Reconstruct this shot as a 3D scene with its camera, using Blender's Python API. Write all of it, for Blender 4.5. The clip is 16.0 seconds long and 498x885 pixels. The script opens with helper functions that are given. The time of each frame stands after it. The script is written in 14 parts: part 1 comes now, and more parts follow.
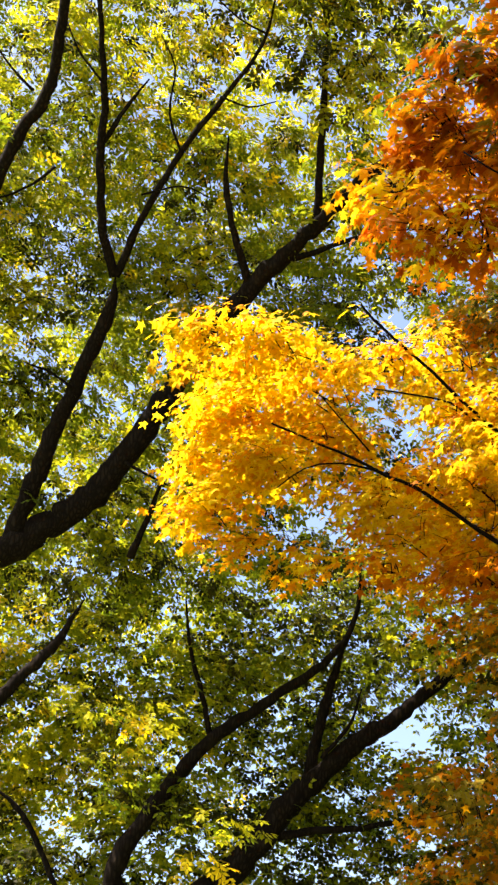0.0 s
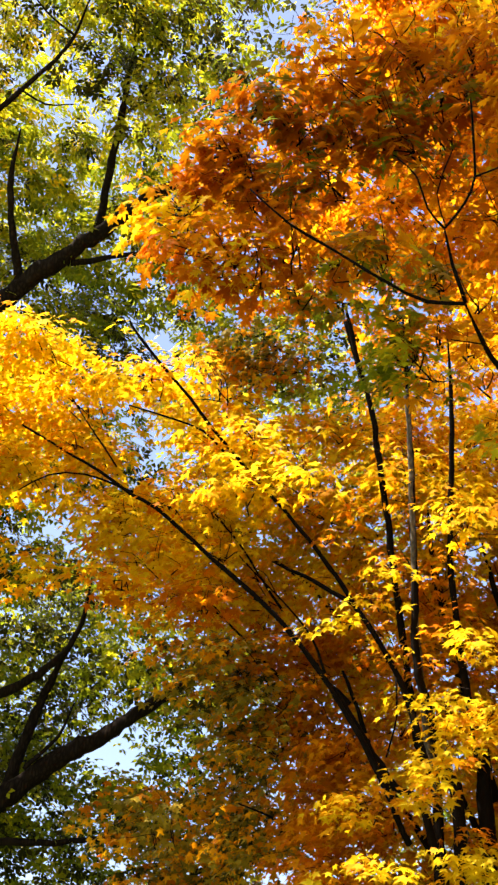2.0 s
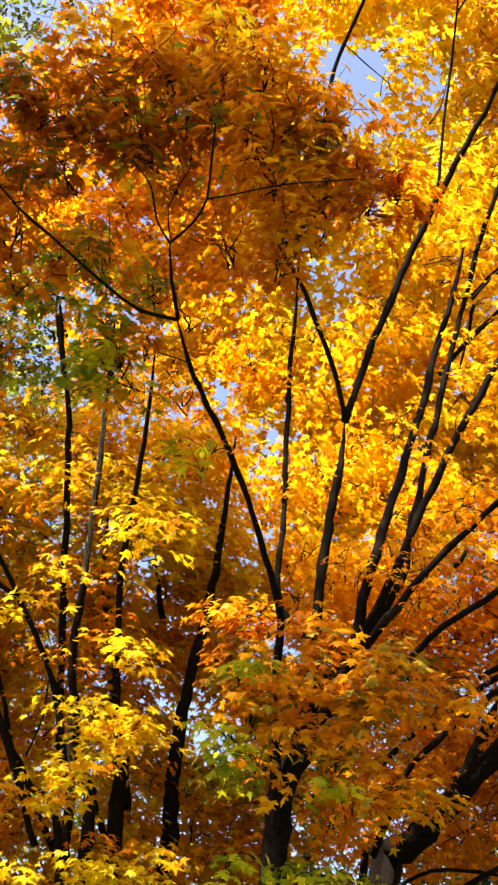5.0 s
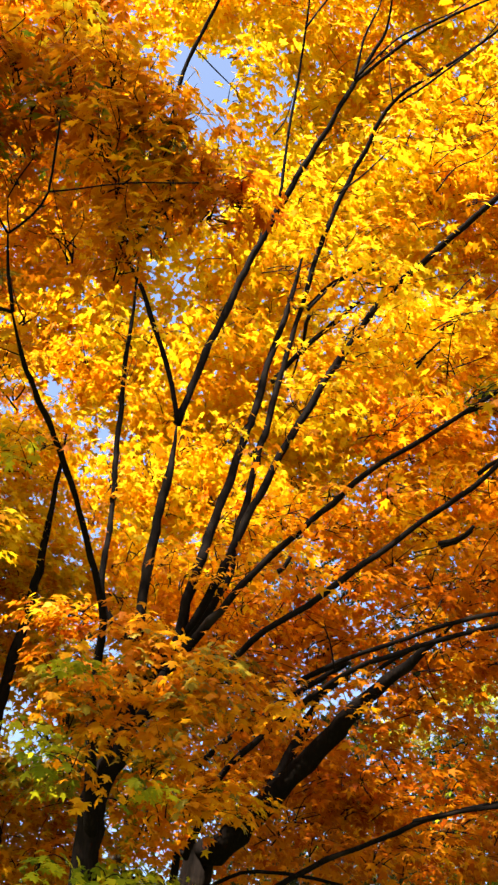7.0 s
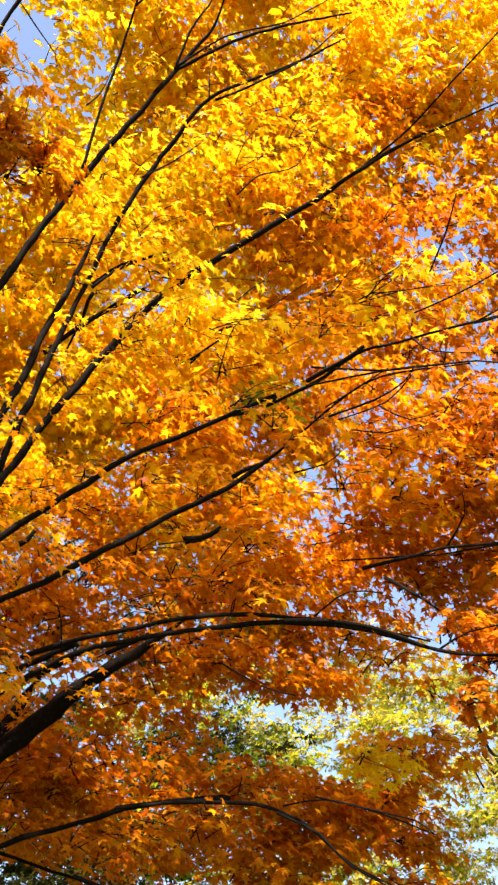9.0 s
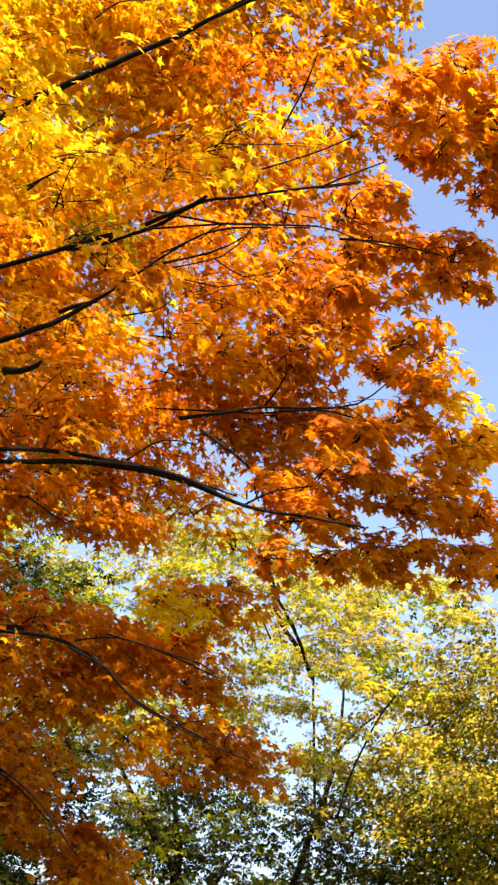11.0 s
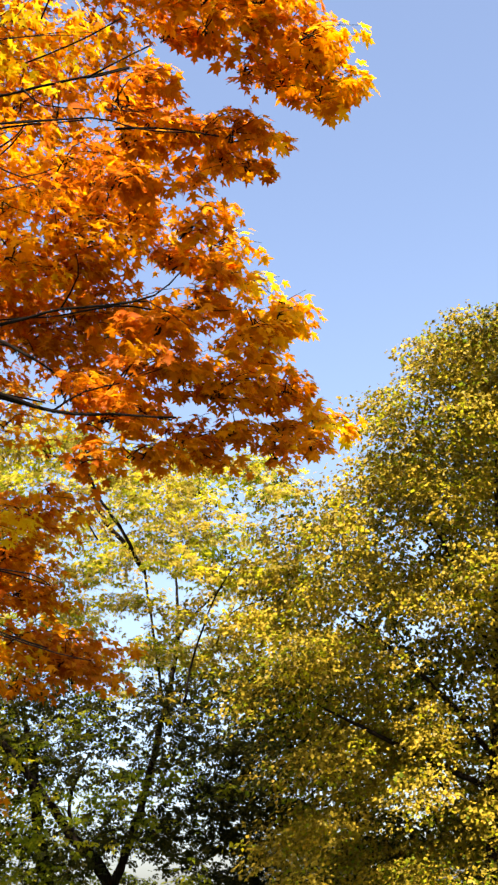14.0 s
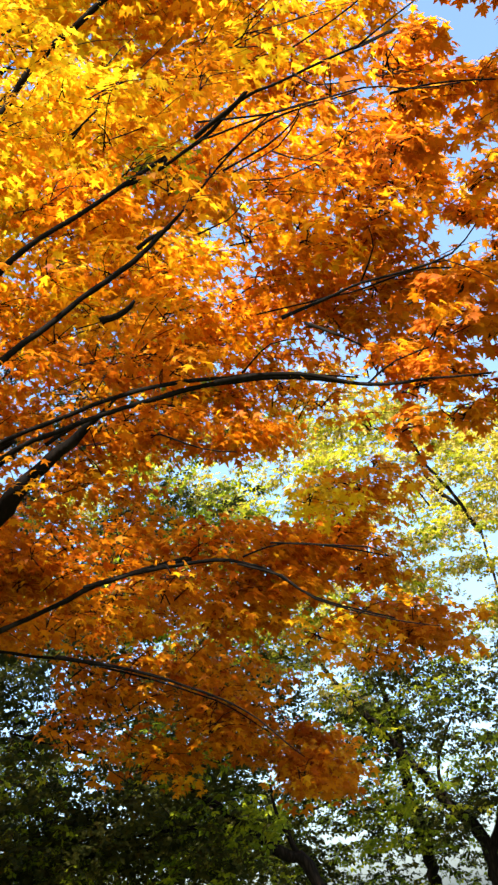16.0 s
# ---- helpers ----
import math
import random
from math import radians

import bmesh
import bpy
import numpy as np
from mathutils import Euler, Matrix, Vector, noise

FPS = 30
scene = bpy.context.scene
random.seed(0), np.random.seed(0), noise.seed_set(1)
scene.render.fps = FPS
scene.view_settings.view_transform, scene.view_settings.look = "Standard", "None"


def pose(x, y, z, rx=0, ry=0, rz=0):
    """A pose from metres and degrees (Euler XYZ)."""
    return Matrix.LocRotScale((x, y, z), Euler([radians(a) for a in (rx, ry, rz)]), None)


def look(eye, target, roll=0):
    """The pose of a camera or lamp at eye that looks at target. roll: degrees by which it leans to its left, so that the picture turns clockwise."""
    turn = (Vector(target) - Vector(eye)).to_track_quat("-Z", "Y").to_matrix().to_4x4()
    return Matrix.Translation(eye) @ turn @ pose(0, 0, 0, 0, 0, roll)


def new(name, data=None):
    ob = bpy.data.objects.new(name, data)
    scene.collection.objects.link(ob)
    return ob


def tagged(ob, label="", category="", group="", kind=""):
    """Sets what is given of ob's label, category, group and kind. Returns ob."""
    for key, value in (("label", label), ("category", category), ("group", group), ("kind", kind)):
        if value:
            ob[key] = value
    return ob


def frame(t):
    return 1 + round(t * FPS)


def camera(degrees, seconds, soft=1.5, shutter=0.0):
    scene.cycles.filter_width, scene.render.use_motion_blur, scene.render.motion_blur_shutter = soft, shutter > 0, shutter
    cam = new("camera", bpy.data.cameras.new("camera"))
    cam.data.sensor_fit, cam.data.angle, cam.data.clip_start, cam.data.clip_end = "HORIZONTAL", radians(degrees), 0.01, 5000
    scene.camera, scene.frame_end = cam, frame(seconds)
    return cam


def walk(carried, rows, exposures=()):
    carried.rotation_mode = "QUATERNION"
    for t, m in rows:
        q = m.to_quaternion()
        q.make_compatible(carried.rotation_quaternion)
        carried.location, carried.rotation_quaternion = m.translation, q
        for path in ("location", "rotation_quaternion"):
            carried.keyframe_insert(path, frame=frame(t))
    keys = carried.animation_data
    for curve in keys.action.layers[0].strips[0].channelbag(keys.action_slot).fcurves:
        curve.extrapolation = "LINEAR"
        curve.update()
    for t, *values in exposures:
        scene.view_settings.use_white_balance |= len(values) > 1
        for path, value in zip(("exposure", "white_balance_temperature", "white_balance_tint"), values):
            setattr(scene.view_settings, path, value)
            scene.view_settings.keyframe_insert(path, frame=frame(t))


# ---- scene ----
# The camera: it stands in one spot and turns from a green crown, over a golden maple, to the open sky
cam = camera(23.01, 16.0, soft=2.5)
EYE = (0.0, 0.0, 1.6)
# seconds, yaw to the left, pitch up, roll
ROWS = [
    (0.0, 0.00, 29.66, 2.38),
    (0.5, -3.59, 30.63, 2.92),
    (1.0, -7.35, 30.90, 3.39),
    (1.5, -10.29, 31.02, 3.53),
    (2.0, -13.45, 31.05, 3.82),
    (2.5, -16.10, 31.14, 4.35),
    (3.0, -18.19, 31.32, 4.46),
    (3.5, -21.54, 31.45, 4.85),
    (4.0, -24.53, 31.86, 4.73),
    (4.5, -27.53, 32.08, 4.43),
    (5.0, -30.22, 32.20, 4.41),
    (5.2, -31.87, 31.88, 4.04),
    (7.3, -40.91, 33.37, 2.21),
    (7.5, -42.10, 33.83, 2.35),
    (8.0, -46.03, 34.49, 3.13),
    (8.5, -49.47, 34.04, 3.61),
    (9.0, -52.76, 32.70, 4.10),
    (9.2, -53.92, 32.00, 4.33),
    (11.3, -64.31, 25.60, 5.22),
    (11.5, -65.35, 25.24, 4.82),
    (12.0, -68.87, 24.61, 5.03),
    (12.5, -72.06, 23.62, 3.40),
    (13.0, -73.14, 22.81, 0.25),
    (13.5, -73.59, 21.98, -2.21),
    (14.0, -72.67, 21.34, -5.44),
    (14.5, -67.55, 20.63, -6.97),
    (15.0, -64.07, 20.74, -8.28),
    (15.5, -60.18, 21.17, -8.14),
    (16.0, -56.59, 21.53, -7.56),
]


def aim(yaw, pitch, roll):
    return Matrix.Translation(EYE) @ pose(0, 0, 0, 0, 0, yaw) @ pose(0, 0, 0, 90 + pitch) @ pose(0, 0, 0, 0, 0, roll)


walk(cam, [(t, aim(yaw, pitch, roll)) for t, yaw, pitch, roll in ROWS], [(0.0, 2.24, 6900, 14), (2.5, 2.3, 6900, 18), (5.0, 2.3, 6900, 17), (7.5, 2.26, 6800, 13), (9.0, 2.26, 6800, 13), (11.5, 2.14, 6900, 16), (12.5, 2.05, 7000, 17), (14.0, 2.08, 7000, 15), (15.0, 2.3, 6600, 9), (16.0, 2.42, 6250, 3)])

# ---- light: clear autumn sky, sun high on the left ----
SUN_YAW, SUN_HEIGHT = 100, 56
world = bpy.data.worlds.new("sky")
scene.world = world
world.use_nodes = True
wn = world.node_tree.nodes
sky = wn.new("ShaderNodeTexSky")
sky.sky_type = "NISHITA"
sky.sun_disc = False
sky.sun_elevation = radians(SUN_HEIGHT)
sky.sun_rotation = radians(-SUN_YAW)
sky.air_density, sky.dust_density, sky.ozone_density = 1.0, 3.2, 2.2
wn["Background"].inputs["Strength"].default_value = 0.084
world.node_tree.links.new(sky.outputs["Color"], wn["Background"].inputs["Color"])

sun_data = bpy.data.lights.new("sun", "SUN")
sun_data.energy, sun_data.angle, sun_data.color = 5.0, radians(0.5), (1.0, 0.93, 0.82)
sun = new("sun", sun_data)
sun.matrix_world = look((-30 * math.sin(radians(SUN_YAW)), 30 * math.cos(radians(SUN_YAW)), 30 * math.tan(radians(SUN_HEIGHT))), (0, 0, 0))


# ---- materials ----
def leaf_material(name, ramp, translucent=0.66, rough=0.5, spots=(0.20, 0.07, 0.02), stain=0.25):
    """Thin leaves: each with its own hue out of the ramp, blotched at two scales, letting light through."""
    m = bpy.data.materials.new(name)
    m.use_nodes = True
    n, l = m.node_tree.nodes, m.node_tree.links
    n.clear()
    geo, tex = n.new("ShaderNodeNewGeometry"), n.new("ShaderNodeTexCoord")
    col = n.new("ShaderNodeValToRGB")
    while len(col.color_ramp.elements) < len(ramp):
        col.color_ramp.elements.new(0.5)
    for e, (p, c) in zip(col.color_ramp.elements, ramp):
        e.position, e.color = p, (*c, 1)
    broad = n.new("ShaderNodeTexNoise")
    broad.inputs["Scale"].default_value, broad.inputs["Detail"].default_value = 1.1, 3
    fine = n.new("ShaderNodeTexNoise")
    fine.inputs["Scale"].default_value, fine.inputs["Detail"].default_value = 38, 2
    l.new(tex.outputs["Object"], broad.inputs["Vector"])
    l.new(tex.outputs["Object"], fine.inputs["Vector"])
    mix = n.new("ShaderNodeMath")
    mix.operation = "MULTIPLY_ADD"
    mix.inputs[1].default_value = 0.32
    l.new(geo.outputs["Random Per Island"], mix.inputs[0])
    sc = n.new("ShaderNodeMath")
    sc.operation = "MULTIPLY_ADD"
    sc.inputs[1].default_value, sc.inputs[2].default_value = 1.4, -0.36
    l.new(broad.outputs["Fac"], sc.inputs[0])
    l.new(sc.outputs[0], mix.inputs[2])
    l.new(mix.outputs[0], col.inputs["Fac"])
    blot = n.new("ShaderNodeMapRange")
    blot.inputs["From Min"].default_value, blot.inputs["From Max"].default_value, blot.inputs["To Max"].default_value = 0.58, 0.75, stain
    l.new(fine.outputs["Fac"], blot.inputs["Value"])
    tint = n.new("ShaderNodeMix")
    tint.data_type = "RGBA"
    tint.inputs["B"].default_value = (*spots, 1)
    l.new(blot.outputs["Result"], tint.inputs["Factor"])
    l.new(col.outputs["Color"], tint.inputs["A"])
    skin = n.new("ShaderNodeBsdfPrincipled")
    skin.inputs["Roughness"].default_value = rough
    skin.inputs["Specular IOR Level"].default_value = 0.08
    glow = n.new("ShaderNodeBsdfTranslucent")
    both, out = n.new("ShaderNodeMixShader"), n.new("ShaderNodeOutputMaterial")
    both.inputs[0].default_value = translucent
    l.new(tint.outputs["Result"], skin.inputs["Base Color"])
    l.new(tint.outputs["Result"], glow.inputs["Color"])
    l.new(skin.outputs[0], both.inputs[1])
    l.new(glow.outputs[0], both.inputs[2])
    l.new(both.outputs[0], out.inputs["Surface"])
    return m


def bark_material(name, dark, light, scale=9.0):
    """Furrowed bark: ridges drawn out along the stem, lichen-grey patches."""
    m = bpy.data.materials.new(name)
    m.use_nodes = True
    n, l = m.node_tree.nodes, m.node_tree.links
    skin = n["Principled BSDF"]
    skin.inputs["Roughness"].default_value = 0.9
    skin.inputs["Specular IOR Level"].default_value = 0.05
    tex, mapping = n.new("ShaderNodeTexCoord"), n.new("ShaderNodeMapping")
    mapping.inputs["Scale"].default_value = (scale, scale, scale * 0.22)
    l.new(tex.outputs["Object"], mapping.inputs["Vector"])
    ridge = n.new("ShaderNodeTexVoronoi")
    ridge.feature = "DISTANCE_TO_EDGE"
    ridge.inputs["Scale"].default_value = 3.0
    grain = n.new("ShaderNodeTexNoise")
    grain.inputs["Scale"].default_value, grain.inputs["Detail"].default_value = 4.0, 6
    patch = n.new("ShaderNodeTexNoise")
    patch.inputs["Scale"].default_value = 2.3
    l.new(mapping.outputs[0], ridge.inputs["Vector"])
    l.new(mapping.outputs[0], grain.inputs["Vector"])
    l.new(tex.outputs["Object"], patch.inputs["Vector"])
    height = n.new("ShaderNodeMath")
    height.operation = "MULTIPLY"
    l.new(ridge.outputs["Distance"], height.inputs[0])
    l.new(grain.outputs["Fac"], height.inputs[1])
    col = n.new("ShaderNodeValToRGB")
    col.color_ramp.elements[0].color, col.color_ramp.elements[0].position = (*dark, 1), 0.03
    col.color_ramp.elements[1].color, col.color_ramp.elements[1].position = (*light, 1), 0.42
    l.new(height.outputs[0], col.inputs["Fac"])
    lichen = n.new("ShaderNodeMix")
    lichen.data_type = "RGBA"
    # Lichen patches, darkened along with the maple bark to suit crown shade
    lichen.inputs["B"].default_value = (0.045, 0.033, 0.022, 1)
    amount = n.new("ShaderNodeMapRange")
    amount.inputs["From Min"].default_value, amount.inputs["From Max"].default_value, amount.inputs["To Max"].default_value = 0.62, 0.75, 0.25
    l.new(patch.outputs["Fac"], amount.inputs["Value"])
    l.new(amount.outputs["Result"], lichen.inputs["Factor"])
    l.new(col.outputs["Color"], lichen.inputs["A"])
    l.new(lichen.outputs["Result"], skin.inputs["Base Color"])
    bump = n.new("ShaderNodeBump")
    bump.inputs["Strength"].default_value, bump.inputs["Distance"].default_value = 0.7, 0.02
    l.new(height.outputs[0], bump.inputs["Height"])
    l.new(bump.outputs[0], skin.inputs["Normal"])
    return m


# Maple bark far darker than its own colour: the crown's shade is in it
BARK_SHADED = bark_material("shade_dark_maple_bark", (0.004, 0.0026, 0.0018), (0.013, 0.0082, 0.0055))
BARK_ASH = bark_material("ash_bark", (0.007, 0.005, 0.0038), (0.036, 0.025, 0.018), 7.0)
# Pale bark with sunlight put into its colour, for stems the sun strikes
BARK_PALE_LIT = bark_material("pale_sunlit_bark", (0.06, 0.05, 0.04), (0.28, 0.24, 0.19), 6.0)
TWIG = bark_material("twig_bark", (0.008, 0.005, 0.004), (0.032, 0.018, 0.013), 30.0)
YELLOW = [(0.1, (0.50, 0.29, 0.0046)), (0.45, (0.72, 0.49, 0.0076)), (0.9, (0.80, 0.62, 0.02))]
GOLD = [(0.1, (0.51, 0.16, 0.003)), (0.5, (0.69, 0.305, 0.0045)), (0.9, (0.76, 0.41, 0.0075))]
ORANGE = [(0.1, (0.39, 0.083, 0.0023)), (0.5, (0.575, 0.18, 0.003)), (0.9, (0.69, 0.285, 0.0045))]
RUST = [(0.1, (0.28, 0.044, 0.0027)), (0.5, (0.44, 0.105, 0.0036)), (0.9, (0.57, 0.19, 0.0045))]
LIME = [(0.1, (0.19, 0.215, 0.0065)), (0.5, (0.39, 0.385, 0.010)), (0.9, (0.64, 0.52, 0.016))]
LEAFGREEN = [(0.1, (0.066, 0.11, 0.005)), (0.5, (0.17, 0.21, 0.0075)), (0.9, (0.37, 0.365, 0.0124))]
PALE = [(0.1, (0.18, 0.14, 0.015)), (0.5, (0.37, 0.295, 0.035)), (0.9, (0.60, 0.47, 0.08))]
# Near-black green: shade under and between leaves, put into the leaf colour
SHADEGREEN = [(0.1, (0.0144, 0.0199, 0.00457)), (0.5, (0.0324, 0.0364, 0.00609)), (0.9, (0.09, 0.0745, 0.00914))]
OLIVE = [(0.1, (0.092, 0.074, 0.007)), (0.5, (0.205, 0.15, 0.011)), (0.9, (0.37, 0.245, 0.018))]
TONE = {
    "yellow": leaf_material("yellow_leaf", YELLOW), "gold": leaf_material("golden_leaf", GOLD),
    "orange": leaf_material("orange_leaf", ORANGE), "rust": leaf_material("rust_red_leaf", RUST),
    "lime": leaf_material("yellow_green_leaf", LIME), "green": leaf_material("green_leaf", LEAFGREEN),
    "olive": leaf_material("olive_leaf", OLIVE, 0.25, 0.45), "pale": leaf_material("pale_yellow_green_leaf", PALE), "shade_green": leaf_material("shade_green_leaf", SHADEGREEN),
}
Y, YG, GO, O, OR, RR = ({"yellow": 8, "gold": 2}, {"yellow": 5, "gold": 5}, {"gold": 6, "orange": 4, "yellow": 1},
                        {"orange": 7, "gold": 3}, {"orange": 7, "rust": 2, "gold": 1}, {"rust": 5, "orange": 3, "green": 2})
LG, LM = {"lime": 5, "gold": 3, "green": 3}, {"lime": 7, "green": 3}
AG, AL, AD = {"green": 6, "lime": 3, "shade_green": 2}, {"lime": 6, "green": 4, "shade_green": 1, "yellow": 1}, {"shade_green": 6, "green": 4}
PL = {"pale": 4, "lime": 3, "olive": 3, "green": 1}
# RX: rusty leaves, partly own colour, partly shade of low and inner boughs
DD, RX, RU, OX = {"shade_green": 1}, {"rust": 4, "orange": 5, "gold": 1}, {"orange": 6, "rust": 2, "gold": 2, "lime": 1}, {"orange": 6, "gold": 3, "rust": 1}
# OM, FO: golden leaves dulled with olive, crown shade put into the mix
OM, RG, FO = {"olive": 5, "gold": 3, "orange": 2, "shade_green": 1}, {"rust": 6, "orange": 4, "olive": 2, "green": 1}, {"gold": 5, "orange": 5, "olive": 3}
OL, OD = {"olive": 8, "lime": 1, "green": 1}, {"olive": 5, "shade_green": 4, "green": 2}


# ---- leaf shapes: outline in the unit leaf, base at the origin, tip along +y ----
def fan_of(ring, sag=0.16, curl=0.18):
    """A thin blade fanned from its stalk; the margins sag and the tip curls down."""
    pts = [(x, y, -sag * abs(x) - curl * (y - 0.34) ** 2) for x, y in ring]
    return np.array(pts), [(0, i, i + 1) for i in range(1, len(ring) - 1)]


def mirrored(half, tip):
    return [(0, 0)] + half + [(0, tip)] + [(-x, y) for x, y in reversed(half)]


def maple_shape():
    """Five long pointed lobes with side teeth, round the point where the veins part."""
    half = [(0.20, -0.07), (0.50, 0.00), (0.34, 0.10), (0.29, 0.19), (0.55, 0.30), (0.84, 0.62), (0.50, 0.57), (0.21, 0.50), (0.33, 0.82), (0.14, 0.84)]
    ring = mirrored(half, 1.16)
    pts = [(0, 0.32, 0.03)] + [(x, y, -0.20 * abs(x) - 0.20 * (y - 0.34) ** 2) for x, y in ring]
    n = len(ring)
    return np.array(pts), [(0, 1 + i, 1 + (i + 1) % n) for i in range(n)]


def pinnate_shape(pairs, terminal, wide):
    """A compound leaf: pairs of leaflets and one at the tip."""
    pts, faces = [], []

    def leaflet(x, y, dx, dy, size, drop):
        k = len(pts)
        nx, ny = -dy, dx
        for along, across, z in ((0, 0, 0), (0.45, wide, -0.06), (1, 0, -drop), (0.45, -wide, -0.06)):
            pts.append((x + size * (along * dx + across * nx), y + size * (along * dy + across * ny), size * z))
        faces.append((k, k + 1, k + 2))
        faces.append((k, k + 2, k + 3))

    for y, size in pairs:
        for side in (-1, 1):
            leaflet(0, y, side * 0.86, 0.5, size, 0.25)
    leaflet(0, terminal, 0, 1, 0.5, 0.25)
    return np.array(pts), faces


SHAPES = {"maple": maple_shape(),
          "maple_far": fan_of(mirrored([(0.46, 0.0), (0.24, 0.16), (0.80, 0.60), (0.19, 0.52)], 1.14)),
          "maple_back": fan_of(mirrored([(0.46, 0.0), (0.80, 0.60), (0.19, 0.52)], 1.14)),
          "ash": pinnate_shape([(0.30, 0.52), (0.62, 0.48)], 0.68, 0.24), "ash_far": pinnate_shape([(0.35, 0.60)], 0.55, 0.32),
          "rhomb": fan_of(mirrored([(0.42, 0.42)], 1.0), 0.25, 0.15)}


# ---- builders ----
def part(name, mesh, material, parent, label=""):
    ob = new(name, mesh)
    for mat in material if isinstance(material, (list, tuple)) else [material]:
        mesh.materials.append(mat)
    ob.parent = parent
    return tagged(ob, label)


def smooth_line(points, radii, step):
    """Points and radii along a soft curve through the given ones."""
    p = [np.array(q, float) for q in points]
    p = [2 * p[0] - p[1]] + p + [2 * p[-1] - p[-2]]
    r = [radii[0]] + list(radii) + [radii[-1]]
    line, thick = [], []
    for i in range(1, len(p) - 2):
        n = max(2, int(np.linalg.norm(p[i + 1] - p[i]) / step))
        for k in range(n):
            u = k / n
            line.append(0.5 * (2 * p[i] + (p[i + 1] - p[i - 1]) * u + (2 * p[i - 1] - 5 * p[i] + 4 * p[i + 1] - p[i + 2]) * u * u
                               + (3 * p[i] - p[i - 1] - 3 * p[i + 1] + p[i + 2]) * u ** 3))
            thick.append(r[i] * (1 - u) + r[i + 1] * u)
    return line + [p[-2]], thick + [r[-2]]


def tube(points, radii, sides=10, step=0.12, rough=0.10, seed=0):
    """A tapered, slightly knotted stem as vertices and faces."""
    line, thick = smooth_line(points, radii, step)
    rng = np.random.RandomState(seed)
    sway = rng.uniform(0, 6.3, (3, 2))
    run = 0.0
    bent = []
    for i, (q, t) in enumerate(zip(line, thick)):
        run += float(np.linalg.norm(q - line[i - 1])) if i else 0.0
        bend = np.sin(run * np.array([5.1, 6.3, 7.7]) + sway[:, 0]) + 0.6 * np.sin(run * np.array([13.0, 11.2, 15.1]) + sway[:, 1])
        bent.append(q + bend * min(0.10 * t + 0.002, 0.008) + rng.randn(3) * min(t * 0.10, 0.012))
    line = bent
    verts, faces = [], []
    side = None
    for i, (q, t) in enumerate(zip(line, thick)):
        d = line[min(i + 1, len(line) - 1)] - line[max(i - 1, 0)]
        d = d / (np.linalg.norm(d) + 1e-9)
        side = np.cross(d, (0.3, 0.9, 0.1)) if side is None else side - d * (side @ d)
        side = side / (np.linalg.norm(side) + 1e-9)
        other = np.cross(d, side)
        swell = 1 + rough * rng.randn() * 0.5
        for k in range(sides):
            a = 2 * math.pi * k / sides
            verts.append(q + t * swell * (1 + rough * 0.6 * rng.randn()) * (math.cos(a) * side + math.sin(a) * other))
        if i:
            b = (i - 1) * sides
            faces += [(b + k, b + (k + 1) % sides, b + sides + (k + 1) % sides, b + sides + k) for k in range(sides)]
    faces.append(tuple(range(sides))[::-1])
    faces.append(tuple(range(len(verts) - sides, len(verts))))
    return verts, faces


def mesh_of(name, verts, faces, smooth=True):
    me = bpy.data.meshes.new(name)
    me.from_pydata([tuple(v) for v in verts], [], faces)
    if smooth:
        me.polygons.foreach_set("use_smooth", [True] * len(me.polygons))
    return me


count = [0]
STEMS = []


def tree(name, base, label, group=""):
    root = new(name)
    root.location = base
    return tagged(root, label, "tree", group)


def limb(root, name, bark, *points, sides=10):
    """A stem through points (x, y, z, radius), in world metres, as one part of the tree."""
    count[0] += 1
    off = np.array(root.location)
    STEMS.append((root, name, points))
    v, f = tube([np.array(p[:3]) - off for p in points], [p[3] for p in points], sides, seed=count[0])
    return part(name, mesh_of(name, v, f), bark, root)


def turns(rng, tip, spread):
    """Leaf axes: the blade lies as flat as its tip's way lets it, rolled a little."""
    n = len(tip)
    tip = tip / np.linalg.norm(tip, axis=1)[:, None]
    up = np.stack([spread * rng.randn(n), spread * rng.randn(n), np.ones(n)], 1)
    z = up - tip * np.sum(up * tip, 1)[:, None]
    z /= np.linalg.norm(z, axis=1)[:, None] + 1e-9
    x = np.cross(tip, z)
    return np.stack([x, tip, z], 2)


def scatter(shape, places, frames, sizes):
    """All leaves of a spray as one mesh's vertices and triangles."""
    pts, faces = SHAPES[shape]
    n, k = len(places), len(pts)
    v = np.einsum("nij,kj->nki", frames, pts) * sizes[:, None, None] + places[:, None, :]
    f = np.array(faces)[None] + (np.arange(n) * k)[:, None, None]
    return v.reshape(-1, 3), f.reshape(-1, 3)


def leaf_mesh(verts, tris, slots):
    me = bpy.data.meshes.new("leaf_spray")
    me.vertices.add(len(verts))
    me.vertices.foreach_set("co", verts.astype(np.float32).ravel())
    me.loops.add(tris.size)
    me.loops.foreach_set("vertex_index", tris.astype(np.int32).ravel())
    me.polygons.add(len(tris))
    me.polygons.foreach_set("loop_start", np.arange(0, tris.size, 3, dtype=np.int32))
    me.polygons.foreach_set("material_index", slots.astype(np.int32))
    me.update(calc_edges=True)
    return me


SINGLE = {}


# leaves on a twig, droop of the tips in radians and its scatter, roll of the blades, twigs drawn in a spray
HABIT = {"maple": (11, 0.80, 0.22, 0.17, 8), "maple_far": (12, 0.75, 0.22, 0.18, 6), "ash": (12, 0.55, 0.35, 0.35, 5),
         "ash_far": (13, 0.5, 0.4, 0.4, 3), "maple_back": (12, 0.75, 0.24, 0.20, 4), "rhomb": (16, 0.6, 0.4, 0.5, 3)}


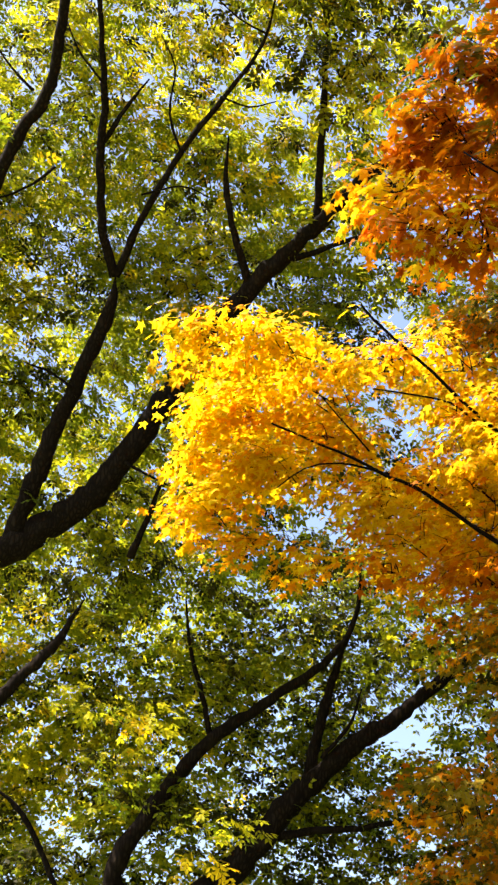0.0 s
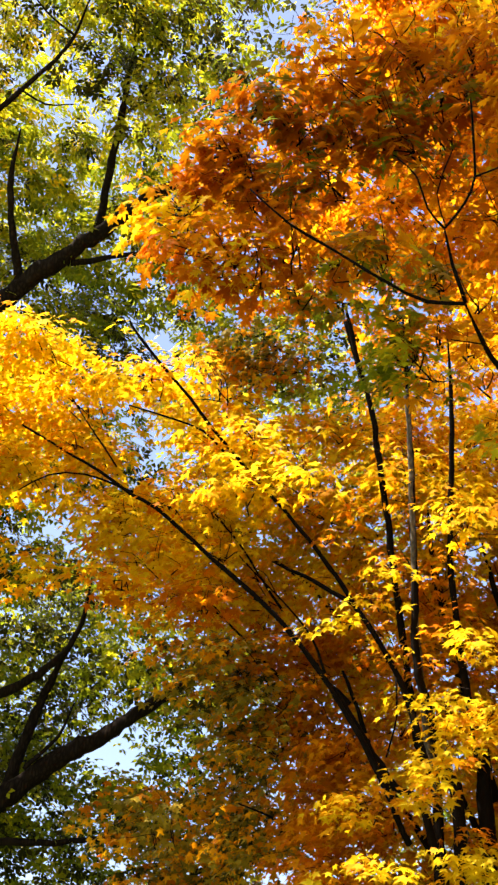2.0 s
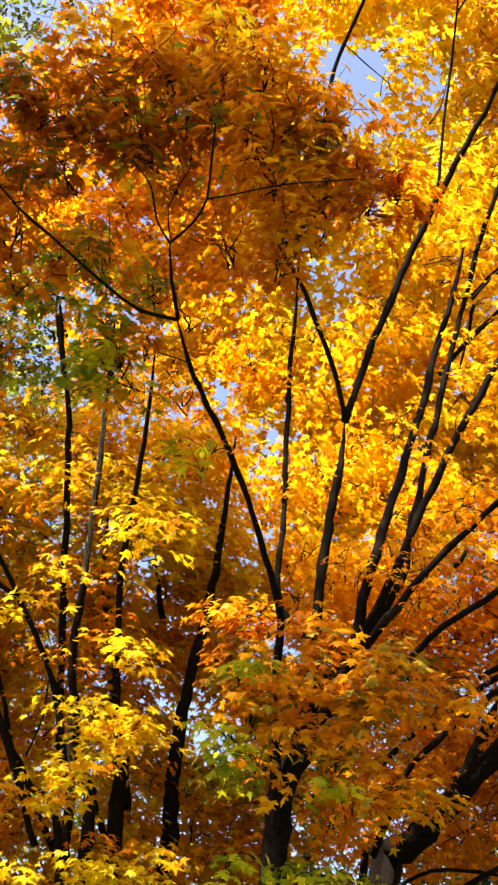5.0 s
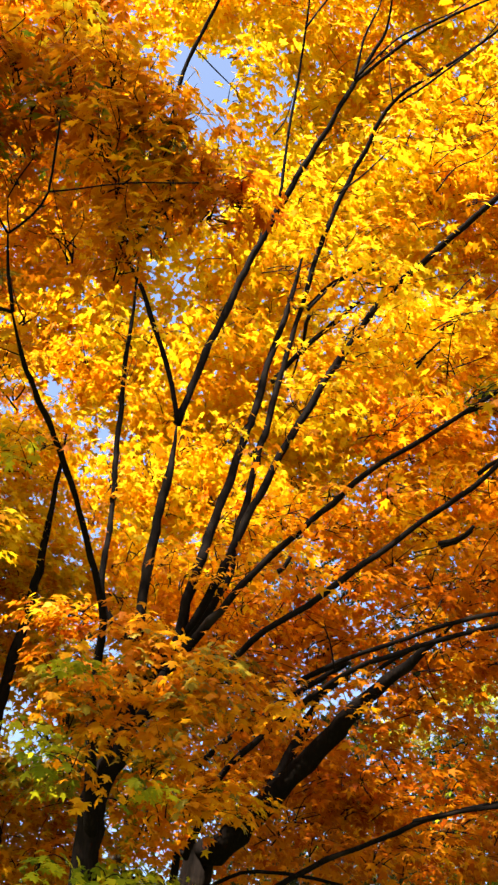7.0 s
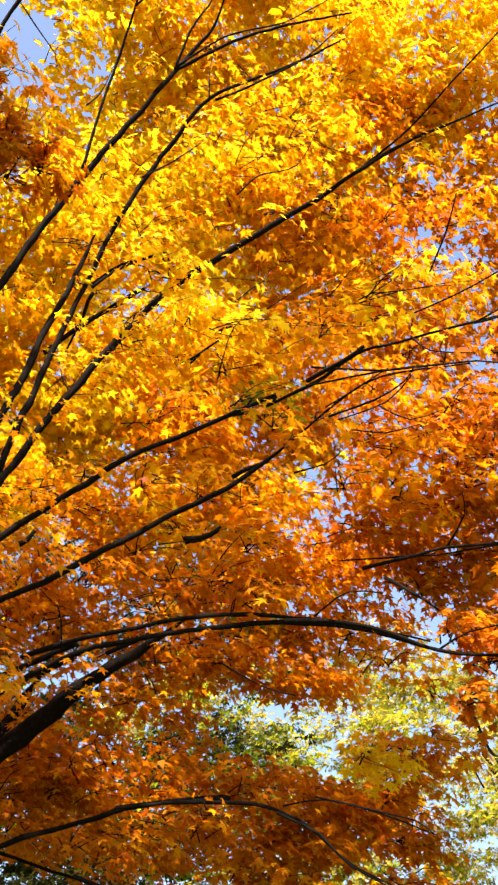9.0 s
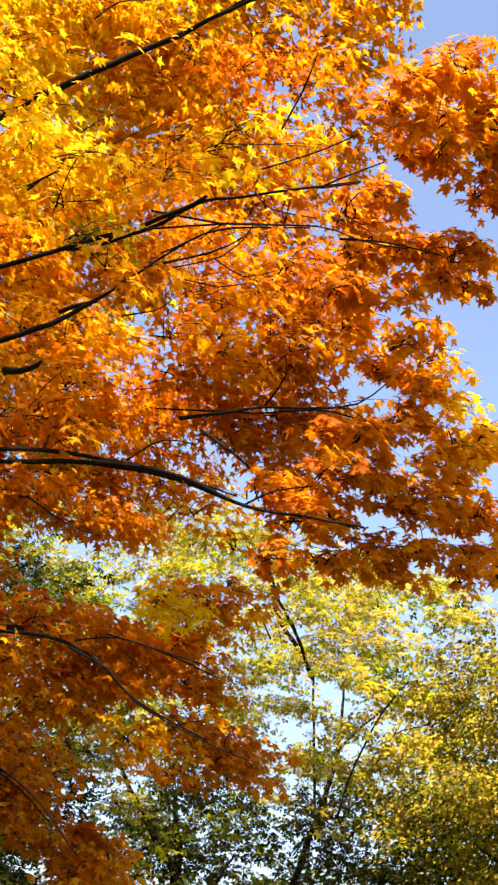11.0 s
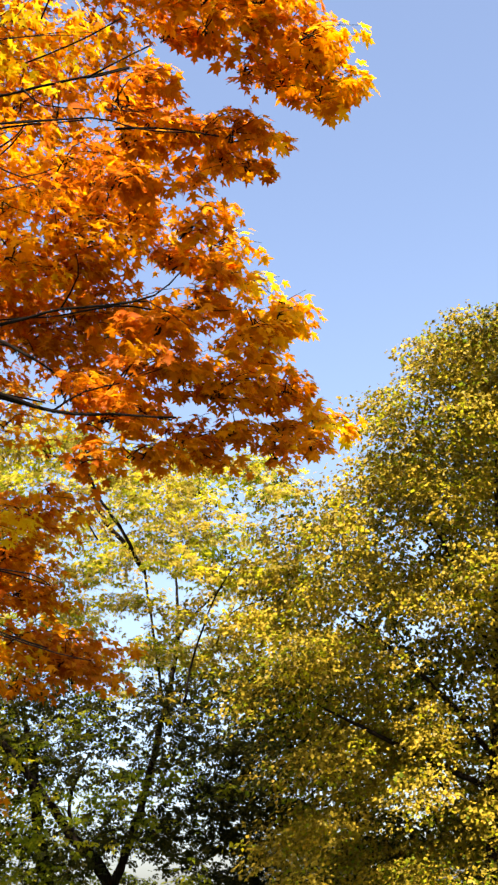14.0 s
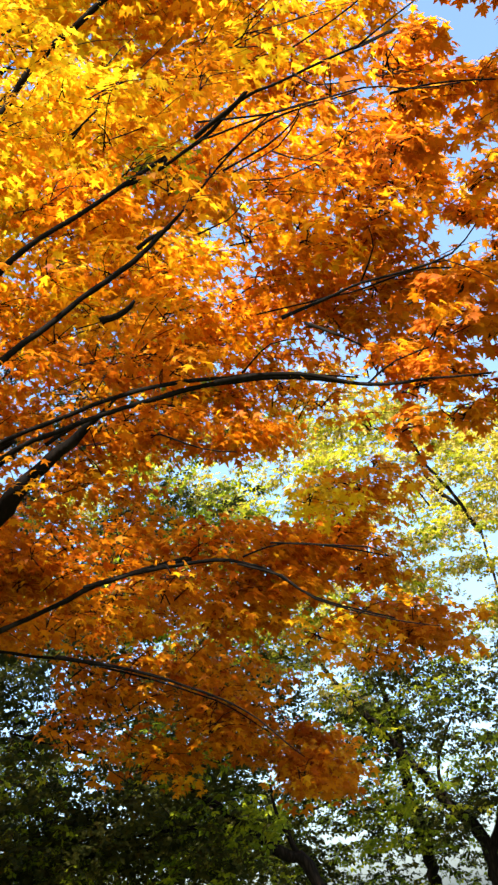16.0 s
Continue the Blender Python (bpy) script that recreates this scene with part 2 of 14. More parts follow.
def spray(root, shape, at, radius, tones, size, n, clump=0.22, loose=0):
    """A bough's end: twigs that fork out from its stem in flat drooping fans, and the leaves that hang on both sides of them.
    radius: (along x/y, height). loose: so many of its leaves are parts of their own."""
    count[0] += 1
    rng = np.random.RandomState(1000 + count[0])
    off = np.array(root.location)
    wide, high = radius
    each, droop, uneven, roll, drawn = HABIT[shape]
    n = max(6, n)
    m = max(3, n // each)
    d = rng.randn(m, 3)
    d /= np.linalg.norm(d, axis=1)[:, None]
    hubs = d * (rng.uniform(0.05, 1, m) ** 0.45)[:, None] * np.array([wide, wide, high])
    hubs *= 1 + 0.14 * np.clip(rng.randn(m, 1), -1.5, 1.2)
    # each twig runs outwards from the trunk, turned a little by where it sits in the spray
    away = np.array([at[0] - off[0], at[1] - off[1]])
    away /= np.linalg.norm(away) + 1e-6
    way = away + 0.9 * hubs[:, :2] / wide + 0.35 * rng.randn(m, 2)
    bearing = np.arctan2(way[:, 1], way[:, 0])
    slope = -0.15 + 0.18 * rng.randn(m)
    own = rng.randint(0, m, n)
    u, side = rng.uniform(-1, 1, n), rng.choice([-1.0, 1.0], n)
    reach = side * rng.uniform(0.15, 1.0, n) * (1 - 0.45 * np.abs(u)) * clump * 0.95
    run = u * clump * 1.25
    c, k = np.cos(bearing)[own], np.sin(bearing)[own]
    sag = slope[own] * run - 0.30 * np.abs(reach) - 0.35 * np.clip(u, 0, 1) ** 2 * clump + 0.035 * rng.randn(n)
    places = hubs[own] + np.stack([c * run - k * reach, k * run + c * reach, sag], 1)
    turn = bearing[own] + side * (0.95 - 0.75 * u) * rng.uniform(0.5, 1.1, n) + 0.25 * rng.randn(n)
    fall = droop + uneven * rng.randn(n) + 0.15 * rng.randn(m)[own]
    tip = np.stack([np.cos(turn) * np.cos(fall), np.sin(turn) * np.cos(fall), -np.sin(fall)], 1)
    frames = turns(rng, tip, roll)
    sizes = size * np.clip(1 + 0.22 * rng.randn(n), 0.5, 1.5)
    # hue follows the twig: most of a twig's leaves share one tone
    names = list(tones)
    w = np.array([tones[k] for k in names], float)
    hub_tone = rng.choice(len(names), m, p=w / w.sum())
    tone = np.where(rng.rand(n) < 0.85, hub_tone[own], rng.choice(len(names), n, p=w / w.sum()))
    centre = np.array(at) - off
    single = min(loose, n)
    v, f = scatter(shape, places[single:], frames[single:], sizes[single:])
    me = leaf_mesh(v, f, np.repeat(tone[single:], len(SHAPES[shape][1])))
    ob = part("leaf_spray", me, [TONE[k] for k in names], root)
    ob.location = centre
    tagged(ob, kind="stuff")
    for i in range(single):
        key = (shape, names[tone[i]])
        if key not in SINGLE:
            pts, faces = SHAPES[shape]
            SINGLE[key] = mesh_of("leaf", pts, faces, False)
            SINGLE[key].materials.append(TONE[names[tone[i]]])
        leaf = new("leaf", SINGLE[key])
        leaf.parent = root
        q = Matrix(frames[i].tolist()).to_4x4()
        leaf.matrix_basis = Matrix.Translation((centre + places[i]).tolist()) @ q @ Matrix.Scale(float(sizes[i]), 4)
    # fine branchlets, fanning out from the side that faces the trunk
    inward = np.array([off[0] - at[0], off[1] - at[1], 0.0])
    inward /= np.linalg.norm(inward) + 1e-6
    heel = inward * wide * 0.9 + np.array([0, 0, -0.7 * high])
    verts, faces = [], []
    thick = 1.0 if shape.startswith("maple") else 0.75
    for h, b0, sl in list(zip(hubs, bearing, slope))[:drawn]:
        foot = heel * rng.uniform(0.25, 1.0) + rng.randn(3) * 0.08 * wide
        run3 = np.array([math.cos(b0), math.sin(b0), sl]) * clump
        mid = 0.5 * (h - run3 + foot) + rng.randn(3) * 0.05 * wide + np.array([0, 0, 0.12 * high])
        tv, tf = tube([foot, mid, h - run3 * 0.7, h + run3], [0.008 * thick, 0.0055 * thick, 0.004 * thick, 0.0015], 3, 0.5, 0.05, count[0])
        b = len(verts)
        verts += tv
        faces += [tuple(i + b for i in q) for q in tf]
    tagged(part("branchlet", mesh_of("branchlet", verts, faces), TWIG, ob), kind="stuff")
    return ob


# ---- ground: one sheet of leaf-strewn grass that falls away to the horizon ----
def ground_material():
    m = bpy.data.materials.new("leaf_strewn_grass")
    m.use_nodes = True
    n, l = m.node_tree.nodes, m.node_tree.links
    tex, a, b = n.new("ShaderNodeTexCoord"), n.new("ShaderNodeTexNoise"), n.new("ShaderNodeTexVoronoi")
    a.inputs["Scale"].default_value, a.inputs["Detail"].default_value = 0.6, 8
    b.inputs["Scale"].default_value = 15
    l.new(tex.outputs["Object"], a.inputs["Vector"])
    l.new(tex.outputs["Object"], b.inputs["Vector"])
    grass, litter = n.new("ShaderNodeValToRGB"), n.new("ShaderNodeMix")
    grass.color_ramp.elements[0].color, grass.color_ramp.elements[1].color = (0.03, 0.05, 0.012, 1), (0.11, 0.13, 0.03, 1)
    l.new(a.outputs["Fac"], grass.inputs["Fac"])
    litter.data_type = "RGBA"
    litter.inputs["B"].default_value = (0.45, 0.20, 0.03, 1)
    cut = n.new("ShaderNodeMapRange")
    cut.inputs["From Min"].default_value, cut.inputs["From Max"].default_value = 0.45, 0.25
    l.new(b.outputs["Distance"], cut.inputs["Value"])
    patch, amount = n.new("ShaderNodeTexNoise"), n.new("ShaderNodeMath")
    patch.inputs["Scale"].default_value, patch.inputs["Detail"].default_value = 1.7, 5
    l.new(tex.outputs["Object"], patch.inputs["Vector"])
    shade, sparse = n.new("ShaderNodeValToRGB"), n.new("ShaderNodeMapRange")
    sparse.inputs["From Min"].default_value, sparse.inputs["From Max"].default_value = 0.5, 0.6
    l.new(patch.outputs["Fac"], sparse.inputs["Value"])
    amount.operation = "MULTIPLY"
    l.new(cut.outputs["Result"], amount.inputs[0])
    l.new(sparse.outputs["Result"], amount.inputs[1])
    l.new(amount.outputs[0], litter.inputs["Factor"])
    shade.color_ramp.elements[0].color, shade.color_ramp.elements[1].color = (0.12, 0.05, 0.015, 1), (0.42, 0.24, 0.04, 1)
    l.new(b.outputs["Color"], shade.inputs["Fac"])
    l.new(shade.outputs["Color"], litter.inputs["B"])
    l.new(grass.outputs["Color"], litter.inputs["A"])
    l.new(litter.outputs["Result"], n["Principled BSDF"].inputs["Base Color"])
    n["Principled BSDF"].inputs["Roughness"].default_value = 0.95
    bump = n.new("ShaderNodeBump")
    bump.inputs["Distance"].default_value = 0.03
    l.new(b.outputs["Distance"], bump.inputs["Height"])
    l.new(bump.outputs[0], n["Principled BSDF"].inputs["Normal"])
    return m


def ground_height(x, y):
    r = math.hypot(x, y)
    return -0.06 * max(0.0, r - 6) * min(1, 30 / max(r, 1)) + 0.08 * math.sin(x * 0.31) * math.sin(y * 0.23)


def build_ground():
    verts, faces = [(0, 0, ground_height(0, 0))], []
    rings = [1.5 * 1.22 ** i for i in range(40)]
    for r in rings:
        for k in range(64):
            a = 2 * math.pi * k / 64
            x, y = r * math.cos(a), r * math.sin(a)
            verts.append((x, y, ground_height(x, y)))
    for k in range(64):
        faces.append((0, 1 + k, 1 + (k + 1) % 64))
        for i in range(len(rings) - 1):
            b = 1 + i * 64
            faces.append((b + k, b + 64 + k, b + 64 + (k + 1) % 64, b + (k + 1) % 64))
    ob = new("ground", mesh_of("ground", verts, faces))
    ob.data.materials.append(ground_material())
    tagged(ob, "grass park ground strewn with fallen yellow leaves", "ground", kind="structure")


build_ground()


# Green ash whose boughs cross high in the crown
ash_tree = tree("ash_tree", (-6.20, 14.60, -0.58), "tall ash tree with dark boughs and yellowing green leaves", "ash trees")
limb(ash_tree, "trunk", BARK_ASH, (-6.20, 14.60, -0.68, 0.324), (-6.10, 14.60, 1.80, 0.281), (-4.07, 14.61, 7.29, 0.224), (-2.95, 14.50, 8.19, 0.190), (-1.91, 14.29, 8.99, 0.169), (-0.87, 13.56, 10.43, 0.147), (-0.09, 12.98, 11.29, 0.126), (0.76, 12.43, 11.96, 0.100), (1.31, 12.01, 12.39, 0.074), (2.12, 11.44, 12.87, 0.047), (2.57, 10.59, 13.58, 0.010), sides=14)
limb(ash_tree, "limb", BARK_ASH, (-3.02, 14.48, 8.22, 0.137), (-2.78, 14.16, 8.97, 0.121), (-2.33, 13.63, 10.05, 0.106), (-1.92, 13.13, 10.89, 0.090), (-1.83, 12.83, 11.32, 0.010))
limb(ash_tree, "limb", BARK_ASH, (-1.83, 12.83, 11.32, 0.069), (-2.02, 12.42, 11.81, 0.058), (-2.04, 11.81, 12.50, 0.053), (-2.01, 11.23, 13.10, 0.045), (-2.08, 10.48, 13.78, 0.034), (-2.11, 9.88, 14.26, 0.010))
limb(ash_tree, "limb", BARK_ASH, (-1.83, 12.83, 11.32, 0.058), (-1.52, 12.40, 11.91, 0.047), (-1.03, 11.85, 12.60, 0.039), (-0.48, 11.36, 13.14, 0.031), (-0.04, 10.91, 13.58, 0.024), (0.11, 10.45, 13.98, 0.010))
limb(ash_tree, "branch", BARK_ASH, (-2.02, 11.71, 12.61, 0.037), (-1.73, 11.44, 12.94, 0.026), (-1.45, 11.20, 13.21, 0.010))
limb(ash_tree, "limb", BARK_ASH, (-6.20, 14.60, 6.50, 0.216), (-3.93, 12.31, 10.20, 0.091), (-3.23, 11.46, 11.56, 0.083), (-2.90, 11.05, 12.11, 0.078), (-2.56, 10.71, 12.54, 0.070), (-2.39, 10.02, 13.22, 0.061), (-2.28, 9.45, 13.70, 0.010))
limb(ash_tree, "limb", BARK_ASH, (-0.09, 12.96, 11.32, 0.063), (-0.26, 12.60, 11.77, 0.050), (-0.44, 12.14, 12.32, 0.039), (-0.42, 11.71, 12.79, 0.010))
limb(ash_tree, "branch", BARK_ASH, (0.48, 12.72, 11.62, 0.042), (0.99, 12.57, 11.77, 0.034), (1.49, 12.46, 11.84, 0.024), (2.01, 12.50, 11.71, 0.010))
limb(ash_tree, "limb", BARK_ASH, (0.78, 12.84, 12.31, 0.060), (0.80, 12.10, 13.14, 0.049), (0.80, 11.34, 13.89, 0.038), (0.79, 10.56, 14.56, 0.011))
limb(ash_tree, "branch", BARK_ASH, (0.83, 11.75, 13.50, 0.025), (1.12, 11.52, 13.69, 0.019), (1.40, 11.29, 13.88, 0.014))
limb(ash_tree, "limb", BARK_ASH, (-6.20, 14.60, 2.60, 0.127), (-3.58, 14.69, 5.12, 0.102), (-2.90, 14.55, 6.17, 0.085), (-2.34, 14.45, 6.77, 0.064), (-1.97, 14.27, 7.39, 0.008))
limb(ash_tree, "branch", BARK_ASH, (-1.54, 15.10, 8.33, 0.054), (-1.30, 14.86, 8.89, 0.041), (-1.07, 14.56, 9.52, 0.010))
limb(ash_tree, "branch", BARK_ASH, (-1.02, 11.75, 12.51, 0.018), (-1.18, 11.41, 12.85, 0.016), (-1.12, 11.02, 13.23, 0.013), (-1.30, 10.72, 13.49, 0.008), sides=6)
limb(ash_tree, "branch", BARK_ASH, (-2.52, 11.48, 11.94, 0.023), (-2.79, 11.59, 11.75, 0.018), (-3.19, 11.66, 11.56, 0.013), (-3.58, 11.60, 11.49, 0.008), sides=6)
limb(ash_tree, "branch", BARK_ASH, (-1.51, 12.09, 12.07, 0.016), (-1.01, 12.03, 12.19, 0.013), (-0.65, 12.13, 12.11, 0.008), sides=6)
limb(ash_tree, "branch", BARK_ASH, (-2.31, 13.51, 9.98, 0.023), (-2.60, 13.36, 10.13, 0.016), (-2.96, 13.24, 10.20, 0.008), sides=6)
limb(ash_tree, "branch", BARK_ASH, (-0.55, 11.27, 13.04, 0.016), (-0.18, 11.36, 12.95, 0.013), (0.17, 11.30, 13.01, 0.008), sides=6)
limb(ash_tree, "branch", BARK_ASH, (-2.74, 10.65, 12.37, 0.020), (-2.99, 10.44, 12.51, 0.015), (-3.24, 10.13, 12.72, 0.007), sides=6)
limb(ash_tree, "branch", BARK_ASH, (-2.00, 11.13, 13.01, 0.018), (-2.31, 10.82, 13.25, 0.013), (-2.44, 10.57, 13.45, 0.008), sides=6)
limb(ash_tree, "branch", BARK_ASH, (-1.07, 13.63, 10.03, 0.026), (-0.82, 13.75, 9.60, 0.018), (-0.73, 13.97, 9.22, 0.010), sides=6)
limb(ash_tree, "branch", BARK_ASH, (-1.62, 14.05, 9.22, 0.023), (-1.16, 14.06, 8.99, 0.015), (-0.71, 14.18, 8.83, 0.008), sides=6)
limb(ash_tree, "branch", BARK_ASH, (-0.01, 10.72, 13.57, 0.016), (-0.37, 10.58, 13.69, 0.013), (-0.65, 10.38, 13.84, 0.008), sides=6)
spray(ash_tree, "ash", (-3.30, 11.90, 16.38), (0.74, 0.66), AL, 0.200, 156, clump=0.30)
spray(ash_tree, "ash", (-1.64, 11.49, 16.22), (0.75, 0.68), AG, 0.200, 162, clump=0.30)
spray(ash_tree, "ash", (-0.92, 10.49, 14.97), (0.67, 0.61), AL, 0.200, 234, clump=0.30)
spray(ash_tree, "ash", (0.27, 11.34, 16.11), (0.83, 0.76), AL, 0.200, 199, clump=0.30)
spray(ash_tree, "ash", (-4.34, 11.46, 15.19), (0.82, 0.73), AG, 0.200, 192, clump=0.30)
spray(ash_tree, "ash", (-3.66, 11.65, 15.64), (0.86, 0.77), AG, 0.200, 212, clump=0.30)
spray(ash_tree, "ash", (-2.36, 10.72, 14.35), (0.86, 0.77), AG, 0.200, 295, clump=0.30)
spray(ash_tree, "ash", (-1.88, 10.90, 14.75), (0.84, 0.76), AL, 0.200, 282, clump=0.30)
spray(ash_tree, "ash", (-1.36, 11.58, 15.75), (0.76, 0.68), AG, 0.200, 164, clump=0.30)
spray(ash_tree, "ash", (-0.18, 11.32, 15.31), (0.66, 0.59), AG, 0.200, 123, clump=0.30)
spray(ash_tree, "ash", (0.43, 10.39, 14.43), (0.86, 0.77), AL, 0.200, 341, clump=0.30)
spray(ash_tree, "ash", (1.41, 10.43, 14.37), (0.71, 0.64), AD, 0.200, 221, clump=0.30)
spray(ash_tree, "ash", (-4.01, 13.05, 16.32), (0.83, 0.74), AG, 0.200, 198, clump=0.30)
spray(ash_tree, "ash", (-3.13, 12.42, 15.59), (0.69, 0.62), AL, 0.200, 137, clump=0.30)
spray(ash_tree, "ash", (-2.45, 13.38, 16.47), (0.95, 0.85), AG, 0.200, 263, clump=0.30)
spray(ash_tree, "ash", (-1.76, 12.87, 16.19), (0.76, 0.68), AL, 0.200, 165, clump=0.30)
spray(ash_tree, "ash", (-0.68, 11.41, 14.70), (0.69, 0.62), AL, 0.200, 247, clump=0.30)
spray(ash_tree, "ash", (0.07, 13.09, 16.63), (0.98, 0.88), AL, 0.200, 278, clump=0.30)
spray(ash_tree, "ash", (0.62, 11.19, 14.22), (0.79, 0.70), AD, 0.200, 320, clump=0.30)
spray(ash_tree, "ash", (1.71, 12.45, 15.22), (0.73, 0.65), AG, 0.200, 152, clump=0.30)
spray(ash_tree, "ash", (-4.27, 12.38, 14.61), (0.78, 0.69), AG, 0.200, 318, clump=0.30)
spray(ash_tree, "ash", (-4.23, 13.66, 15.91), (0.98, 0.86), AG, 0.200, 273, clump=0.30)
spray(ash_tree, "ash", (-2.83, 12.27, 14.85), (0.74, 0.66), AL, 0.200, 175, clump=0.30)
spray(ash_tree, "ash", (-2.16, 12.10, 14.29), (0.71, 0.63), AL, 0.200, 192, clump=0.30)
spray(ash_tree, "ash", (-0.96, 13.16, 15.13), (0.85, 0.75), AL, 0.200, 207, clump=0.30)
spray(ash_tree, "ash", (1.05, 11.35, 13.55), (0.60, 0.53), AG, 0.200, 186, clump=0.30)
spray(ash_tree, "ash", (-3.94, 13.51, 14.71), (0.73, 0.64), AG, 0.200, 254, clump=0.30)
spray(ash_tree, "ash", (-3.08, 14.23, 15.61), (0.77, 0.68), AG, 0.200, 169, clump=0.30)
spray(ash_tree, "ash", (-2.60, 13.70, 14.95), (0.99, 0.87), AG, 0.200, 332, clump=0.30)
spray(ash_tree, "ash", (-1.58, 12.81, 14.16), (0.69, 0.61), AL, 0.200, 198, clump=0.30)
spray(ash_tree, "ash", (-0.63, 14.16, 15.86), (0.98, 0.86), AL, 0.200, 275, clump=0.30)
spray(ash_tree, "ash", (0.90, 12.93, 14.27), (0.66, 0.58), AG, 0.200, 227, clump=0.30)
spray(ash_tree, "ash", (1.98, 13.76, 15.51), (0.82, 0.72), AG, 0.200, 192, clump=0.30)
spray(ash_tree, "ash", (-3.68, 12.00, 12.33), (0.79, 0.68), AL, 0.200, 305, clump=0.30)
spray(ash_tree, "ash", (-3.59, 14.57, 14.84), (0.77, 0.67), AG, 0.200, 170, clump=0.30)
spray(ash_tree, "ash", (-2.98, 13.47, 14.21), (0.84, 0.74), AG, 0.200, 206, clump=0.30)
spray(ash_tree, "ash", (-1.97, 14.29, 14.58), (0.78, 0.69), AL, 0.200, 239, clump=0.30)
spray(ash_tree, "ash", (-1.05, 12.61, 13.32), (0.81, 0.71), AL, 0.200, 176, clump=0.30)
spray(ash_tree, "ash", (-0.31, 13.28, 13.99), (0.90, 0.79), AL, 0.200, 389, clump=0.30)
spray(ash_tree, "ash", (0.81, 14.65, 15.08), (0.75, 0.65), AG, 0.200, 159, clump=0.30)
spray(ash_tree, "ash", (1.68, 13.56, 14.33), (0.66, 0.58), AG, 0.200, 128, clump=0.30)
spray(ash_tree, "ash", (-3.82, 12.25, 12.16), (0.80, 0.69), AG, 0.200, 318, clump=0.30)
spray(ash_tree, "ash", (-2.90, 12.75, 12.25), (0.61, 0.53), AL, 0.200, 93, clump=0.30)
spray(ash_tree, "ash", (-2.76, 14.93, 14.64), (0.87, 0.76), AL, 0.200, 306, clump=0.30)
spray(ash_tree, "ash", (-1.30, 14.73, 14.38), (0.91, 0.79), AG, 0.200, 344, clump=0.30)
spray(ash_tree, "ash", (-0.80, 12.75, 13.27), (0.72, 0.63), AG, 0.200, 140, clump=0.30)
spray(ash_tree, "ash", (0.44, 15.29, 14.73), (0.98, 0.85), AG, 0.200, 463, clump=0.30)
spray(ash_tree, "ash", (1.34, 13.35, 13.39), (0.75, 0.65), AG, 0.200, 153, clump=0.30)
spray(ash_tree, "ash", (1.70, 13.34, 13.08), (0.71, 0.62), AD, 0.200, 93, clump=0.30)
spray(ash_tree, "ash", (-4.20, 13.92, 12.61), (0.84, 0.73), AL, 0.200, 356, clump=0.30)
spray(ash_tree, "ash", (-3.47, 13.56, 12.53), (0.72, 0.62), AL, 0.200, 125, clump=0.30)
spray(ash_tree, "ash", (-2.88, 13.79, 12.90), (0.92, 0.80), AG, 0.200, 254, clump=0.30)
spray(ash_tree, "ash", (-1.89, 14.62, 13.09), (0.70, 0.60), AG, 0.200, 224, clump=0.30)
spray(ash_tree, "ash", (-0.71, 13.95, 12.81), (0.89, 0.77), AL, 0.200, 290, clump=0.30)
spray(ash_tree, "ash", (-0.25, 14.71, 13.44), (0.86, 0.74), AL, 0.200, 216, clump=0.30)
spray(ash_tree, "ash", (0.52, 14.34, 13.06), (0.77, 0.67), AG, 0.200, 189, clump=0.30)
spray(ash_tree, "ash", (1.57, 12.89, 12.02), (0.67, 0.58), AG, 0.200, 155, clump=0.30)
spray(ash_tree, "ash", (-4.70, 14.27, 12.11), (0.68, 0.59), AG, 0.200, 237, clump=0.30)
spray(ash_tree, "ash", (-3.61, 14.23, 12.15), (0.71, 0.61), AL, 0.200, 231, clump=0.30)
spray(ash_tree, "ash", (-2.92, 13.77, 11.99), (0.88, 0.76), AG, 0.200, 275, clump=0.30)
spray(ash_tree, "ash", (-2.33, 14.05, 12.19), (0.91, 0.79), AG, 0.200, 300, clump=0.30)
spray(ash_tree, "ash", (-1.65, 15.05, 12.69), (0.80, 0.69), AG, 0.200, 240, clump=0.30)
spray(ash_tree, "ash", (-0.75, 14.09, 12.26), (0.88, 0.76), AL, 0.200, 306, clump=0.30)
spray(ash_tree, "ash", (0.29, 13.26, 11.93), (0.81, 0.70), AG, 0.200, 210, clump=0.30)
spray(ash_tree, "ash", (1.16, 15.35, 13.20), (0.74, 0.64), AD, 0.200, 276, clump=0.30)
spray(ash_tree, "ash", (2.25, 15.11, 13.41), (0.71, 0.61), AG, 0.200, 233, clump=0.30)
spray(ash_tree, "ash", (-4.36, 14.36, 11.47), (0.63, 0.54), AG, 0.200, 205, clump=0.30)
spray(ash_tree, "ash", (-3.22, 13.93, 10.67), (0.79, 0.68), AG, 0.200, 323, clump=0.30)
spray(ash_tree, "ash", (-2.68, 16.38, 12.83), (0.89, 0.76), AG, 0.200, 409, clump=0.30)
spray(ash_tree, "ash", (-2.02, 16.34, 12.65), (0.84, 0.72), AG, 0.200, 341, clump=0.30)
spray(ash_tree, "ash", (-0.94, 14.97, 11.76), (0.80, 0.69), AG, 0.200, 185, clump=0.30)
spray(ash_tree, "ash", (0.11, 16.65, 12.98), (0.71, 0.61), AG, 0.200, 101, clump=0.30)
spray(ash_tree, "ash", (0.85, 14.04, 11.60), (0.84, 0.72), AD, 0.200, 253, clump=0.30)
spray(ash_tree, "ash", (1.48, 14.19, 11.36), (0.62, 0.53), AD, 0.200, 110, clump=0.30)
spray(ash_tree, "ash", (-3.83, 14.34, 10.52), (0.72, 0.62), AL, 0.200, 266, clump=0.30)
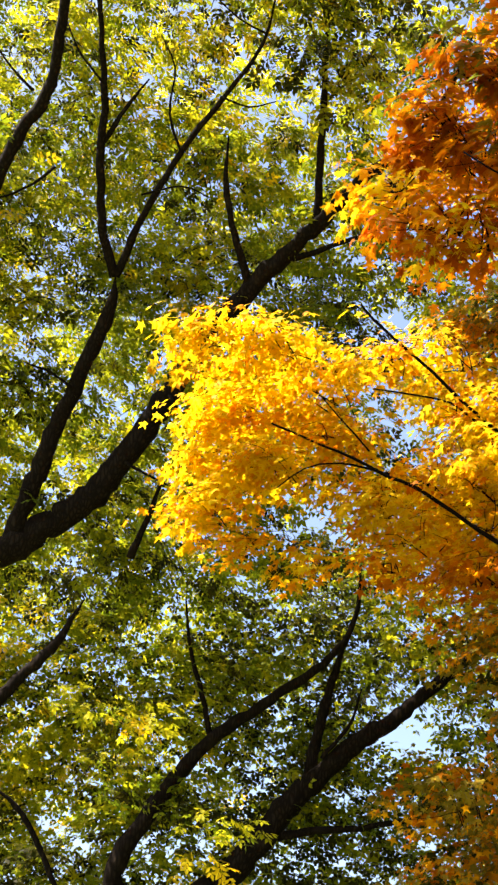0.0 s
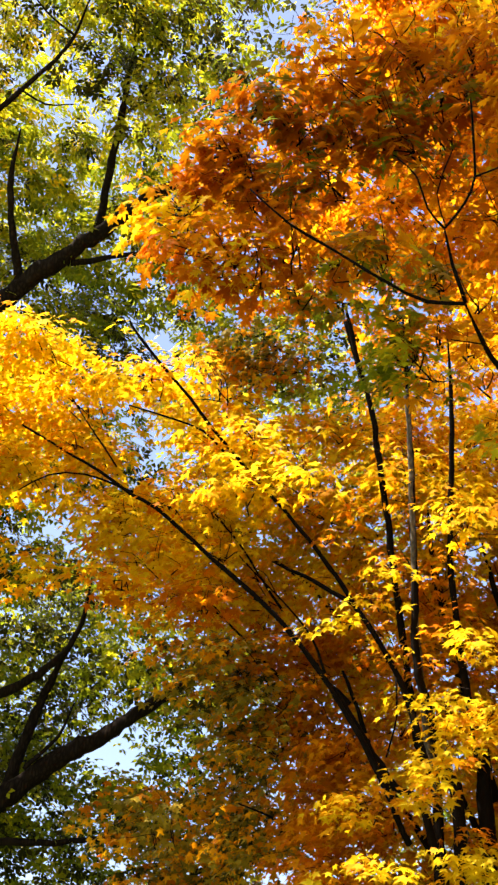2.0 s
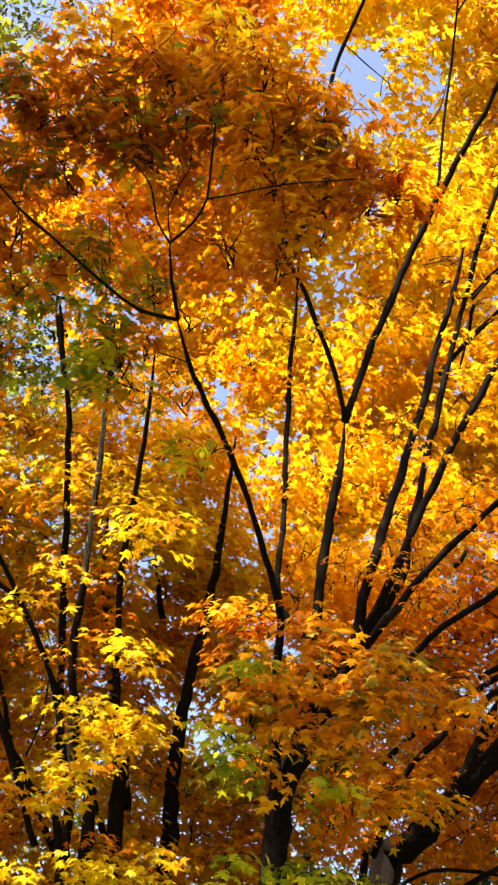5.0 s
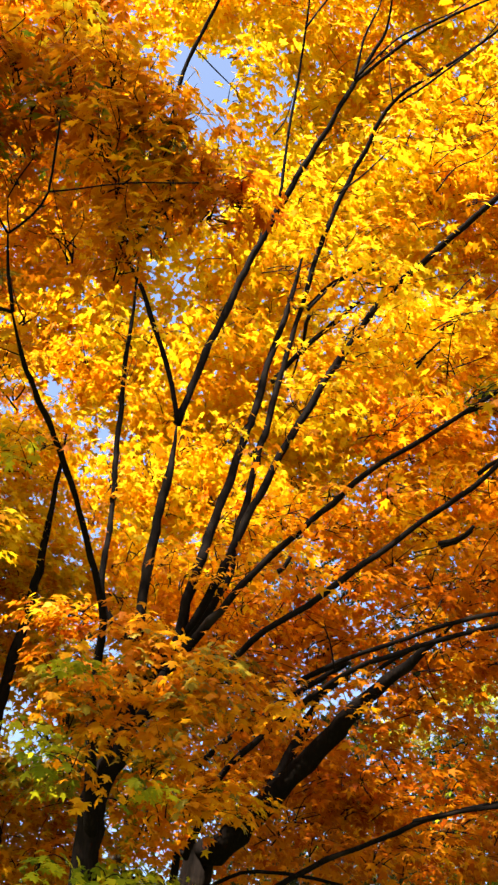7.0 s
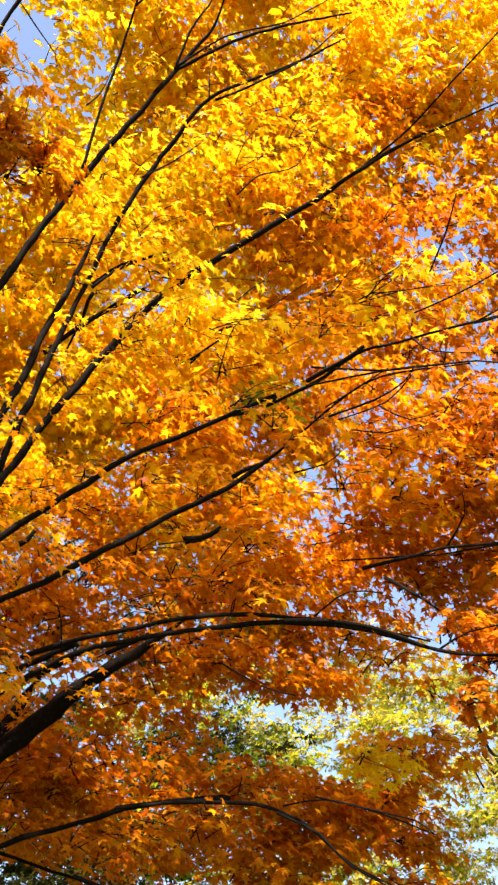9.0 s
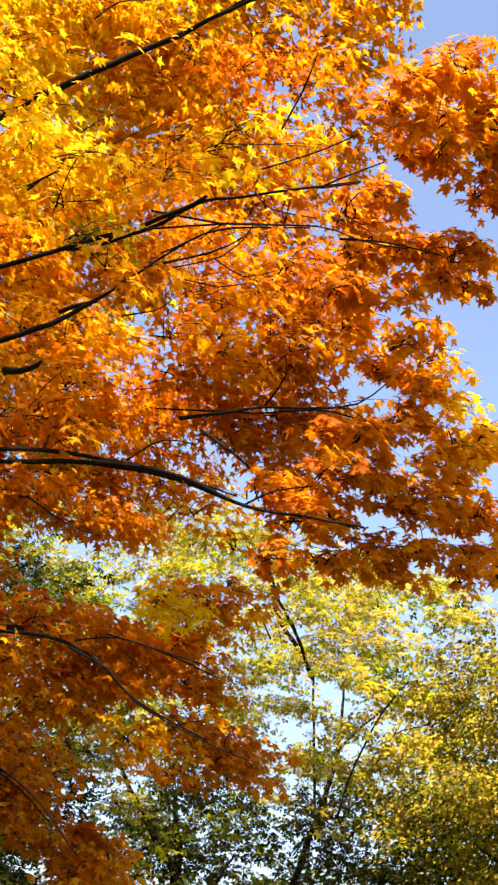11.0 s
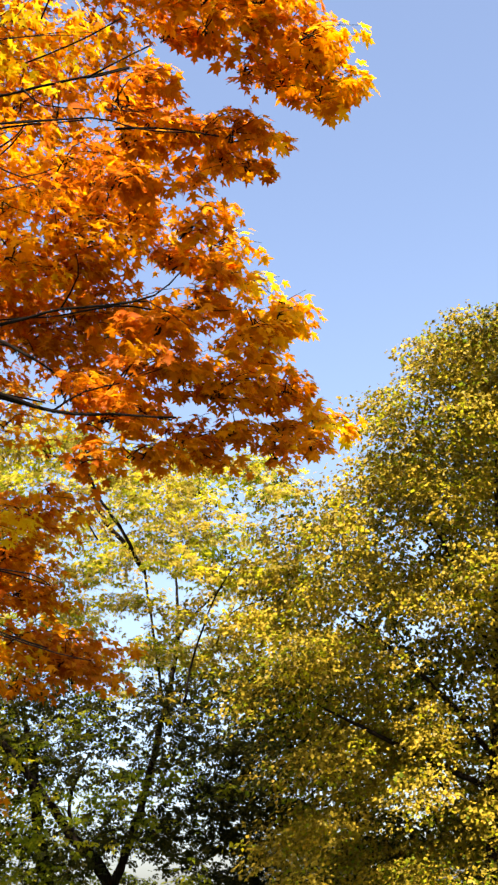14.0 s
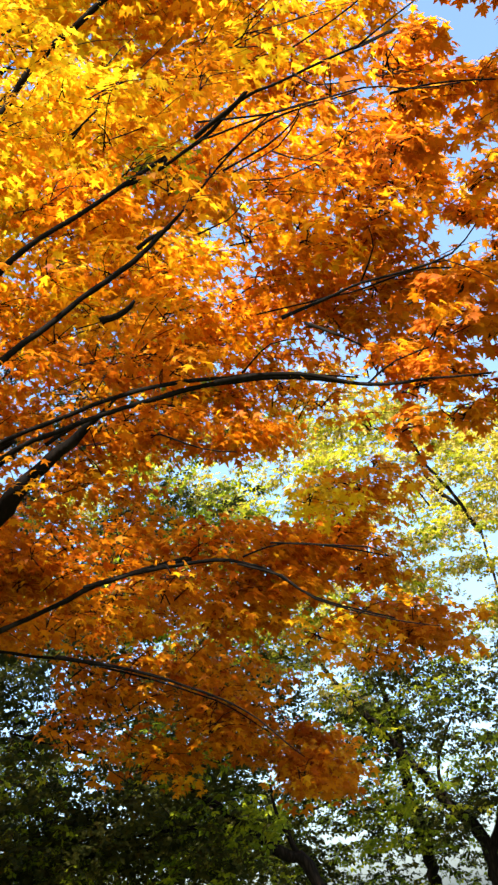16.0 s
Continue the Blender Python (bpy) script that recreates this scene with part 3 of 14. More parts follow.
spray(ash_tree, "ash", (-2.77, 14.11, 10.23), (0.63, 0.54), AG, 0.200, 176, clump=0.30)
spray(ash_tree, "ash", (-1.41, 17.05, 12.08), (0.84, 0.72), AG, 0.200, 301, clump=0.30)
spray(ash_tree, "ash", (-0.54, 16.38, 11.89), (0.76, 0.66), AG, 0.200, 119, clump=0.30)
spray(ash_tree, "ash", (0.17, 15.32, 11.61), (0.82, 0.70), AG, 0.200, 128, clump=0.30)
spray(ash_tree, "ash", (1.07, 15.47, 11.34), (0.69, 0.59), AG, 0.200, 95, clump=0.30)
spray(ash_tree, "ash", (-4.45, 16.34, 10.91), (0.91, 0.78), AL, 0.200, 349, clump=0.30)
spray(ash_tree, "ash", (-3.89, 16.45, 11.19), (0.74, 0.64), AG, 0.200, 152, clump=0.30)
spray(ash_tree, "ash", (-2.77, 16.51, 11.10), (0.91, 0.78), AG, 0.200, 431, clump=0.30)
spray(ash_tree, "ash", (-1.07, 14.76, 10.68), (0.62, 0.53), AG, 0.200, 120, clump=0.30)
spray(ash_tree, "ash", (-0.15, 15.25, 10.28), (0.71, 0.60), AG, 0.200, 95, clump=0.30)
spray(ash_tree, "ash", (0.66, 16.31, 11.00), (0.87, 0.74), AG, 0.200, 187, clump=0.30)
spray(ash_tree, "ash", (1.44, 16.92, 12.14), (0.74, 0.64), AG, 0.200, 146, clump=0.30)
spray(ash_tree, "ash", (-4.65, 15.83, 9.94), (0.72, 0.61), AL, 0.200, 266, clump=0.30)
spray(ash_tree, "ash", (-3.82, 15.20, 9.82), (0.70, 0.60), AG, 0.200, 141, clump=0.30)
spray(ash_tree, "ash", (-3.12, 14.54, 9.35), (0.70, 0.60), AG, 0.200, 223, clump=0.30)
spray(ash_tree, "ash", (-2.08, 15.92, 10.30), (0.85, 0.72), AG, 0.200, 372, clump=0.30)
spray(ash_tree, "ash", (-1.31, 15.27, 9.78), (0.86, 0.74), AG, 0.200, 260, clump=0.30)
spray(ash_tree, "ash", (-0.28, 14.93, 9.80), (0.70, 0.60), AG, 0.200, 93, clump=0.30)
spray(ash_tree, "ash", (1.39, 14.96, 9.89), (0.86, 0.74), AD, 0.200, 284, clump=0.30)
spray(ash_tree, "ash", (-3.79, 14.56, 8.69), (0.67, 0.57), AL, 0.200, 229, clump=0.30)
spray(ash_tree, "ash", (-3.35, 16.38, 9.41), (0.84, 0.72), AG, 0.200, 309, clump=0.30)
spray(ash_tree, "ash", (-2.28, 16.25, 9.31), (0.74, 0.63), AG, 0.200, 213, clump=0.30)
spray(ash_tree, "ash", (-1.64, 17.26, 10.05), (0.85, 0.73), AG, 0.200, 207, clump=0.30)
spray(ash_tree, "ash", (-1.20, 17.82, 10.86), (0.89, 0.76), AG, 0.200, 211, clump=0.30)
spray(ash_tree, "ash", (0.07, 14.75, 8.95), (0.62, 0.53), AG, 0.200, 127, clump=0.30)
spray(ash_tree, "ash", (0.56, 15.00, 8.87), (0.65, 0.55), AG, 0.200, 152, clump=0.30)
spray(ash_tree, "ash", (-3.78, 16.00, 8.58), (0.77, 0.65), AL, 0.200, 159, clump=0.30)
spray(ash_tree, "ash", (-3.03, 17.72, 9.50), (0.78, 0.67), AD, 0.200, 180, clump=0.30)
spray(ash_tree, "ash", (-2.11, 17.31, 9.15), (0.88, 0.75), AG, 0.200, 185, clump=0.30)
spray(ash_tree, "ash", (-1.65, 16.67, 9.04), (0.73, 0.62), AD, 0.200, 121, clump=0.30)
spray(ash_tree, "ash", (-0.44, 16.41, 8.97), (0.85, 0.72), AG, 0.200, 233, clump=0.30)
spray(ash_tree, "ash", (0.43, 15.54, 8.78), (0.73, 0.62), AG, 0.200, 110, clump=0.30)
# Unseen overhead bough and sprays, added to shade the great maple's front branch
limb(ash_tree, "limb", BARK_ASH, (-6.30, 14.50, 7.50, 0.141), (-6.20, 11.80, 12.60, 0.108), (-4.80, 8.00, 15.60, 0.065), (-3.40, 5.00, 16.40, 0.022))
spray(ash_tree, "ash", (-6.00, 4.40, 16.80), (1.30, 0.70), AG, 0.250, 300, clump=0.30)
spray(ash_tree, "ash", (-5.00, 5.40, 17.40), (1.30, 0.70), AG, 0.250, 300, clump=0.30)
spray(ash_tree, "ash", (-3.80, 4.40, 16.60), (1.30, 0.70), AG, 0.250, 300, clump=0.30)
spray(ash_tree, "ash", (-2.80, 5.40, 16.40), (1.30, 0.70), AG, 0.250, 300, clump=0.30)
spray(ash_tree, "ash", (-6.40, 6.60, 17.60), (1.30, 0.70), AG, 0.250, 300, clump=0.30)
spray(ash_tree, "ash", (-4.60, 6.80, 17.60), (1.30, 0.70), AG, 0.250, 300, clump=0.30)
spray(ash_tree, "ash", (-3.00, 6.60, 17.00), (1.30, 0.70), AG, 0.250, 300, clump=0.30)
spray(ash_tree, "ash", (-4.80, 3.40, 16.00), (1.30, 0.70), AG, 0.250, 300, clump=0.30)
spray(ash_tree, "ash", (-3.00, 3.60, 15.60), (1.30, 0.70), AG, 0.250, 300, clump=0.30)
spray(ash_tree, "ash", (-2.00, 4.40, 15.40), (1.30, 0.70), AG, 0.250, 300, clump=0.30)
# More unseen canopy on added limbs, to shade the maples' lower halves
limb(ash_tree, "limb", BARK_ASH, (-4.80, 8.00, 15.60, 0.070), (-2.20, 6.60, 16.60, 0.055), (0.60, 6.20, 17.00, 0.040), (2.80, 6.40, 17.00, 0.015))
spray(ash_tree, "ash", (-1.70, 5.30, 16.80), (1.10, 0.60), AG, 0.250, 260, clump=0.30)
limb(ash_tree, "branch", BARK_ASH, (-2.20, 6.60, 16.60, 0.045), (-0.60, 4.40, 16.60, 0.034), (1.40, 3.20, 16.40, 0.012))
spray(ash_tree, "ash", (-1.20, 6.20, 17.00), (1.20, 0.60), AG, 0.250, 260, clump=0.30)
spray(ash_tree, "ash", (0.20, 7.20, 17.20), (1.20, 0.60), AG, 0.250, 260, clump=0.30)
spray(ash_tree, "ash", (0.60, 5.40, 17.00), (1.20, 0.60), AG, 0.250, 260, clump=0.30)
spray(ash_tree, "ash", (-0.60, 4.60, 16.60), (1.20, 0.60), AG, 0.250, 260, clump=0.30)
spray(ash_tree, "ash", (0.70, 3.70, 16.60), (1.20, 0.60), AG, 0.250, 260, clump=0.30)
spray(ash_tree, "ash", (1.90, 3.30, 16.40), (1.20, 0.60), AG, 0.250, 260, clump=0.30)
spray(ash_tree, "ash", (-0.30, 8.30, 17.60), (1.20, 0.60), AG, 0.250, 260, clump=0.30)

# Second ash, its limbs forking against the sky
ash_tree_b = tree("ash_tree", (-1.60, 18.30, -0.71), "ash tree with forking dark limbs and green leaves", "ash trees")
limb(ash_tree_b, "trunk", BARK_ASH, (-1.60, 18.30, -0.81, 0.367), (-1.60, 18.30, 1.20, 0.324), (-0.58, 17.90, 4.12, 0.250), (-0.07, 17.82, 4.72, 0.200), (0.69, 17.62, 5.63, 0.176), (1.27, 17.45, 6.21, 0.153), (1.78, 17.28, 6.63, 0.130), (2.30, 17.13, 6.95, 0.106), (3.04, 16.82, 7.53, 0.082), (3.51, 16.59, 7.90, 0.065), (4.27, 16.15, 8.53, 0.012), sides=14)
limb(ash_tree_b, "limb", BARK_ASH, (-0.79, 17.94, 3.76, 0.162), (-1.63, 17.76, 4.65, 0.135), (-1.07, 17.58, 5.71, 0.118), (-0.36, 17.39, 6.57, 0.094), (0.47, 17.22, 7.14, 0.077), (1.35, 16.95, 7.76, 0.058), (1.66, 16.72, 8.30, 0.041), (1.72, 16.43, 8.98, 0.012))
limb(ash_tree_b, "branch", BARK_ASH, (-0.40, 17.37, 6.65, 0.047), (-0.55, 17.18, 7.25, 0.038), (-0.75, 16.96, 7.85, 0.030), (-0.82, 16.72, 8.45, 0.012))
limb(ash_tree_b, "limb", BARK_ASH, (1.05, 17.77, 6.08, 0.095), (1.19, 17.55, 6.85, 0.081), (1.42, 17.28, 7.63, 0.060), (1.61, 17.04, 8.24, 0.012))
limb(ash_tree_b, "branch", BARK_ASH, (1.22, 17.28, 6.32, 0.035), (1.61, 17.11, 6.82, 0.026), (1.76, 16.95, 7.27, 0.012))
limb(ash_tree_b, "limb", BARK_ASH, (0.62, 17.69, 5.33, 0.065), (1.33, 17.63, 5.43, 0.053), (1.96, 17.56, 5.48, 0.041), (3.05, 17.36, 5.67, 0.030), (3.80, 17.23, 5.59, 0.012))
limb(ash_tree_b, "limb", BARK_ASH, (-2.05, 16.59, 3.88, 0.038), (-2.49, 16.38, 4.79, 0.038), (-2.82, 16.23, 5.25, 0.033), (-3.20, 16.11, 5.49, 0.011))
spray(ash_tree_b, "ash_far", (3.53, 15.82, 11.03), (0.95, 0.81), AG, 0.165, 216, clump=0.30)
spray(ash_tree_b, "ash_far", (2.39, 16.50, 10.31), (0.71, 0.60), AD, 0.165, 135, clump=0.30)
spray(ash_tree_b, "ash_far", (3.21, 18.28, 11.32), (1.05, 0.90), AG, 0.165, 239, clump=0.30)
spray(ash_tree_b, "ash_far", (4.47, 18.16, 11.63), (1.11, 0.95), AD, 0.165, 267, clump=0.30)
spray(ash_tree_b, "ash_far", (1.96, 17.94, 10.16), (1.04, 0.88), AD, 0.165, 346, clump=0.30)
spray(ash_tree_b, "ash_far", (2.71, 16.74, 9.63), (0.66, 0.56), AD, 0.165, 64, clump=0.30)
spray(ash_tree_b, "ash_far", (3.85, 17.97, 10.39), (0.72, 0.61), AD, 0.165, 76, clump=0.30)
spray(ash_tree_b, "ash_far", (5.01, 17.62, 9.81), (0.95, 0.81), AD, 0.165, 286, clump=0.30)
spray(ash_tree_b, "ash_far", (-5.15, 18.15, 9.26), (0.73, 0.62), AD, 0.165, 431, clump=0.30)
spray(ash_tree_b, "ash_far", (-3.66, 16.83, 8.78), (0.71, 0.60), AG, 0.165, 170, clump=0.30)
spray(ash_tree_b, "ash_far", (-3.57, 18.93, 9.69), (0.82, 0.69), AG, 0.165, 280, clump=0.30)
spray(ash_tree_b, "ash_far", (-2.22, 18.48, 9.38), (0.88, 0.74), AD, 0.165, 342, clump=0.30)
spray(ash_tree_b, "ash_far", (-1.57, 18.49, 9.78), (0.99, 0.84), AG, 0.165, 463, clump=0.30)
spray(ash_tree_b, "ash_far", (-0.34, 18.77, 9.47), (0.90, 0.76), AG, 0.165, 539, clump=0.30)
spray(ash_tree_b, "ash_far", (0.44, 17.85, 9.38), (0.90, 0.76), AD, 0.165, 338, clump=0.30)
spray(ash_tree_b, "ash_far", (1.68, 19.62, 10.40), (1.12, 0.95), AD, 0.165, 423, clump=0.30)
spray(ash_tree_b, "ash_far", (2.58, 18.64, 9.55), (0.75, 0.64), AG, 0.165, 181, clump=0.30)
spray(ash_tree_b, "ash_far", (2.98, 16.77, 9.11), (0.77, 0.66), AG, 0.165, 104, clump=0.30)
spray(ash_tree_b, "ash_far", (4.44, 18.50, 9.22), (0.76, 0.65), AG, 0.165, 122, clump=0.30)
spray(ash_tree_b, "ash_far", (-4.26, 18.31, 9.28), (1.01, 0.86), AD, 0.165, 482, clump=0.30)
spray(ash_tree_b, "ash_far", (-3.95, 19.47, 8.73), (0.99, 0.84), AL, 0.165, 582, clump=0.30)
spray(ash_tree_b, "ash_far", (-2.39, 17.31, 8.05), (0.66, 0.56), AG, 0.165, 308, clump=0.30)
spray(ash_tree_b, "ash_far", (-1.99, 19.52, 8.88), (1.04, 0.88), AG, 0.165, 797, clump=0.30)
spray(ash_tree_b, "ash_far", (-0.81, 20.28, 9.07), (0.95, 0.80), AG, 0.165, 490, clump=0.30)
spray(ash_tree_b, "ash_far", (0.04, 19.47, 8.87), (0.95, 0.81), AD, 0.165, 471, clump=0.30)
spray(ash_tree_b, "ash_far", (1.32, 18.96, 9.37), (1.02, 0.86), AD, 0.165, 651, clump=0.30)
spray(ash_tree_b, "ash_far", (1.91, 18.83, 9.45), (0.78, 0.67), AG, 0.165, 263, clump=0.30)
spray(ash_tree_b, "ash_far", (2.60, 17.11, 8.48), (0.85, 0.72), AG, 0.165, 346, clump=0.30)
spray(ash_tree_b, "ash_far", (4.29, 19.53, 10.23), (0.86, 0.73), AD, 0.165, 123, clump=0.30)
spray(ash_tree_b, "ash_far", (4.93, 18.77, 9.01), (0.77, 0.65), AG, 0.165, 151, clump=0.30)
spray(ash_tree_b, "ash_far", (-4.93, 18.80, 8.14), (0.82, 0.70), AG, 0.165, 545, clump=0.30)
spray(ash_tree_b, "ash_far", (-3.92, 18.34, 8.08), (1.00, 0.84), AL, 0.165, 553, clump=0.30)
spray(ash_tree_b, "ash_far", (-3.15, 18.86, 8.08), (0.74, 0.62), AL, 0.165, 245, clump=0.30)
spray(ash_tree_b, "ash_far", (-2.26, 19.09, 7.90), (0.77, 0.65), AG, 0.165, 272, clump=0.30)
spray(ash_tree_b, "ash_far", (-1.11, 19.27, 8.11), (0.86, 0.73), AG, 0.165, 350, clump=0.30)
spray(ash_tree_b, "ash_far", (-0.47, 18.02, 7.64), (0.99, 0.84), AG, 0.165, 361, clump=0.30)
spray(ash_tree_b, "ash_far", (0.31, 17.95, 7.87), (0.95, 0.80), AG, 0.165, 427, clump=0.30)
spray(ash_tree_b, "ash_far", (1.59, 20.03, 8.65), (1.12, 0.94), AD, 0.165, 1013, clump=0.30)
spray(ash_tree_b, "ash_far", (2.44, 17.97, 8.14), (0.82, 0.69), AG, 0.165, 545, clump=0.30)
spray(ash_tree_b, "ash_far", (3.59, 20.19, 9.14), (0.92, 0.78), AG, 0.165, 471, clump=0.30)
spray(ash_tree_b, "ash_far", (4.47, 18.49, 8.54), (0.82, 0.70), AD, 0.165, 166, clump=0.30)
spray(ash_tree_b, "ash_far", (-4.24, 18.68, 7.27), (0.85, 0.72), AG, 0.165, 585, clump=0.30)
spray(ash_tree_b, "ash_far", (-3.44, 18.79, 7.45), (0.72, 0.61), AL, 0.165, 216, clump=0.30)
spray(ash_tree_b, "ash_far", (-2.82, 19.55, 7.75), (0.87, 0.74), AG, 0.165, 314, clump=0.30)
spray(ash_tree_b, "ash_far", (-1.99, 19.55, 7.67), (0.92, 0.77), AL, 0.165, 425, clump=0.30)
spray(ash_tree_b, "ash_far", (-0.98, 20.39, 7.76), (0.87, 0.74), AG, 0.165, 352, clump=0.30)
spray(ash_tree_b, "ash_far", (0.33, 20.21, 8.15), (0.92, 0.78), AG, 0.165, 404, clump=0.30)
spray(ash_tree_b, "ash_far", (1.44, 19.57, 7.51), (0.80, 0.68), AD, 0.165, 415, clump=0.30)
spray(ash_tree_b, "ash_far", (3.98, 18.68, 7.71), (0.89, 0.75), AG, 0.165, 507, clump=0.30)
spray(ash_tree_b, "ash_far", (4.51, 17.19, 7.20), (0.98, 0.83), AG, 0.165, 284, clump=0.30)
spray(ash_tree_b, "ash_far", (-4.88, 20.12, 6.59), (0.96, 0.81), AD, 0.165, 752, clump=0.30)
spray(ash_tree_b, "ash_far", (-3.47, 19.76, 6.67), (1.01, 0.86), AL, 0.165, 468, clump=0.30)
spray(ash_tree_b, "ash_far", (-3.46, 20.51, 7.45), (1.05, 0.89), AL, 0.165, 521, clump=0.30)
spray(ash_tree_b, "ash_far", (-2.21, 20.25, 7.10), (1.06, 0.89), AL, 0.165, 719, clump=0.30)
spray(ash_tree_b, "ash_far", (-1.08, 20.45, 7.23), (0.90, 0.76), AL, 0.165, 463, clump=0.30)
spray(ash_tree_b, "ash_far", (-0.14, 19.33, 7.37), (0.80, 0.68), AG, 0.165, 386, clump=0.30)
spray(ash_tree_b, "ash_far", (0.87, 19.48, 6.84), (0.97, 0.82), AD, 0.165, 496, clump=0.30)
spray(ash_tree_b, "ash_far", (1.54, 19.25, 7.01), (0.92, 0.78), AD, 0.165, 534, clump=0.30)
spray(ash_tree_b, "ash_far", (3.26, 17.92, 6.58), (0.96, 0.81), AG, 0.165, 558, clump=0.30)
spray(ash_tree_b, "ash_far", (4.25, 17.68, 6.55), (0.93, 0.78), AD, 0.165, 338, clump=0.30)
spray(ash_tree_b, "ash_far", (-4.69, 19.75, 6.18), (0.76, 0.64), AD, 0.165, 424, clump=0.30)
spray(ash_tree_b, "ash_far", (-3.76, 20.35, 6.35), (0.92, 0.77), AL, 0.165, 349, clump=0.30)
spray(ash_tree_b, "ash_far", (-3.40, 20.90, 6.44), (1.12, 0.95), AL, 0.165, 628, clump=0.30)
spray(ash_tree_b, "ash_far", (-1.66, 19.67, 6.33), (0.96, 0.81), AG, 0.165, 464, clump=0.30)
spray(ash_tree_b, "ash_far", (-0.86, 20.55, 6.47), (0.97, 0.82), AG, 0.165, 496, clump=0.30)
spray(ash_tree_b, "ash_far", (0.47, 21.17, 6.64), (0.89, 0.75), AL, 0.165, 416, clump=0.30)
spray(ash_tree_b, "ash_far", (1.05, 18.17, 6.09), (0.87, 0.74), AG, 0.165, 347, clump=0.30)
spray(ash_tree_b, "ash_far", (2.20, 18.03, 6.03), (0.79, 0.66), AD, 0.165, 290, clump=0.30)
spray(ash_tree_b, "ash_far", (2.78, 18.24, 6.08), (0.96, 0.81), AG, 0.165, 267, clump=0.30)
spray(ash_tree_b, "ash_far", (4.00, 19.45, 6.45), (0.89, 0.75), AD, 0.165, 182, clump=0.30)
spray(ash_tree_b, "ash_far", (-3.74, 19.19, 5.07), (1.00, 0.84), AD, 0.165, 700, clump=0.30)
spray(ash_tree_b, "ash_far", (-2.64, 18.20, 4.93), (0.68, 0.57), AD, 0.165, 190, clump=0.30)
spray(ash_tree_b, "ash_far", (-1.72, 18.31, 5.54), (0.67, 0.56), AG, 0.165, 243, clump=0.30)
spray(ash_tree_b, "ash_far", (-1.45, 20.33, 5.60), (0.96, 0.81), AG, 0.165, 576, clump=0.30)
spray(ash_tree_b, "ash_far", (-0.56, 17.98, 5.58), (0.82, 0.69), AD, 0.165, 385, clump=0.30)
spray(ash_tree_b, "ash_far", (0.63, 20.38, 6.05), (0.88, 0.74), AD, 0.165, 462, clump=0.30)
spray(ash_tree_b, "ash_far", (1.71, 20.09, 5.87), (0.91, 0.77), AD, 0.165, 496, clump=0.30)
spray(ash_tree_b, "ash_far", (2.46, 19.01, 5.61), (0.92, 0.78), AG, 0.165, 357, clump=0.30)
spray(ash_tree_b, "ash_far", (3.27, 19.87, 6.21), (0.92, 0.78), AD, 0.165, 185, clump=0.30)
spray(ash_tree_b, "ash_far", (4.68, 20.71, 5.84), (0.95, 0.81), AG, 0.165, 253, clump=0.30)
spray(ash_tree_b, "ash_far", (-4.26, 19.98, 4.51), (0.91, 0.77), AG, 0.165, 670, clump=0.30)
spray(ash_tree_b, "ash_far", (-3.18, 19.38, 5.05), (0.98, 0.83), AG, 0.165, 483, clump=0.30)
spray(ash_tree_b, "ash_far", (-2.43, 18.77, 4.80), (0.78, 0.65), AL, 0.165, 397, clump=0.30)
spray(ash_tree_b, "ash_far", (-1.54, 19.48, 4.72), (0.82, 0.69), AD, 0.165, 545, clump=0.30)
spray(ash_tree_b, "ash_far", (-0.29, 18.41, 4.95), (0.66, 0.55), AL, 0.165, 349, clump=0.30)
spray(ash_tree_b, "ash_far", (0.41, 21.02, 5.10), (0.96, 0.81), AD, 0.165, 747, clump=0.30)
spray(ash_tree_b, "ash_far", (1.38, 18.75, 4.77), (0.87, 0.73), AD, 0.165, 616, clump=0.30)
spray(ash_tree_b, "ash_far", (2.05, 19.92, 5.16), (0.76, 0.64), AG, 0.165, 346, clump=0.30)
spray(ash_tree_b, "ash_far", (2.75, 17.75, 4.70), (0.86, 0.72), AG, 0.165, 350, clump=0.30)
spray(ash_tree_b, "ash_far", (4.03, 20.95, 5.14), (1.13, 0.96), AG, 0.165, 621, clump=0.30)
spray(ash_tree_b, "ash_far", (4.81, 20.29, 5.12), (1.06, 0.89), AG, 0.165, 823, clump=0.30)

# Many-stemmed yellow maple
golden_maple = tree("maple_tree", (4.94, 11.13, -0.35), "young many-stemmed maple with bright yellow leaves", "maples")
limb(golden_maple, "trunk", BARK_SHADED, (5.03, 11.13, -0.45, 0.151), (5.22, 10.97, 4.28, 0.081), (5.00, 10.71, 5.49, 0.049), (4.78, 10.50, 6.27, 0.036), (4.57, 10.17, 7.14, 0.030), (4.36, 9.57, 8.24, 0.024), (4.13, 9.11, 8.99, 0.008))
limb(golden_maple, "stem", BARK_SHADED, (4.94, 11.03, -0.45, 0.113), (4.90, 10.90, 4.53, 0.060), (4.74, 10.83, 5.02, 0.048), (4.38, 10.61, 6.03, 0.040), (4.25, 10.34, 6.75, 0.036), (4.06, 9.91, 7.66, 0.030), (3.85, 9.49, 8.43, 0.020), (3.64, 9.08, 9.08, 0.008))
limb(golden_maple, "stem", BARK_SHADED, (4.84, 11.22, -0.45, 0.113), (4.90, 11.35, 4.51, 0.054), (4.58, 11.17, 5.54, 0.041), (4.23, 10.77, 6.85, 0.035), (3.90, 10.33, 7.88, 0.033), (3.69, 10.06, 8.43, 0.029), (3.34, 9.70, 9.09, 0.025), (3.19, 9.54, 9.36, 0.009))
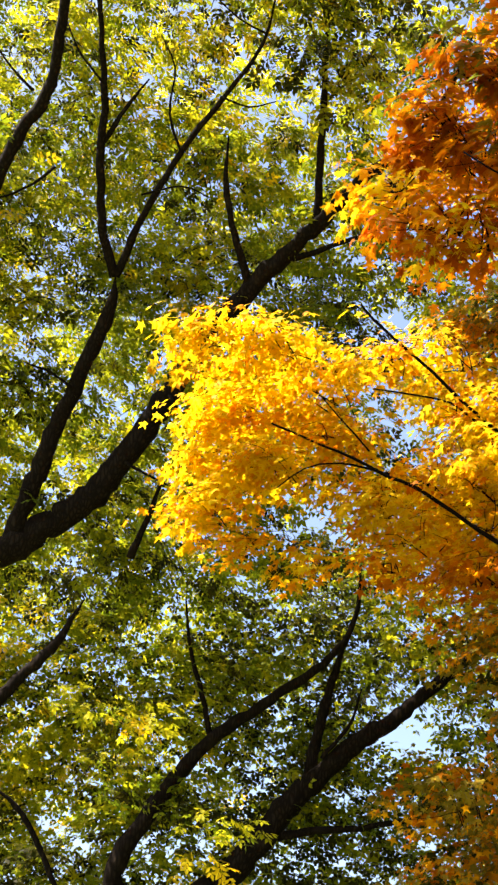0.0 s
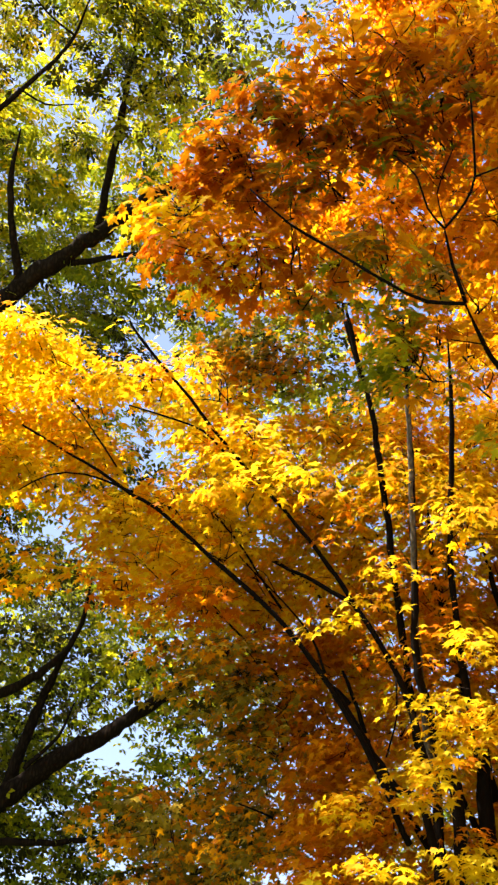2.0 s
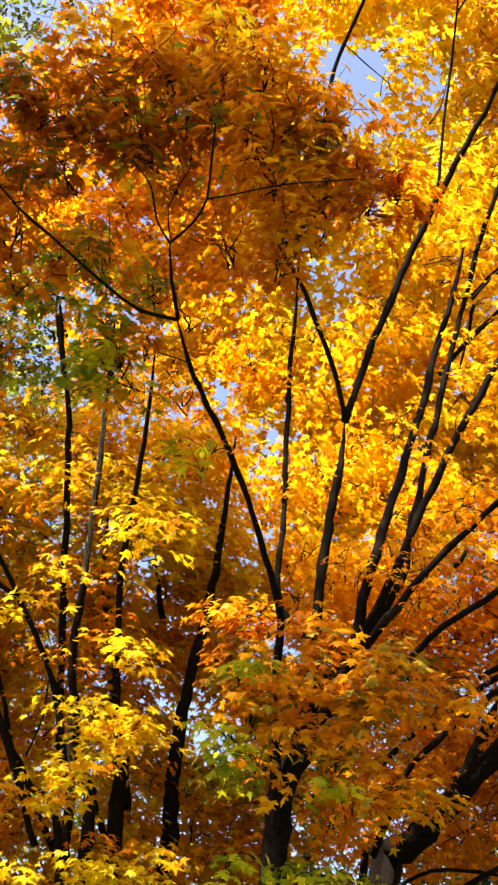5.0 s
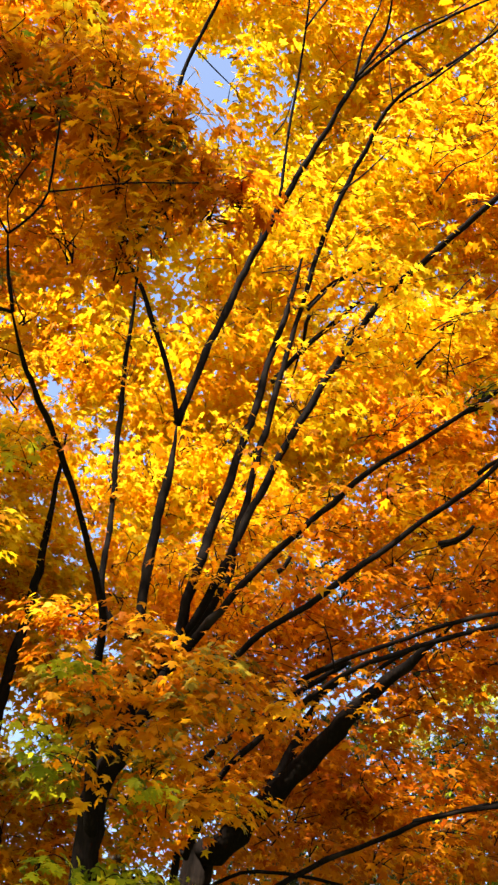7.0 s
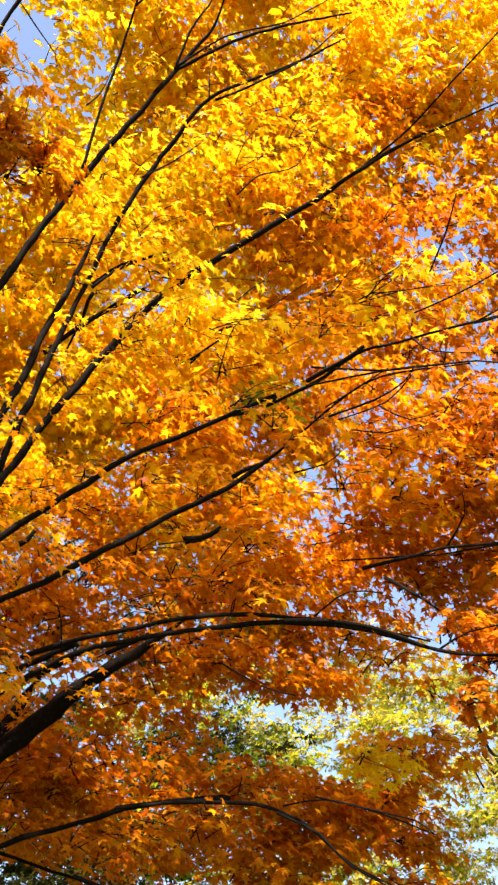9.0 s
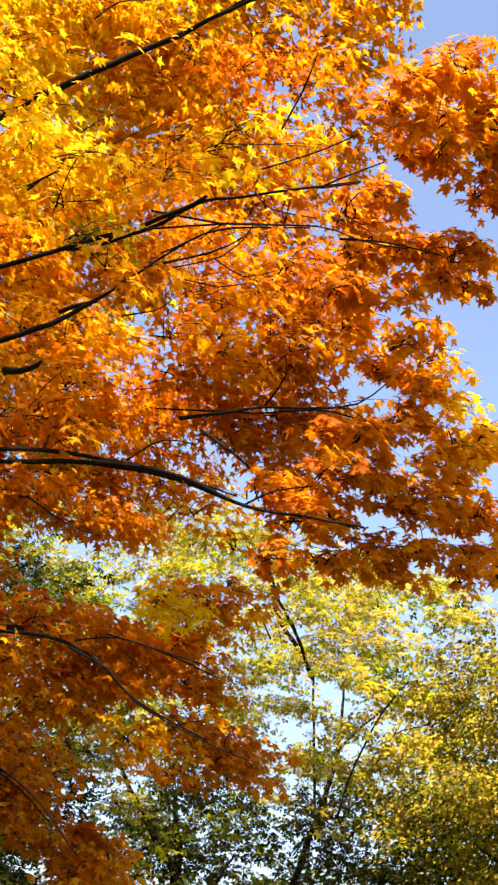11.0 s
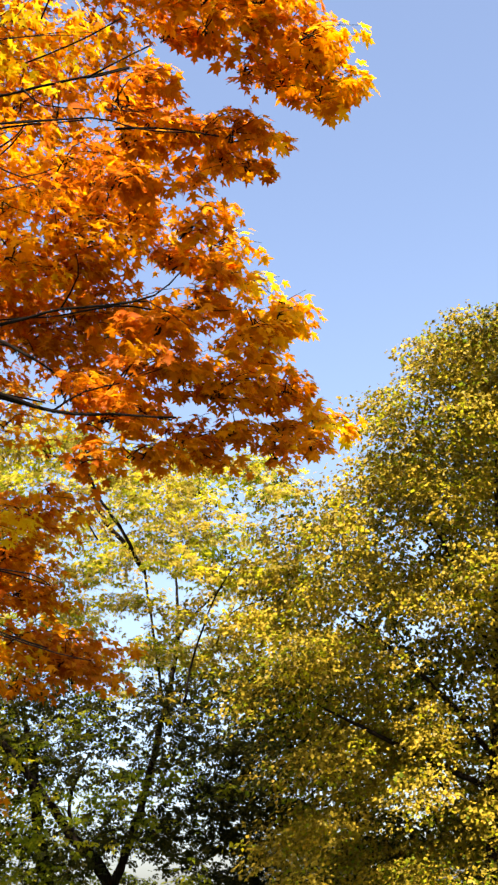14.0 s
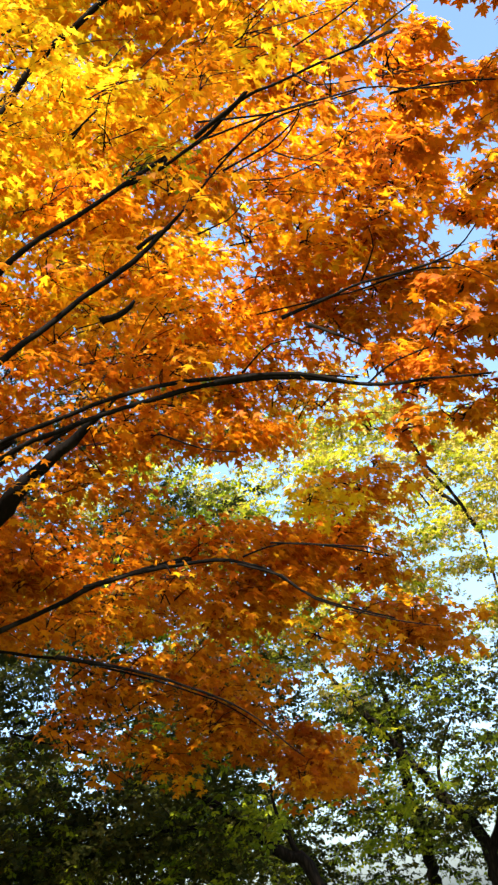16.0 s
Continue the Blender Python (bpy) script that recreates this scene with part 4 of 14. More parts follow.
limb(golden_maple, "stem", BARK_SHADED, (5.47, 11.42, -0.45, 0.164), (5.91, 11.23, 4.27, 0.092), (5.81, 10.99, 5.27, 0.080), (5.74, 10.78, 5.96, 0.063), (5.70, 10.44, 6.77, 0.055), (5.63, 10.14, 7.41, 0.042), (5.52, 9.85, 7.98, 0.029), (5.39, 9.53, 8.55, 0.009))
limb(golden_maple, "stem", BARK_SHADED, (5.23, 11.42, -0.45, 0.126), (5.57, 11.51, 4.42, 0.064), (5.43, 11.33, 5.28, 0.055), (4.93, 11.05, 6.61, 0.047), (4.69, 10.86, 7.21, 0.034), (4.50, 10.59, 7.85, 0.009))
limb(golden_maple, "limb", BARK_SHADED, (4.74, 11.03, -0.45, 0.088), (4.63, 10.83, 4.16, 0.043), (4.15, 10.82, 4.92, 0.037), (3.66, 10.77, 5.58, 0.029), (2.95, 10.69, 6.31, 0.026), (2.36, 10.65, 6.72, 0.023), (1.63, 10.55, 7.19, 0.019), (1.39, 10.53, 7.27, 0.018), (0.88, 10.47, 7.50, 0.014), (0.21, 10.37, 7.73, 0.010))
limb(golden_maple, "limb", BARK_SHADED, (4.57, 10.77, 4.99, 0.036), (4.14, 10.60, 5.92, 0.029), (3.40, 10.47, 6.83, 0.024), (2.88, 10.36, 7.32, 0.019), (2.38, 10.26, 7.71, 0.018), (1.78, 10.08, 8.21, 0.016), (1.18, 9.85, 8.66, 0.014), (1.05, 9.78, 8.78, 0.010))
limb(golden_maple, "branch", BARK_SHADED, (1.39, 10.52, 7.30, 0.012), (0.89, 10.52, 7.40, 0.010), (0.56, 10.57, 7.35, 0.008), (0.29, 10.68, 7.18, 0.006))
limb(golden_maple, "branch", BARK_SHADED, (2.36, 10.29, 7.66, 0.016), (1.97, 10.20, 7.94, 0.012), (1.64, 10.21, 8.03, 0.010), (1.20, 10.23, 8.09, 0.008))
limb(golden_maple, "branch", BARK_SHADED, (1.17, 10.32, 7.43, 0.009), (0.92, 10.21, 7.67, 0.008), (0.63, 10.06, 7.95, 0.005))
limb(golden_maple, "branch", BARK_SHADED, (3.77, 10.75, 6.61, 0.024), (3.22, 10.81, 6.86, 0.020), (2.91, 10.83, 6.97, 0.008))
limb(golden_maple, "branch", BARK_SHADED, (4.34, 10.77, 4.31, 0.031), (3.91, 10.70, 5.11, 0.029), (3.55, 10.66, 5.58, 0.023), (3.36, 10.61, 5.86, 0.008))
limb(golden_maple, "branch", BARK_SHADED, (5.46, 10.94, 6.96, 0.035), (5.32, 10.85, 7.29, 0.030), (5.20, 10.76, 7.57, 0.009))
limb(golden_maple, "branch", BARK_SHADED, (3.98, 10.42, 4.99, 0.009), (4.03, 10.27, 5.34, 0.009), (3.98, 10.17, 5.68, 0.008))
limb(golden_maple, "branch", BARK_SHADED, (3.79, 12.65, 6.25, 0.018), (2.78, 12.58, 7.07, 0.013), (1.91, 12.53, 7.55, 0.008), sides=6)
limb(golden_maple, "branch", BARK_SHADED, (4.06, 11.86, 6.87, 0.030), (3.55, 11.83, 7.29, 0.024), (3.19, 11.84, 7.49, 0.018), sides=6)
limb(golden_maple, "branch", BARK_SHADED, (5.08, 11.84, 4.48, 0.040), (4.49, 11.86, 5.25, 0.032), (4.18, 11.76, 5.89, 0.024), (3.97, 11.69, 6.27, 0.016), sides=6)
limb(golden_maple, "branch", BARK_SHADED, (3.69, 10.43, 9.16, 0.022), (3.54, 10.29, 9.42, 0.020), (3.41, 10.16, 9.64, 0.018), sides=6)
limb(golden_maple, "branch", BARK_SHADED, (5.33, 11.97, 7.07, 0.045), (5.20, 11.85, 7.45, 0.040), (5.08, 11.77, 7.71, 0.035), sides=6)
limb(golden_maple, "branch", BARK_SHADED, (5.87, 11.68, 7.15, 0.035), (5.74, 11.59, 7.47, 0.030), (5.61, 11.52, 7.73, 0.025), sides=6)
limb(golden_maple, "branch", BARK_SHADED, (3.78, 12.58, 4.72, 0.020), (3.52, 12.61, 4.89, 0.014), (3.18, 12.67, 5.01, 0.008), sides=6)
limb(golden_maple, "branch", BARK_SHADED, (3.81, 11.76, 6.23, 0.016), (3.62, 11.68, 6.58, 0.013), (3.25, 11.63, 6.93, 0.009), (2.68, 11.56, 7.38, 0.006), sides=6)
limb(golden_maple, "branch", BARK_SHADED, (2.37, 11.76, 8.01, 0.010), (2.81, 11.87, 7.61, 0.012), (3.38, 12.02, 6.98, 0.014), sides=6)
limb(golden_maple, "branch", BARK_SHADED, (4.09, 11.77, 5.94, 0.030), (3.85, 11.78, 6.15, 0.025), (3.75, 11.78, 6.22, 0.020), sides=6)
limb(golden_maple, "branch", BARK_SHADED, (5.25, 11.26, 4.67, 0.035), (5.10, 11.25, 4.97, 0.028), (4.91, 11.23, 5.28, 0.020), sides=6)
# Lit stems: the lighter bark colour stands for sun on them
limb(golden_maple, "stem", BARK_PALE_LIT, (4.70, 11.00, 4.85, 0.034), (4.41, 10.64, 6.06, 0.031), (4.20, 10.24, 6.96, 0.028), (4.00, 9.79, 7.78, 0.025), (3.80, 9.41, 8.38, 0.022), sides=8)
limb(golden_maple, "stem", BARK_PALE_LIT, (5.20, 11.17, 4.21, 0.050), (4.97, 11.03, 4.74, 0.040), (4.76, 10.90, 5.11, 0.030), sides=8)
spray(golden_maple, "maple_far", (4.50, 11.28, 9.71), (0.42, 0.28), YG, 0.080, 210, clump=0.21)
spray(golden_maple, "maple_far", (4.92, 11.37, 9.32), (0.42, 0.28), YG, 0.080, 210, clump=0.21)
spray(golden_maple, "maple_far", (5.03, 11.00, 9.78), (0.42, 0.28), Y, 0.080, 210, clump=0.21)
spray(golden_maple, "maple_far", (4.27, 11.65, 9.29), (0.42, 0.28), YG, 0.080, 210, clump=0.21)
spray(golden_maple, "maple_far", (5.48, 11.15, 9.27), (0.42, 0.28), Y, 0.080, 210, clump=0.21)
spray(golden_maple, "maple_far", (4.38, 11.04, 10.09), (0.42, 0.28), GO, 0.080, 210, clump=0.21)
spray(golden_maple, "maple_far", (5.11, 11.59, 8.86), (0.42, 0.28), GO, 0.080, 210, clump=0.21)
spray(golden_maple, "maple_far", (4.61, 11.81, 8.84), (0.42, 0.28), YG, 0.080, 210, clump=0.21)
spray(golden_maple, "maple_far", (3.85, 11.78, 9.33), (0.42, 0.28), YG, 0.080, 210, clump=0.21)
spray(golden_maple, "maple_far", (5.64, 11.62, 8.40), (0.42, 0.28), GO, 0.080, 210, clump=0.21)
spray(golden_maple, "maple_far", (5.07, 11.96, 8.27), (0.42, 0.28), GO, 0.080, 210, clump=0.21)
spray(golden_maple, "maple_far", (5.50, 12.08, 7.68), (0.42, 0.28), GO, 0.080, 210, clump=0.21)
spray(golden_maple, "maple_far", (-0.60, 9.86, 8.45), (0.33, 0.24), Y, 0.080, 320, clump=0.21)
spray(golden_maple, "maple_far", (0.06, 9.95, 8.45), (0.53, 0.28), Y, 0.080, 598, clump=0.21)
spray(golden_maple, "maple_far", (-0.26, 10.73, 8.19), (0.55, 0.39), Y, 0.080, 713, clump=0.21)
spray(golden_maple, "maple_far", (0.50, 10.84, 8.44), (0.62, 0.42), Y, 0.080, 885, clump=0.21)
spray(golden_maple, "maple_far", (1.17, 10.44, 8.66), (0.53, 0.31), Y, 0.080, 313, clump=0.21)
spray(golden_maple, "maple_far", (1.88, 10.49, 8.77), (0.47, 0.30), Y, 0.080, 246, clump=0.21)
spray(golden_maple, "maple_far", (0.94, 11.10, 7.99), (0.47, 0.26), Y, 0.080, 575, clump=0.21)
spray(golden_maple, "maple_far", (0.23, 10.89, 7.51), (0.54, 0.17), Y, 0.080, 565, clump=0.21)
spray(golden_maple, "maple_far", (-0.49, 11.15, 7.16), (0.43, 0.27), Y, 0.080, 466, clump=0.21)
spray(golden_maple, "maple_far", (1.13, 10.74, 7.09), (0.34, 0.28), Y, 0.080, 417, clump=0.21)
spray(golden_maple, "maple_far", (2.31, 10.19, 8.05), (0.34, 0.29), Y, 0.080, 241, clump=0.21)
spray(golden_maple, "maple_far", (2.21, 10.15, 7.45), (0.39, 0.41), Y, 0.080, 291, clump=0.21)
spray(golden_maple, "maple_far", (1.52, 11.21, 6.90), (0.49, 0.30), YG, 0.080, 338, clump=0.21)
spray(golden_maple, "maple_far", (2.26, 11.43, 7.23), (0.48, 0.35), YG, 0.080, 236, clump=0.21)
spray(golden_maple, "maple_far", (1.24, 10.82, 6.47), (0.30, 0.14), O, 0.080, 107, clump=0.21)
spray(golden_maple, "maple_far", (2.21, 11.32, 6.61), (0.41, 0.21), OR, 0.080, 165, clump=0.21)
spray(golden_maple, "maple_far", (0.56, 11.36, 6.73), (0.32, 0.19), YG, 0.080, 170, clump=0.21)
spray(golden_maple, "maple_far", (-0.08, 11.37, 6.90), (0.35, 0.18), YG, 0.080, 202, clump=0.21)
spray(golden_maple, "maple_far", (1.70, 11.14, 7.58), (0.35, 0.22), Y, 0.080, 207, clump=0.21)
spray(golden_maple, "maple_far", (-0.29, 11.04, 7.76), (0.47, 0.26), Y, 0.080, 382, clump=0.21)
spray(golden_maple, "maple_far", (2.39, 10.97, 6.05), (0.22, 0.17), OM, 0.080, 82, clump=0.21)
spray(golden_maple, "maple_far", (4.92, 10.34, 9.55), (0.63, 0.36), YG, 0.080, 442, clump=0.21)
spray(golden_maple, "maple_far", (2.24, 11.38, 8.86), (0.64, 0.38), Y, 0.080, 456, clump=0.21)
spray(golden_maple, "maple_far", (2.93, 11.00, 8.36), (0.50, 0.30), Y, 0.080, 330, clump=0.21)
spray(golden_maple, "maple_far", (4.23, 10.77, 8.98), (0.53, 0.31), YG, 0.080, 313, clump=0.21)
spray(golden_maple, "maple_far", (5.24, 10.39, 8.86), (0.71, 0.41), YG, 0.080, 562, clump=0.21)
spray(golden_maple, "maple_far", (5.16, 9.87, 8.72), (0.57, 0.33), Y, 0.080, 362, clump=0.21)
spray(golden_maple, "maple_far", (2.14, 11.64, 7.97), (0.57, 0.34), Y, 0.080, 396, clump=0.21)
spray(golden_maple, "maple_far", (2.76, 12.18, 8.52), (0.66, 0.40), Y, 0.080, 334, clump=0.21)
spray(golden_maple, "maple_far", (3.48, 11.59, 8.34), (0.70, 0.42), Y, 0.080, 517, clump=0.21)
spray(golden_maple, "maple_far", (4.33, 11.46, 8.94), (0.65, 0.39), Y, 0.080, 436, clump=0.21)
spray(golden_maple, "maple_far", (4.64, 11.08, 8.61), (0.69, 0.41), YG, 0.080, 531, clump=0.21)
spray(golden_maple, "maple_far", (5.60, 10.95, 8.82), (0.59, 0.35), YG, 0.080, 388, clump=0.21)
spray(golden_maple, "maple_far", (5.80, 10.65, 8.84), (0.52, 0.31), Y, 0.080, 301, clump=0.21)
spray(golden_maple, "maple_far", (2.16, 12.62, 7.91), (0.61, 0.37), Y, 0.080, 337, clump=0.21)
spray(golden_maple, "maple_far", (2.59, 12.64, 8.14), (0.75, 0.46), Y, 0.080, 632, clump=0.21)
spray(golden_maple, "maple_far", (3.17, 11.39, 8.01), (0.70, 0.42), Y, 0.080, 555, clump=0.21)
spray(golden_maple, "maple_far", (3.69, 11.45, 7.96), (0.71, 0.43), YG, 0.080, 967, clump=0.21)
spray(golden_maple, "maple_far", (4.09, 10.62, 8.01), (0.63, 0.37), Y, 0.080, 581, clump=0.21)
spray(golden_maple, "maple_far", (4.86, 10.61, 8.20), (0.62, 0.37), Y, 0.080, 642, clump=0.21)
spray(golden_maple, "maple_far", (5.87, 11.01, 8.27), (0.67, 0.40), Y, 0.080, 1048, clump=0.21)
spray(golden_maple, "maple_far", (2.48, 12.68, 7.59), (0.50, 0.31), Y, 0.080, 162, clump=0.21)
spray(golden_maple, "maple_far", (2.71, 11.88, 7.27), (0.55, 0.34), YG, 0.080, 292, clump=0.21)
spray(golden_maple, "maple_far", (3.79, 11.64, 7.52), (0.61, 0.38), Y, 0.080, 697, clump=0.21)
spray(golden_maple, "maple_far", (4.33, 11.30, 7.26), (0.54, 0.33), YG, 0.080, 333, clump=0.21)
spray(golden_maple, "maple_far", (4.87, 10.99, 7.75), (0.56, 0.34), Y, 0.080, 662, clump=0.21)
spray(golden_maple, "maple_far", (5.10, 10.40, 7.62), (0.66, 0.40), Y, 0.080, 715, clump=0.21)
spray(golden_maple, "maple_far", (6.19, 10.68, 7.69), (0.66, 0.40), Y, 0.080, 1198, clump=0.21)
spray(golden_maple, "maple_far", (1.97, 12.12, 7.04), (0.67, 0.41), YG, 0.080, 465, clump=0.21)
spray(golden_maple, "maple_far", (2.87, 12.71, 7.36), (0.72, 0.45), YG, 0.080, 487, clump=0.21)
spray(golden_maple, "maple_far", (3.52, 12.80, 7.61), (0.71, 0.44), YG, 0.080, 836, clump=0.21)
spray(golden_maple, "maple_far", (3.97, 11.67, 7.16), (0.67, 0.41), YG, 0.080, 478, clump=0.21)
spray(golden_maple, "maple_far", (4.50, 10.99, 6.99), (0.64, 0.39), GO, 0.080, 723, clump=0.21)
spray(golden_maple, "maple_far", (5.54, 12.07, 7.26), (0.70, 0.44), YG, 0.080, 986, clump=0.21)
spray(golden_maple, "maple_far", (5.97, 11.29, 7.55), (0.57, 0.35), GO, 0.080, 778, clump=0.21)
spray(golden_maple, "maple_far", (2.66, 12.43, 6.42), (0.68, 0.42), OM, 0.080, 730, clump=0.21)
spray(golden_maple, "maple_far", (3.20, 12.97, 7.19), (0.56, 0.35), YG, 0.080, 386, clump=0.21)
spray(golden_maple, "maple_far", (3.71, 12.68, 6.76), (0.66, 0.41), O, 0.080, 866, clump=0.21)
spray(golden_maple, "maple_far", (4.46, 12.65, 7.07), (0.73, 0.46), GO, 0.080, 898, clump=0.21)
spray(golden_maple, "maple_far", (4.87, 10.81, 6.37), (0.61, 0.38), GO, 0.080, 633, clump=0.21)
spray(golden_maple, "maple_far", (5.93, 11.44, 6.79), (0.57, 0.35), GO, 0.080, 656, clump=0.21)
spray(golden_maple, "maple_far", (6.26, 11.15, 6.95), (0.51, 0.32), YG, 0.080, 497, clump=0.21)
spray(golden_maple, "maple_far", (3.09, 12.47, 6.04), (0.67, 0.42), OM, 0.080, 700, clump=0.21)
spray(golden_maple, "maple_far", (3.86, 12.73, 6.04), (0.64, 0.41), O, 0.080, 810, clump=0.21)
spray(golden_maple, "maple_far", (4.43, 12.81, 6.67), (0.62, 0.39), YG, 0.080, 807, clump=0.21)
spray(golden_maple, "maple_far", (4.81, 11.20, 6.01), (0.51, 0.32), YG, 0.080, 338, clump=0.21)
spray(golden_maple, "maple_far", (5.87, 12.04, 6.31), (0.53, 0.33), GO, 0.080, 362, clump=0.21)
spray(golden_maple, "maple_far", (3.25, 12.32, 5.61), (0.48, 0.31), OM, 0.080, 340, clump=0.21)
spray(golden_maple, "maple_far", (3.87, 11.93, 5.48), (0.49, 0.31), O, 0.080, 392, clump=0.21)
spray(golden_maple, "maple_far", (4.84, 12.70, 6.03), (0.72, 0.45), GO, 0.080, 851, clump=0.21)
spray(golden_maple, "maple_far", (4.91, 11.40, 5.89), (0.66, 0.42), GO, 0.080, 427, clump=0.21)
spray(golden_maple, "maple_far", (5.98, 12.11, 6.07), (0.62, 0.39), YG, 0.080, 482, clump=0.21)
spray(golden_maple, "maple_far", (3.96, 12.65, 4.93), (0.61, 0.39), O, 0.080, 667, clump=0.21)
spray(golden_maple, "maple_far", (4.38, 12.86, 5.66), (0.56, 0.36), O, 0.080, 610, clump=0.21)
spray(golden_maple, "maple_far", (4.89, 11.57, 5.38), (0.48, 0.31), YG, 0.080, 285, clump=0.21)
spray(golden_maple, "maple_far", (5.87, 11.93, 5.54), (0.54, 0.34), YG, 0.080, 440, clump=0.21)
spray(golden_maple, "maple_far", (6.48, 12.29, 5.78), (0.53, 0.34), YG, 0.080, 420, clump=0.21)
spray(golden_maple, "maple_far", (3.70, 13.44, 4.88), (0.70, 0.45), OM, 0.080, 1085, clump=0.21)
spray(golden_maple, "maple_far", (4.20, 12.05, 4.85), (0.69, 0.44), O, 0.080, 736, clump=0.21)
spray(golden_maple, "maple_far", (4.79, 12.37, 4.85), (0.61, 0.39), YG, 0.080, 550, clump=0.21)
spray(golden_maple, "maple_far", (5.59, 11.80, 4.90), (0.69, 0.44), GO, 0.080, 718, clump=0.21)
spray(golden_maple, "maple_far", (5.49, 11.17, 4.52), (0.60, 0.38), YG, 0.080, 416, clump=0.21)
spray(golden_maple, "maple_far", (6.77, 11.68, 5.14), (0.71, 0.45), GO, 0.080, 825, clump=0.21)
spray(golden_maple, "maple_far", (3.86, 11.87, 4.08), (0.61, 0.39), O, 0.080, 986, clump=0.21)
spray(golden_maple, "maple_far", (4.39, 12.29, 4.10), (0.69, 0.45), OR, 0.080, 1076, clump=0.21)
spray(golden_maple, "maple_far", (5.21, 12.23, 4.25), (0.57, 0.37), GO, 0.080, 630, clump=0.21)
spray(golden_maple, "maple_far", (5.68, 11.26, 4.14), (0.45, 0.29), YG, 0.080, 415, clump=0.21)
spray(golden_maple, "maple_far", (6.51, 11.90, 4.46), (0.66, 0.43), GO, 0.080, 937, clump=0.21)
spray(golden_maple, "maple_far", (4.22, 9.04, 6.86), (0.42, 0.16), Y, 0.080, 170, clump=0.21)
spray(golden_maple, "maple_far", (2.69, 9.61, 7.22), (0.48, 0.11), Y, 0.080, 142, clump=0.21)
spray(golden_maple, "maple_far", (3.30, 9.82, 6.02), (0.23, 0.10), Y, 0.080, 56, clump=0.21)
spray(golden_maple, "maple_far", (3.49, 9.51, 6.12), (0.20, 0.12), Y, 0.080, 31, clump=0.21)
spray(golden_maple, "maple_far", (3.60, 9.43, 6.45), (0.23, 0.07), Y, 0.080, 48, clump=0.21)
spray(golden_maple, "maple_far", (4.27, 9.73, 5.35), (0.47, 0.21), Y, 0.080, 168, clump=0.21)
spray(golden_maple, "maple_far", (4.76, 9.81, 5.31), (0.43, 0.32), Y, 0.080, 228, clump=0.21)
spray(golden_maple, "maple_far", (4.31, 9.77, 4.95), (0.41, 0.19), Y, 0.080, 141, clump=0.21)
spray(golden_maple, "maple_far", (4.15, 9.99, 4.72), (0.31, 0.20), Y, 0.080, 170, clump=0.21)
spray(golden_maple, "maple_far", (4.55, 9.90, 4.04), (0.41, 0.20), Y, 0.080, 170, clump=0.21)
spray(golden_maple, "maple_far", (3.77, 10.17, 3.96), (0.31, 0.15), Y, 0.080, 106, clump=0.21)
spray(golden_maple, "maple_far", (3.77, 10.79, 4.63), (0.33, 0.21), YG, 0.080, 162, clump=0.21)
spray(golden_maple, "maple_far", (5.04, 9.59, 4.11), (0.21, 0.21), YG, 0.080, 78, clump=0.21)
spray(golden_maple, "maple_far", (4.69, 9.73, 5.99), (0.32, 0.14), Y, 0.080, 102, clump=0.21)
spray(golden_maple, "maple_far", (5.38, 9.24, 6.43), (0.32, 0.13), YG, 0.080, 113, clump=0.21)
spray(golden_maple, "maple_far", (6.72, 11.31, 6.76), (0.62, 0.37), O, 0.080, 705, clump=0.21)
spray(golden_maple, "maple_far", (7.76, 11.59, 7.05), (0.64, 0.38), LG, 0.080, 387, clump=0.21)
spray(golden_maple, "maple_far", (7.02, 10.97, 6.36), (0.60, 0.36), LG, 0.080, 526, clump=0.21)
spray(golden_maple, "maple_far", (7.19, 10.31, 6.20), (0.49, 0.29), LG, 0.080, 213, clump=0.21)
spray(golden_maple, "maple_far", (7.13, 12.11, 5.89), (0.66, 0.40), O, 0.080, 536, clump=0.21)
spray(golden_maple, "maple_far", (7.17, 10.92, 5.96), (0.62, 0.37), LG, 0.080, 446, clump=0.21)
spray(golden_maple, "maple_far", (6.77, 11.88, 5.57), (0.66, 0.40), LG, 0.080, 528, clump=0.21)
spray(golden_maple, "maple_far", (6.95, 10.91, 5.40), (0.52, 0.31), O, 0.080, 335, clump=0.21)
spray(golden_maple, "maple_far", (7.50, 10.88, 5.41), (0.66, 0.40), LG, 0.080, 612, clump=0.21)
spray(golden_maple, "maple_far", (6.78, 11.32, 4.78), (0.51, 0.31), GO, 0.080, 185, clump=0.21)
spray(golden_maple, "maple_far", (7.29, 11.32, 4.89), (0.67, 0.41), O, 0.080, 522, clump=0.21)
spray(golden_maple, "maple_far", (7.18, 12.48, 4.92), (0.50, 0.31), LG, 0.080, 212, clump=0.21)
spray(golden_maple, "maple_far", (7.61, 11.99, 4.93), (0.59, 0.36), GO, 0.080, 305, clump=0.21)
spray(golden_maple, "maple_far", (7.79, 11.47, 4.53), (0.57, 0.35), LG, 0.080, 767, clump=0.21)
spray(golden_maple, "maple_back", (2.56, 15.08, 5.27), (0.78, 0.56), OM, 0.080, 590, clump=0.21)
spray(golden_maple, "maple_far", (3.50, 14.04, 5.61), (0.60, 0.43), OM, 0.080, 662, clump=0.21)
spray(golden_maple, "maple_far", (2.51, 14.30, 4.97), (0.68, 0.49), OM, 0.080, 415, clump=0.21)
spray(golden_maple, "maple_far", (3.27, 14.35, 5.06), (0.65, 0.47), OM, 0.080, 466, clump=0.21)
spray(golden_maple, "maple_back", (3.56, 15.35, 4.81), (0.72, 0.52), OM, 0.080, 687, clump=0.21)
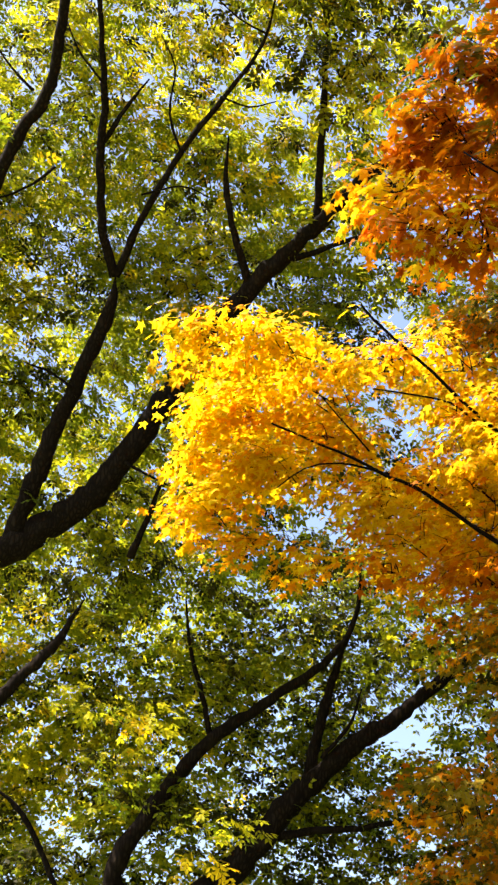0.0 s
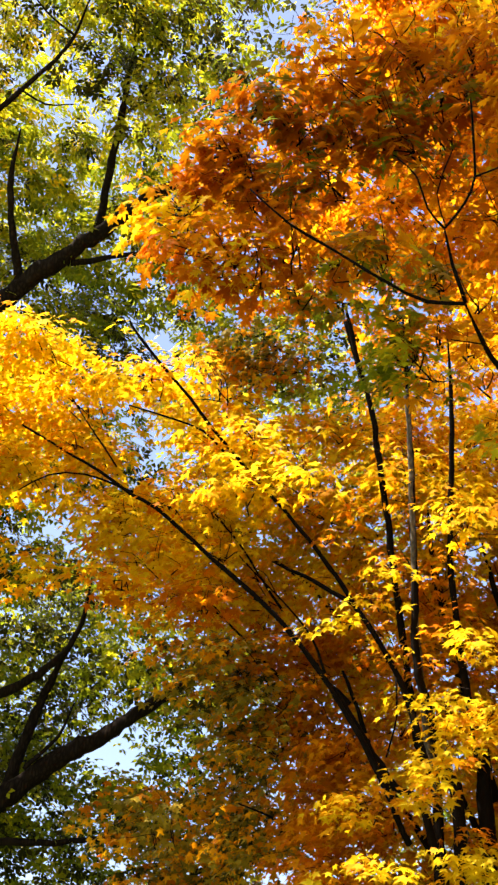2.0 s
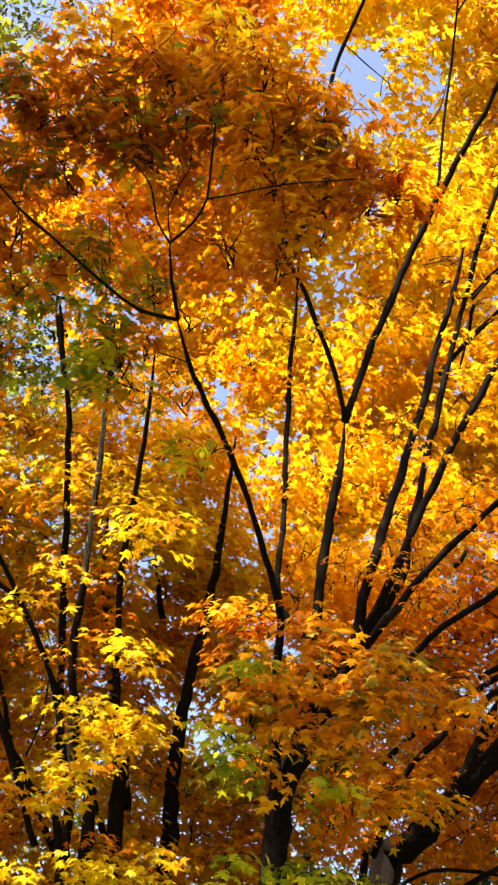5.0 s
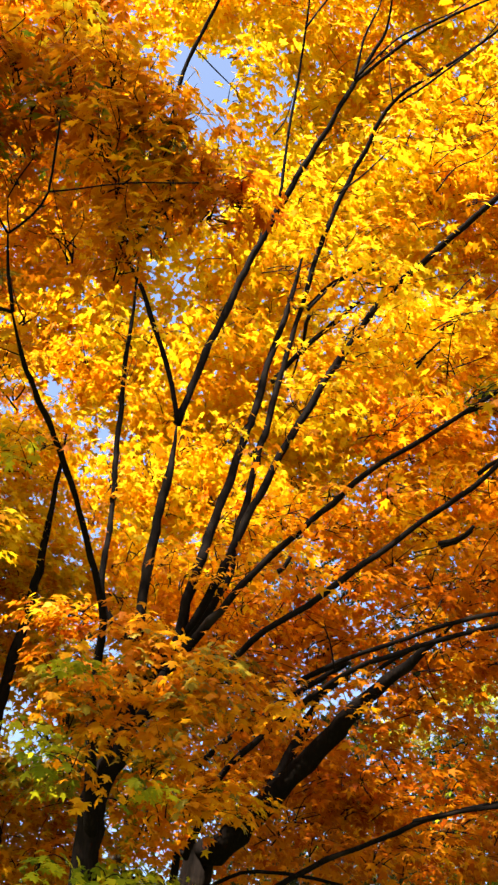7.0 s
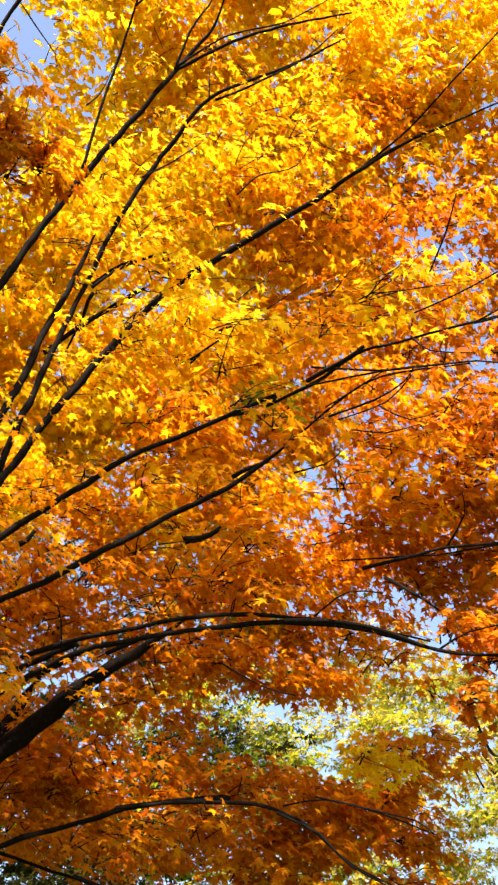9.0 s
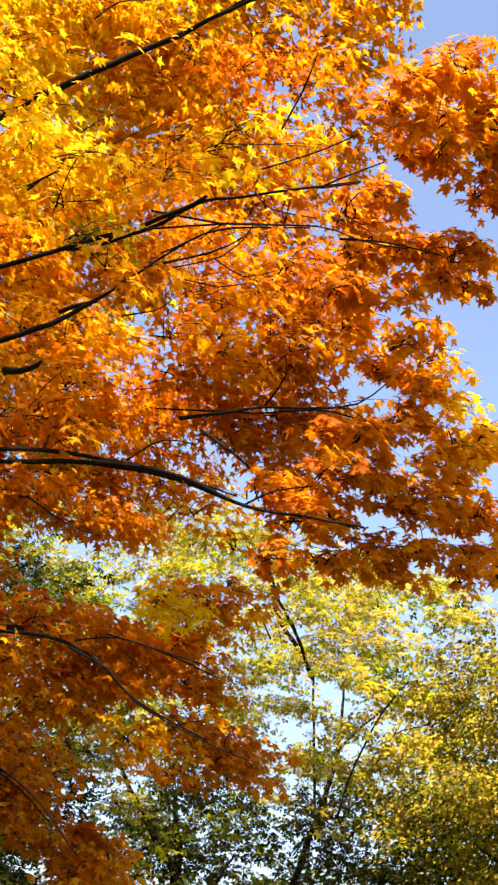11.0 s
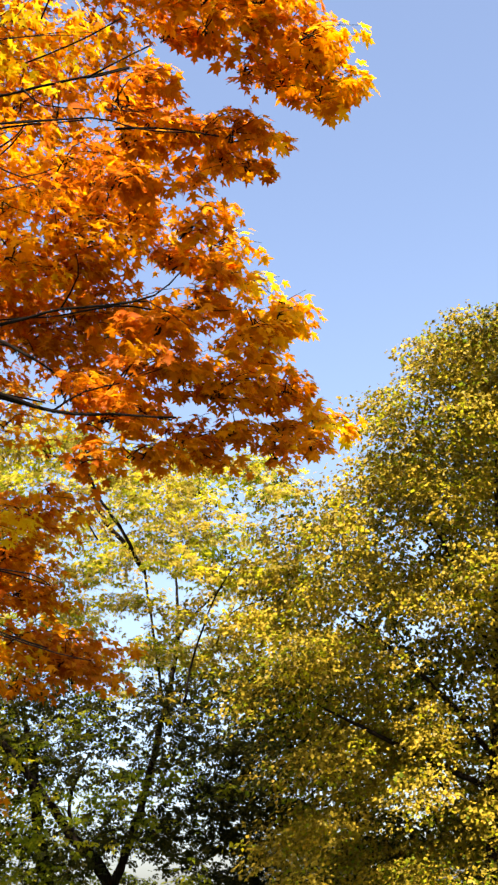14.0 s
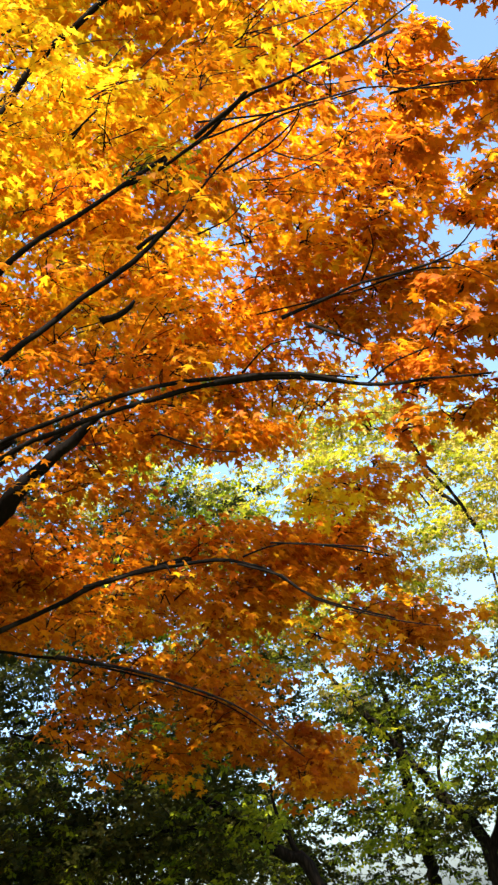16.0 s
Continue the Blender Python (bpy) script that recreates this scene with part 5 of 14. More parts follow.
spray(golden_maple, "maple_far", (2.44, 14.78, 4.13), (0.67, 0.48), OM, 0.080, 845, clump=0.21)
spray(golden_maple, "maple_back", (3.28, 15.09, 4.42), (0.56, 0.40), OM, 0.080, 335, clump=0.21)
spray(golden_maple, "maple_far", (2.55, 11.24, 9.85), (0.52, 0.33), OM, 0.080, 301, clump=0.21)
spray(golden_maple, "maple_far", (2.40, 11.60, 9.39), (0.46, 0.20), YG, 0.080, 199, clump=0.21)
spray(golden_maple, "maple_far", (2.78, 11.28, 9.72), (0.65, 0.16), OM, 0.080, 471, clump=0.21)
spray(golden_maple, "maple_far", (3.40, 11.55, 9.08), (0.59, 0.25), YG, 0.080, 388, clump=0.21)

# The spreading golden maple
great_maple = tree("maple_tree", (5.80, 8.98, -0.32), "spreading maple with shade-dark limbs and golden orange leaves", "maples")
limb(great_maple, "trunk", BARK_SHADED, (5.80, 8.98, -0.42, 0.188), (5.80, 8.98, 0.18, 0.149), (5.62, 8.71, 3.84, 0.114), (5.55, 8.55, 4.53, 0.111), (5.61, 8.34, 4.98, 0.102), (5.54, 8.16, 5.51, 0.071), (5.46, 7.99, 5.95, 0.048), (5.54, 8.04, 6.65, 0.043), (5.75, 8.15, 7.55, 0.042), (5.85, 8.20, 8.26, 0.006), sides=14)
limb(great_maple, "limb", BARK_SHADED, (5.58, 8.61, 4.28, 0.059), (5.46, 8.48, 4.50, 0.051), (5.29, 8.33, 5.15, 0.039), (5.20, 8.19, 5.58, 0.037), (5.04, 7.95, 5.96, 0.033), (4.59, 7.66, 6.40, 0.026), (4.20, 7.34, 6.63, 0.024), (3.63, 6.73, 6.55, 0.022), (3.04, 6.06, 6.40, 0.019), (2.67, 5.61, 6.38, 0.005))
limb(great_maple, "branch", BARK_SHADED, (2.67, 5.61, 6.38, 0.013), (2.55, 5.50, 6.56, 0.012), (2.45, 5.39, 6.75, 0.005))
limb(great_maple, "branch", BARK_SHADED, (2.45, 5.39, 6.75, 0.008), (2.52, 5.24, 6.85, 0.008), (2.54, 5.11, 6.97, 0.008), (2.47, 4.97, 7.14, 0.008), (2.39, 4.82, 7.30, 0.005))
limb(great_maple, "branch", BARK_SHADED, (2.54, 5.11, 6.97, 0.006), (2.67, 4.91, 6.93, 0.005), (2.83, 4.66, 6.90, 0.005), (3.11, 4.33, 6.85, 0.005))
limb(great_maple, "branch", BARK_SHADED, (2.45, 5.39, 6.75, 0.008), (2.32, 5.34, 6.84, 0.006), (2.21, 5.25, 6.99, 0.005), (2.07, 5.22, 7.07, 0.005))
limb(great_maple, "twig", BARK_SHADED, (2.49, 5.46, 6.83, 0.005), (2.39, 5.35, 6.99, 0.005), (2.41, 5.14, 7.18, 0.005), sides=5)
limb(great_maple, "branch", BARK_SHADED, (2.67, 5.61, 6.38, 0.012), (2.42, 5.61, 6.33, 0.012), (2.10, 5.54, 6.36, 0.010), (1.71, 5.45, 6.44, 0.009), (1.44, 5.35, 6.46, 0.007), (1.17, 5.28, 6.60, 0.005))
limb(great_maple, "twig", BARK_SHADED, (3.01, 6.05, 6.45, 0.006), (2.90, 6.09, 6.47, 0.005), (2.80, 6.12, 6.48, 0.005), sides=5)
limb(great_maple, "limb", BARK_SHADED, (5.50, 8.08, 5.71, 0.033), (5.19, 8.21, 6.16, 0.029), (5.32, 8.39, 6.95, 0.026), (5.46, 8.64, 7.99, 0.026), (5.51, 8.73, 9.03, 0.024), (5.54, 8.73, 9.93, 0.018), (5.52, 8.70, 10.62, 0.008))
limb(great_maple, "limb", BARK_SHADED, (5.85, 8.20, 8.26, 0.029), (5.67, 8.17, 8.78, 0.024), (5.39, 8.17, 9.35, 0.025), (5.15, 8.09, 9.62, 0.021), (4.60, 7.86, 9.87, 0.006))
limb(great_maple, "limb", BARK_SHADED, (5.85, 8.20, 8.26, 0.039), (6.06, 8.14, 9.08, 0.039), (6.25, 8.01, 9.83, 0.038), (6.49, 7.74, 10.80, 0.037), (6.64, 7.35, 11.53, 0.034), (6.78, 6.92, 12.21, 0.029), (6.88, 6.44, 12.86, 0.024), (6.87, 6.14, 13.11, 0.014), (6.58, 5.68, 13.51, 0.008))
limb(great_maple, "branch", BARK_SHADED, (6.52, 7.53, 11.17, 0.019), (6.49, 7.35, 12.12, 0.017), (6.44, 7.13, 12.93, 0.016), (6.27, 6.82, 13.37, 0.012), (6.05, 6.51, 13.66, 0.008))
limb(great_maple, "branch", BARK_SHADED, (6.86, 6.68, 12.65, 0.021), (6.90, 5.76, 12.65, 0.017), (6.78, 4.88, 12.20, 0.013), (6.61, 4.15, 11.66, 0.009))
limb(great_maple, "limb", BARK_SHADED, (5.55, 8.17, 5.47, 0.056), (5.61, 8.14, 5.77, 0.049), (5.83, 7.99, 5.75, 0.052), (5.85, 7.81, 6.34, 0.046), (6.26, 7.96, 7.43, 0.044), (6.62, 8.00, 8.52, 0.042), (6.86, 7.98, 9.51, 0.035), (7.08, 7.89, 10.44, 0.026), (7.14, 7.78, 11.07, 0.008))
limb(great_maple, "limb", BARK_SHADED, (5.60, 8.32, 5.05, 0.056), (5.82, 8.30, 5.47, 0.049), (6.27, 7.90, 6.52, 0.045), (6.54, 7.97, 7.43, 0.038), (6.86, 7.95, 8.82, 0.034), (7.08, 7.79, 10.06, 0.029), (7.18, 7.45, 11.15, 0.028), (7.30, 7.02, 11.98, 0.027), (7.34, 6.50, 12.55, 0.021), (7.69, 5.60, 12.93, 0.016), (7.81, 4.95, 13.08, 0.010))
limb(great_maple, "branch", BARK_SHADED, (7.13, 7.74, 10.14, 0.016), (7.34, 7.52, 10.49, 0.015), (7.64, 7.19, 10.74, 0.009))
limb(great_maple, "limb", BARK_SHADED, (7.12, 8.26, 9.41, 0.029), (7.39, 8.03, 9.89, 0.030), (7.66, 7.75, 10.29, 0.026), (7.92, 7.46, 10.67, 0.008))
limb(great_maple, "limb", BARK_SHADED, (5.56, 8.22, 5.33, 0.046), (5.81, 8.01, 5.74, 0.040), (5.95, 7.61, 6.31, 0.037), (6.37, 7.42, 7.50, 0.037), (6.69, 7.08, 8.45, 0.037), (6.86, 6.71, 9.03, 0.036), (6.91, 6.35, 9.35, 0.034), (6.96, 5.95, 9.49, 0.033), (7.09, 5.33, 9.80, 0.029), (7.12, 4.80, 9.92, 0.026), (6.86, 4.23, 9.74, 0.019), (6.80, 3.68, 9.76, 0.015), (6.64, 2.60, 9.56, 0.006))
limb(great_maple, "branch", BARK_SHADED, (6.86, 4.23, 9.74, 0.011), (6.78, 3.61, 9.91, 0.009), (6.58, 2.97, 10.09, 0.008), (6.32, 2.48, 10.04, 0.005))
limb(great_maple, "limb", BARK_SHADED, (5.58, 8.26, 5.21, 0.055), (5.74, 8.03, 5.48, 0.048), (5.84, 7.38, 5.96, 0.035), (5.97, 7.11, 6.25, 0.031), (6.27, 6.75, 6.71, 0.028), (6.48, 6.27, 7.08, 0.026), (6.58, 5.97, 7.19, 0.021), (6.65, 5.39, 7.30, 0.019), (6.78, 4.89, 7.46, 0.016), (6.62, 4.87, 7.24, 0.013), (6.68, 4.37, 7.39, 0.016), (6.62, 4.03, 7.45, 0.013), (6.47, 3.45, 7.28, 0.010), (6.36, 2.59, 7.10, 0.008), (6.11, 2.79, 6.91, 0.007), (6.08, 2.30, 6.98, 0.005))
limb(great_maple, "limb", BARK_SHADED, (5.61, 8.35, 4.96, 0.064), (5.64, 8.10, 5.17, 0.056), (5.94, 7.38, 5.51, 0.027), (5.98, 6.95, 5.68, 0.027), (6.15, 6.47, 5.89, 0.027), (6.38, 6.06, 6.18, 0.025), (6.56, 5.73, 6.43, 0.024), (6.64, 5.24, 6.58, 0.023), (6.70, 4.89, 6.77, 0.017), (6.64, 4.68, 6.81, 0.009), (6.64, 4.23, 7.05, 0.009), (6.61, 3.81, 7.14, 0.008), (6.56, 3.04, 6.95, 0.006))
limb(great_maple, "branch", BARK_SHADED, (6.34, 4.29, 7.07, 0.008), (6.45, 3.70, 7.05, 0.008), (6.42, 2.91, 6.83, 0.006), (6.34, 2.53, 6.56, 0.005), (6.38, 2.22, 6.46, 0.005))
limb(great_maple, "branch", BARK_SHADED, (6.47, 4.21, 6.91, 0.006), (6.41, 3.85, 6.95, 0.006), (6.30, 3.57, 6.94, 0.005))
limb(great_maple, "branch", BARK_SHADED, (6.68, 4.23, 6.93, 0.006), (6.69, 3.80, 6.95, 0.006), (6.56, 3.52, 7.01, 0.005))
limb(great_maple, "branch", BARK_SHADED, (5.61, 2.86, 7.03, 0.006), (5.52, 2.69, 7.21, 0.006), (5.39, 2.54, 7.40, 0.005))
limb(great_maple, "branch", BARK_SHADED, (5.88, 3.12, 6.98, 0.006), (5.87, 2.78, 6.99, 0.006), (5.82, 2.40, 7.03, 0.005))
limb(great_maple, "branch", BARK_SHADED, (6.99, 5.90, 6.42, 0.018), (7.08, 5.82, 6.50, 0.017), (7.19, 5.72, 6.60, 0.006))
limb(great_maple, "branch", BARK_SHADED, (5.29, 7.95, 11.94, 0.024), (5.27, 7.79, 12.55, 0.023), (5.30, 7.56, 12.94, 0.021), (5.23, 7.06, 13.30, 0.017), (5.10, 6.78, 13.51, 0.008))
limb(great_maple, "twig", BARK_SHADED, (5.30, 7.66, 12.88, 0.008), (5.57, 7.56, 12.60, 0.008), (5.80, 7.46, 12.35, 0.006), sides=5)
limb(great_maple, "branch", BARK_SHADED, (5.55, 6.06, 11.93, 0.013), (5.67, 6.02, 12.23, 0.010), (5.79, 5.89, 12.58, 0.008), (5.84, 5.79, 12.93, 0.005), sides=6)
limb(great_maple, "branch", BARK_SHADED, (6.19, 6.00, 11.59, 0.016), (6.17, 5.84, 12.05, 0.013), (6.23, 5.69, 12.43, 0.010), (6.29, 5.60, 12.78, 0.006), sides=6)
limb(great_maple, "branch", BARK_SHADED, (6.58, 5.84, 11.44, 0.008), (6.57, 5.86, 11.97, 0.006), (6.57, 5.78, 12.53, 0.003), sides=6)
limb(great_maple, "branch", BARK_SHADED, (6.97, 7.53, 9.90, 0.018), (7.28, 7.41, 10.37, 0.013), (7.70, 7.21, 10.80, 0.007), sides=6)
limb(great_maple, "branch", BARK_SHADED, (8.05, 7.00, 9.37, 0.012), (8.32, 7.03, 9.75, 0.008), (8.60, 7.10, 10.07, 0.005), sides=6)
limb(great_maple, "branch", BARK_SHADED, (7.98, 6.44, 9.91, 0.012), (8.25, 6.42, 10.30, 0.008), (8.54, 6.39, 10.67, 0.005), sides=6)
limb(great_maple, "branch", BARK_SHADED, (6.18, 6.01, 11.59, 0.014), (6.41, 5.58, 12.04, 0.011), (6.80, 5.12, 12.38, 0.008), (7.06, 4.62, 12.77, 0.006), sides=6)
limb(great_maple, "branch", BARK_SHADED, (6.64, 5.80, 11.43, 0.014), (6.93, 5.41, 11.80, 0.011), (7.17, 5.06, 12.16, 0.008), (7.30, 4.75, 12.56, 0.006), sides=6)
limb(great_maple, "branch", BARK_SHADED, (7.36, 5.99, 10.78, 0.010), (7.52, 5.84, 11.12, 0.008), (7.83, 5.57, 11.41, 0.006), (7.87, 5.33, 11.88, 0.004), sides=6)
limb(great_maple, "branch", BARK_SHADED, (7.00, 7.55, 9.85, 0.022), (7.31, 8.01, 9.81, 0.015), (7.60, 8.54, 9.68, 0.009), sides=6)
limb(great_maple, "branch", BARK_SHADED, (7.09, 7.81, 9.54, 0.025), (7.42, 7.72, 9.99, 0.018), (7.72, 7.63, 10.44, 0.010), sides=6)
limb(great_maple, "branch", BARK_SHADED, (6.65, 6.71, 10.82, 0.012), (6.96, 6.59, 11.25, 0.008), (7.23, 6.42, 11.72, 0.005), sides=6)
limb(great_maple, "branch", BARK_SHADED, (4.90, 7.43, 11.35, 0.006), (4.68, 7.56, 11.89, 0.004), (4.48, 7.59, 12.48, 0.002), sides=6)
limb(great_maple, "branch", BARK_SHADED, (8.03, 6.70, 9.66, 0.010), (8.44, 6.47, 10.08, 0.007), (8.81, 6.01, 10.67, 0.004), sides=6)
limb(great_maple, "branch", BARK_SHADED, (5.86, 6.86, 11.24, 0.010), (6.04, 6.89, 11.65, 0.007), (6.14, 6.88, 12.13, 0.004), sides=6)
limb(great_maple, "branch", BARK_SHADED, (7.44, 6.26, 6.74, 0.022), (7.51, 6.16, 6.77, 0.018), (7.57, 6.02, 6.84, 0.013), sides=6)
limb(great_maple, "branch", BARK_SHADED, (6.48, 7.39, 6.54, 0.030), (6.51, 7.34, 6.58, 0.024), (6.52, 7.26, 6.67, 0.018), sides=6)
limb(great_maple, "branch", BARK_SHADED, (6.82, 5.63, 7.44, 0.020), (6.89, 5.47, 7.51, 0.016), (6.98, 5.32, 7.55, 0.012), sides=6)
limb(great_maple, "branch", BARK_SHADED, (6.01, 6.17, 5.10, 0.008), (5.92, 6.13, 5.31, 0.006), (5.85, 6.13, 5.42, 0.005), sides=6)
limb(great_maple, "branch", BARK_SHADED, (6.75, 5.28, 6.75, 0.020), (6.82, 5.09, 6.85, 0.016), (6.86, 5.00, 6.88, 0.012), sides=6)
limb(great_maple, "branch", BARK_SHADED, (5.98, 4.06, 6.80, 0.020), (5.94, 3.75, 6.82, 0.017), (5.86, 3.51, 6.82, 0.014), sides=6)
limb(great_maple, "branch", BARK_SHADED, (5.95, 4.00, 6.88, 0.010), (6.16, 3.52, 6.81, 0.008), (6.23, 3.19, 6.77, 0.007), (6.29, 2.85, 6.73, 0.005), sides=6)
limb(great_maple, "branch", BARK_SHADED, (6.19, 4.00, 6.59, 0.009), (6.23, 3.64, 6.64, 0.008), (6.20, 3.38, 6.68, 0.006), (6.11, 3.26, 6.70, 0.005), sides=6)
limb(great_maple, "branch", BARK_SHADED, (6.34, 3.67, 6.66, 0.006), (6.39, 3.44, 6.49, 0.005), (6.35, 3.14, 6.47, 0.003), sides=6)
limb(great_maple, "branch", BARK_SHADED, (6.62, 2.82, 6.84, 0.010), (6.61, 2.52, 6.75, 0.007), (6.69, 2.09, 6.59, 0.005), sides=6)
limb(great_maple, "branch", BARK_SHADED, (6.80, 4.06, 5.65, 0.014), (6.91, 3.68, 5.71, 0.012), (6.94, 3.45, 5.73, 0.010), (7.02, 3.13, 5.72, 0.009), (7.08, 2.80, 5.73, 0.007), (7.03, 2.57, 5.84, 0.005), sides=6)
limb(great_maple, "branch", BARK_SHADED, (7.17, 3.20, 5.80, 0.008), (7.15, 2.88, 5.74, 0.005), (7.20, 2.61, 5.51, 0.003), sides=6)
limb(great_maple, "branch", BARK_SHADED, (6.25, 4.32, 6.24, 0.008), (6.23, 4.05, 6.22, 0.006), (6.15, 3.85, 6.23, 0.004), sides=6)
limb(great_maple, "branch", BARK_SHADED, (7.03, 3.50, 5.79, 0.007), (6.87, 3.28, 5.91, 0.005), (6.68, 3.20, 5.97, 0.003), sides=6)
limb(great_maple, "branch", BARK_SHADED, (6.32, 3.88, 6.51, 0.006), (6.35, 3.62, 6.42, 0.005), (6.33, 3.33, 6.38, 0.003), sides=6)
limb(great_maple, "branch", BARK_SHADED, (6.20, 3.32, 7.06, 0.007), (6.21, 3.17, 6.88, 0.005), (6.25, 2.85, 6.77, 0.004), sides=6)
limb(great_maple, "branch", BARK_SHADED, (6.00, 5.08, 5.78, 0.020), (5.98, 4.87, 5.73, 0.016), (5.91, 4.69, 5.72, 0.012), sides=6)
limb(great_maple, "branch", BARK_SHADED, (5.42, 4.70, 6.87, 0.010), (5.35, 4.52, 6.85, 0.008), (5.28, 4.35, 6.82, 0.006), sides=6)
spray(great_maple, "maple_far", (3.40, 9.40, 10.82), (0.42, 0.25), GO, 0.080, 230, clump=0.21)
spray(great_maple, "maple_far", (3.77, 9.45, 10.62), (0.42, 0.25), GO, 0.080, 230, clump=0.21)
spray(great_maple, "maple_far", (3.21, 9.70, 10.57), (0.42, 0.25), GO, 0.080, 230, clump=0.21)
spray(great_maple, "maple_far", (3.35, 9.19, 11.05), (0.42, 0.25), GO, 0.080, 230, clump=0.21)
spray(great_maple, "maple_far", (3.90, 9.17, 10.86), (0.42, 0.25), GO, 0.080, 230, clump=0.21)
spray(great_maple, "maple", (2.61, 4.63, 7.84), (0.30, 0.12), GO, 0.070, 129, clump=0.16)
spray(great_maple, "maple", (2.80, 4.82, 7.61), (0.30, 0.12), GO, 0.070, 129, clump=0.16)
spray(great_maple, "maple", (3.18, 4.73, 7.50), (0.32, 0.13), GO, 0.070, 137, clump=0.16)
spray(great_maple, "maple", (3.44, 4.65, 7.42), (0.28, 0.11), RX, 0.070, 120, clump=0.16)
spray(great_maple, "maple", (3.64, 4.58, 7.35), (0.20, 0.08), RX, 0.070, 86, clump=0.16)
spray(great_maple, "maple", (3.28, 4.91, 7.29), (0.28, 0.11), GO, 0.070, 120, clump=0.16)
spray(great_maple, "maple", (2.97, 5.02, 7.37), (0.30, 0.12), GO, 0.070, 129, clump=0.16)
spray(great_maple, "maple", (3.14, 5.17, 7.14), (0.25, 0.10), GO, 0.070, 107, clump=0.16)
spray(great_maple, "maple", (3.11, 4.57, 7.65), (0.22, 0.09), GO, 0.070, 94, clump=0.16)
spray(great_maple, "maple", (2.85, 4.64, 7.73), (0.28, 0.11), GO, 0.070, 120, clump=0.16)
spray(great_maple, "maple", (3.55, 4.77, 7.25), (0.16, 0.06), RX, 0.070, 68, clump=0.16)
spray(great_maple, "maple_back", (6.68, 8.22, 14.38), (0.40, 0.22), Y, 0.080, 168, clump=0.21)
spray(great_maple, "maple_back", (6.92, 8.61, 13.99), (0.40, 0.22), Y, 0.080, 168, clump=0.21)
spray(great_maple, "maple_back", (6.90, 9.29, 13.50), (0.40, 0.22), Y, 0.080, 154, clump=0.21)
spray(great_maple, "maple_back", (7.30, 8.84, 13.60), (0.45, 0.25), Y, 0.080, 182, clump=0.21)
spray(great_maple, "maple_back", (6.55, 9.62, 13.43), (0.35, 0.19), Y, 0.080, 118, clump=0.21)
spray(great_maple, "maple_back", (6.24, 9.58, 13.63), (0.30, 0.17), Y, 0.080, 84, clump=0.21)
spray(great_maple, "maple", (0.88, 6.80, 7.73), (0.28, 0.16), YG, 0.070, 112, clump=0.18, loose=6)
spray(great_maple, "maple", (0.91, 6.66, 7.31), (0.28, 0.18), O, 0.070, 123, clump=0.18, loose=6)
spray(great_maple, "maple", (1.19, 6.10, 7.62), (0.38, 0.10), RR, 0.070, 161, clump=0.18, loose=6)
spray(great_maple, "maple", (1.59, 5.70, 7.80), (0.40, 0.11), RG, 0.070, 184, clump=0.18, loose=6)
spray(great_maple, "maple", (1.13, 6.43, 7.07), (0.35, 0.10), OR, 0.070, 148, clump=0.18, loose=6)
spray(great_maple, "maple", (1.57, 6.34, 7.18), (0.38, 0.09), OR, 0.070, 160, clump=0.18, loose=6)
spray(great_maple, "maple", (1.78, 5.90, 7.49), (0.35, 0.13), RG, 0.070, 163, clump=0.18, loose=6)
spray(great_maple, "maple", (2.23, 5.86, 8.10), (0.42, 0.12), RG, 0.070, 204, clump=0.18, loose=6)
spray(great_maple, "maple", (2.66, 5.57, 8.51), (0.41, 0.13), RG, 0.070, 222, clump=0.18, loose=6)
spray(great_maple, "maple", (2.37, 6.55, 7.36), (0.42, 0.08), LG, 0.070, 155, clump=0.18, loose=6)
spray(great_maple, "maple", (2.62, 5.83, 8.10), (0.40, 0.12), RG, 0.070, 196, clump=0.18, loose=6)
spray(great_maple, "maple", (3.12, 5.56, 8.26), (0.40, 0.10), GO, 0.070, 164, clump=0.18, loose=6)
spray(great_maple, "maple", (3.25, 4.88, 7.62), (0.25, 0.06), AD, 0.070, 65, clump=0.18, loose=6)
spray(great_maple, "maple", (3.15, 6.00, 7.65), (0.36, 0.12), O, 0.070, 160, clump=0.18, loose=6)
spray(great_maple, "maple", (3.29, 5.46, 7.18), (0.31, 0.14), O, 0.070, 129, clump=0.18, loose=6)
spray(great_maple, "maple", (2.96, 5.29, 8.62), (0.39, 0.11), GO, 0.070, 176, clump=0.18, loose=6)
spray(great_maple, "maple", (1.73, 5.43, 8.21), (0.36, 0.10), GO, 0.070, 139, clump=0.18, loose=6)
spray(great_maple, "maple", (1.97, 5.31, 8.22), (0.40, 0.11), GO, 0.070, 172, clump=0.18, loose=6)
spray(great_maple, "maple", (1.34, 6.41, 7.56), (0.33, 0.09), OR, 0.070, 128, clump=0.18, loose=6)
spray(great_maple, "maple", (1.00, 6.05, 7.70), (0.20, 0.06), OR, 0.070, 49, clump=0.18, loose=6)
spray(great_maple, "maple", (2.73, 6.03, 7.87), (0.29, 0.08), O, 0.070, 105, clump=0.18, loose=6)
spray(great_maple, "maple", (3.63, 5.48, 7.98), (0.25, 0.13), GO, 0.070, 91, clump=0.18, loose=6)
spray(great_maple, "maple", (2.48, 5.06, 8.35), (0.32, 0.09), YG, 0.070, 112, clump=0.18, loose=6)
spray(great_maple, "maple", (1.37, 7.06, 7.33), (0.32, 0.07), OR, 0.070, 88, clump=0.18, loose=3)
spray(great_maple, "maple", (1.76, 6.88, 7.25), (0.34, 0.07), RX, 0.070, 105, clump=0.18, loose=3)
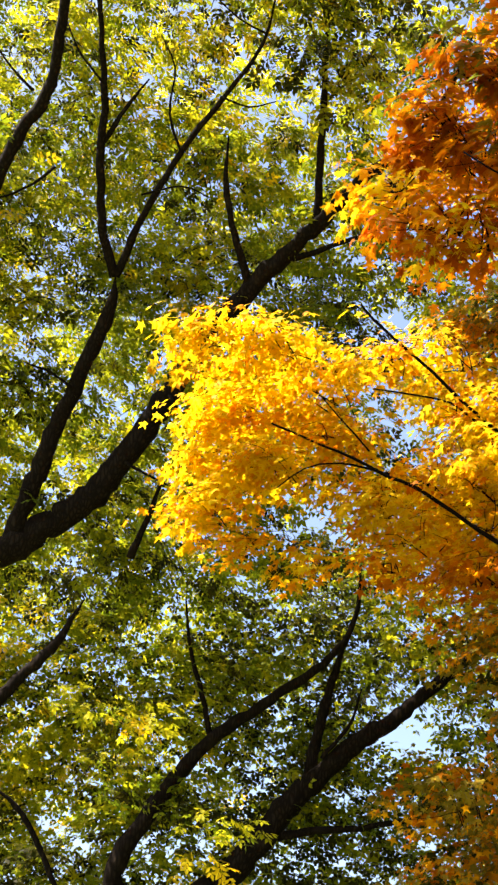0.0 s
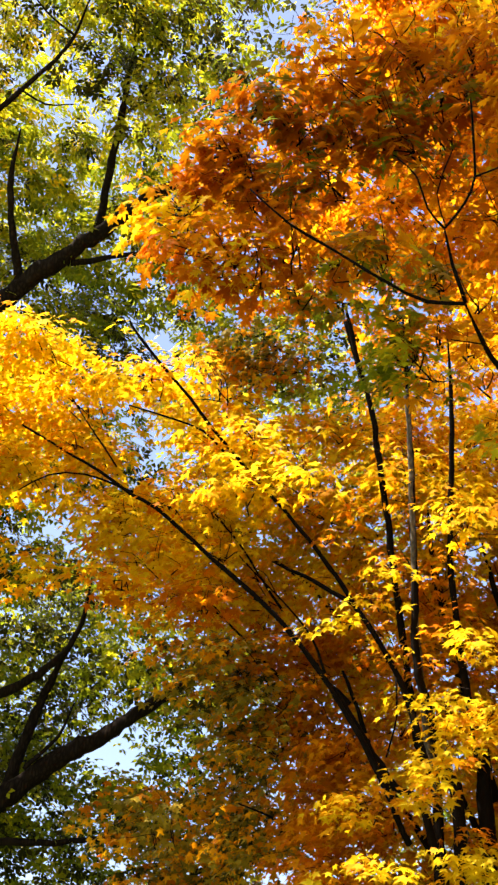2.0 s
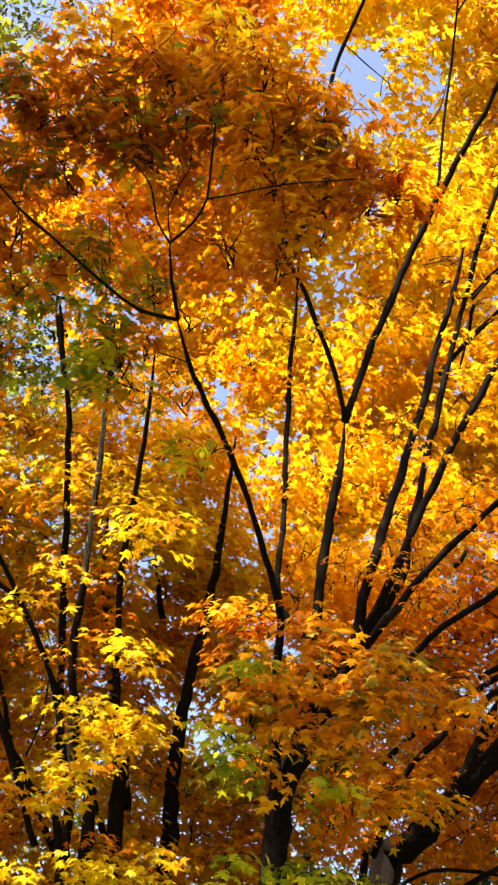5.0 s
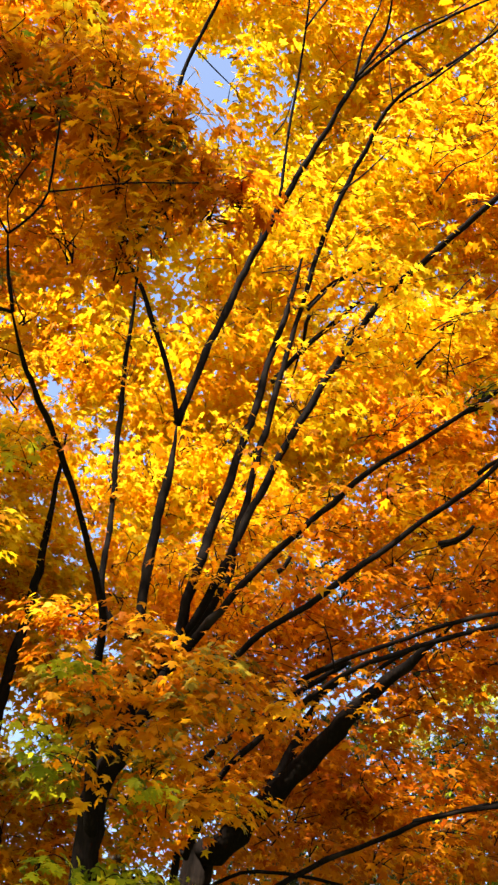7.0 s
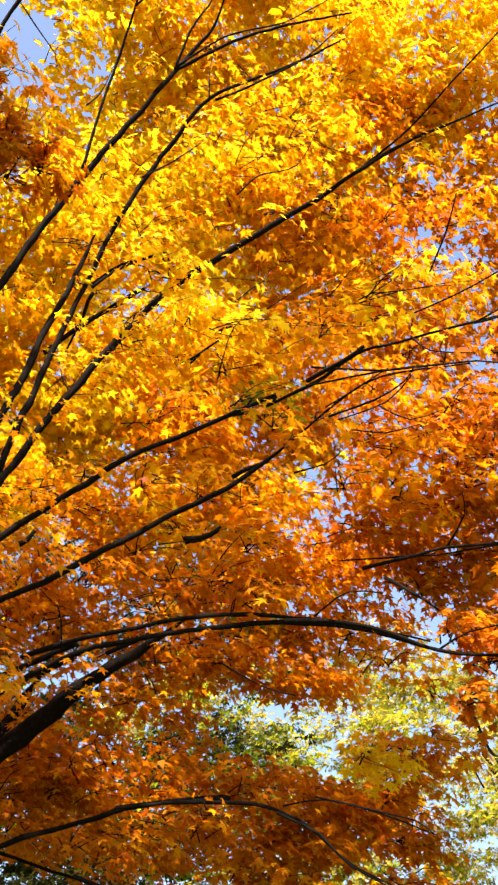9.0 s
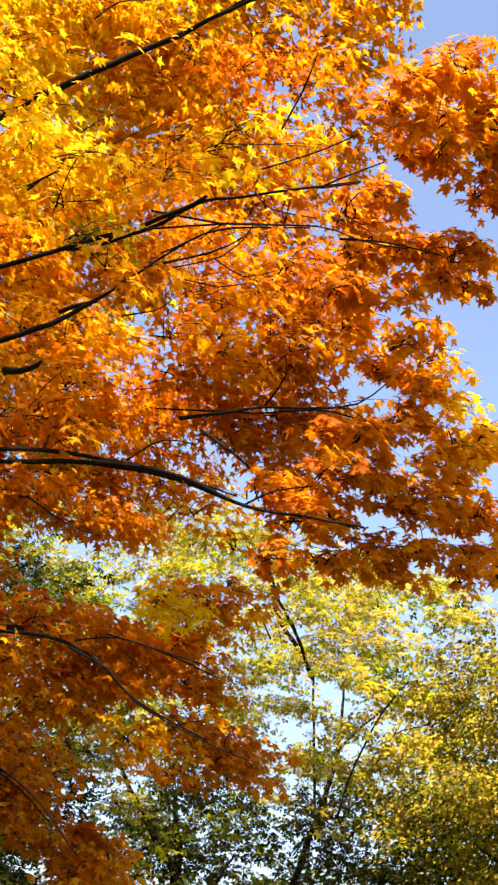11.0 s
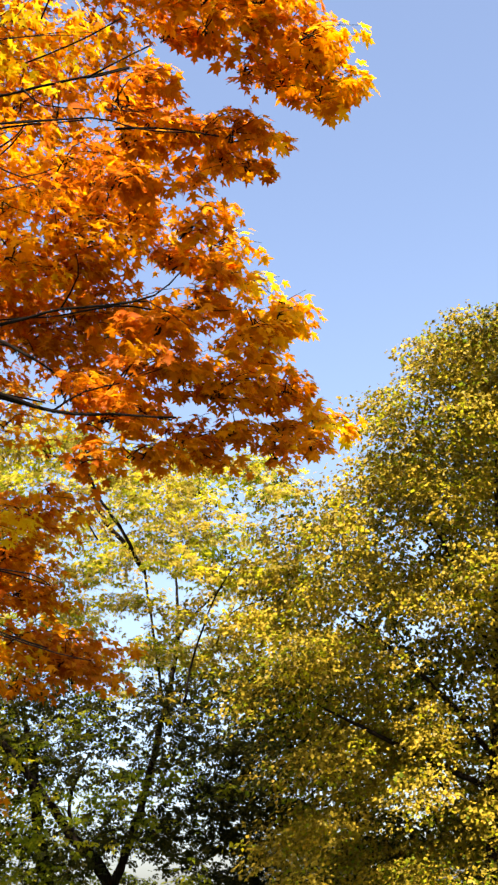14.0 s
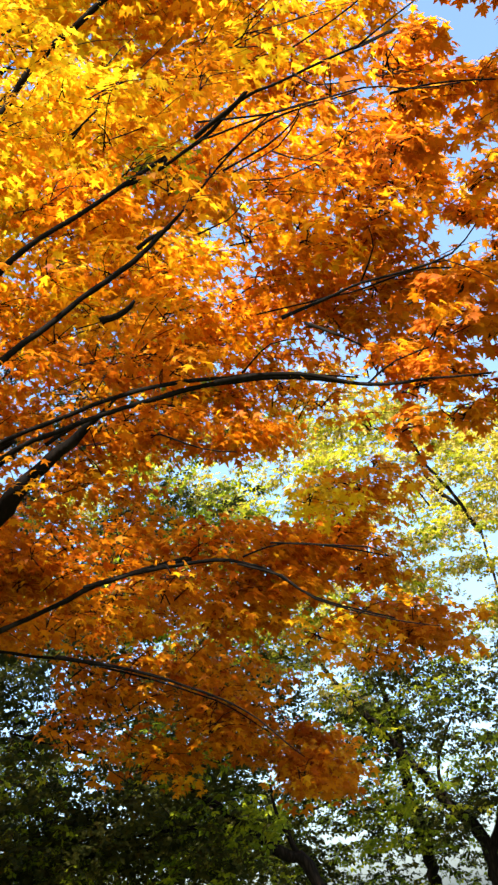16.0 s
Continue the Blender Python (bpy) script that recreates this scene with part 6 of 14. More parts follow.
spray(great_maple, "maple", (2.17, 6.93, 7.32), (0.30, 0.13), OL, 0.070, 100, clump=0.18, loose=3)
spray(great_maple, "maple", (2.49, 6.64, 7.00), (0.27, 0.17), LG, 0.070, 92, clump=0.18, loose=3)
spray(great_maple, "maple", (2.83, 6.55, 7.39), (0.28, 0.13), OL, 0.070, 88, clump=0.18, loose=3)
spray(great_maple, "maple", (1.96, 6.48, 7.25), (0.33, 0.07), RX, 0.070, 99, clump=0.18, loose=3)
spray(great_maple, "maple", (2.86, 6.64, 6.99), (0.23, 0.16), O, 0.070, 72, clump=0.18, loose=3)
spray(great_maple, "maple", (3.12, 6.60, 6.85), (0.19, 0.17), O, 0.070, 57, clump=0.18, loose=3)
spray(great_maple, "maple", (2.62, 6.99, 6.66), (0.19, 0.14), OL, 0.070, 51, clump=0.18, loose=3)
spray(great_maple, "maple", (2.67, 6.70, 6.83), (0.25, 0.13), LM, 0.070, 62, clump=0.18)
spray(great_maple, "maple", (2.60, 6.83, 6.70), (0.16, 0.09), LM, 0.070, 27, clump=0.18)
spray(great_maple, "maple", (3.50, 6.76, 6.23), (0.14, 0.13), LM, 0.070, 28, clump=0.18)
spray(great_maple, "maple", (1.39, 5.75, 7.89), (0.28, 0.29), RG, 0.070, 126, clump=0.18)
spray(great_maple, "maple", (1.47, 6.16, 7.48), (0.24, 0.27), O, 0.070, 100, clump=0.18)
spray(great_maple, "maple", (1.12, 6.05, 7.66), (0.28, 0.22), OR, 0.070, 107, clump=0.18)
spray(great_maple, "maple", (1.33, 6.56, 7.07), (0.36, 0.08), YG, 0.070, 113, clump=0.18)
spray(great_maple, "maple", (0.89, 6.41, 7.32), (0.20, 0.19), Y, 0.070, 62, clump=0.18)
spray(great_maple, "maple_back", (6.77, 9.68, 17.76), (0.96, 0.36), YG, 0.080, 571, clump=0.21)
spray(great_maple, "maple_back", (4.99, 10.78, 17.13), (0.67, 0.24), GO, 0.080, 205, clump=0.21)
spray(great_maple, "maple_back", (5.60, 10.31, 17.08), (0.96, 0.35), GO, 0.080, 569, clump=0.21)
spray(great_maple, "maple_back", (6.76, 10.39, 17.49), (0.89, 0.32), YG, 0.080, 618, clump=0.21)
spray(great_maple, "maple_back", (4.81, 11.98, 16.76), (0.91, 0.31), GO, 0.080, 517, clump=0.21)
spray(great_maple, "maple_back", (5.70, 11.20, 16.73), (0.85, 0.29), GO, 0.080, 330, clump=0.21)
spray(great_maple, "maple_back", (3.71, 12.66, 15.87), (0.67, 0.23), RU, 0.080, 350, clump=0.21)
spray(great_maple, "maple_back", (4.63, 12.04, 16.04), (0.71, 0.24), RU, 0.080, 362, clump=0.21)
spray(great_maple, "maple_back", (5.69, 11.84, 16.86), (0.69, 0.23), RX, 0.080, 143, clump=0.21)
spray(great_maple, "maple_back", (6.70, 11.65, 16.38), (0.99, 0.32), GO, 0.080, 765, clump=0.21)
spray(great_maple, "maple_back", (3.46, 13.09, 14.91), (0.73, 0.30), RU, 0.080, 415, clump=0.21)
spray(great_maple, "maple_back", (4.55, 12.54, 15.22), (0.75, 0.29), RU, 0.080, 438, clump=0.21)
spray(great_maple, "maple_back", (4.90, 11.80, 14.91), (0.74, 0.27), RU, 0.080, 230, clump=0.21)
spray(great_maple, "maple_back", (5.96, 11.33, 14.73), (0.69, 0.26), RU, 0.080, 175, clump=0.21)
spray(great_maple, "maple_back", (7.10, 11.53, 15.04), (0.94, 0.37), GO, 0.080, 640, clump=0.21)
spray(great_maple, "maple_back", (2.49, 13.48, 14.00), (0.67, 0.30), O, 0.080, 216, clump=0.21)
spray(great_maple, "maple_back", (2.64, 12.66, 13.73), (0.76, 0.33), GO, 0.080, 340, clump=0.21)
spray(great_maple, "maple_back", (4.07, 13.37, 14.42), (0.71, 0.31), O, 0.080, 393, clump=0.21)
spray(great_maple, "maple_back", (5.11, 12.15, 14.79), (0.82, 0.32), RU, 0.080, 293, clump=0.21)
spray(great_maple, "maple_back", (5.74, 12.36, 15.08), (0.95, 0.38), RU, 0.080, 408, clump=0.21)
spray(great_maple, "maple_back", (6.58, 11.44, 14.42), (0.93, 0.38), GO, 0.080, 440, clump=0.21)
spray(great_maple, "maple_back", (2.47, 12.79, 13.06), (0.69, 0.32), GO, 0.080, 273, clump=0.21)
spray(great_maple, "maple_back", (3.57, 12.88, 13.38), (0.81, 0.37), O, 0.080, 511, clump=0.21)
spray(great_maple, "maple_back", (4.35, 12.95, 13.19), (0.65, 0.31), GO, 0.080, 329, clump=0.21)
spray(great_maple, "maple_back", (5.40, 12.99, 13.38), (0.67, 0.32), O, 0.080, 350, clump=0.21)
spray(great_maple, "maple_back", (6.51, 12.37, 14.01), (0.94, 0.43), O, 0.080, 557, clump=0.21)
spray(great_maple, "maple_back", (6.26, 12.54, 12.98), (0.62, 0.30), O, 0.080, 299, clump=0.21)
spray(great_maple, "maple_back", (4.05, 10.50, 16.30), (0.88, 0.41), GO, 0.080, 604, clump=0.21)
spray(great_maple, "maple_back", (4.56, 9.56, 16.14), (0.83, 0.36), GO, 0.080, 537, clump=0.21)
spray(great_maple, "maple_back", (5.64, 8.88, 16.10), (0.76, 0.33), Y, 0.080, 450, clump=0.21)
spray(great_maple, "maple_back", (4.12, 10.49, 16.36), (0.86, 0.40), GO, 0.080, 577, clump=0.21)
spray(great_maple, "maple_back", (5.04, 9.71, 16.08), (0.74, 0.34), GO, 0.080, 297, clump=0.21)
spray(great_maple, "maple_back", (5.51, 10.38, 16.72), (0.89, 0.42), YG, 0.080, 451, clump=0.21)
spray(great_maple, "maple_back", (6.30, 9.18, 16.44), (0.76, 0.35), Y, 0.080, 322, clump=0.21)
spray(great_maple, "maple_back", (7.16, 9.35, 17.11), (0.96, 0.45), Y, 0.080, 706, clump=0.21)
spray(great_maple, "maple_back", (4.94, 11.43, 16.56), (0.69, 0.35), GO, 0.080, 235, clump=0.21)
spray(great_maple, "maple_back", (5.64, 11.20, 16.90), (0.99, 0.50), GO, 0.080, 501, clump=0.21)
spray(great_maple, "maple_back", (5.07, 11.96, 15.85), (0.93, 0.50), RU, 0.080, 461, clump=0.21)
spray(great_maple, "maple_back", (5.46, 11.48, 16.08), (0.79, 0.42), RX, 0.080, 217, clump=0.21)
spray(great_maple, "maple_back", (5.48, 11.37, 14.86), (0.72, 0.40), RU, 0.080, 220, clump=0.21)
spray(great_maple, "maple_back", (5.85, 10.64, 14.98), (0.84, 0.46), GO, 0.080, 444, clump=0.21)
spray(great_maple, "maple_back", (4.79, 11.53, 13.67), (0.73, 0.43), RU, 0.080, 415, clump=0.21)
spray(great_maple, "maple_back", (5.90, 10.65, 13.82), (0.70, 0.40), GO, 0.080, 196, clump=0.21)
spray(great_maple, "maple_back", (5.99, 10.71, 13.86), (0.74, 0.42), GO, 0.080, 223, clump=0.21)
spray(great_maple, "maple_back", (5.62, 11.39, 13.24), (0.72, 0.43), RU, 0.080, 347, clump=0.21)
spray(great_maple, "maple_back", (5.89, 10.86, 13.39), (0.61, 0.35), GO, 0.080, 190, clump=0.21)
spray(great_maple, "maple_back", (6.85, 10.60, 13.57), (0.60, 0.35), GO, 0.080, 280, clump=0.21)
spray(great_maple, "maple_back", (5.27, 12.08, 12.75), (0.84, 0.51), GO, 0.080, 550, clump=0.21)
spray(great_maple, "maple_back", (5.64, 11.02, 12.59), (0.74, 0.44), GO, 0.080, 352, clump=0.21)
spray(great_maple, "maple_back", (6.54, 10.85, 12.73), (0.59, 0.35), Y, 0.080, 271, clump=0.21)
spray(great_maple, "maple_back", (7.42, 10.77, 13.42), (0.61, 0.36), Y, 0.080, 290, clump=0.21)
spray(great_maple, "maple_back", (8.52, 10.49, 13.34), (0.72, 0.44), YG, 0.080, 399, clump=0.21)
spray(great_maple, "maple_back", (5.70, 12.07, 12.42), (0.60, 0.37), GO, 0.080, 280, clump=0.21)
spray(great_maple, "maple_back", (6.15, 10.96, 11.63), (0.62, 0.39), YG, 0.080, 299, clump=0.21)
spray(great_maple, "maple_back", (7.22, 11.45, 12.51), (0.82, 0.50), YG, 0.080, 525, clump=0.21)
spray(great_maple, "maple_back", (7.98, 10.52, 12.47), (0.62, 0.38), YG, 0.080, 299, clump=0.21)
spray(great_maple, "maple_back", (5.86, 11.66, 11.50), (0.76, 0.48), GO, 0.080, 450, clump=0.21)
spray(great_maple, "maple_back", (6.08, 11.97, 11.48), (0.58, 0.37), GO, 0.080, 262, clump=0.21)
spray(great_maple, "maple_back", (6.59, 10.82, 11.10), (0.63, 0.39), YG, 0.080, 309, clump=0.21)
spray(great_maple, "maple_back", (7.17, 10.42, 11.04), (0.73, 0.46), YG, 0.080, 415, clump=0.21)
spray(great_maple, "maple_far", (7.60, 9.52, 11.00), (0.56, 0.35), YG, 0.080, 244, clump=0.21)
spray(great_maple, "maple_far", (6.07, 10.76, 10.45), (0.56, 0.36), GO, 0.080, 349, clump=0.21)
spray(great_maple, "maple_back", (7.11, 11.42, 11.22), (0.78, 0.50), YG, 0.080, 474, clump=0.21)
spray(great_maple, "maple_back", (7.95, 9.98, 10.43), (0.55, 0.35), YG, 0.080, 337, clump=0.21)
spray(great_maple, "maple_far", (5.78, 10.79, 9.36), (0.50, 0.33), GO, 0.080, 236, clump=0.21)
spray(great_maple, "maple_far", (6.85, 10.81, 10.21), (0.77, 0.50), YG, 0.080, 661, clump=0.21)
spray(great_maple, "maple_far", (7.38, 10.45, 10.06), (0.55, 0.36), YG, 0.080, 337, clump=0.21)
spray(great_maple, "maple_far", (8.06, 9.69, 9.86), (0.57, 0.37), Y, 0.080, 362, clump=0.21)
spray(great_maple, "maple_far", (7.17, 10.42, 9.12), (0.63, 0.41), YG, 0.080, 407, clump=0.21)
spray(great_maple, "maple_back", (8.07, 10.75, 9.69), (0.64, 0.42), YG, 0.080, 382, clump=0.21)
spray(great_maple, "maple_far", (6.63, 10.49, 8.78), (0.68, 0.45), YG, 0.080, 515, clump=0.21)
spray(great_maple, "maple_far", (7.54, 10.43, 8.77), (0.64, 0.42), YG, 0.080, 375, clump=0.21)
spray(great_maple, "maple_back", (8.40, 10.67, 9.28), (0.69, 0.45), YG, 0.080, 341, clump=0.21)
spray(great_maple, "maple_far", (6.65, 9.93, 7.71), (0.54, 0.36), YG, 0.080, 595, clump=0.21)
spray(great_maple, "maple_far", (7.48, 9.72, 7.67), (0.49, 0.32), YG, 0.080, 129, clump=0.21)
spray(great_maple, "maple_far", (7.23, 10.13, 7.57), (0.53, 0.36), GO, 0.080, 274, clump=0.21)
spray(great_maple, "maple_far", (7.55, 9.40, 7.20), (0.63, 0.42), OR, 0.080, 151, clump=0.21)
spray(great_maple, "maple_far", (6.95, 9.45, 6.73), (0.56, 0.37), OR, 0.080, 499, clump=0.21)
spray(great_maple, "maple_far", (5.80, 9.01, 5.29), (0.37, 0.26), OL, 0.080, 184, clump=0.21)
spray(great_maple, "maple_far", (5.52, 9.28, 5.03), (0.37, 0.20), OL, 0.080, 160, clump=0.21)
spray(great_maple, "maple_far", (6.34, 8.69, 5.08), (0.31, 0.26), GO, 0.080, 116, clump=0.21)
spray(great_maple, "maple_far", (6.14, 8.46, 5.65), (0.47, 0.20), OR, 0.080, 163, clump=0.21)
spray(great_maple, "maple_far", (5.83, 8.92, 5.81), (0.42, 0.18), OR, 0.080, 128, clump=0.21)
spray(great_maple, "maple_far", (5.40, 9.10, 6.42), (0.43, 0.08), OR, 0.080, 128, clump=0.21)
spray(great_maple, "maple_far", (6.58, 8.99, 4.64), (0.32, 0.27), GO, 0.080, 166, clump=0.21)
spray(great_maple, "maple_far", (5.52, 9.00, 5.81), (0.31, 0.14), OR, 0.080, 82, clump=0.21)
spray(great_maple, "maple_far", (6.42, 8.91, 4.15), (0.31, 0.15), LM, 0.080, 167, clump=0.21)
spray(great_maple, "maple_far", (5.78, 8.93, 4.96), (0.31, 0.17), OR, 0.080, 71, clump=0.21)
spray(great_maple, "maple_far", (6.49, 8.41, 5.47), (0.42, 0.19), OR, 0.080, 109, clump=0.21)
spray(great_maple, "maple_far", (6.67, 8.45, 4.75), (0.26, 0.26), O, 0.080, 43, clump=0.21)
spray(great_maple, "maple_back", (7.70, 6.60, 16.35), (0.81, 0.33), Y, 0.080, 498, clump=0.21)
spray(great_maple, "maple_back", (8.48, 6.38, 17.24), (0.97, 0.39), YG, 0.080, 734, clump=0.21)
spray(great_maple, "maple_back", (6.52, 8.38, 16.13), (0.69, 0.27), YG, 0.080, 229, clump=0.21)
spray(great_maple, "maple_back", (7.02, 8.18, 17.10), (0.84, 0.34), YG, 0.080, 550, clump=0.21)
spray(great_maple, "maple_back", (7.81, 7.12, 16.69), (0.83, 0.33), Y, 0.080, 537, clump=0.21)
spray(great_maple, "maple_back", (8.85, 6.78, 16.71), (0.92, 0.35), Y, 0.080, 470, clump=0.21)
spray(great_maple, "maple_back", (9.07, 6.49, 16.90), (0.92, 0.36), YG, 0.080, 514, clump=0.21)
spray(great_maple, "maple_back", (9.79, 5.97, 16.80), (0.83, 0.31), Y, 0.080, 537, clump=0.21)
spray(great_maple, "maple_back", (7.19, 8.99, 16.90), (0.82, 0.31), YG, 0.080, 422, clump=0.21)
spray(great_maple, "maple_back", (8.20, 8.32, 17.07), (0.90, 0.34), YG, 0.080, 632, clump=0.21)
spray(great_maple, "maple_back", (8.29, 7.12, 16.24), (0.65, 0.25), YG, 0.080, 329, clump=0.21)
spray(great_maple, "maple_back", (8.61, 6.81, 16.17), (0.73, 0.28), Y, 0.080, 365, clump=0.21)
spray(great_maple, "maple_back", (9.45, 5.96, 16.34), (0.84, 0.32), YG, 0.080, 475, clump=0.21)
spray(great_maple, "maple_back", (7.73, 8.50, 15.78), (0.79, 0.29), Y, 0.080, 487, clump=0.21)
spray(great_maple, "maple_back", (8.48, 8.18, 15.97), (0.90, 0.32), YG, 0.080, 632, clump=0.21)
spray(great_maple, "maple_back", (8.83, 7.32, 15.30), (0.72, 0.26), YG, 0.080, 404, clump=0.21)
spray(great_maple, "maple_back", (9.63, 7.17, 16.12), (0.86, 0.31), YG, 0.080, 577, clump=0.21)
spray(great_maple, "maple_back", (10.36, 6.23, 15.67), (0.97, 0.36), YG, 0.080, 530, clump=0.21)
spray(great_maple, "maple_back", (8.68, 8.72, 16.12), (0.71, 0.25), YG, 0.080, 393, clump=0.21)
spray(great_maple, "maple_back", (9.04, 8.34, 15.56), (0.89, 0.34), YG, 0.080, 618, clump=0.21)
spray(great_maple, "maple_back", (9.90, 7.30, 15.40), (0.71, 0.28), YG, 0.080, 279, clump=0.21)
spray(great_maple, "maple_back", (10.55, 6.99, 15.39), (0.76, 0.32), YG, 0.080, 213, clump=0.21)
spray(great_maple, "maple_back", (8.55, 9.08, 15.03), (0.68, 0.29), Y, 0.080, 360, clump=0.21)
spray(great_maple, "maple_back", (9.08, 8.98, 15.20), (0.97, 0.41), YG, 0.080, 734, clump=0.21)
spray(great_maple, "maple_back", (9.97, 8.19, 14.87), (0.85, 0.38), YG, 0.080, 328, clump=0.21)
spray(great_maple, "maple_back", (9.87, 7.01, 14.23), (0.91, 0.40), YG, 0.080, 315, clump=0.21)
spray(great_maple, "maple_back", (10.47, 6.62, 14.24), (0.87, 0.39), GO, 0.080, 510, clump=0.21)
spray(great_maple, "maple_back", (8.59, 9.88, 14.34), (0.84, 0.40), Y, 0.080, 550, clump=0.21)
spray(great_maple, "maple_back", (8.91, 8.94, 13.79), (0.77, 0.36), Y, 0.080, 205, clump=0.21)
spray(great_maple, "maple_back", (9.23, 8.59, 14.22), (0.82, 0.38), Y, 0.080, 293, clump=0.21)
spray(great_maple, "maple_back", (9.53, 7.12, 13.57), (0.86, 0.39), GO, 0.080, 311, clump=0.21)
spray(great_maple, "maple_back", (10.42, 7.03, 13.70), (0.70, 0.33), GO, 0.080, 246, clump=0.21)
spray(great_maple, "maple_back", (7.96, 9.94, 12.95), (0.78, 0.39), Y, 0.080, 474, clump=0.21)
spray(great_maple, "maple_back", (9.14, 9.47, 13.74), (0.78, 0.39), Y, 0.080, 235, clump=0.21)
spray(great_maple, "maple_back", (8.71, 8.21, 13.09), (0.80, 0.38), Y, 0.080, 251, clump=0.21)
spray(great_maple, "maple_back", (9.87, 8.18, 13.46), (0.62, 0.31), Y, 0.080, 237, clump=0.21)
spray(great_maple, "maple_back", (9.94, 7.35, 12.56), (0.63, 0.32), GO, 0.080, 287, clump=0.21)
spray(great_maple, "maple_back", (10.33, 6.46, 12.37), (0.78, 0.40), GO, 0.080, 309, clump=0.21)
spray(great_maple, "maple_back", (8.02, 9.56, 12.26), (0.78, 0.40), YG, 0.080, 363, clump=0.21)
spray(great_maple, "maple_back", (8.74, 8.78, 12.46), (0.74, 0.38), YG, 0.080, 230, clump=0.21)
spray(great_maple, "maple_back", (9.97, 8.81, 12.85), (0.67, 0.35), YG, 0.080, 350, clump=0.21)
spray(great_maple, "maple_back", (10.17, 8.08, 13.03), (0.69, 0.35), YG, 0.080, 371, clump=0.21)
spray(great_maple, "maple_back", (10.68, 7.37, 13.06), (0.83, 0.42), GO, 0.080, 399, clump=0.21)
spray(great_maple, "maple_back", (8.55, 10.26, 12.28), (0.61, 0.33), YG, 0.080, 258, clump=0.21)
spray(great_maple, "maple_back", (8.71, 9.66, 12.32), (0.67, 0.35), YG, 0.080, 350, clump=0.21)
spray(great_maple, "maple_back", (9.29, 7.76, 11.29), (0.75, 0.40), YG, 0.080, 336, clump=0.21)
spray(great_maple, "maple_back", (10.34, 7.75, 11.81), (0.77, 0.42), GO, 0.080, 359, clump=0.21)
spray(great_maple, "maple_back", (11.02, 7.08, 12.22), (0.81, 0.43), GO, 0.080, 408, clump=0.21)
spray(great_maple, "maple_back", (7.77, 10.06, 10.53), (0.80, 0.45), YG, 0.080, 499, clump=0.21)
spray(great_maple, "maple_back", (7.97, 9.50, 10.97), (0.73, 0.40), YG, 0.080, 415, clump=0.21)
spray(great_maple, "maple_back", (9.61, 9.34, 11.46), (0.74, 0.41), YG, 0.080, 271, clump=0.21)
spray(great_maple, "maple_back", (9.37, 8.51, 10.93), (0.71, 0.39), YG, 0.080, 238, clump=0.21)
spray(great_maple, "maple_far", (9.63, 7.40, 10.49), (0.69, 0.39), YG, 0.080, 272, clump=0.21)
spray(great_maple, "maple_far", (10.35, 7.09, 10.27), (0.66, 0.37), OX, 0.080, 437, clump=0.21)
spray(great_maple, "maple_back", (7.73, 10.61, 10.18), (0.56, 0.33), YG, 0.080, 318, clump=0.21)
spray(great_maple, "maple_far", (8.67, 9.27, 10.27), (0.63, 0.36), YG, 0.080, 263, clump=0.21)
spray(great_maple, "maple_far", (9.13, 8.93, 10.15), (0.64, 0.37), YG, 0.080, 270, clump=0.21)
spray(great_maple, "maple_far", (9.22, 7.76, 9.71), (0.59, 0.34), YG, 0.080, 245, clump=0.21)
spray(great_maple, "maple_back", (10.24, 7.81, 10.60), (0.55, 0.31), YG, 0.080, 133, clump=0.21)
spray(great_maple, "maple_far", (10.53, 7.29, 10.13), (0.75, 0.43), OX, 0.080, 627, clump=0.21)
spray(great_maple, "maple_far", (7.28, 9.79, 9.25), (0.68, 0.40), YG, 0.080, 515, clump=0.21)
spray(great_maple, "maple_back", (9.08, 9.86, 10.03), (0.68, 0.39), YG, 0.080, 515, clump=0.21)
spray(great_maple, "maple_back", (9.20, 9.65, 10.22), (0.68, 0.39), YG, 0.080, 440, clump=0.21)
spray(great_maple, "maple_far", (9.25, 8.27, 9.30), (0.76, 0.44), GO, 0.080, 644, clump=0.21)
spray(great_maple, "maple_back", (10.35, 8.25, 9.86), (0.56, 0.33), GO, 0.080, 330, clump=0.21)
spray(great_maple, "maple_far", (10.07, 7.34, 9.06), (0.60, 0.35), GO, 0.080, 401, clump=0.21)
spray(great_maple, "maple_far", (7.53, 9.96, 8.86), (0.67, 0.40), YG, 0.080, 274, clump=0.21)
spray(great_maple, "maple_far", (7.87, 9.23, 8.74), (0.59, 0.35), YG, 0.080, 388, clump=0.21)
spray(great_maple, "maple_far", (9.07, 9.57, 9.42), (0.54, 0.32), YG, 0.080, 325, clump=0.21)
spray(great_maple, "maple_far", (9.59, 8.40, 8.82), (0.63, 0.38), GO, 0.080, 310, clump=0.21)
spray(great_maple, "maple_far", (10.44, 7.76, 8.98), (0.53, 0.31), GO, 0.080, 226, clump=0.21)
spray(great_maple, "maple_far", (8.00, 10.10, 8.43), (0.73, 0.44), YG, 0.080, 351, clump=0.21)
spray(great_maple, "maple_far", (8.03, 9.32, 8.32), (0.66, 0.40), YG, 0.080, 228, clump=0.21)
spray(great_maple, "maple_far", (8.93, 8.52, 7.97), (0.73, 0.44), GO, 0.080, 248, clump=0.21)
spray(great_maple, "maple_far", (9.27, 8.88, 8.34), (0.52, 0.32), GO, 0.080, 121, clump=0.21)
spray(great_maple, "maple_far", (10.18, 8.42, 8.78), (0.75, 0.45), GO, 0.080, 351, clump=0.21)
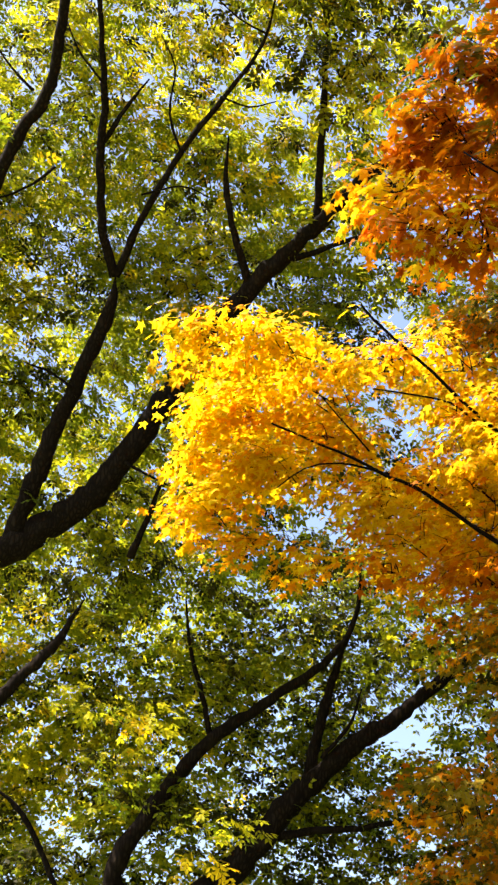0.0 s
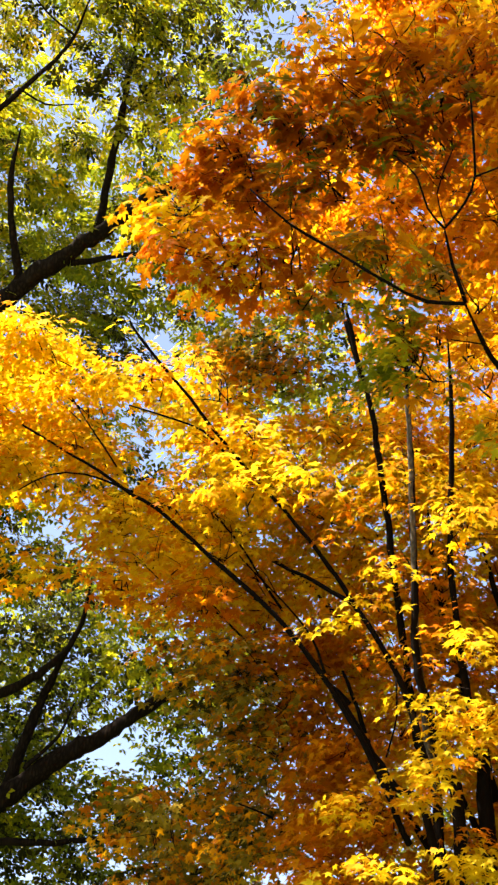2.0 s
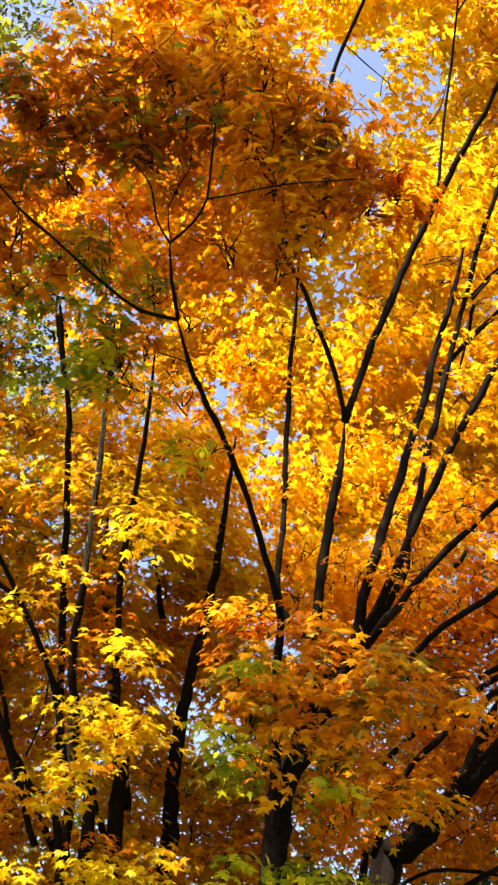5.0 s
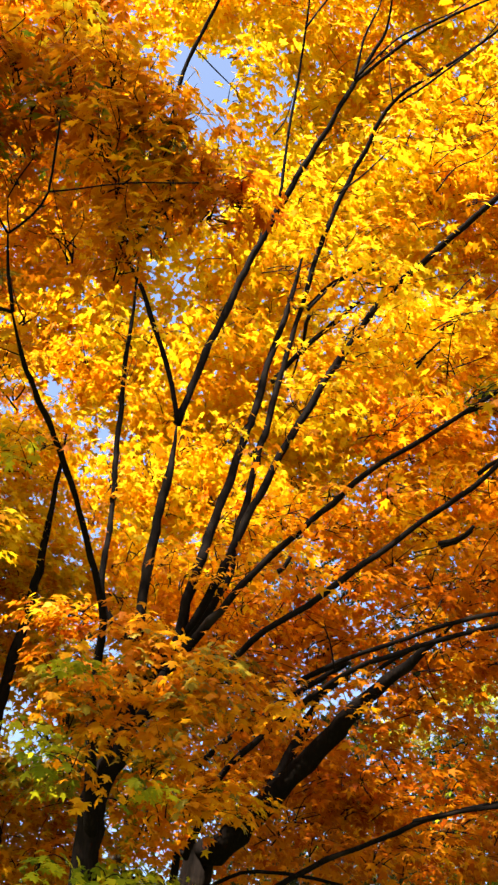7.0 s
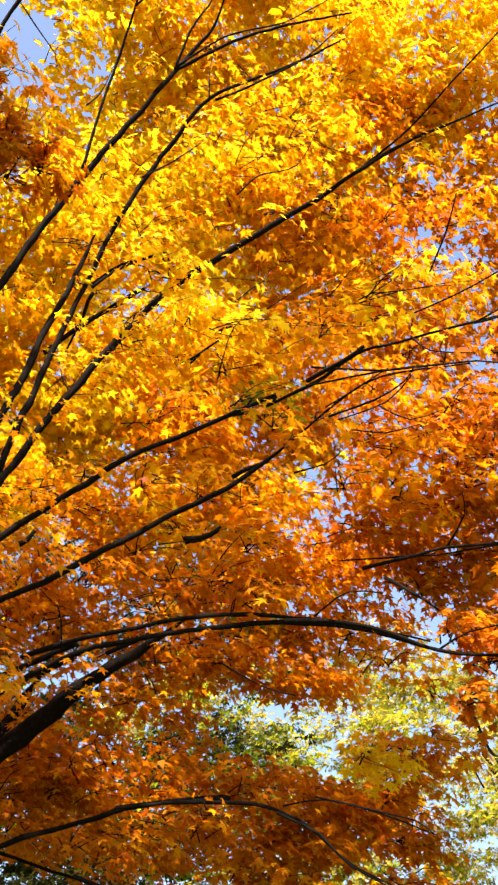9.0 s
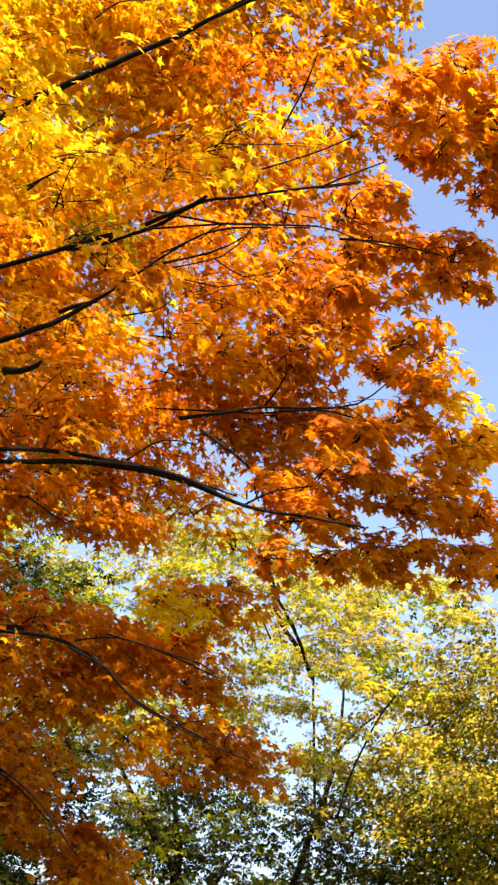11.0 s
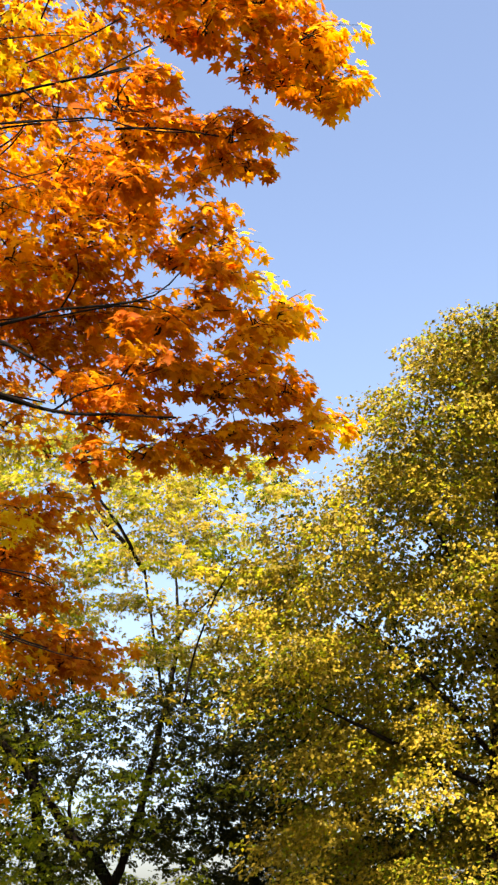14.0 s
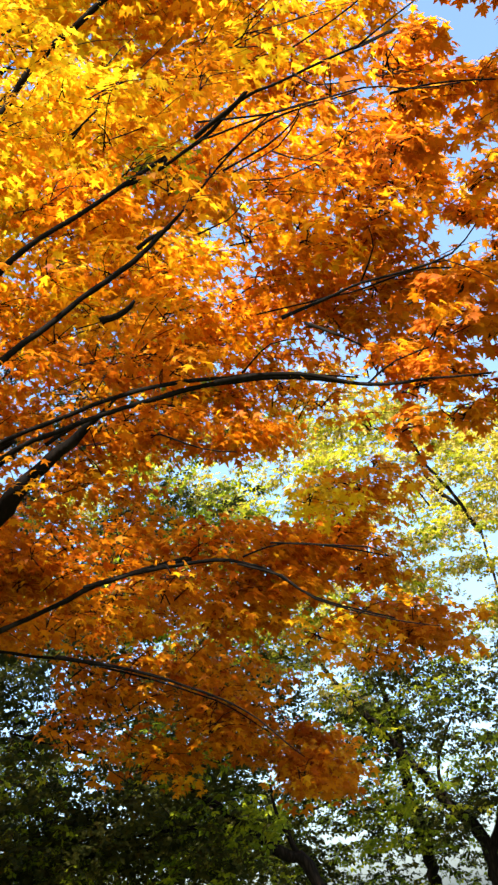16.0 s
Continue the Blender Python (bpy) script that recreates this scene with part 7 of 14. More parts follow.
spray(great_maple, "maple_far", (10.50, 7.64, 8.16), (0.57, 0.35), GO, 0.080, 141, clump=0.21)
spray(great_maple, "maple_far", (6.96, 9.53, 7.36), (0.60, 0.37), GO, 0.080, 247, clump=0.21)
spray(great_maple, "maple_far", (7.48, 9.00, 7.29), (0.62, 0.38), GO, 0.080, 135, clump=0.21)
spray(great_maple, "maple_far", (8.35, 8.99, 7.25), (0.65, 0.40), OR, 0.080, 211, clump=0.21)
spray(great_maple, "maple_far", (9.30, 9.02, 8.03), (0.64, 0.39), OR, 0.080, 236, clump=0.21)
spray(great_maple, "maple_far", (9.07, 7.70, 7.16), (0.65, 0.40), OR, 0.080, 136, clump=0.21)
spray(great_maple, "maple_far", (9.17, 7.16, 7.12), (0.67, 0.41), OR, 0.080, 137, clump=0.21)
spray(great_maple, "maple_far", (10.22, 7.50, 7.86), (0.71, 0.44), OR, 0.080, 211, clump=0.21)
spray(great_maple, "maple_far", (7.47, 9.06, 6.82), (0.47, 0.29), OR, 0.080, 78, clump=0.21)
spray(great_maple, "maple_far", (7.75, 8.81, 6.71), (0.61, 0.38), OR, 0.080, 135, clump=0.21)
spray(great_maple, "maple_far", (8.47, 8.76, 7.03), (0.64, 0.39), OR, 0.080, 183, clump=0.21)
spray(great_maple, "maple_far", (9.26, 8.60, 7.18), (0.55, 0.34), OR, 0.080, 106, clump=0.21)
spray(great_maple, "maple_far", (10.50, 8.15, 7.27), (0.61, 0.38), OR, 0.080, 129, clump=0.21)
spray(great_maple, "maple_far", (9.68, 7.26, 6.83), (0.51, 0.32), OR, 0.080, 118, clump=0.21)
spray(great_maple, "maple_far", (7.97, 10.45, 6.68), (0.66, 0.41), OR, 0.080, 360, clump=0.21)
spray(great_maple, "maple_far", (7.68, 8.93, 6.49), (0.51, 0.32), OR, 0.080, 109, clump=0.21)
spray(great_maple, "maple_back", (7.67, 11.44, 9.74), (0.66, 0.42), YG, 0.080, 201, clump=0.21)
spray(great_maple, "maple_back", (8.34, 10.93, 9.53), (0.55, 0.35), YG, 0.080, 75, clump=0.21)
spray(great_maple, "maple_back", (7.62, 11.50, 9.48), (0.51, 0.33), YG, 0.080, 118, clump=0.21)
spray(great_maple, "maple_far", (7.71, 10.91, 9.08), (0.50, 0.32), YG, 0.080, 90, clump=0.21)
spray(great_maple, "maple_far", (8.30, 10.45, 9.17), (0.56, 0.36), YG, 0.080, 83, clump=0.21)
spray(great_maple, "maple_far", (7.63, 11.19, 8.80), (0.65, 0.43), YG, 0.080, 330, clump=0.21)
spray(great_maple, "maple_far", (7.72, 10.57, 8.10), (0.59, 0.39), YG, 0.080, 117, clump=0.21)
spray(great_maple, "maple_far", (6.94, 10.55, 7.53), (0.52, 0.35), GO, 0.080, 218, clump=0.21)
spray(great_maple, "maple_far", (7.82, 10.78, 7.77), (0.59, 0.39), OR, 0.080, 130, clump=0.21)
spray(great_maple, "maple_far", (8.41, 10.67, 7.95), (0.58, 0.38), OR, 0.080, 48, clump=0.21)
spray(great_maple, "maple_back", (8.59, 9.72, 11.74), (0.64, 0.38), YG, 0.080, 193, clump=0.21)
spray(great_maple, "maple_back", (8.76, 9.50, 11.30), (0.60, 0.36), YG, 0.080, 170, clump=0.21)
spray(great_maple, "maple_back", (9.23, 9.02, 11.44), (0.54, 0.32), YG, 0.080, 95, clump=0.21)
spray(great_maple, "maple_back", (8.60, 9.66, 10.40), (0.63, 0.39), YG, 0.080, 222, clump=0.21)
spray(great_maple, "maple_back", (8.98, 9.44, 10.56), (0.50, 0.31), YG, 0.080, 52, clump=0.21)
spray(great_maple, "maple_back", (9.20, 9.68, 10.51), (0.57, 0.35), YG, 0.080, 69, clump=0.21)
spray(great_maple, "maple_back", (6.29, 8.04, 16.50), (0.80, 0.31), YG, 0.080, 289, clump=0.21)
spray(great_maple, "maple_back", (6.57, 7.18, 16.20), (0.92, 0.36), YG, 0.080, 378, clump=0.21)
spray(great_maple, "maple_back", (6.39, 7.78, 15.83), (0.80, 0.30), YG, 0.080, 198, clump=0.21)
spray(great_maple, "maple_back", (7.31, 6.98, 16.24), (0.79, 0.30), YG, 0.080, 280, clump=0.21)
spray(great_maple, "maple_back", (8.10, 6.86, 17.21), (0.75, 0.29), YG, 0.080, 182, clump=0.21)
spray(great_maple, "maple_back", (8.60, 5.59, 16.86), (0.71, 0.28), YG, 0.080, 229, clump=0.21)
spray(great_maple, "maple_back", (8.82, 4.63, 16.16), (0.70, 0.27), YG, 0.080, 220, clump=0.21)
spray(great_maple, "maple_back", (7.87, 8.34, 16.59), (0.86, 0.31), YG, 0.080, 336, clump=0.21)
spray(great_maple, "maple_back", (8.48, 6.60, 16.71), (0.98, 0.37), YG, 0.080, 207, clump=0.21)
spray(great_maple, "maple_back", (9.11, 5.32, 16.05), (0.97, 0.36), YG, 0.080, 427, clump=0.21)
spray(great_maple, "maple_back", (9.14, 4.12, 14.89), (0.75, 0.28), YG, 0.080, 438, clump=0.21)
spray(great_maple, "maple_back", (8.35, 5.56, 14.62), (0.69, 0.26), YG, 0.080, 324, clump=0.21)
spray(great_maple, "maple_back", (9.39, 5.42, 14.96), (0.85, 0.31), YG, 0.080, 564, clump=0.21)
spray(great_maple, "maple_back", (9.73, 4.28, 14.62), (0.75, 0.27), YG, 0.080, 438, clump=0.21)
spray(great_maple, "maple_back", (10.15, 3.77, 14.93), (0.59, 0.21), YG, 0.080, 271, clump=0.21)
spray(great_maple, "maple_back", (9.53, 5.84, 14.63), (0.69, 0.25), YG, 0.080, 274, clump=0.21)
spray(great_maple, "maple_back", (9.65, 5.00, 14.11), (0.83, 0.31), YG, 0.080, 440, clump=0.21)
spray(great_maple, "maple_back", (10.10, 4.11, 14.08), (0.84, 0.32), YG, 0.080, 550, clump=0.21)
spray(great_maple, "maple_back", (10.00, 4.89, 13.87), (0.75, 0.31), YG, 0.080, 368, clump=0.21)
spray(great_maple, "maple_back", (8.45, 7.13, 13.89), (0.67, 0.22), YG, 0.080, 350, clump=0.21)
spray(great_maple, "maple_back", (7.22, 8.49, 12.44), (0.78, 0.32), Y, 0.080, 474, clump=0.21)
spray(great_maple, "maple_back", (8.02, 8.08, 13.29), (0.67, 0.25), YG, 0.080, 287, clump=0.21)
spray(great_maple, "maple_far", (8.06, 6.87, 12.68), (0.68, 0.25), YG, 0.080, 282, clump=0.21)
spray(great_maple, "maple_back", (8.75, 6.67, 13.54), (0.69, 0.23), YG, 0.080, 241, clump=0.21)
spray(great_maple, "maple_back", (8.94, 6.19, 13.59), (0.82, 0.27), YG, 0.080, 324, clump=0.21)
spray(great_maple, "maple_back", (9.68, 6.06, 14.46), (0.78, 0.26), YG, 0.080, 309, clump=0.21)
spray(great_maple, "maple_back", (9.69, 5.03, 13.89), (0.71, 0.24), RX, 0.080, 319, clump=0.21)
spray(great_maple, "maple_far", (7.44, 8.48, 11.77), (0.71, 0.32), Y, 0.080, 311, clump=0.21)
spray(great_maple, "maple_back", (8.06, 8.27, 12.64), (0.63, 0.26), Y, 0.080, 163, clump=0.21)
spray(great_maple, "maple_far", (7.94, 7.69, 12.43), (0.78, 0.31), Y, 0.080, 270, clump=0.21)
spray(great_maple, "maple_back", (8.83, 7.35, 12.94), (0.81, 0.32), Y, 0.080, 383, clump=0.21)
spray(great_maple, "maple_far", (8.37, 6.24, 12.26), (0.69, 0.26), YG, 0.080, 217, clump=0.21)
spray(great_maple, "maple_far", (8.81, 5.77, 12.76), (0.70, 0.25), YG, 0.080, 239, clump=0.21)
spray(great_maple, "maple_back", (9.69, 5.53, 13.38), (0.75, 0.27), O, 0.080, 438, clump=0.21)
spray(great_maple, "maple_back", (10.43, 5.00, 13.89), (0.67, 0.23), O, 0.080, 350, clump=0.21)
spray(great_maple, "maple_back", (10.52, 4.10, 13.56), (0.63, 0.22), O, 0.080, 309, clump=0.21)
spray(great_maple, "maple_far", (7.45, 7.84, 11.03), (0.71, 0.33), YG, 0.080, 275, clump=0.21)
spray(great_maple, "maple_far", (8.17, 7.73, 11.67), (0.63, 0.28), YG, 0.080, 179, clump=0.21)
spray(great_maple, "maple_back", (8.84, 7.64, 12.38), (0.74, 0.32), Y, 0.080, 347, clump=0.21)
spray(great_maple, "maple_back", (9.18, 6.84, 12.53), (0.73, 0.31), GO, 0.080, 362, clump=0.21)
spray(great_maple, "maple_back", (9.32, 6.43, 12.56), (0.61, 0.25), GO, 0.080, 209, clump=0.21)
spray(great_maple, "maple_far", (9.07, 5.53, 11.69), (0.56, 0.24), OX, 0.080, 244, clump=0.21)
spray(great_maple, "maple_back", (10.06, 5.14, 12.76), (0.67, 0.27), OR, 0.080, 350, clump=0.21)
spray(great_maple, "maple_back", (10.40, 4.30, 12.81), (0.70, 0.28), O, 0.080, 382, clump=0.21)
spray(great_maple, "maple_far", (8.16, 8.29, 11.63), (0.61, 0.29), YG, 0.080, 221, clump=0.21)
spray(great_maple, "maple_back", (8.61, 7.87, 11.95), (0.74, 0.33), YG, 0.080, 290, clump=0.21)
spray(great_maple, "maple_back", (9.67, 6.63, 11.93), (0.66, 0.30), GO, 0.080, 284, clump=0.21)
spray(great_maple, "maple_back", (10.07, 6.29, 12.39), (0.73, 0.32), RX, 0.080, 364, clump=0.21)
spray(great_maple, "maple_far", (9.15, 4.86, 11.33), (0.64, 0.27), RX, 0.080, 319, clump=0.21)
spray(great_maple, "maple_far", (10.17, 4.54, 11.93), (0.77, 0.34), RX, 0.080, 462, clump=0.21)
spray(great_maple, "maple_far", (7.91, 8.33, 10.29), (0.55, 0.28), YG, 0.080, 337, clump=0.21)
spray(great_maple, "maple_far", (7.85, 7.22, 10.02), (0.61, 0.30), YG, 0.080, 415, clump=0.21)
spray(great_maple, "maple_far", (8.05, 6.69, 9.87), (0.51, 0.25), YG, 0.080, 197, clump=0.21)
spray(great_maple, "maple_far", (9.64, 5.86, 11.03), (0.70, 0.33), GO, 0.080, 232, clump=0.21)
spray(great_maple, "maple_far", (10.23, 5.75, 11.56), (0.65, 0.30), GO, 0.080, 192, clump=0.21)
spray(great_maple, "maple_far", (9.65, 4.98, 10.94), (0.66, 0.31), GO, 0.080, 339, clump=0.21)
spray(great_maple, "maple_far", (10.75, 4.44, 11.58), (0.54, 0.25), RX, 0.080, 227, clump=0.21)
spray(great_maple, "maple_far", (7.50, 7.69, 8.98), (0.60, 0.32), YG, 0.080, 248, clump=0.21)
spray(great_maple, "maple_far", (8.40, 8.17, 10.03), (0.71, 0.37), YG, 0.080, 436, clump=0.21)
spray(great_maple, "maple_far", (8.76, 7.47, 10.12), (0.67, 0.34), YG, 0.080, 313, clump=0.21)
spray(great_maple, "maple_far", (9.29, 7.22, 10.60), (0.62, 0.31), YG, 0.080, 161, clump=0.21)
spray(great_maple, "maple_far", (9.42, 6.50, 10.54), (0.59, 0.30), OX, 0.080, 271, clump=0.21)
spray(great_maple, "maple_back", (10.33, 5.98, 11.54), (0.69, 0.33), GO, 0.080, 203, clump=0.21)
spray(great_maple, "maple_far", (9.86, 5.34, 10.61), (0.73, 0.36), OX, 0.080, 338, clump=0.21)
spray(great_maple, "maple_far", (10.59, 4.80, 11.19), (0.61, 0.29), RX, 0.080, 290, clump=0.21)
spray(great_maple, "maple_far", (8.27, 8.40, 9.67), (0.56, 0.30), YG, 0.080, 190, clump=0.21)
spray(great_maple, "maple_far", (7.94, 6.90, 8.64), (0.55, 0.29), GO, 0.080, 256, clump=0.21)
spray(great_maple, "maple_far", (9.04, 7.35, 10.08), (0.70, 0.36), YG, 0.080, 330, clump=0.21)
spray(great_maple, "maple_far", (9.15, 7.02, 10.00), (0.50, 0.26), YG, 0.080, 152, clump=0.21)
spray(great_maple, "maple_far", (9.28, 5.80, 9.60), (0.56, 0.29), OX, 0.080, 349, clump=0.21)
spray(great_maple, "maple_far", (10.32, 5.80, 10.71), (0.62, 0.31), OX, 0.080, 299, clump=0.21)
spray(great_maple, "maple_far", (10.01, 4.95, 10.09), (0.65, 0.33), RX, 0.080, 471, clump=0.21)
spray(great_maple, "maple_far", (8.38, 7.50, 9.02), (0.67, 0.36), OR, 0.080, 438, clump=0.21)
spray(great_maple, "maple_far", (8.64, 7.06, 8.69), (0.56, 0.31), GO, 0.080, 342, clump=0.21)
spray(great_maple, "maple_far", (8.97, 7.21, 9.38), (0.49, 0.26), RX, 0.080, 209, clump=0.21)
spray(great_maple, "maple_far", (9.51, 6.56, 9.46), (0.49, 0.26), OR, 0.080, 265, clump=0.21)
spray(great_maple, "maple_far", (9.74, 5.47, 9.05), (0.60, 0.32), OX, 0.080, 401, clump=0.21)
spray(great_maple, "maple_far", (9.31, 5.11, 9.19), (0.49, 0.26), OX, 0.080, 267, clump=0.21)
spray(great_maple, "maple_far", (10.68, 5.11, 9.66), (0.51, 0.27), RX, 0.080, 290, clump=0.21)
spray(great_maple, "maple", (6.27, 2.21, 7.60), (0.29, 0.18), OX, 0.070, 199, clump=0.10, loose=5)
spray(great_maple, "maple_far", (8.35, 2.99, 9.63), (0.35, 0.19), OX, 0.080, 136, clump=0.10)
spray(great_maple, "maple", (6.72, 1.97, 7.89), (0.26, 0.22), GO, 0.070, 190, clump=0.10, loose=5)
spray(great_maple, "maple_far", (7.86, 2.35, 9.00), (0.28, 0.21), GO, 0.080, 82, clump=0.10)
spray(great_maple, "maple", (6.67, 1.71, 7.85), (0.17, 0.20), OX, 0.070, 98, clump=0.10, loose=5)
spray(great_maple, "maple_far", (7.53, 1.97, 8.69), (0.17, 0.18), OX, 0.080, 32, clump=0.10)
spray(great_maple, "maple", (6.62, 1.97, 7.42), (0.25, 0.06), OX, 0.070, 112, clump=0.10, loose=5)
spray(great_maple, "maple_far", (7.77, 2.36, 8.47), (0.27, 0.06), OX, 0.080, 58, clump=0.10)
spray(great_maple, "maple", (6.72, 1.67, 7.48), (0.25, 0.18), OX, 0.070, 159, clump=0.10, loose=5)
spray(great_maple, "maple_far", (8.13, 2.06, 8.74), (0.27, 0.17), OX, 0.080, 81, clump=0.10)
spray(great_maple, "maple", (7.20, 1.57, 7.64), (0.22, 0.21), OX, 0.070, 145, clump=0.10, loose=5)
spray(great_maple, "maple_far", (8.46, 1.88, 8.73), (0.23, 0.21), OX, 0.080, 59, clump=0.10)
spray(great_maple, "maple", (7.25, 1.40, 7.50), (0.17, 0.20), OX, 0.070, 97, clump=0.10, loose=5)
spray(great_maple, "maple_far", (8.77, 1.74, 8.76), (0.18, 0.20), OX, 0.080, 36, clump=0.10)
spray(great_maple, "maple", (7.45, 1.37, 7.33), (0.11, 0.18), OX, 0.070, 55, clump=0.10, loose=5)
spray(great_maple, "maple_far", (8.27, 1.56, 7.99), (0.11, 0.17), OX, 0.080, 32, clump=0.10)
spray(great_maple, "maple", (7.33, 1.63, 7.42), (0.24, 0.15), OX, 0.070, 135, clump=0.10, loose=5)
spray(great_maple, "maple_far", (8.09, 1.84, 8.05), (0.24, 0.13), OX, 0.080, 74, clump=0.10)
spray(great_maple, "maple", (7.10, 1.86, 7.41), (0.18, 0.12), RX, 0.070, 78, clump=0.10, loose=5)
spray(great_maple, "maple_far", (8.66, 2.31, 8.71), (0.20, 0.12), RX, 0.080, 44, clump=0.10)
spray(great_maple, "maple", (7.13, 1.40, 7.00), (0.10, 0.11), OX, 0.070, 36, clump=0.10, loose=5)
spray(great_maple, "maple_far", (8.62, 1.73, 8.16), (0.11, 0.12), OX, 0.080, 32, clump=0.10)
spray(great_maple, "maple", (6.82, 1.47, 7.67), (0.12, 0.15), OX, 0.070, 51, clump=0.10, loose=5)
spray(great_maple, "maple_far", (8.06, 1.77, 8.81), (0.13, 0.15), OX, 0.080, 18, clump=0.10)
spray(great_maple, "maple", (6.72, 2.26, 7.59), (0.24, 0.08), RX, 0.070, 108, clump=0.10, loose=5)
spray(great_maple, "maple_far", (8.55, 2.92, 9.25), (0.27, 0.07), RX, 0.080, 79, clump=0.10)
spray(great_maple, "maple", (6.19, 2.00, 7.79), (0.29, 0.08), OX, 0.070, 160, clump=0.10, loose=5)
spray(great_maple, "maple_far", (7.83, 2.57, 9.46), (0.33, 0.09), OX, 0.080, 117, clump=0.10)
spray(great_maple, "maple", (6.43, 1.78, 8.01), (0.17, 0.16), OX, 0.070, 85, clump=0.10, loose=5)
spray(great_maple, "maple_far", (7.77, 2.19, 9.38), (0.19, 0.16), OX, 0.080, 40, clump=0.10)
spray(great_maple, "maple", (7.25, 2.48, 7.16), (0.20, 0.17), RX, 0.070, 109, clump=0.10, loose=5)
spray(great_maple, "maple_far", (8.55, 2.97, 8.18), (0.21, 0.17), RX, 0.080, 52, clump=0.10)
spray(great_maple, "maple", (7.20, 2.24, 7.08), (0.18, 0.15), RX, 0.070, 90, clump=0.10, loose=5)
spray(great_maple, "maple_far", (8.44, 2.67, 8.06), (0.19, 0.15), RX, 0.080, 51, clump=0.10)
spray(great_maple, "maple", (7.06, 2.00, 6.85), (0.17, 0.08), RX, 0.070, 60, clump=0.10, loose=5)
spray(great_maple, "maple_far", (8.86, 2.55, 8.22), (0.20, 0.08), RX, 0.080, 37, clump=0.10)
spray(great_maple, "maple", (7.44, 2.25, 6.92), (0.22, 0.09), RX, 0.070, 87, clump=0.10, loose=5)
spray(great_maple, "maple_far", (8.58, 2.64, 7.77), (0.23, 0.08), RX, 0.080, 76, clump=0.10)
spray(great_maple, "maple", (7.55, 2.02, 7.14), (0.11, 0.10), RX, 0.070, 35, clump=0.10, loose=5)
spray(great_maple, "maple_far", (8.16, 2.23, 7.61), (0.11, 0.09), RX, 0.080, 18, clump=0.10)
spray(great_maple, "maple", (7.23, 2.01, 6.65), (0.12, 0.07), RX, 0.070, 28, clump=0.10, loose=5)
spray(great_maple, "maple_far", (8.76, 2.48, 7.75), (0.13, 0.06), RX, 0.080, 33, clump=0.10)
spray(great_maple, "maple", (7.12, 2.35, 6.62), (0.12, 0.11), RX, 0.070, 40, clump=0.10, loose=5)
spray(great_maple, "maple_far", (8.35, 2.79, 7.52), (0.12, 0.11), RX, 0.080, 43, clump=0.10)
spray(great_maple, "maple", (7.04, 2.68, 7.09), (0.26, 0.19), RX, 0.070, 167, clump=0.10, loose=5)
spray(great_maple, "maple_far", (7.76, 2.99, 7.67), (0.26, 0.17), RX, 0.080, 86, clump=0.10)
spray(great_maple, "maple", (6.91, 2.74, 7.31), (0.24, 0.16), RX, 0.070, 137, clump=0.10, loose=5)
spray(great_maple, "maple_far", (7.58, 3.04, 7.89), (0.24, 0.14), RX, 0.080, 79, clump=0.10)
spray(great_maple, "maple", (7.04, 2.87, 6.71), (0.25, 0.11), RX, 0.070, 125, clump=0.10, loose=5)
spray(great_maple, "maple_far", (8.07, 3.33, 7.49), (0.26, 0.10), RX, 0.080, 37, clump=0.10)
spray(great_maple, "maple", (6.56, 2.44, 7.14), (0.14, 0.09), RX, 0.070, 48, clump=0.10, loose=5)
spray(great_maple, "maple_far", (7.74, 2.92, 8.16), (0.15, 0.09), RX, 0.080, 39, clump=0.10)
spray(great_maple, "maple_far", (8.53, 4.88, 7.99), (0.30, 0.16), OX, 0.080, 116, clump=0.21)
spray(great_maple, "maple_far", (8.36, 4.49, 7.36), (0.28, 0.16), GO, 0.080, 103, clump=0.21)
spray(great_maple, "maple_far", (8.06, 4.85, 7.28), (0.28, 0.16), GO, 0.080, 101, clump=0.21)
spray(great_maple, "maple_far", (8.54, 4.08, 7.60), (0.28, 0.16), RX, 0.080, 106, clump=0.21)
spray(great_maple, "maple_far", (8.53, 4.27, 7.87), (0.29, 0.16), OX, 0.080, 82, clump=0.21)
spray(great_maple, "maple_far", (8.34, 3.76, 7.12), (0.27, 0.15), GO, 0.080, 97, clump=0.21)
spray(great_maple, "maple_far", (8.50, 4.94, 7.67), (0.29, 0.16), OX, 0.080, 113, clump=0.21)
spray(great_maple, "maple_far", (8.05, 4.32, 7.48), (0.28, 0.15), OX, 0.080, 98, clump=0.21)
spray(great_maple, "maple_far", (8.33, 3.99, 7.32), (0.28, 0.15), RX, 0.080, 98, clump=0.21)
spray(great_maple, "maple_far", (8.85, 3.80, 7.68), (0.29, 0.16), RX, 0.080, 72, clump=0.21)
spray(great_maple, "maple_far", (8.69, 3.39, 7.30), (0.28, 0.16), GO, 0.080, 101, clump=0.21)
spray(great_maple, "maple_far", (8.02, 4.30, 7.00), (0.27, 0.15), GO, 0.080, 94, clump=0.21)
spray(great_maple, "maple_far", (9.19, 4.14, 8.57), (0.34, 0.18), RX, 0.080, 112, clump=0.21)
spray(great_maple, "maple_far", (8.55, 3.59, 7.69), (0.31, 0.17), RX, 0.080, 63, clump=0.21)
spray(great_maple, "maple_far", (9.03, 4.31, 8.26), (0.33, 0.18), RX, 0.080, 113, clump=0.21)
spray(great_maple, "maple_far", (9.02, 3.97, 7.83), (0.32, 0.18), RX, 0.080, 147, clump=0.21)
spray(great_maple, "maple_far", (8.20, 3.82, 7.89), (0.26, 0.16), RX, 0.080, 94, clump=0.21)
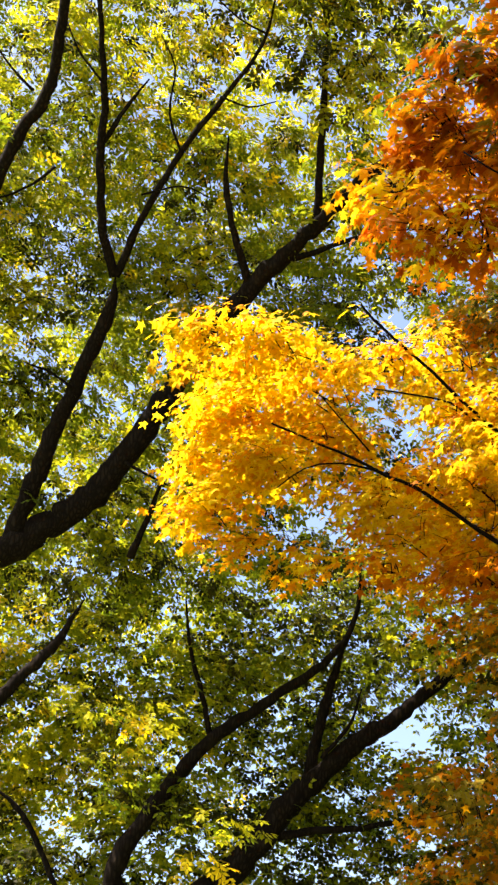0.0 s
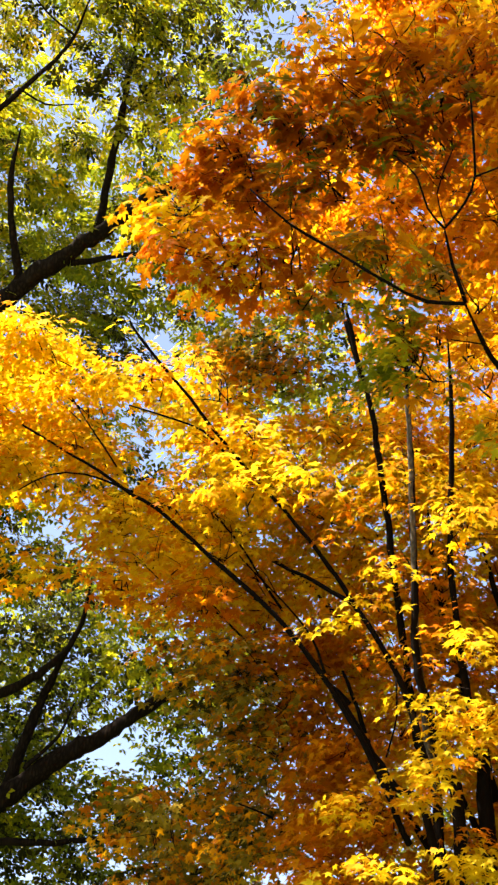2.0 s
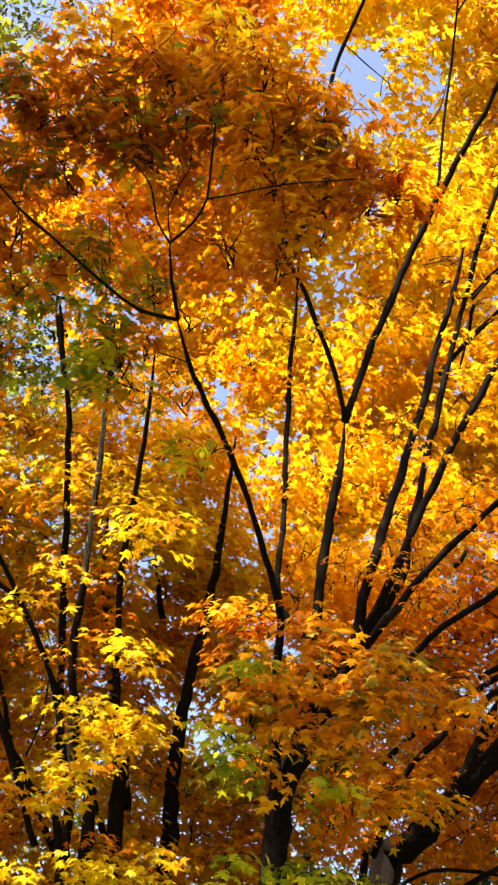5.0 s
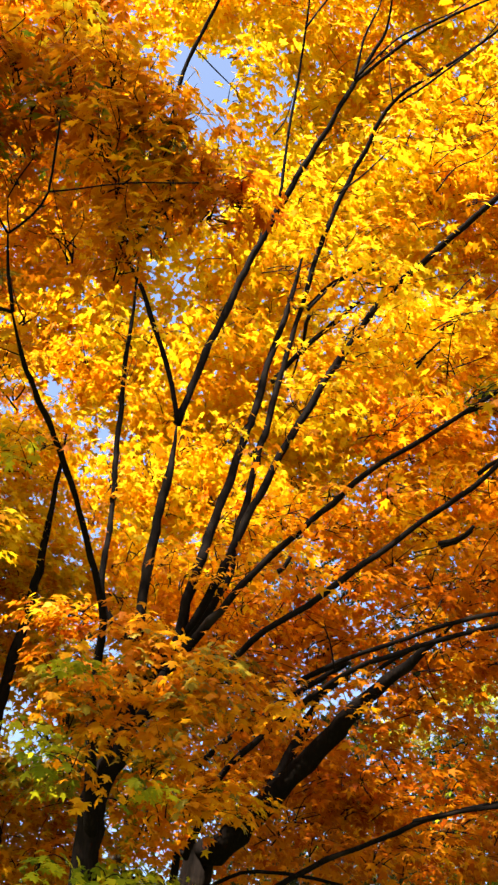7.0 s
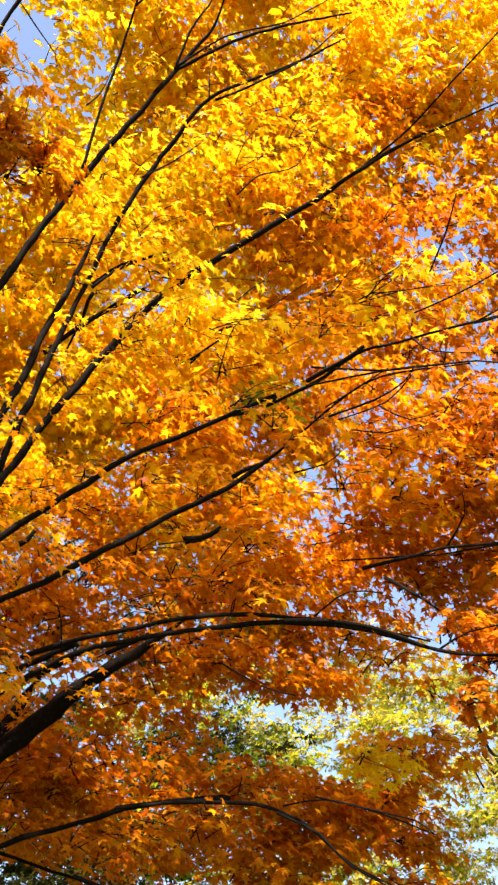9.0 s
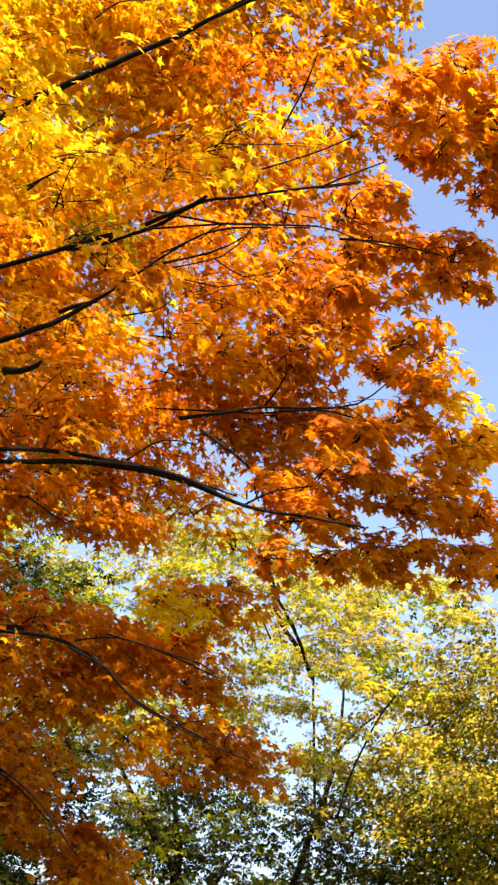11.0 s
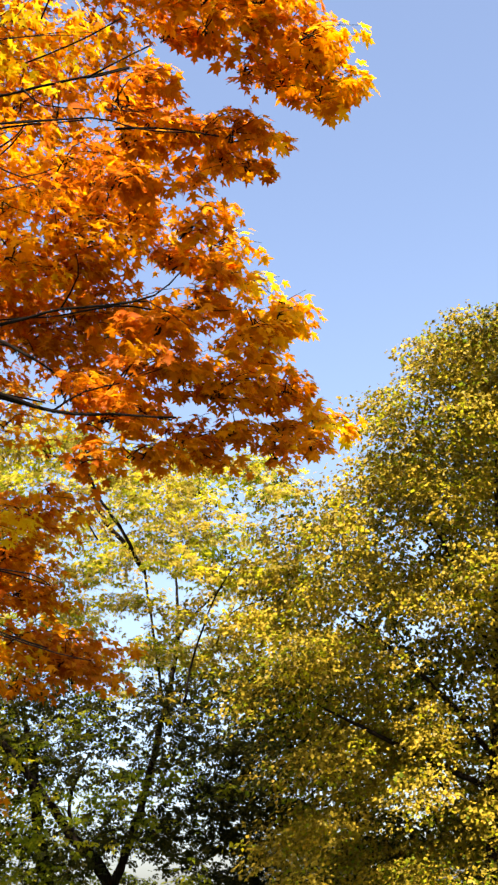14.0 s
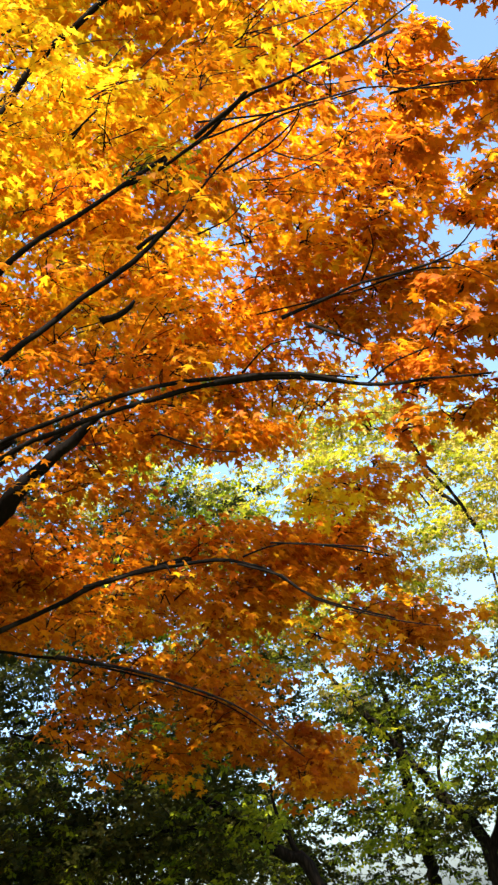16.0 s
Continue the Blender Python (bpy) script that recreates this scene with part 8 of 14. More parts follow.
spray(great_maple, "maple_far", (8.79, 3.73, 8.34), (0.28, 0.17), RX, 0.080, 157, clump=0.21)
spray(great_maple, "maple_far", (8.55, 3.75, 7.82), (0.27, 0.16), RX, 0.080, 48, clump=0.21)
spray(great_maple, "maple_far", (8.98, 3.64, 8.14), (0.28, 0.17), RX, 0.080, 56, clump=0.21)
spray(great_maple, "maple_far", (7.03, 5.18, 7.72), (0.39, 0.16), LG, 0.080, 74, clump=0.21)
spray(great_maple, "maple_far", (6.96, 5.10, 8.01), (0.55, 0.10), OX, 0.080, 144, clump=0.21)
spray(great_maple, "maple_far", (7.34, 4.02, 8.61), (0.55, 0.11), Y, 0.080, 124, clump=0.21)
spray(great_maple, "maple_far", (6.69, 5.24, 8.32), (0.55, 0.10), YG, 0.080, 133, clump=0.21)
spray(great_maple, "maple_far", (7.13, 4.58, 8.37), (0.50, 0.10), GO, 0.080, 145, clump=0.21)
spray(great_maple, "maple_far", (6.59, 6.13, 8.46), (0.57, 0.11), YG, 0.080, 148, clump=0.21)
spray(great_maple, "maple_far", (6.54, 5.85, 9.12), (0.59, 0.12), YG, 0.080, 201, clump=0.21)
spray(great_maple, "maple_back", (15.00, 9.02, 12.17), (0.75, 0.50), YG, 0.100, 118, clump=0.26)
spray(great_maple, "maple_back", (13.56, 8.24, 14.87), (0.75, 0.50), GO, 0.100, 118, clump=0.26)
spray(great_maple, "maple_back", (12.87, 7.85, 15.92), (0.75, 0.50), GO, 0.100, 118, clump=0.26)
spray(great_maple, "maple_back", (11.78, 7.08, 17.59), (0.75, 0.50), Y, 0.100, 118, clump=0.26)
spray(great_maple, "maple_back", (10.63, 6.48, 18.11), (0.75, 0.50), Y, 0.100, 118, clump=0.26)
spray(great_maple, "maple_back", (14.41, 9.00, 14.02), (0.75, 0.50), O, 0.100, 118, clump=0.26)
spray(great_maple, "maple_back", (12.59, 8.09, 13.73), (0.75, 0.50), GO, 0.100, 118, clump=0.26)
spray(great_maple, "maple_back", (12.79, 8.00, 14.93), (0.75, 0.50), GO, 0.100, 118, clump=0.26)
spray(great_maple, "maple_back", (12.47, 7.89, 16.66), (0.75, 0.50), GO, 0.100, 118, clump=0.26)
spray(great_maple, "maple_back", (11.55, 7.66, 16.70), (0.75, 0.50), YG, 0.100, 118, clump=0.26)
spray(great_maple, "maple_back", (10.73, 6.77, 18.34), (0.75, 0.50), Y, 0.100, 118, clump=0.26)
spray(great_maple, "maple_back", (9.09, 5.91, 17.72), (0.75, 0.50), Y, 0.100, 118, clump=0.26)
spray(great_maple, "maple_back", (14.53, 10.58, 10.68), (0.75, 0.50), GO, 0.100, 118, clump=0.26)
spray(great_maple, "maple_back", (13.65, 9.95, 11.72), (0.75, 0.50), GO, 0.100, 118, clump=0.26)
spray(great_maple, "maple_back", (13.88, 9.61, 12.85), (0.75, 0.50), GO, 0.100, 118, clump=0.26)
spray(great_maple, "maple_back", (13.81, 9.46, 13.17), (0.75, 0.50), O, 0.100, 118, clump=0.26)
spray(great_maple, "maple_back", (12.47, 8.61, 13.44), (0.75, 0.50), O, 0.100, 118, clump=0.26)
spray(great_maple, "maple_back", (12.11, 8.36, 14.60), (0.75, 0.50), GO, 0.100, 118, clump=0.26)
spray(great_maple, "maple_back", (11.80, 7.96, 15.30), (0.75, 0.50), GO, 0.100, 118, clump=0.26)
spray(great_maple, "maple_back", (11.87, 8.43, 16.78), (0.75, 0.50), YG, 0.100, 118, clump=0.26)
spray(great_maple, "maple_back", (11.45, 7.93, 16.96), (0.75, 0.50), YG, 0.100, 118, clump=0.26)
spray(great_maple, "maple_back", (9.35, 6.69, 17.37), (0.75, 0.50), Y, 0.100, 118, clump=0.26)
spray(great_maple, "maple_back", (14.81, 11.56, 10.51), (0.75, 0.50), O, 0.100, 118, clump=0.26)
spray(great_maple, "maple_back", (13.60, 10.11, 11.21), (0.75, 0.50), GO, 0.100, 118, clump=0.26)
spray(great_maple, "maple_back", (13.07, 10.05, 13.67), (0.75, 0.50), Y, 0.100, 118, clump=0.26)
spray(great_maple, "maple_back", (12.21, 9.15, 13.66), (0.75, 0.50), GO, 0.100, 118, clump=0.26)
spray(great_maple, "maple_back", (11.55, 8.54, 14.34), (0.75, 0.50), GO, 0.100, 118, clump=0.26)
spray(great_maple, "maple_back", (12.15, 9.05, 16.06), (0.75, 0.50), GO, 0.100, 118, clump=0.26)
spray(great_maple, "maple_back", (11.08, 8.28, 15.52), (0.75, 0.50), GO, 0.100, 118, clump=0.26)
spray(great_maple, "maple_back", (10.51, 7.75, 16.25), (0.75, 0.50), YG, 0.100, 118, clump=0.26)
spray(great_maple, "maple_back", (10.82, 8.05, 17.91), (0.75, 0.50), YG, 0.100, 118, clump=0.26)
spray(great_maple, "maple_back", (9.87, 7.56, 18.45), (0.75, 0.50), Y, 0.100, 118, clump=0.26)
spray(great_maple, "maple_back", (8.87, 6.68, 17.97), (0.75, 0.50), Y, 0.100, 118, clump=0.26)
spray(great_maple, "maple_back", (14.59, 12.38, 10.54), (0.75, 0.50), O, 0.100, 118, clump=0.26)
spray(great_maple, "maple_back", (13.73, 11.36, 11.28), (0.75, 0.50), GO, 0.100, 118, clump=0.26)
spray(great_maple, "maple_back", (13.05, 10.98, 13.08), (0.75, 0.50), YG, 0.100, 118, clump=0.26)
spray(great_maple, "maple_back", (12.30, 10.00, 13.14), (0.75, 0.50), Y, 0.100, 118, clump=0.26)
spray(great_maple, "maple_back", (12.72, 10.57, 14.67), (0.75, 0.50), Y, 0.100, 118, clump=0.26)
spray(great_maple, "maple_back", (12.33, 10.30, 14.46), (0.75, 0.50), Y, 0.100, 118, clump=0.26)
spray(great_maple, "maple_back", (11.94, 9.90, 15.95), (0.75, 0.50), Y, 0.100, 118, clump=0.26)
spray(great_maple, "maple_back", (11.48, 9.56, 16.34), (0.75, 0.50), Y, 0.100, 118, clump=0.26)
spray(great_maple, "maple_back", (10.66, 8.76, 15.79), (0.75, 0.50), YG, 0.100, 118, clump=0.26)
spray(great_maple, "maple_back", (10.18, 8.59, 16.41), (0.75, 0.50), YG, 0.100, 118, clump=0.26)
spray(great_maple, "maple_back", (9.65, 8.00, 16.58), (0.75, 0.50), YG, 0.100, 118, clump=0.26)
spray(great_maple, "maple_back", (9.20, 7.28, 17.17), (0.75, 0.50), Y, 0.100, 118, clump=0.26)
spray(great_maple, "maple_back", (8.29, 7.02, 17.58), (0.75, 0.50), Y, 0.100, 118, clump=0.26)
spray(great_maple, "maple_back", (12.96, 11.35, 11.36), (0.75, 0.50), GO, 0.100, 118, clump=0.26)
spray(great_maple, "maple_back", (12.93, 11.56, 12.36), (0.75, 0.50), GO, 0.100, 118, clump=0.26)
spray(great_maple, "maple_back", (12.05, 10.47, 12.28), (0.75, 0.50), YG, 0.100, 118, clump=0.26)
spray(great_maple, "maple_back", (12.25, 11.12, 13.80), (0.75, 0.50), Y, 0.100, 118, clump=0.26)
spray(great_maple, "maple_back", (11.37, 10.05, 14.43), (0.75, 0.50), Y, 0.100, 118, clump=0.26)
spray(great_maple, "maple_back", (11.02, 9.53, 15.04), (0.75, 0.50), Y, 0.100, 118, clump=0.26)
spray(great_maple, "maple_back", (10.12, 9.34, 17.23), (0.75, 0.50), YG, 0.100, 118, clump=0.26)
spray(great_maple, "maple_back", (9.15, 7.86, 17.76), (0.75, 0.50), Y, 0.100, 118, clump=0.26)
spray(great_maple, "maple_back", (8.53, 7.31, 17.94), (0.75, 0.50), Y, 0.100, 118, clump=0.26)
spray(great_maple, "maple_back", (12.96, 12.37, 10.85), (0.75, 0.50), GO, 0.100, 118, clump=0.26)
spray(great_maple, "maple_back", (13.18, 12.62, 11.18), (0.75, 0.50), GO, 0.100, 118, clump=0.26)
spray(great_maple, "maple_back", (11.47, 11.22, 12.34), (0.75, 0.50), YG, 0.100, 118, clump=0.26)
spray(great_maple, "maple_back", (12.31, 11.97, 13.95), (0.75, 0.50), YG, 0.100, 118, clump=0.26)
spray(great_maple, "maple_back", (11.12, 10.80, 13.01), (0.75, 0.50), Y, 0.100, 118, clump=0.26)
spray(great_maple, "maple_back", (11.20, 10.60, 15.41), (0.75, 0.50), Y, 0.100, 118, clump=0.26)
spray(great_maple, "maple_back", (10.81, 10.06, 16.38), (0.75, 0.50), Y, 0.100, 118, clump=0.26)
spray(great_maple, "maple_back", (9.36, 9.26, 15.62), (0.75, 0.50), YG, 0.100, 118, clump=0.26)
spray(great_maple, "maple_back", (9.48, 9.15, 17.67), (0.75, 0.50), YG, 0.100, 118, clump=0.26)
spray(great_maple, "maple_back", (8.19, 7.82, 18.00), (0.75, 0.50), Y, 0.100, 118, clump=0.26)
spray(great_maple, "maple_back", (12.93, 13.37, 9.89), (0.75, 0.50), O, 0.100, 170, clump=0.26)
spray(great_maple, "maple_back", (11.37, 12.00, 11.40), (0.75, 0.50), YG, 0.100, 118, clump=0.26)
spray(great_maple, "maple_back", (11.18, 11.73, 12.08), (0.75, 0.50), YG, 0.100, 118, clump=0.26)
spray(great_maple, "maple_back", (11.03, 11.80, 12.63), (0.75, 0.50), YG, 0.100, 118, clump=0.26)
spray(great_maple, "maple_back", (11.59, 12.21, 14.34), (0.75, 0.50), Y, 0.100, 118, clump=0.26)
spray(great_maple, "maple_back", (10.00, 10.36, 14.88), (0.75, 0.50), Y, 0.100, 118, clump=0.26)
spray(great_maple, "maple_back", (10.52, 10.55, 15.99), (0.75, 0.50), Y, 0.100, 118, clump=0.26)
spray(great_maple, "maple_back", (9.82, 10.43, 17.03), (0.75, 0.50), Y, 0.100, 118, clump=0.26)
spray(great_maple, "maple_back", (9.62, 9.66, 17.69), (0.75, 0.50), YG, 0.100, 118, clump=0.26)
spray(great_maple, "maple_back", (8.41, 8.54, 17.47), (0.75, 0.50), Y, 0.100, 118, clump=0.26)
spray(great_maple, "maple_back", (12.31, 13.25, 9.93), (0.75, 0.50), O, 0.100, 170, clump=0.26)
spray(great_maple, "maple_back", (11.60, 13.46, 11.31), (0.75, 0.50), YG, 0.100, 118, clump=0.26)
spray(great_maple, "maple_back", (11.90, 12.92, 12.65), (0.75, 0.50), YG, 0.100, 118, clump=0.26)
spray(great_maple, "maple_back", (10.67, 11.99, 12.52), (0.75, 0.50), YG, 0.100, 118, clump=0.26)
spray(great_maple, "maple_back", (10.80, 12.22, 14.35), (0.75, 0.50), Y, 0.100, 118, clump=0.26)
spray(great_maple, "maple_back", (10.75, 11.92, 14.83), (0.75, 0.50), Y, 0.100, 118, clump=0.26)
spray(great_maple, "maple_back", (10.25, 11.68, 15.61), (0.75, 0.50), Y, 0.100, 118, clump=0.26)
spray(great_maple, "maple_back", (9.06, 10.42, 15.04), (0.75, 0.50), Y, 0.100, 118, clump=0.26)
spray(great_maple, "maple_back", (8.93, 9.82, 17.99), (0.75, 0.50), Y, 0.100, 118, clump=0.26)
spray(great_maple, "maple_back", (7.26, 7.93, 17.73), (0.75, 0.50), Y, 0.100, 118, clump=0.26)
spray(great_maple, "maple_back", (11.29, 14.06, 9.98), (0.75, 0.50), O, 0.100, 170, clump=0.26)
spray(great_maple, "maple_back", (11.74, 14.12, 10.53), (0.75, 0.50), GO, 0.100, 118, clump=0.26)
spray(great_maple, "maple_back", (11.76, 13.79, 12.27), (0.75, 0.50), YG, 0.100, 118, clump=0.26)
spray(great_maple, "maple_back", (10.63, 12.78, 12.50), (0.75, 0.50), YG, 0.100, 118, clump=0.26)
spray(great_maple, "maple_back", (10.78, 13.54, 13.58), (0.75, 0.50), YG, 0.100, 118, clump=0.26)
spray(great_maple, "maple_back", (10.02, 12.55, 14.00), (0.75, 0.50), Y, 0.100, 118, clump=0.26)
spray(great_maple, "maple_back", (9.69, 11.55, 14.48), (0.75, 0.50), Y, 0.100, 118, clump=0.26)
spray(great_maple, "maple_back", (9.44, 11.62, 14.61), (0.75, 0.50), Y, 0.100, 118, clump=0.26)
spray(great_maple, "maple_back", (9.08, 10.68, 15.23), (0.75, 0.50), Y, 0.100, 118, clump=0.26)
spray(great_maple, "maple_back", (7.27, 9.09, 17.07), (0.75, 0.50), Y, 0.100, 118, clump=0.26)
spray(great_maple, "maple_back", (7.25, 8.45, 17.61), (0.75, 0.50), Y, 0.100, 118, clump=0.26)
spray(great_maple, "maple_back", (11.54, 14.64, 10.31), (0.75, 0.50), O, 0.100, 170, clump=0.26)
spray(great_maple, "maple_back", (11.58, 15.05, 11.00), (0.75, 0.50), YG, 0.100, 118, clump=0.26)
spray(great_maple, "maple_back", (10.51, 13.35, 11.21), (0.75, 0.50), YG, 0.100, 118, clump=0.26)
spray(great_maple, "maple_back", (9.93, 13.22, 11.55), (0.75, 0.50), YG, 0.100, 118, clump=0.26)
spray(great_maple, "maple_back", (10.70, 14.39, 12.85), (0.75, 0.50), YG, 0.100, 118, clump=0.26)
spray(great_maple, "maple_back", (10.14, 13.12, 13.25), (0.75, 0.50), YG, 0.100, 118, clump=0.26)
spray(great_maple, "maple_back", (9.34, 12.31, 14.32), (0.75, 0.50), Y, 0.100, 118, clump=0.26)
spray(great_maple, "maple_back", (7.23, 9.45, 17.27), (0.75, 0.50), Y, 0.100, 118, clump=0.26)
spray(great_maple, "maple_back", (7.10, 9.08, 18.42), (0.75, 0.50), Y, 0.100, 118, clump=0.26)
spray(great_maple, "maple_back", (11.11, 15.32, 10.37), (0.75, 0.50), O, 0.100, 170, clump=0.26)
spray(great_maple, "maple_back", (10.53, 14.76, 10.30), (0.75, 0.50), GO, 0.100, 170, clump=0.26)
spray(great_maple, "maple_back", (10.26, 14.19, 11.35), (0.75, 0.50), YG, 0.100, 118, clump=0.26)
spray(great_maple, "maple_back", (9.41, 13.67, 11.47), (0.75, 0.50), YG, 0.100, 118, clump=0.26)
spray(great_maple, "maple_back", (10.12, 14.33, 13.20), (0.75, 0.50), YG, 0.100, 118, clump=0.26)
spray(great_maple, "maple_back", (8.75, 12.72, 13.12), (0.75, 0.50), Y, 0.100, 118, clump=0.26)
spray(great_maple, "maple_back", (8.50, 12.33, 15.14), (0.75, 0.50), Y, 0.100, 118, clump=0.26)
spray(great_maple, "maple_back", (7.06, 10.10, 18.45), (0.75, 0.50), Y, 0.100, 118, clump=0.26)
spray(great_maple, "maple_back", (9.68, 14.72, 9.87), (0.75, 0.50), GO, 0.100, 170, clump=0.26)
spray(great_maple, "maple_back", (10.24, 15.29, 11.01), (0.75, 0.50), YG, 0.100, 118, clump=0.26)
spray(great_maple, "maple_back", (9.76, 15.44, 12.17), (0.75, 0.50), YG, 0.100, 118, clump=0.26)
spray(great_maple, "maple_back", (9.09, 14.34, 13.02), (0.75, 0.50), YG, 0.100, 118, clump=0.26)
spray(great_maple, "maple_back", (8.93, 14.35, 13.69), (0.75, 0.50), YG, 0.100, 118, clump=0.26)
spray(great_maple, "maple_back", (8.06, 12.79, 13.78), (0.75, 0.50), Y, 0.100, 118, clump=0.26)
spray(great_maple, "maple_back", (7.95, 12.01, 15.58), (0.75, 0.50), GO, 0.100, 118, clump=0.26)
spray(great_maple, "maple_back", (6.14, 9.67, 17.38), (0.75, 0.50), Y, 0.100, 118, clump=0.26)
spray(great_maple, "maple_back", (9.70, 16.35, 10.26), (0.75, 0.50), O, 0.100, 170, clump=0.26)
spray(great_maple, "maple_back", (8.24, 13.52, 13.47), (0.75, 0.50), Y, 0.100, 118, clump=0.26)
spray(great_maple, "maple_back", (7.81, 12.96, 14.84), (0.75, 0.50), Y, 0.100, 118, clump=0.26)
spray(great_maple, "maple_back", (7.89, 12.81, 16.53), (0.75, 0.50), GO, 0.100, 118, clump=0.26)
spray(great_maple, "maple_back", (7.01, 12.19, 17.07), (0.75, 0.50), Y, 0.100, 118, clump=0.26)
spray(great_maple, "maple_back", (8.44, 15.75, 12.93), (0.75, 0.50), GO, 0.100, 118, clump=0.26)
spray(great_maple, "maple_back", (8.03, 14.24, 13.31), (0.75, 0.50), GO, 0.100, 118, clump=0.26)
spray(great_maple, "maple_back", (7.72, 13.75, 14.19), (0.75, 0.50), Y, 0.100, 118, clump=0.26)
spray(great_maple, "maple_back", (7.16, 13.64, 15.36), (0.75, 0.50), GO, 0.100, 118, clump=0.26)
spray(great_maple, "maple_back", (6.96, 12.45, 15.85), (0.75, 0.50), GO, 0.100, 118, clump=0.26)
spray(great_maple, "maple_back", (6.69, 11.93, 15.89), (0.75, 0.50), GO, 0.100, 118, clump=0.26)
spray(great_maple, "maple_back", (6.39, 11.41, 16.74), (0.75, 0.50), Y, 0.100, 118, clump=0.26)
spray(great_maple, "maple_back", (5.62, 10.35, 17.14), (0.75, 0.50), GO, 0.100, 118, clump=0.26)
spray(great_maple, "maple_back", (7.84, 15.14, 11.97), (0.75, 0.50), GO, 0.100, 118, clump=0.26)
spray(great_maple, "maple_back", (7.35, 15.54, 13.96), (0.75, 0.50), GO, 0.100, 118, clump=0.26)
spray(great_maple, "maple_back", (7.56, 15.03, 14.36), (0.75, 0.50), GO, 0.100, 118, clump=0.26)
spray(great_maple, "maple_back", (7.09, 14.21, 14.49), (0.75, 0.50), GO, 0.100, 118, clump=0.26)
spray(great_maple, "maple_back", (6.59, 13.35, 15.25), (0.75, 0.50), RU, 0.100, 118, clump=0.26)
spray(great_maple, "maple_back", (5.95, 12.35, 16.00), (0.75, 0.50), RU, 0.100, 118, clump=0.26)
spray(great_maple, "maple_back", (5.56, 11.65, 16.05), (0.75, 0.50), GO, 0.100, 118, clump=0.26)
spray(great_maple, "maple_back", (5.57, 11.36, 16.76), (0.75, 0.50), GO, 0.100, 118, clump=0.26)
spray(great_maple, "maple_back", (5.77, 11.11, 18.17), (0.75, 0.50), GO, 0.100, 118, clump=0.26)
spray(great_maple, "maple_back", (5.31, 11.13, 18.52), (0.75, 0.50), GO, 0.100, 118, clump=0.26)
spray(great_maple, "maple_back", (6.32, 14.67, 13.51), (0.75, 0.50), GO, 0.100, 118, clump=0.26)
spray(great_maple, "maple_back", (6.40, 14.81, 14.69), (0.75, 0.50), GO, 0.100, 118, clump=0.26)
spray(great_maple, "maple_back", (6.21, 13.72, 15.87), (0.75, 0.50), GO, 0.100, 118, clump=0.26)
spray(great_maple, "maple_back", (5.92, 13.17, 16.28), (0.75, 0.50), RU, 0.100, 118, clump=0.26)
spray(great_maple, "maple_back", (5.21, 12.05, 17.38), (0.75, 0.50), GO, 0.100, 118, clump=0.26)
spray(great_maple, "maple_back", (5.29, 11.42, 18.06), (0.75, 0.50), GO, 0.100, 118, clump=0.26)
spray(great_maple, "maple_back", (5.97, 14.99, 13.30), (0.75, 0.50), GO, 0.100, 118, clump=0.26)
spray(great_maple, "maple_back", (6.07, 14.59, 14.83), (0.75, 0.50), GO, 0.100, 118, clump=0.26)
spray(great_maple, "maple_back", (5.42, 12.88, 15.58), (0.75, 0.50), RU, 0.100, 118, clump=0.26)
spray(great_maple, "maple_back", (5.36, 12.90, 16.15), (0.75, 0.50), RU, 0.100, 118, clump=0.26)
spray(great_maple, "maple_back", (4.96, 12.90, 17.07), (0.75, 0.50), RU, 0.100, 118, clump=0.26)
spray(great_maple, "maple_back", (4.97, 12.38, 17.27), (0.75, 0.50), GO, 0.100, 118, clump=0.26)
spray(great_maple, "maple_back", (4.33, 11.22, 17.31), (0.75, 0.50), GO, 0.100, 118, clump=0.26)
spray(great_maple, "maple_back", (6.13, 16.35, 13.43), (0.75, 0.50), GO, 0.100, 118, clump=0.26)
spray(great_maple, "maple_back", (5.73, 15.27, 14.02), (0.75, 0.50), GO, 0.100, 118, clump=0.26)
spray(great_maple, "maple_back", (5.34, 14.76, 14.58), (0.75, 0.50), GO, 0.100, 118, clump=0.26)
spray(great_maple, "maple_back", (4.75, 12.47, 15.44), (0.75, 0.50), RU, 0.100, 118, clump=0.26)
spray(great_maple, "maple_back", (4.59, 12.37, 17.02), (0.75, 0.50), GO, 0.100, 118, clump=0.26)
spray(great_maple, "maple_back", (4.62, 14.77, 13.79), (0.75, 0.50), GO, 0.100, 118, clump=0.26)
spray(great_maple, "maple_back", (4.57, 15.10, 14.76), (0.75, 0.50), GO, 0.100, 118, clump=0.26)
spray(great_maple, "maple_back", (4.32, 14.19, 15.20), (0.75, 0.50), GO, 0.100, 118, clump=0.26)
spray(great_maple, "maple_back", (4.35, 14.42, 15.99), (0.75, 0.50), RU, 0.100, 118, clump=0.26)
spray(great_maple, "maple_back", (4.06, 12.75, 17.12), (0.75, 0.50), GO, 0.100, 118, clump=0.26)
spray(great_maple, "maple_back", (4.03, 15.77, 14.55), (0.75, 0.50), GO, 0.100, 118, clump=0.26)
spray(great_maple, "maple_back", (3.99, 14.38, 14.76), (0.75, 0.50), GO, 0.100, 118, clump=0.26)
spray(great_maple, "maple_back", (3.73, 14.13, 15.96), (0.75, 0.50), RU, 0.100, 118, clump=0.26)
spray(great_maple, "maple_back", (3.84, 13.75, 16.56), (0.75, 0.50), RU, 0.100, 118, clump=0.26)
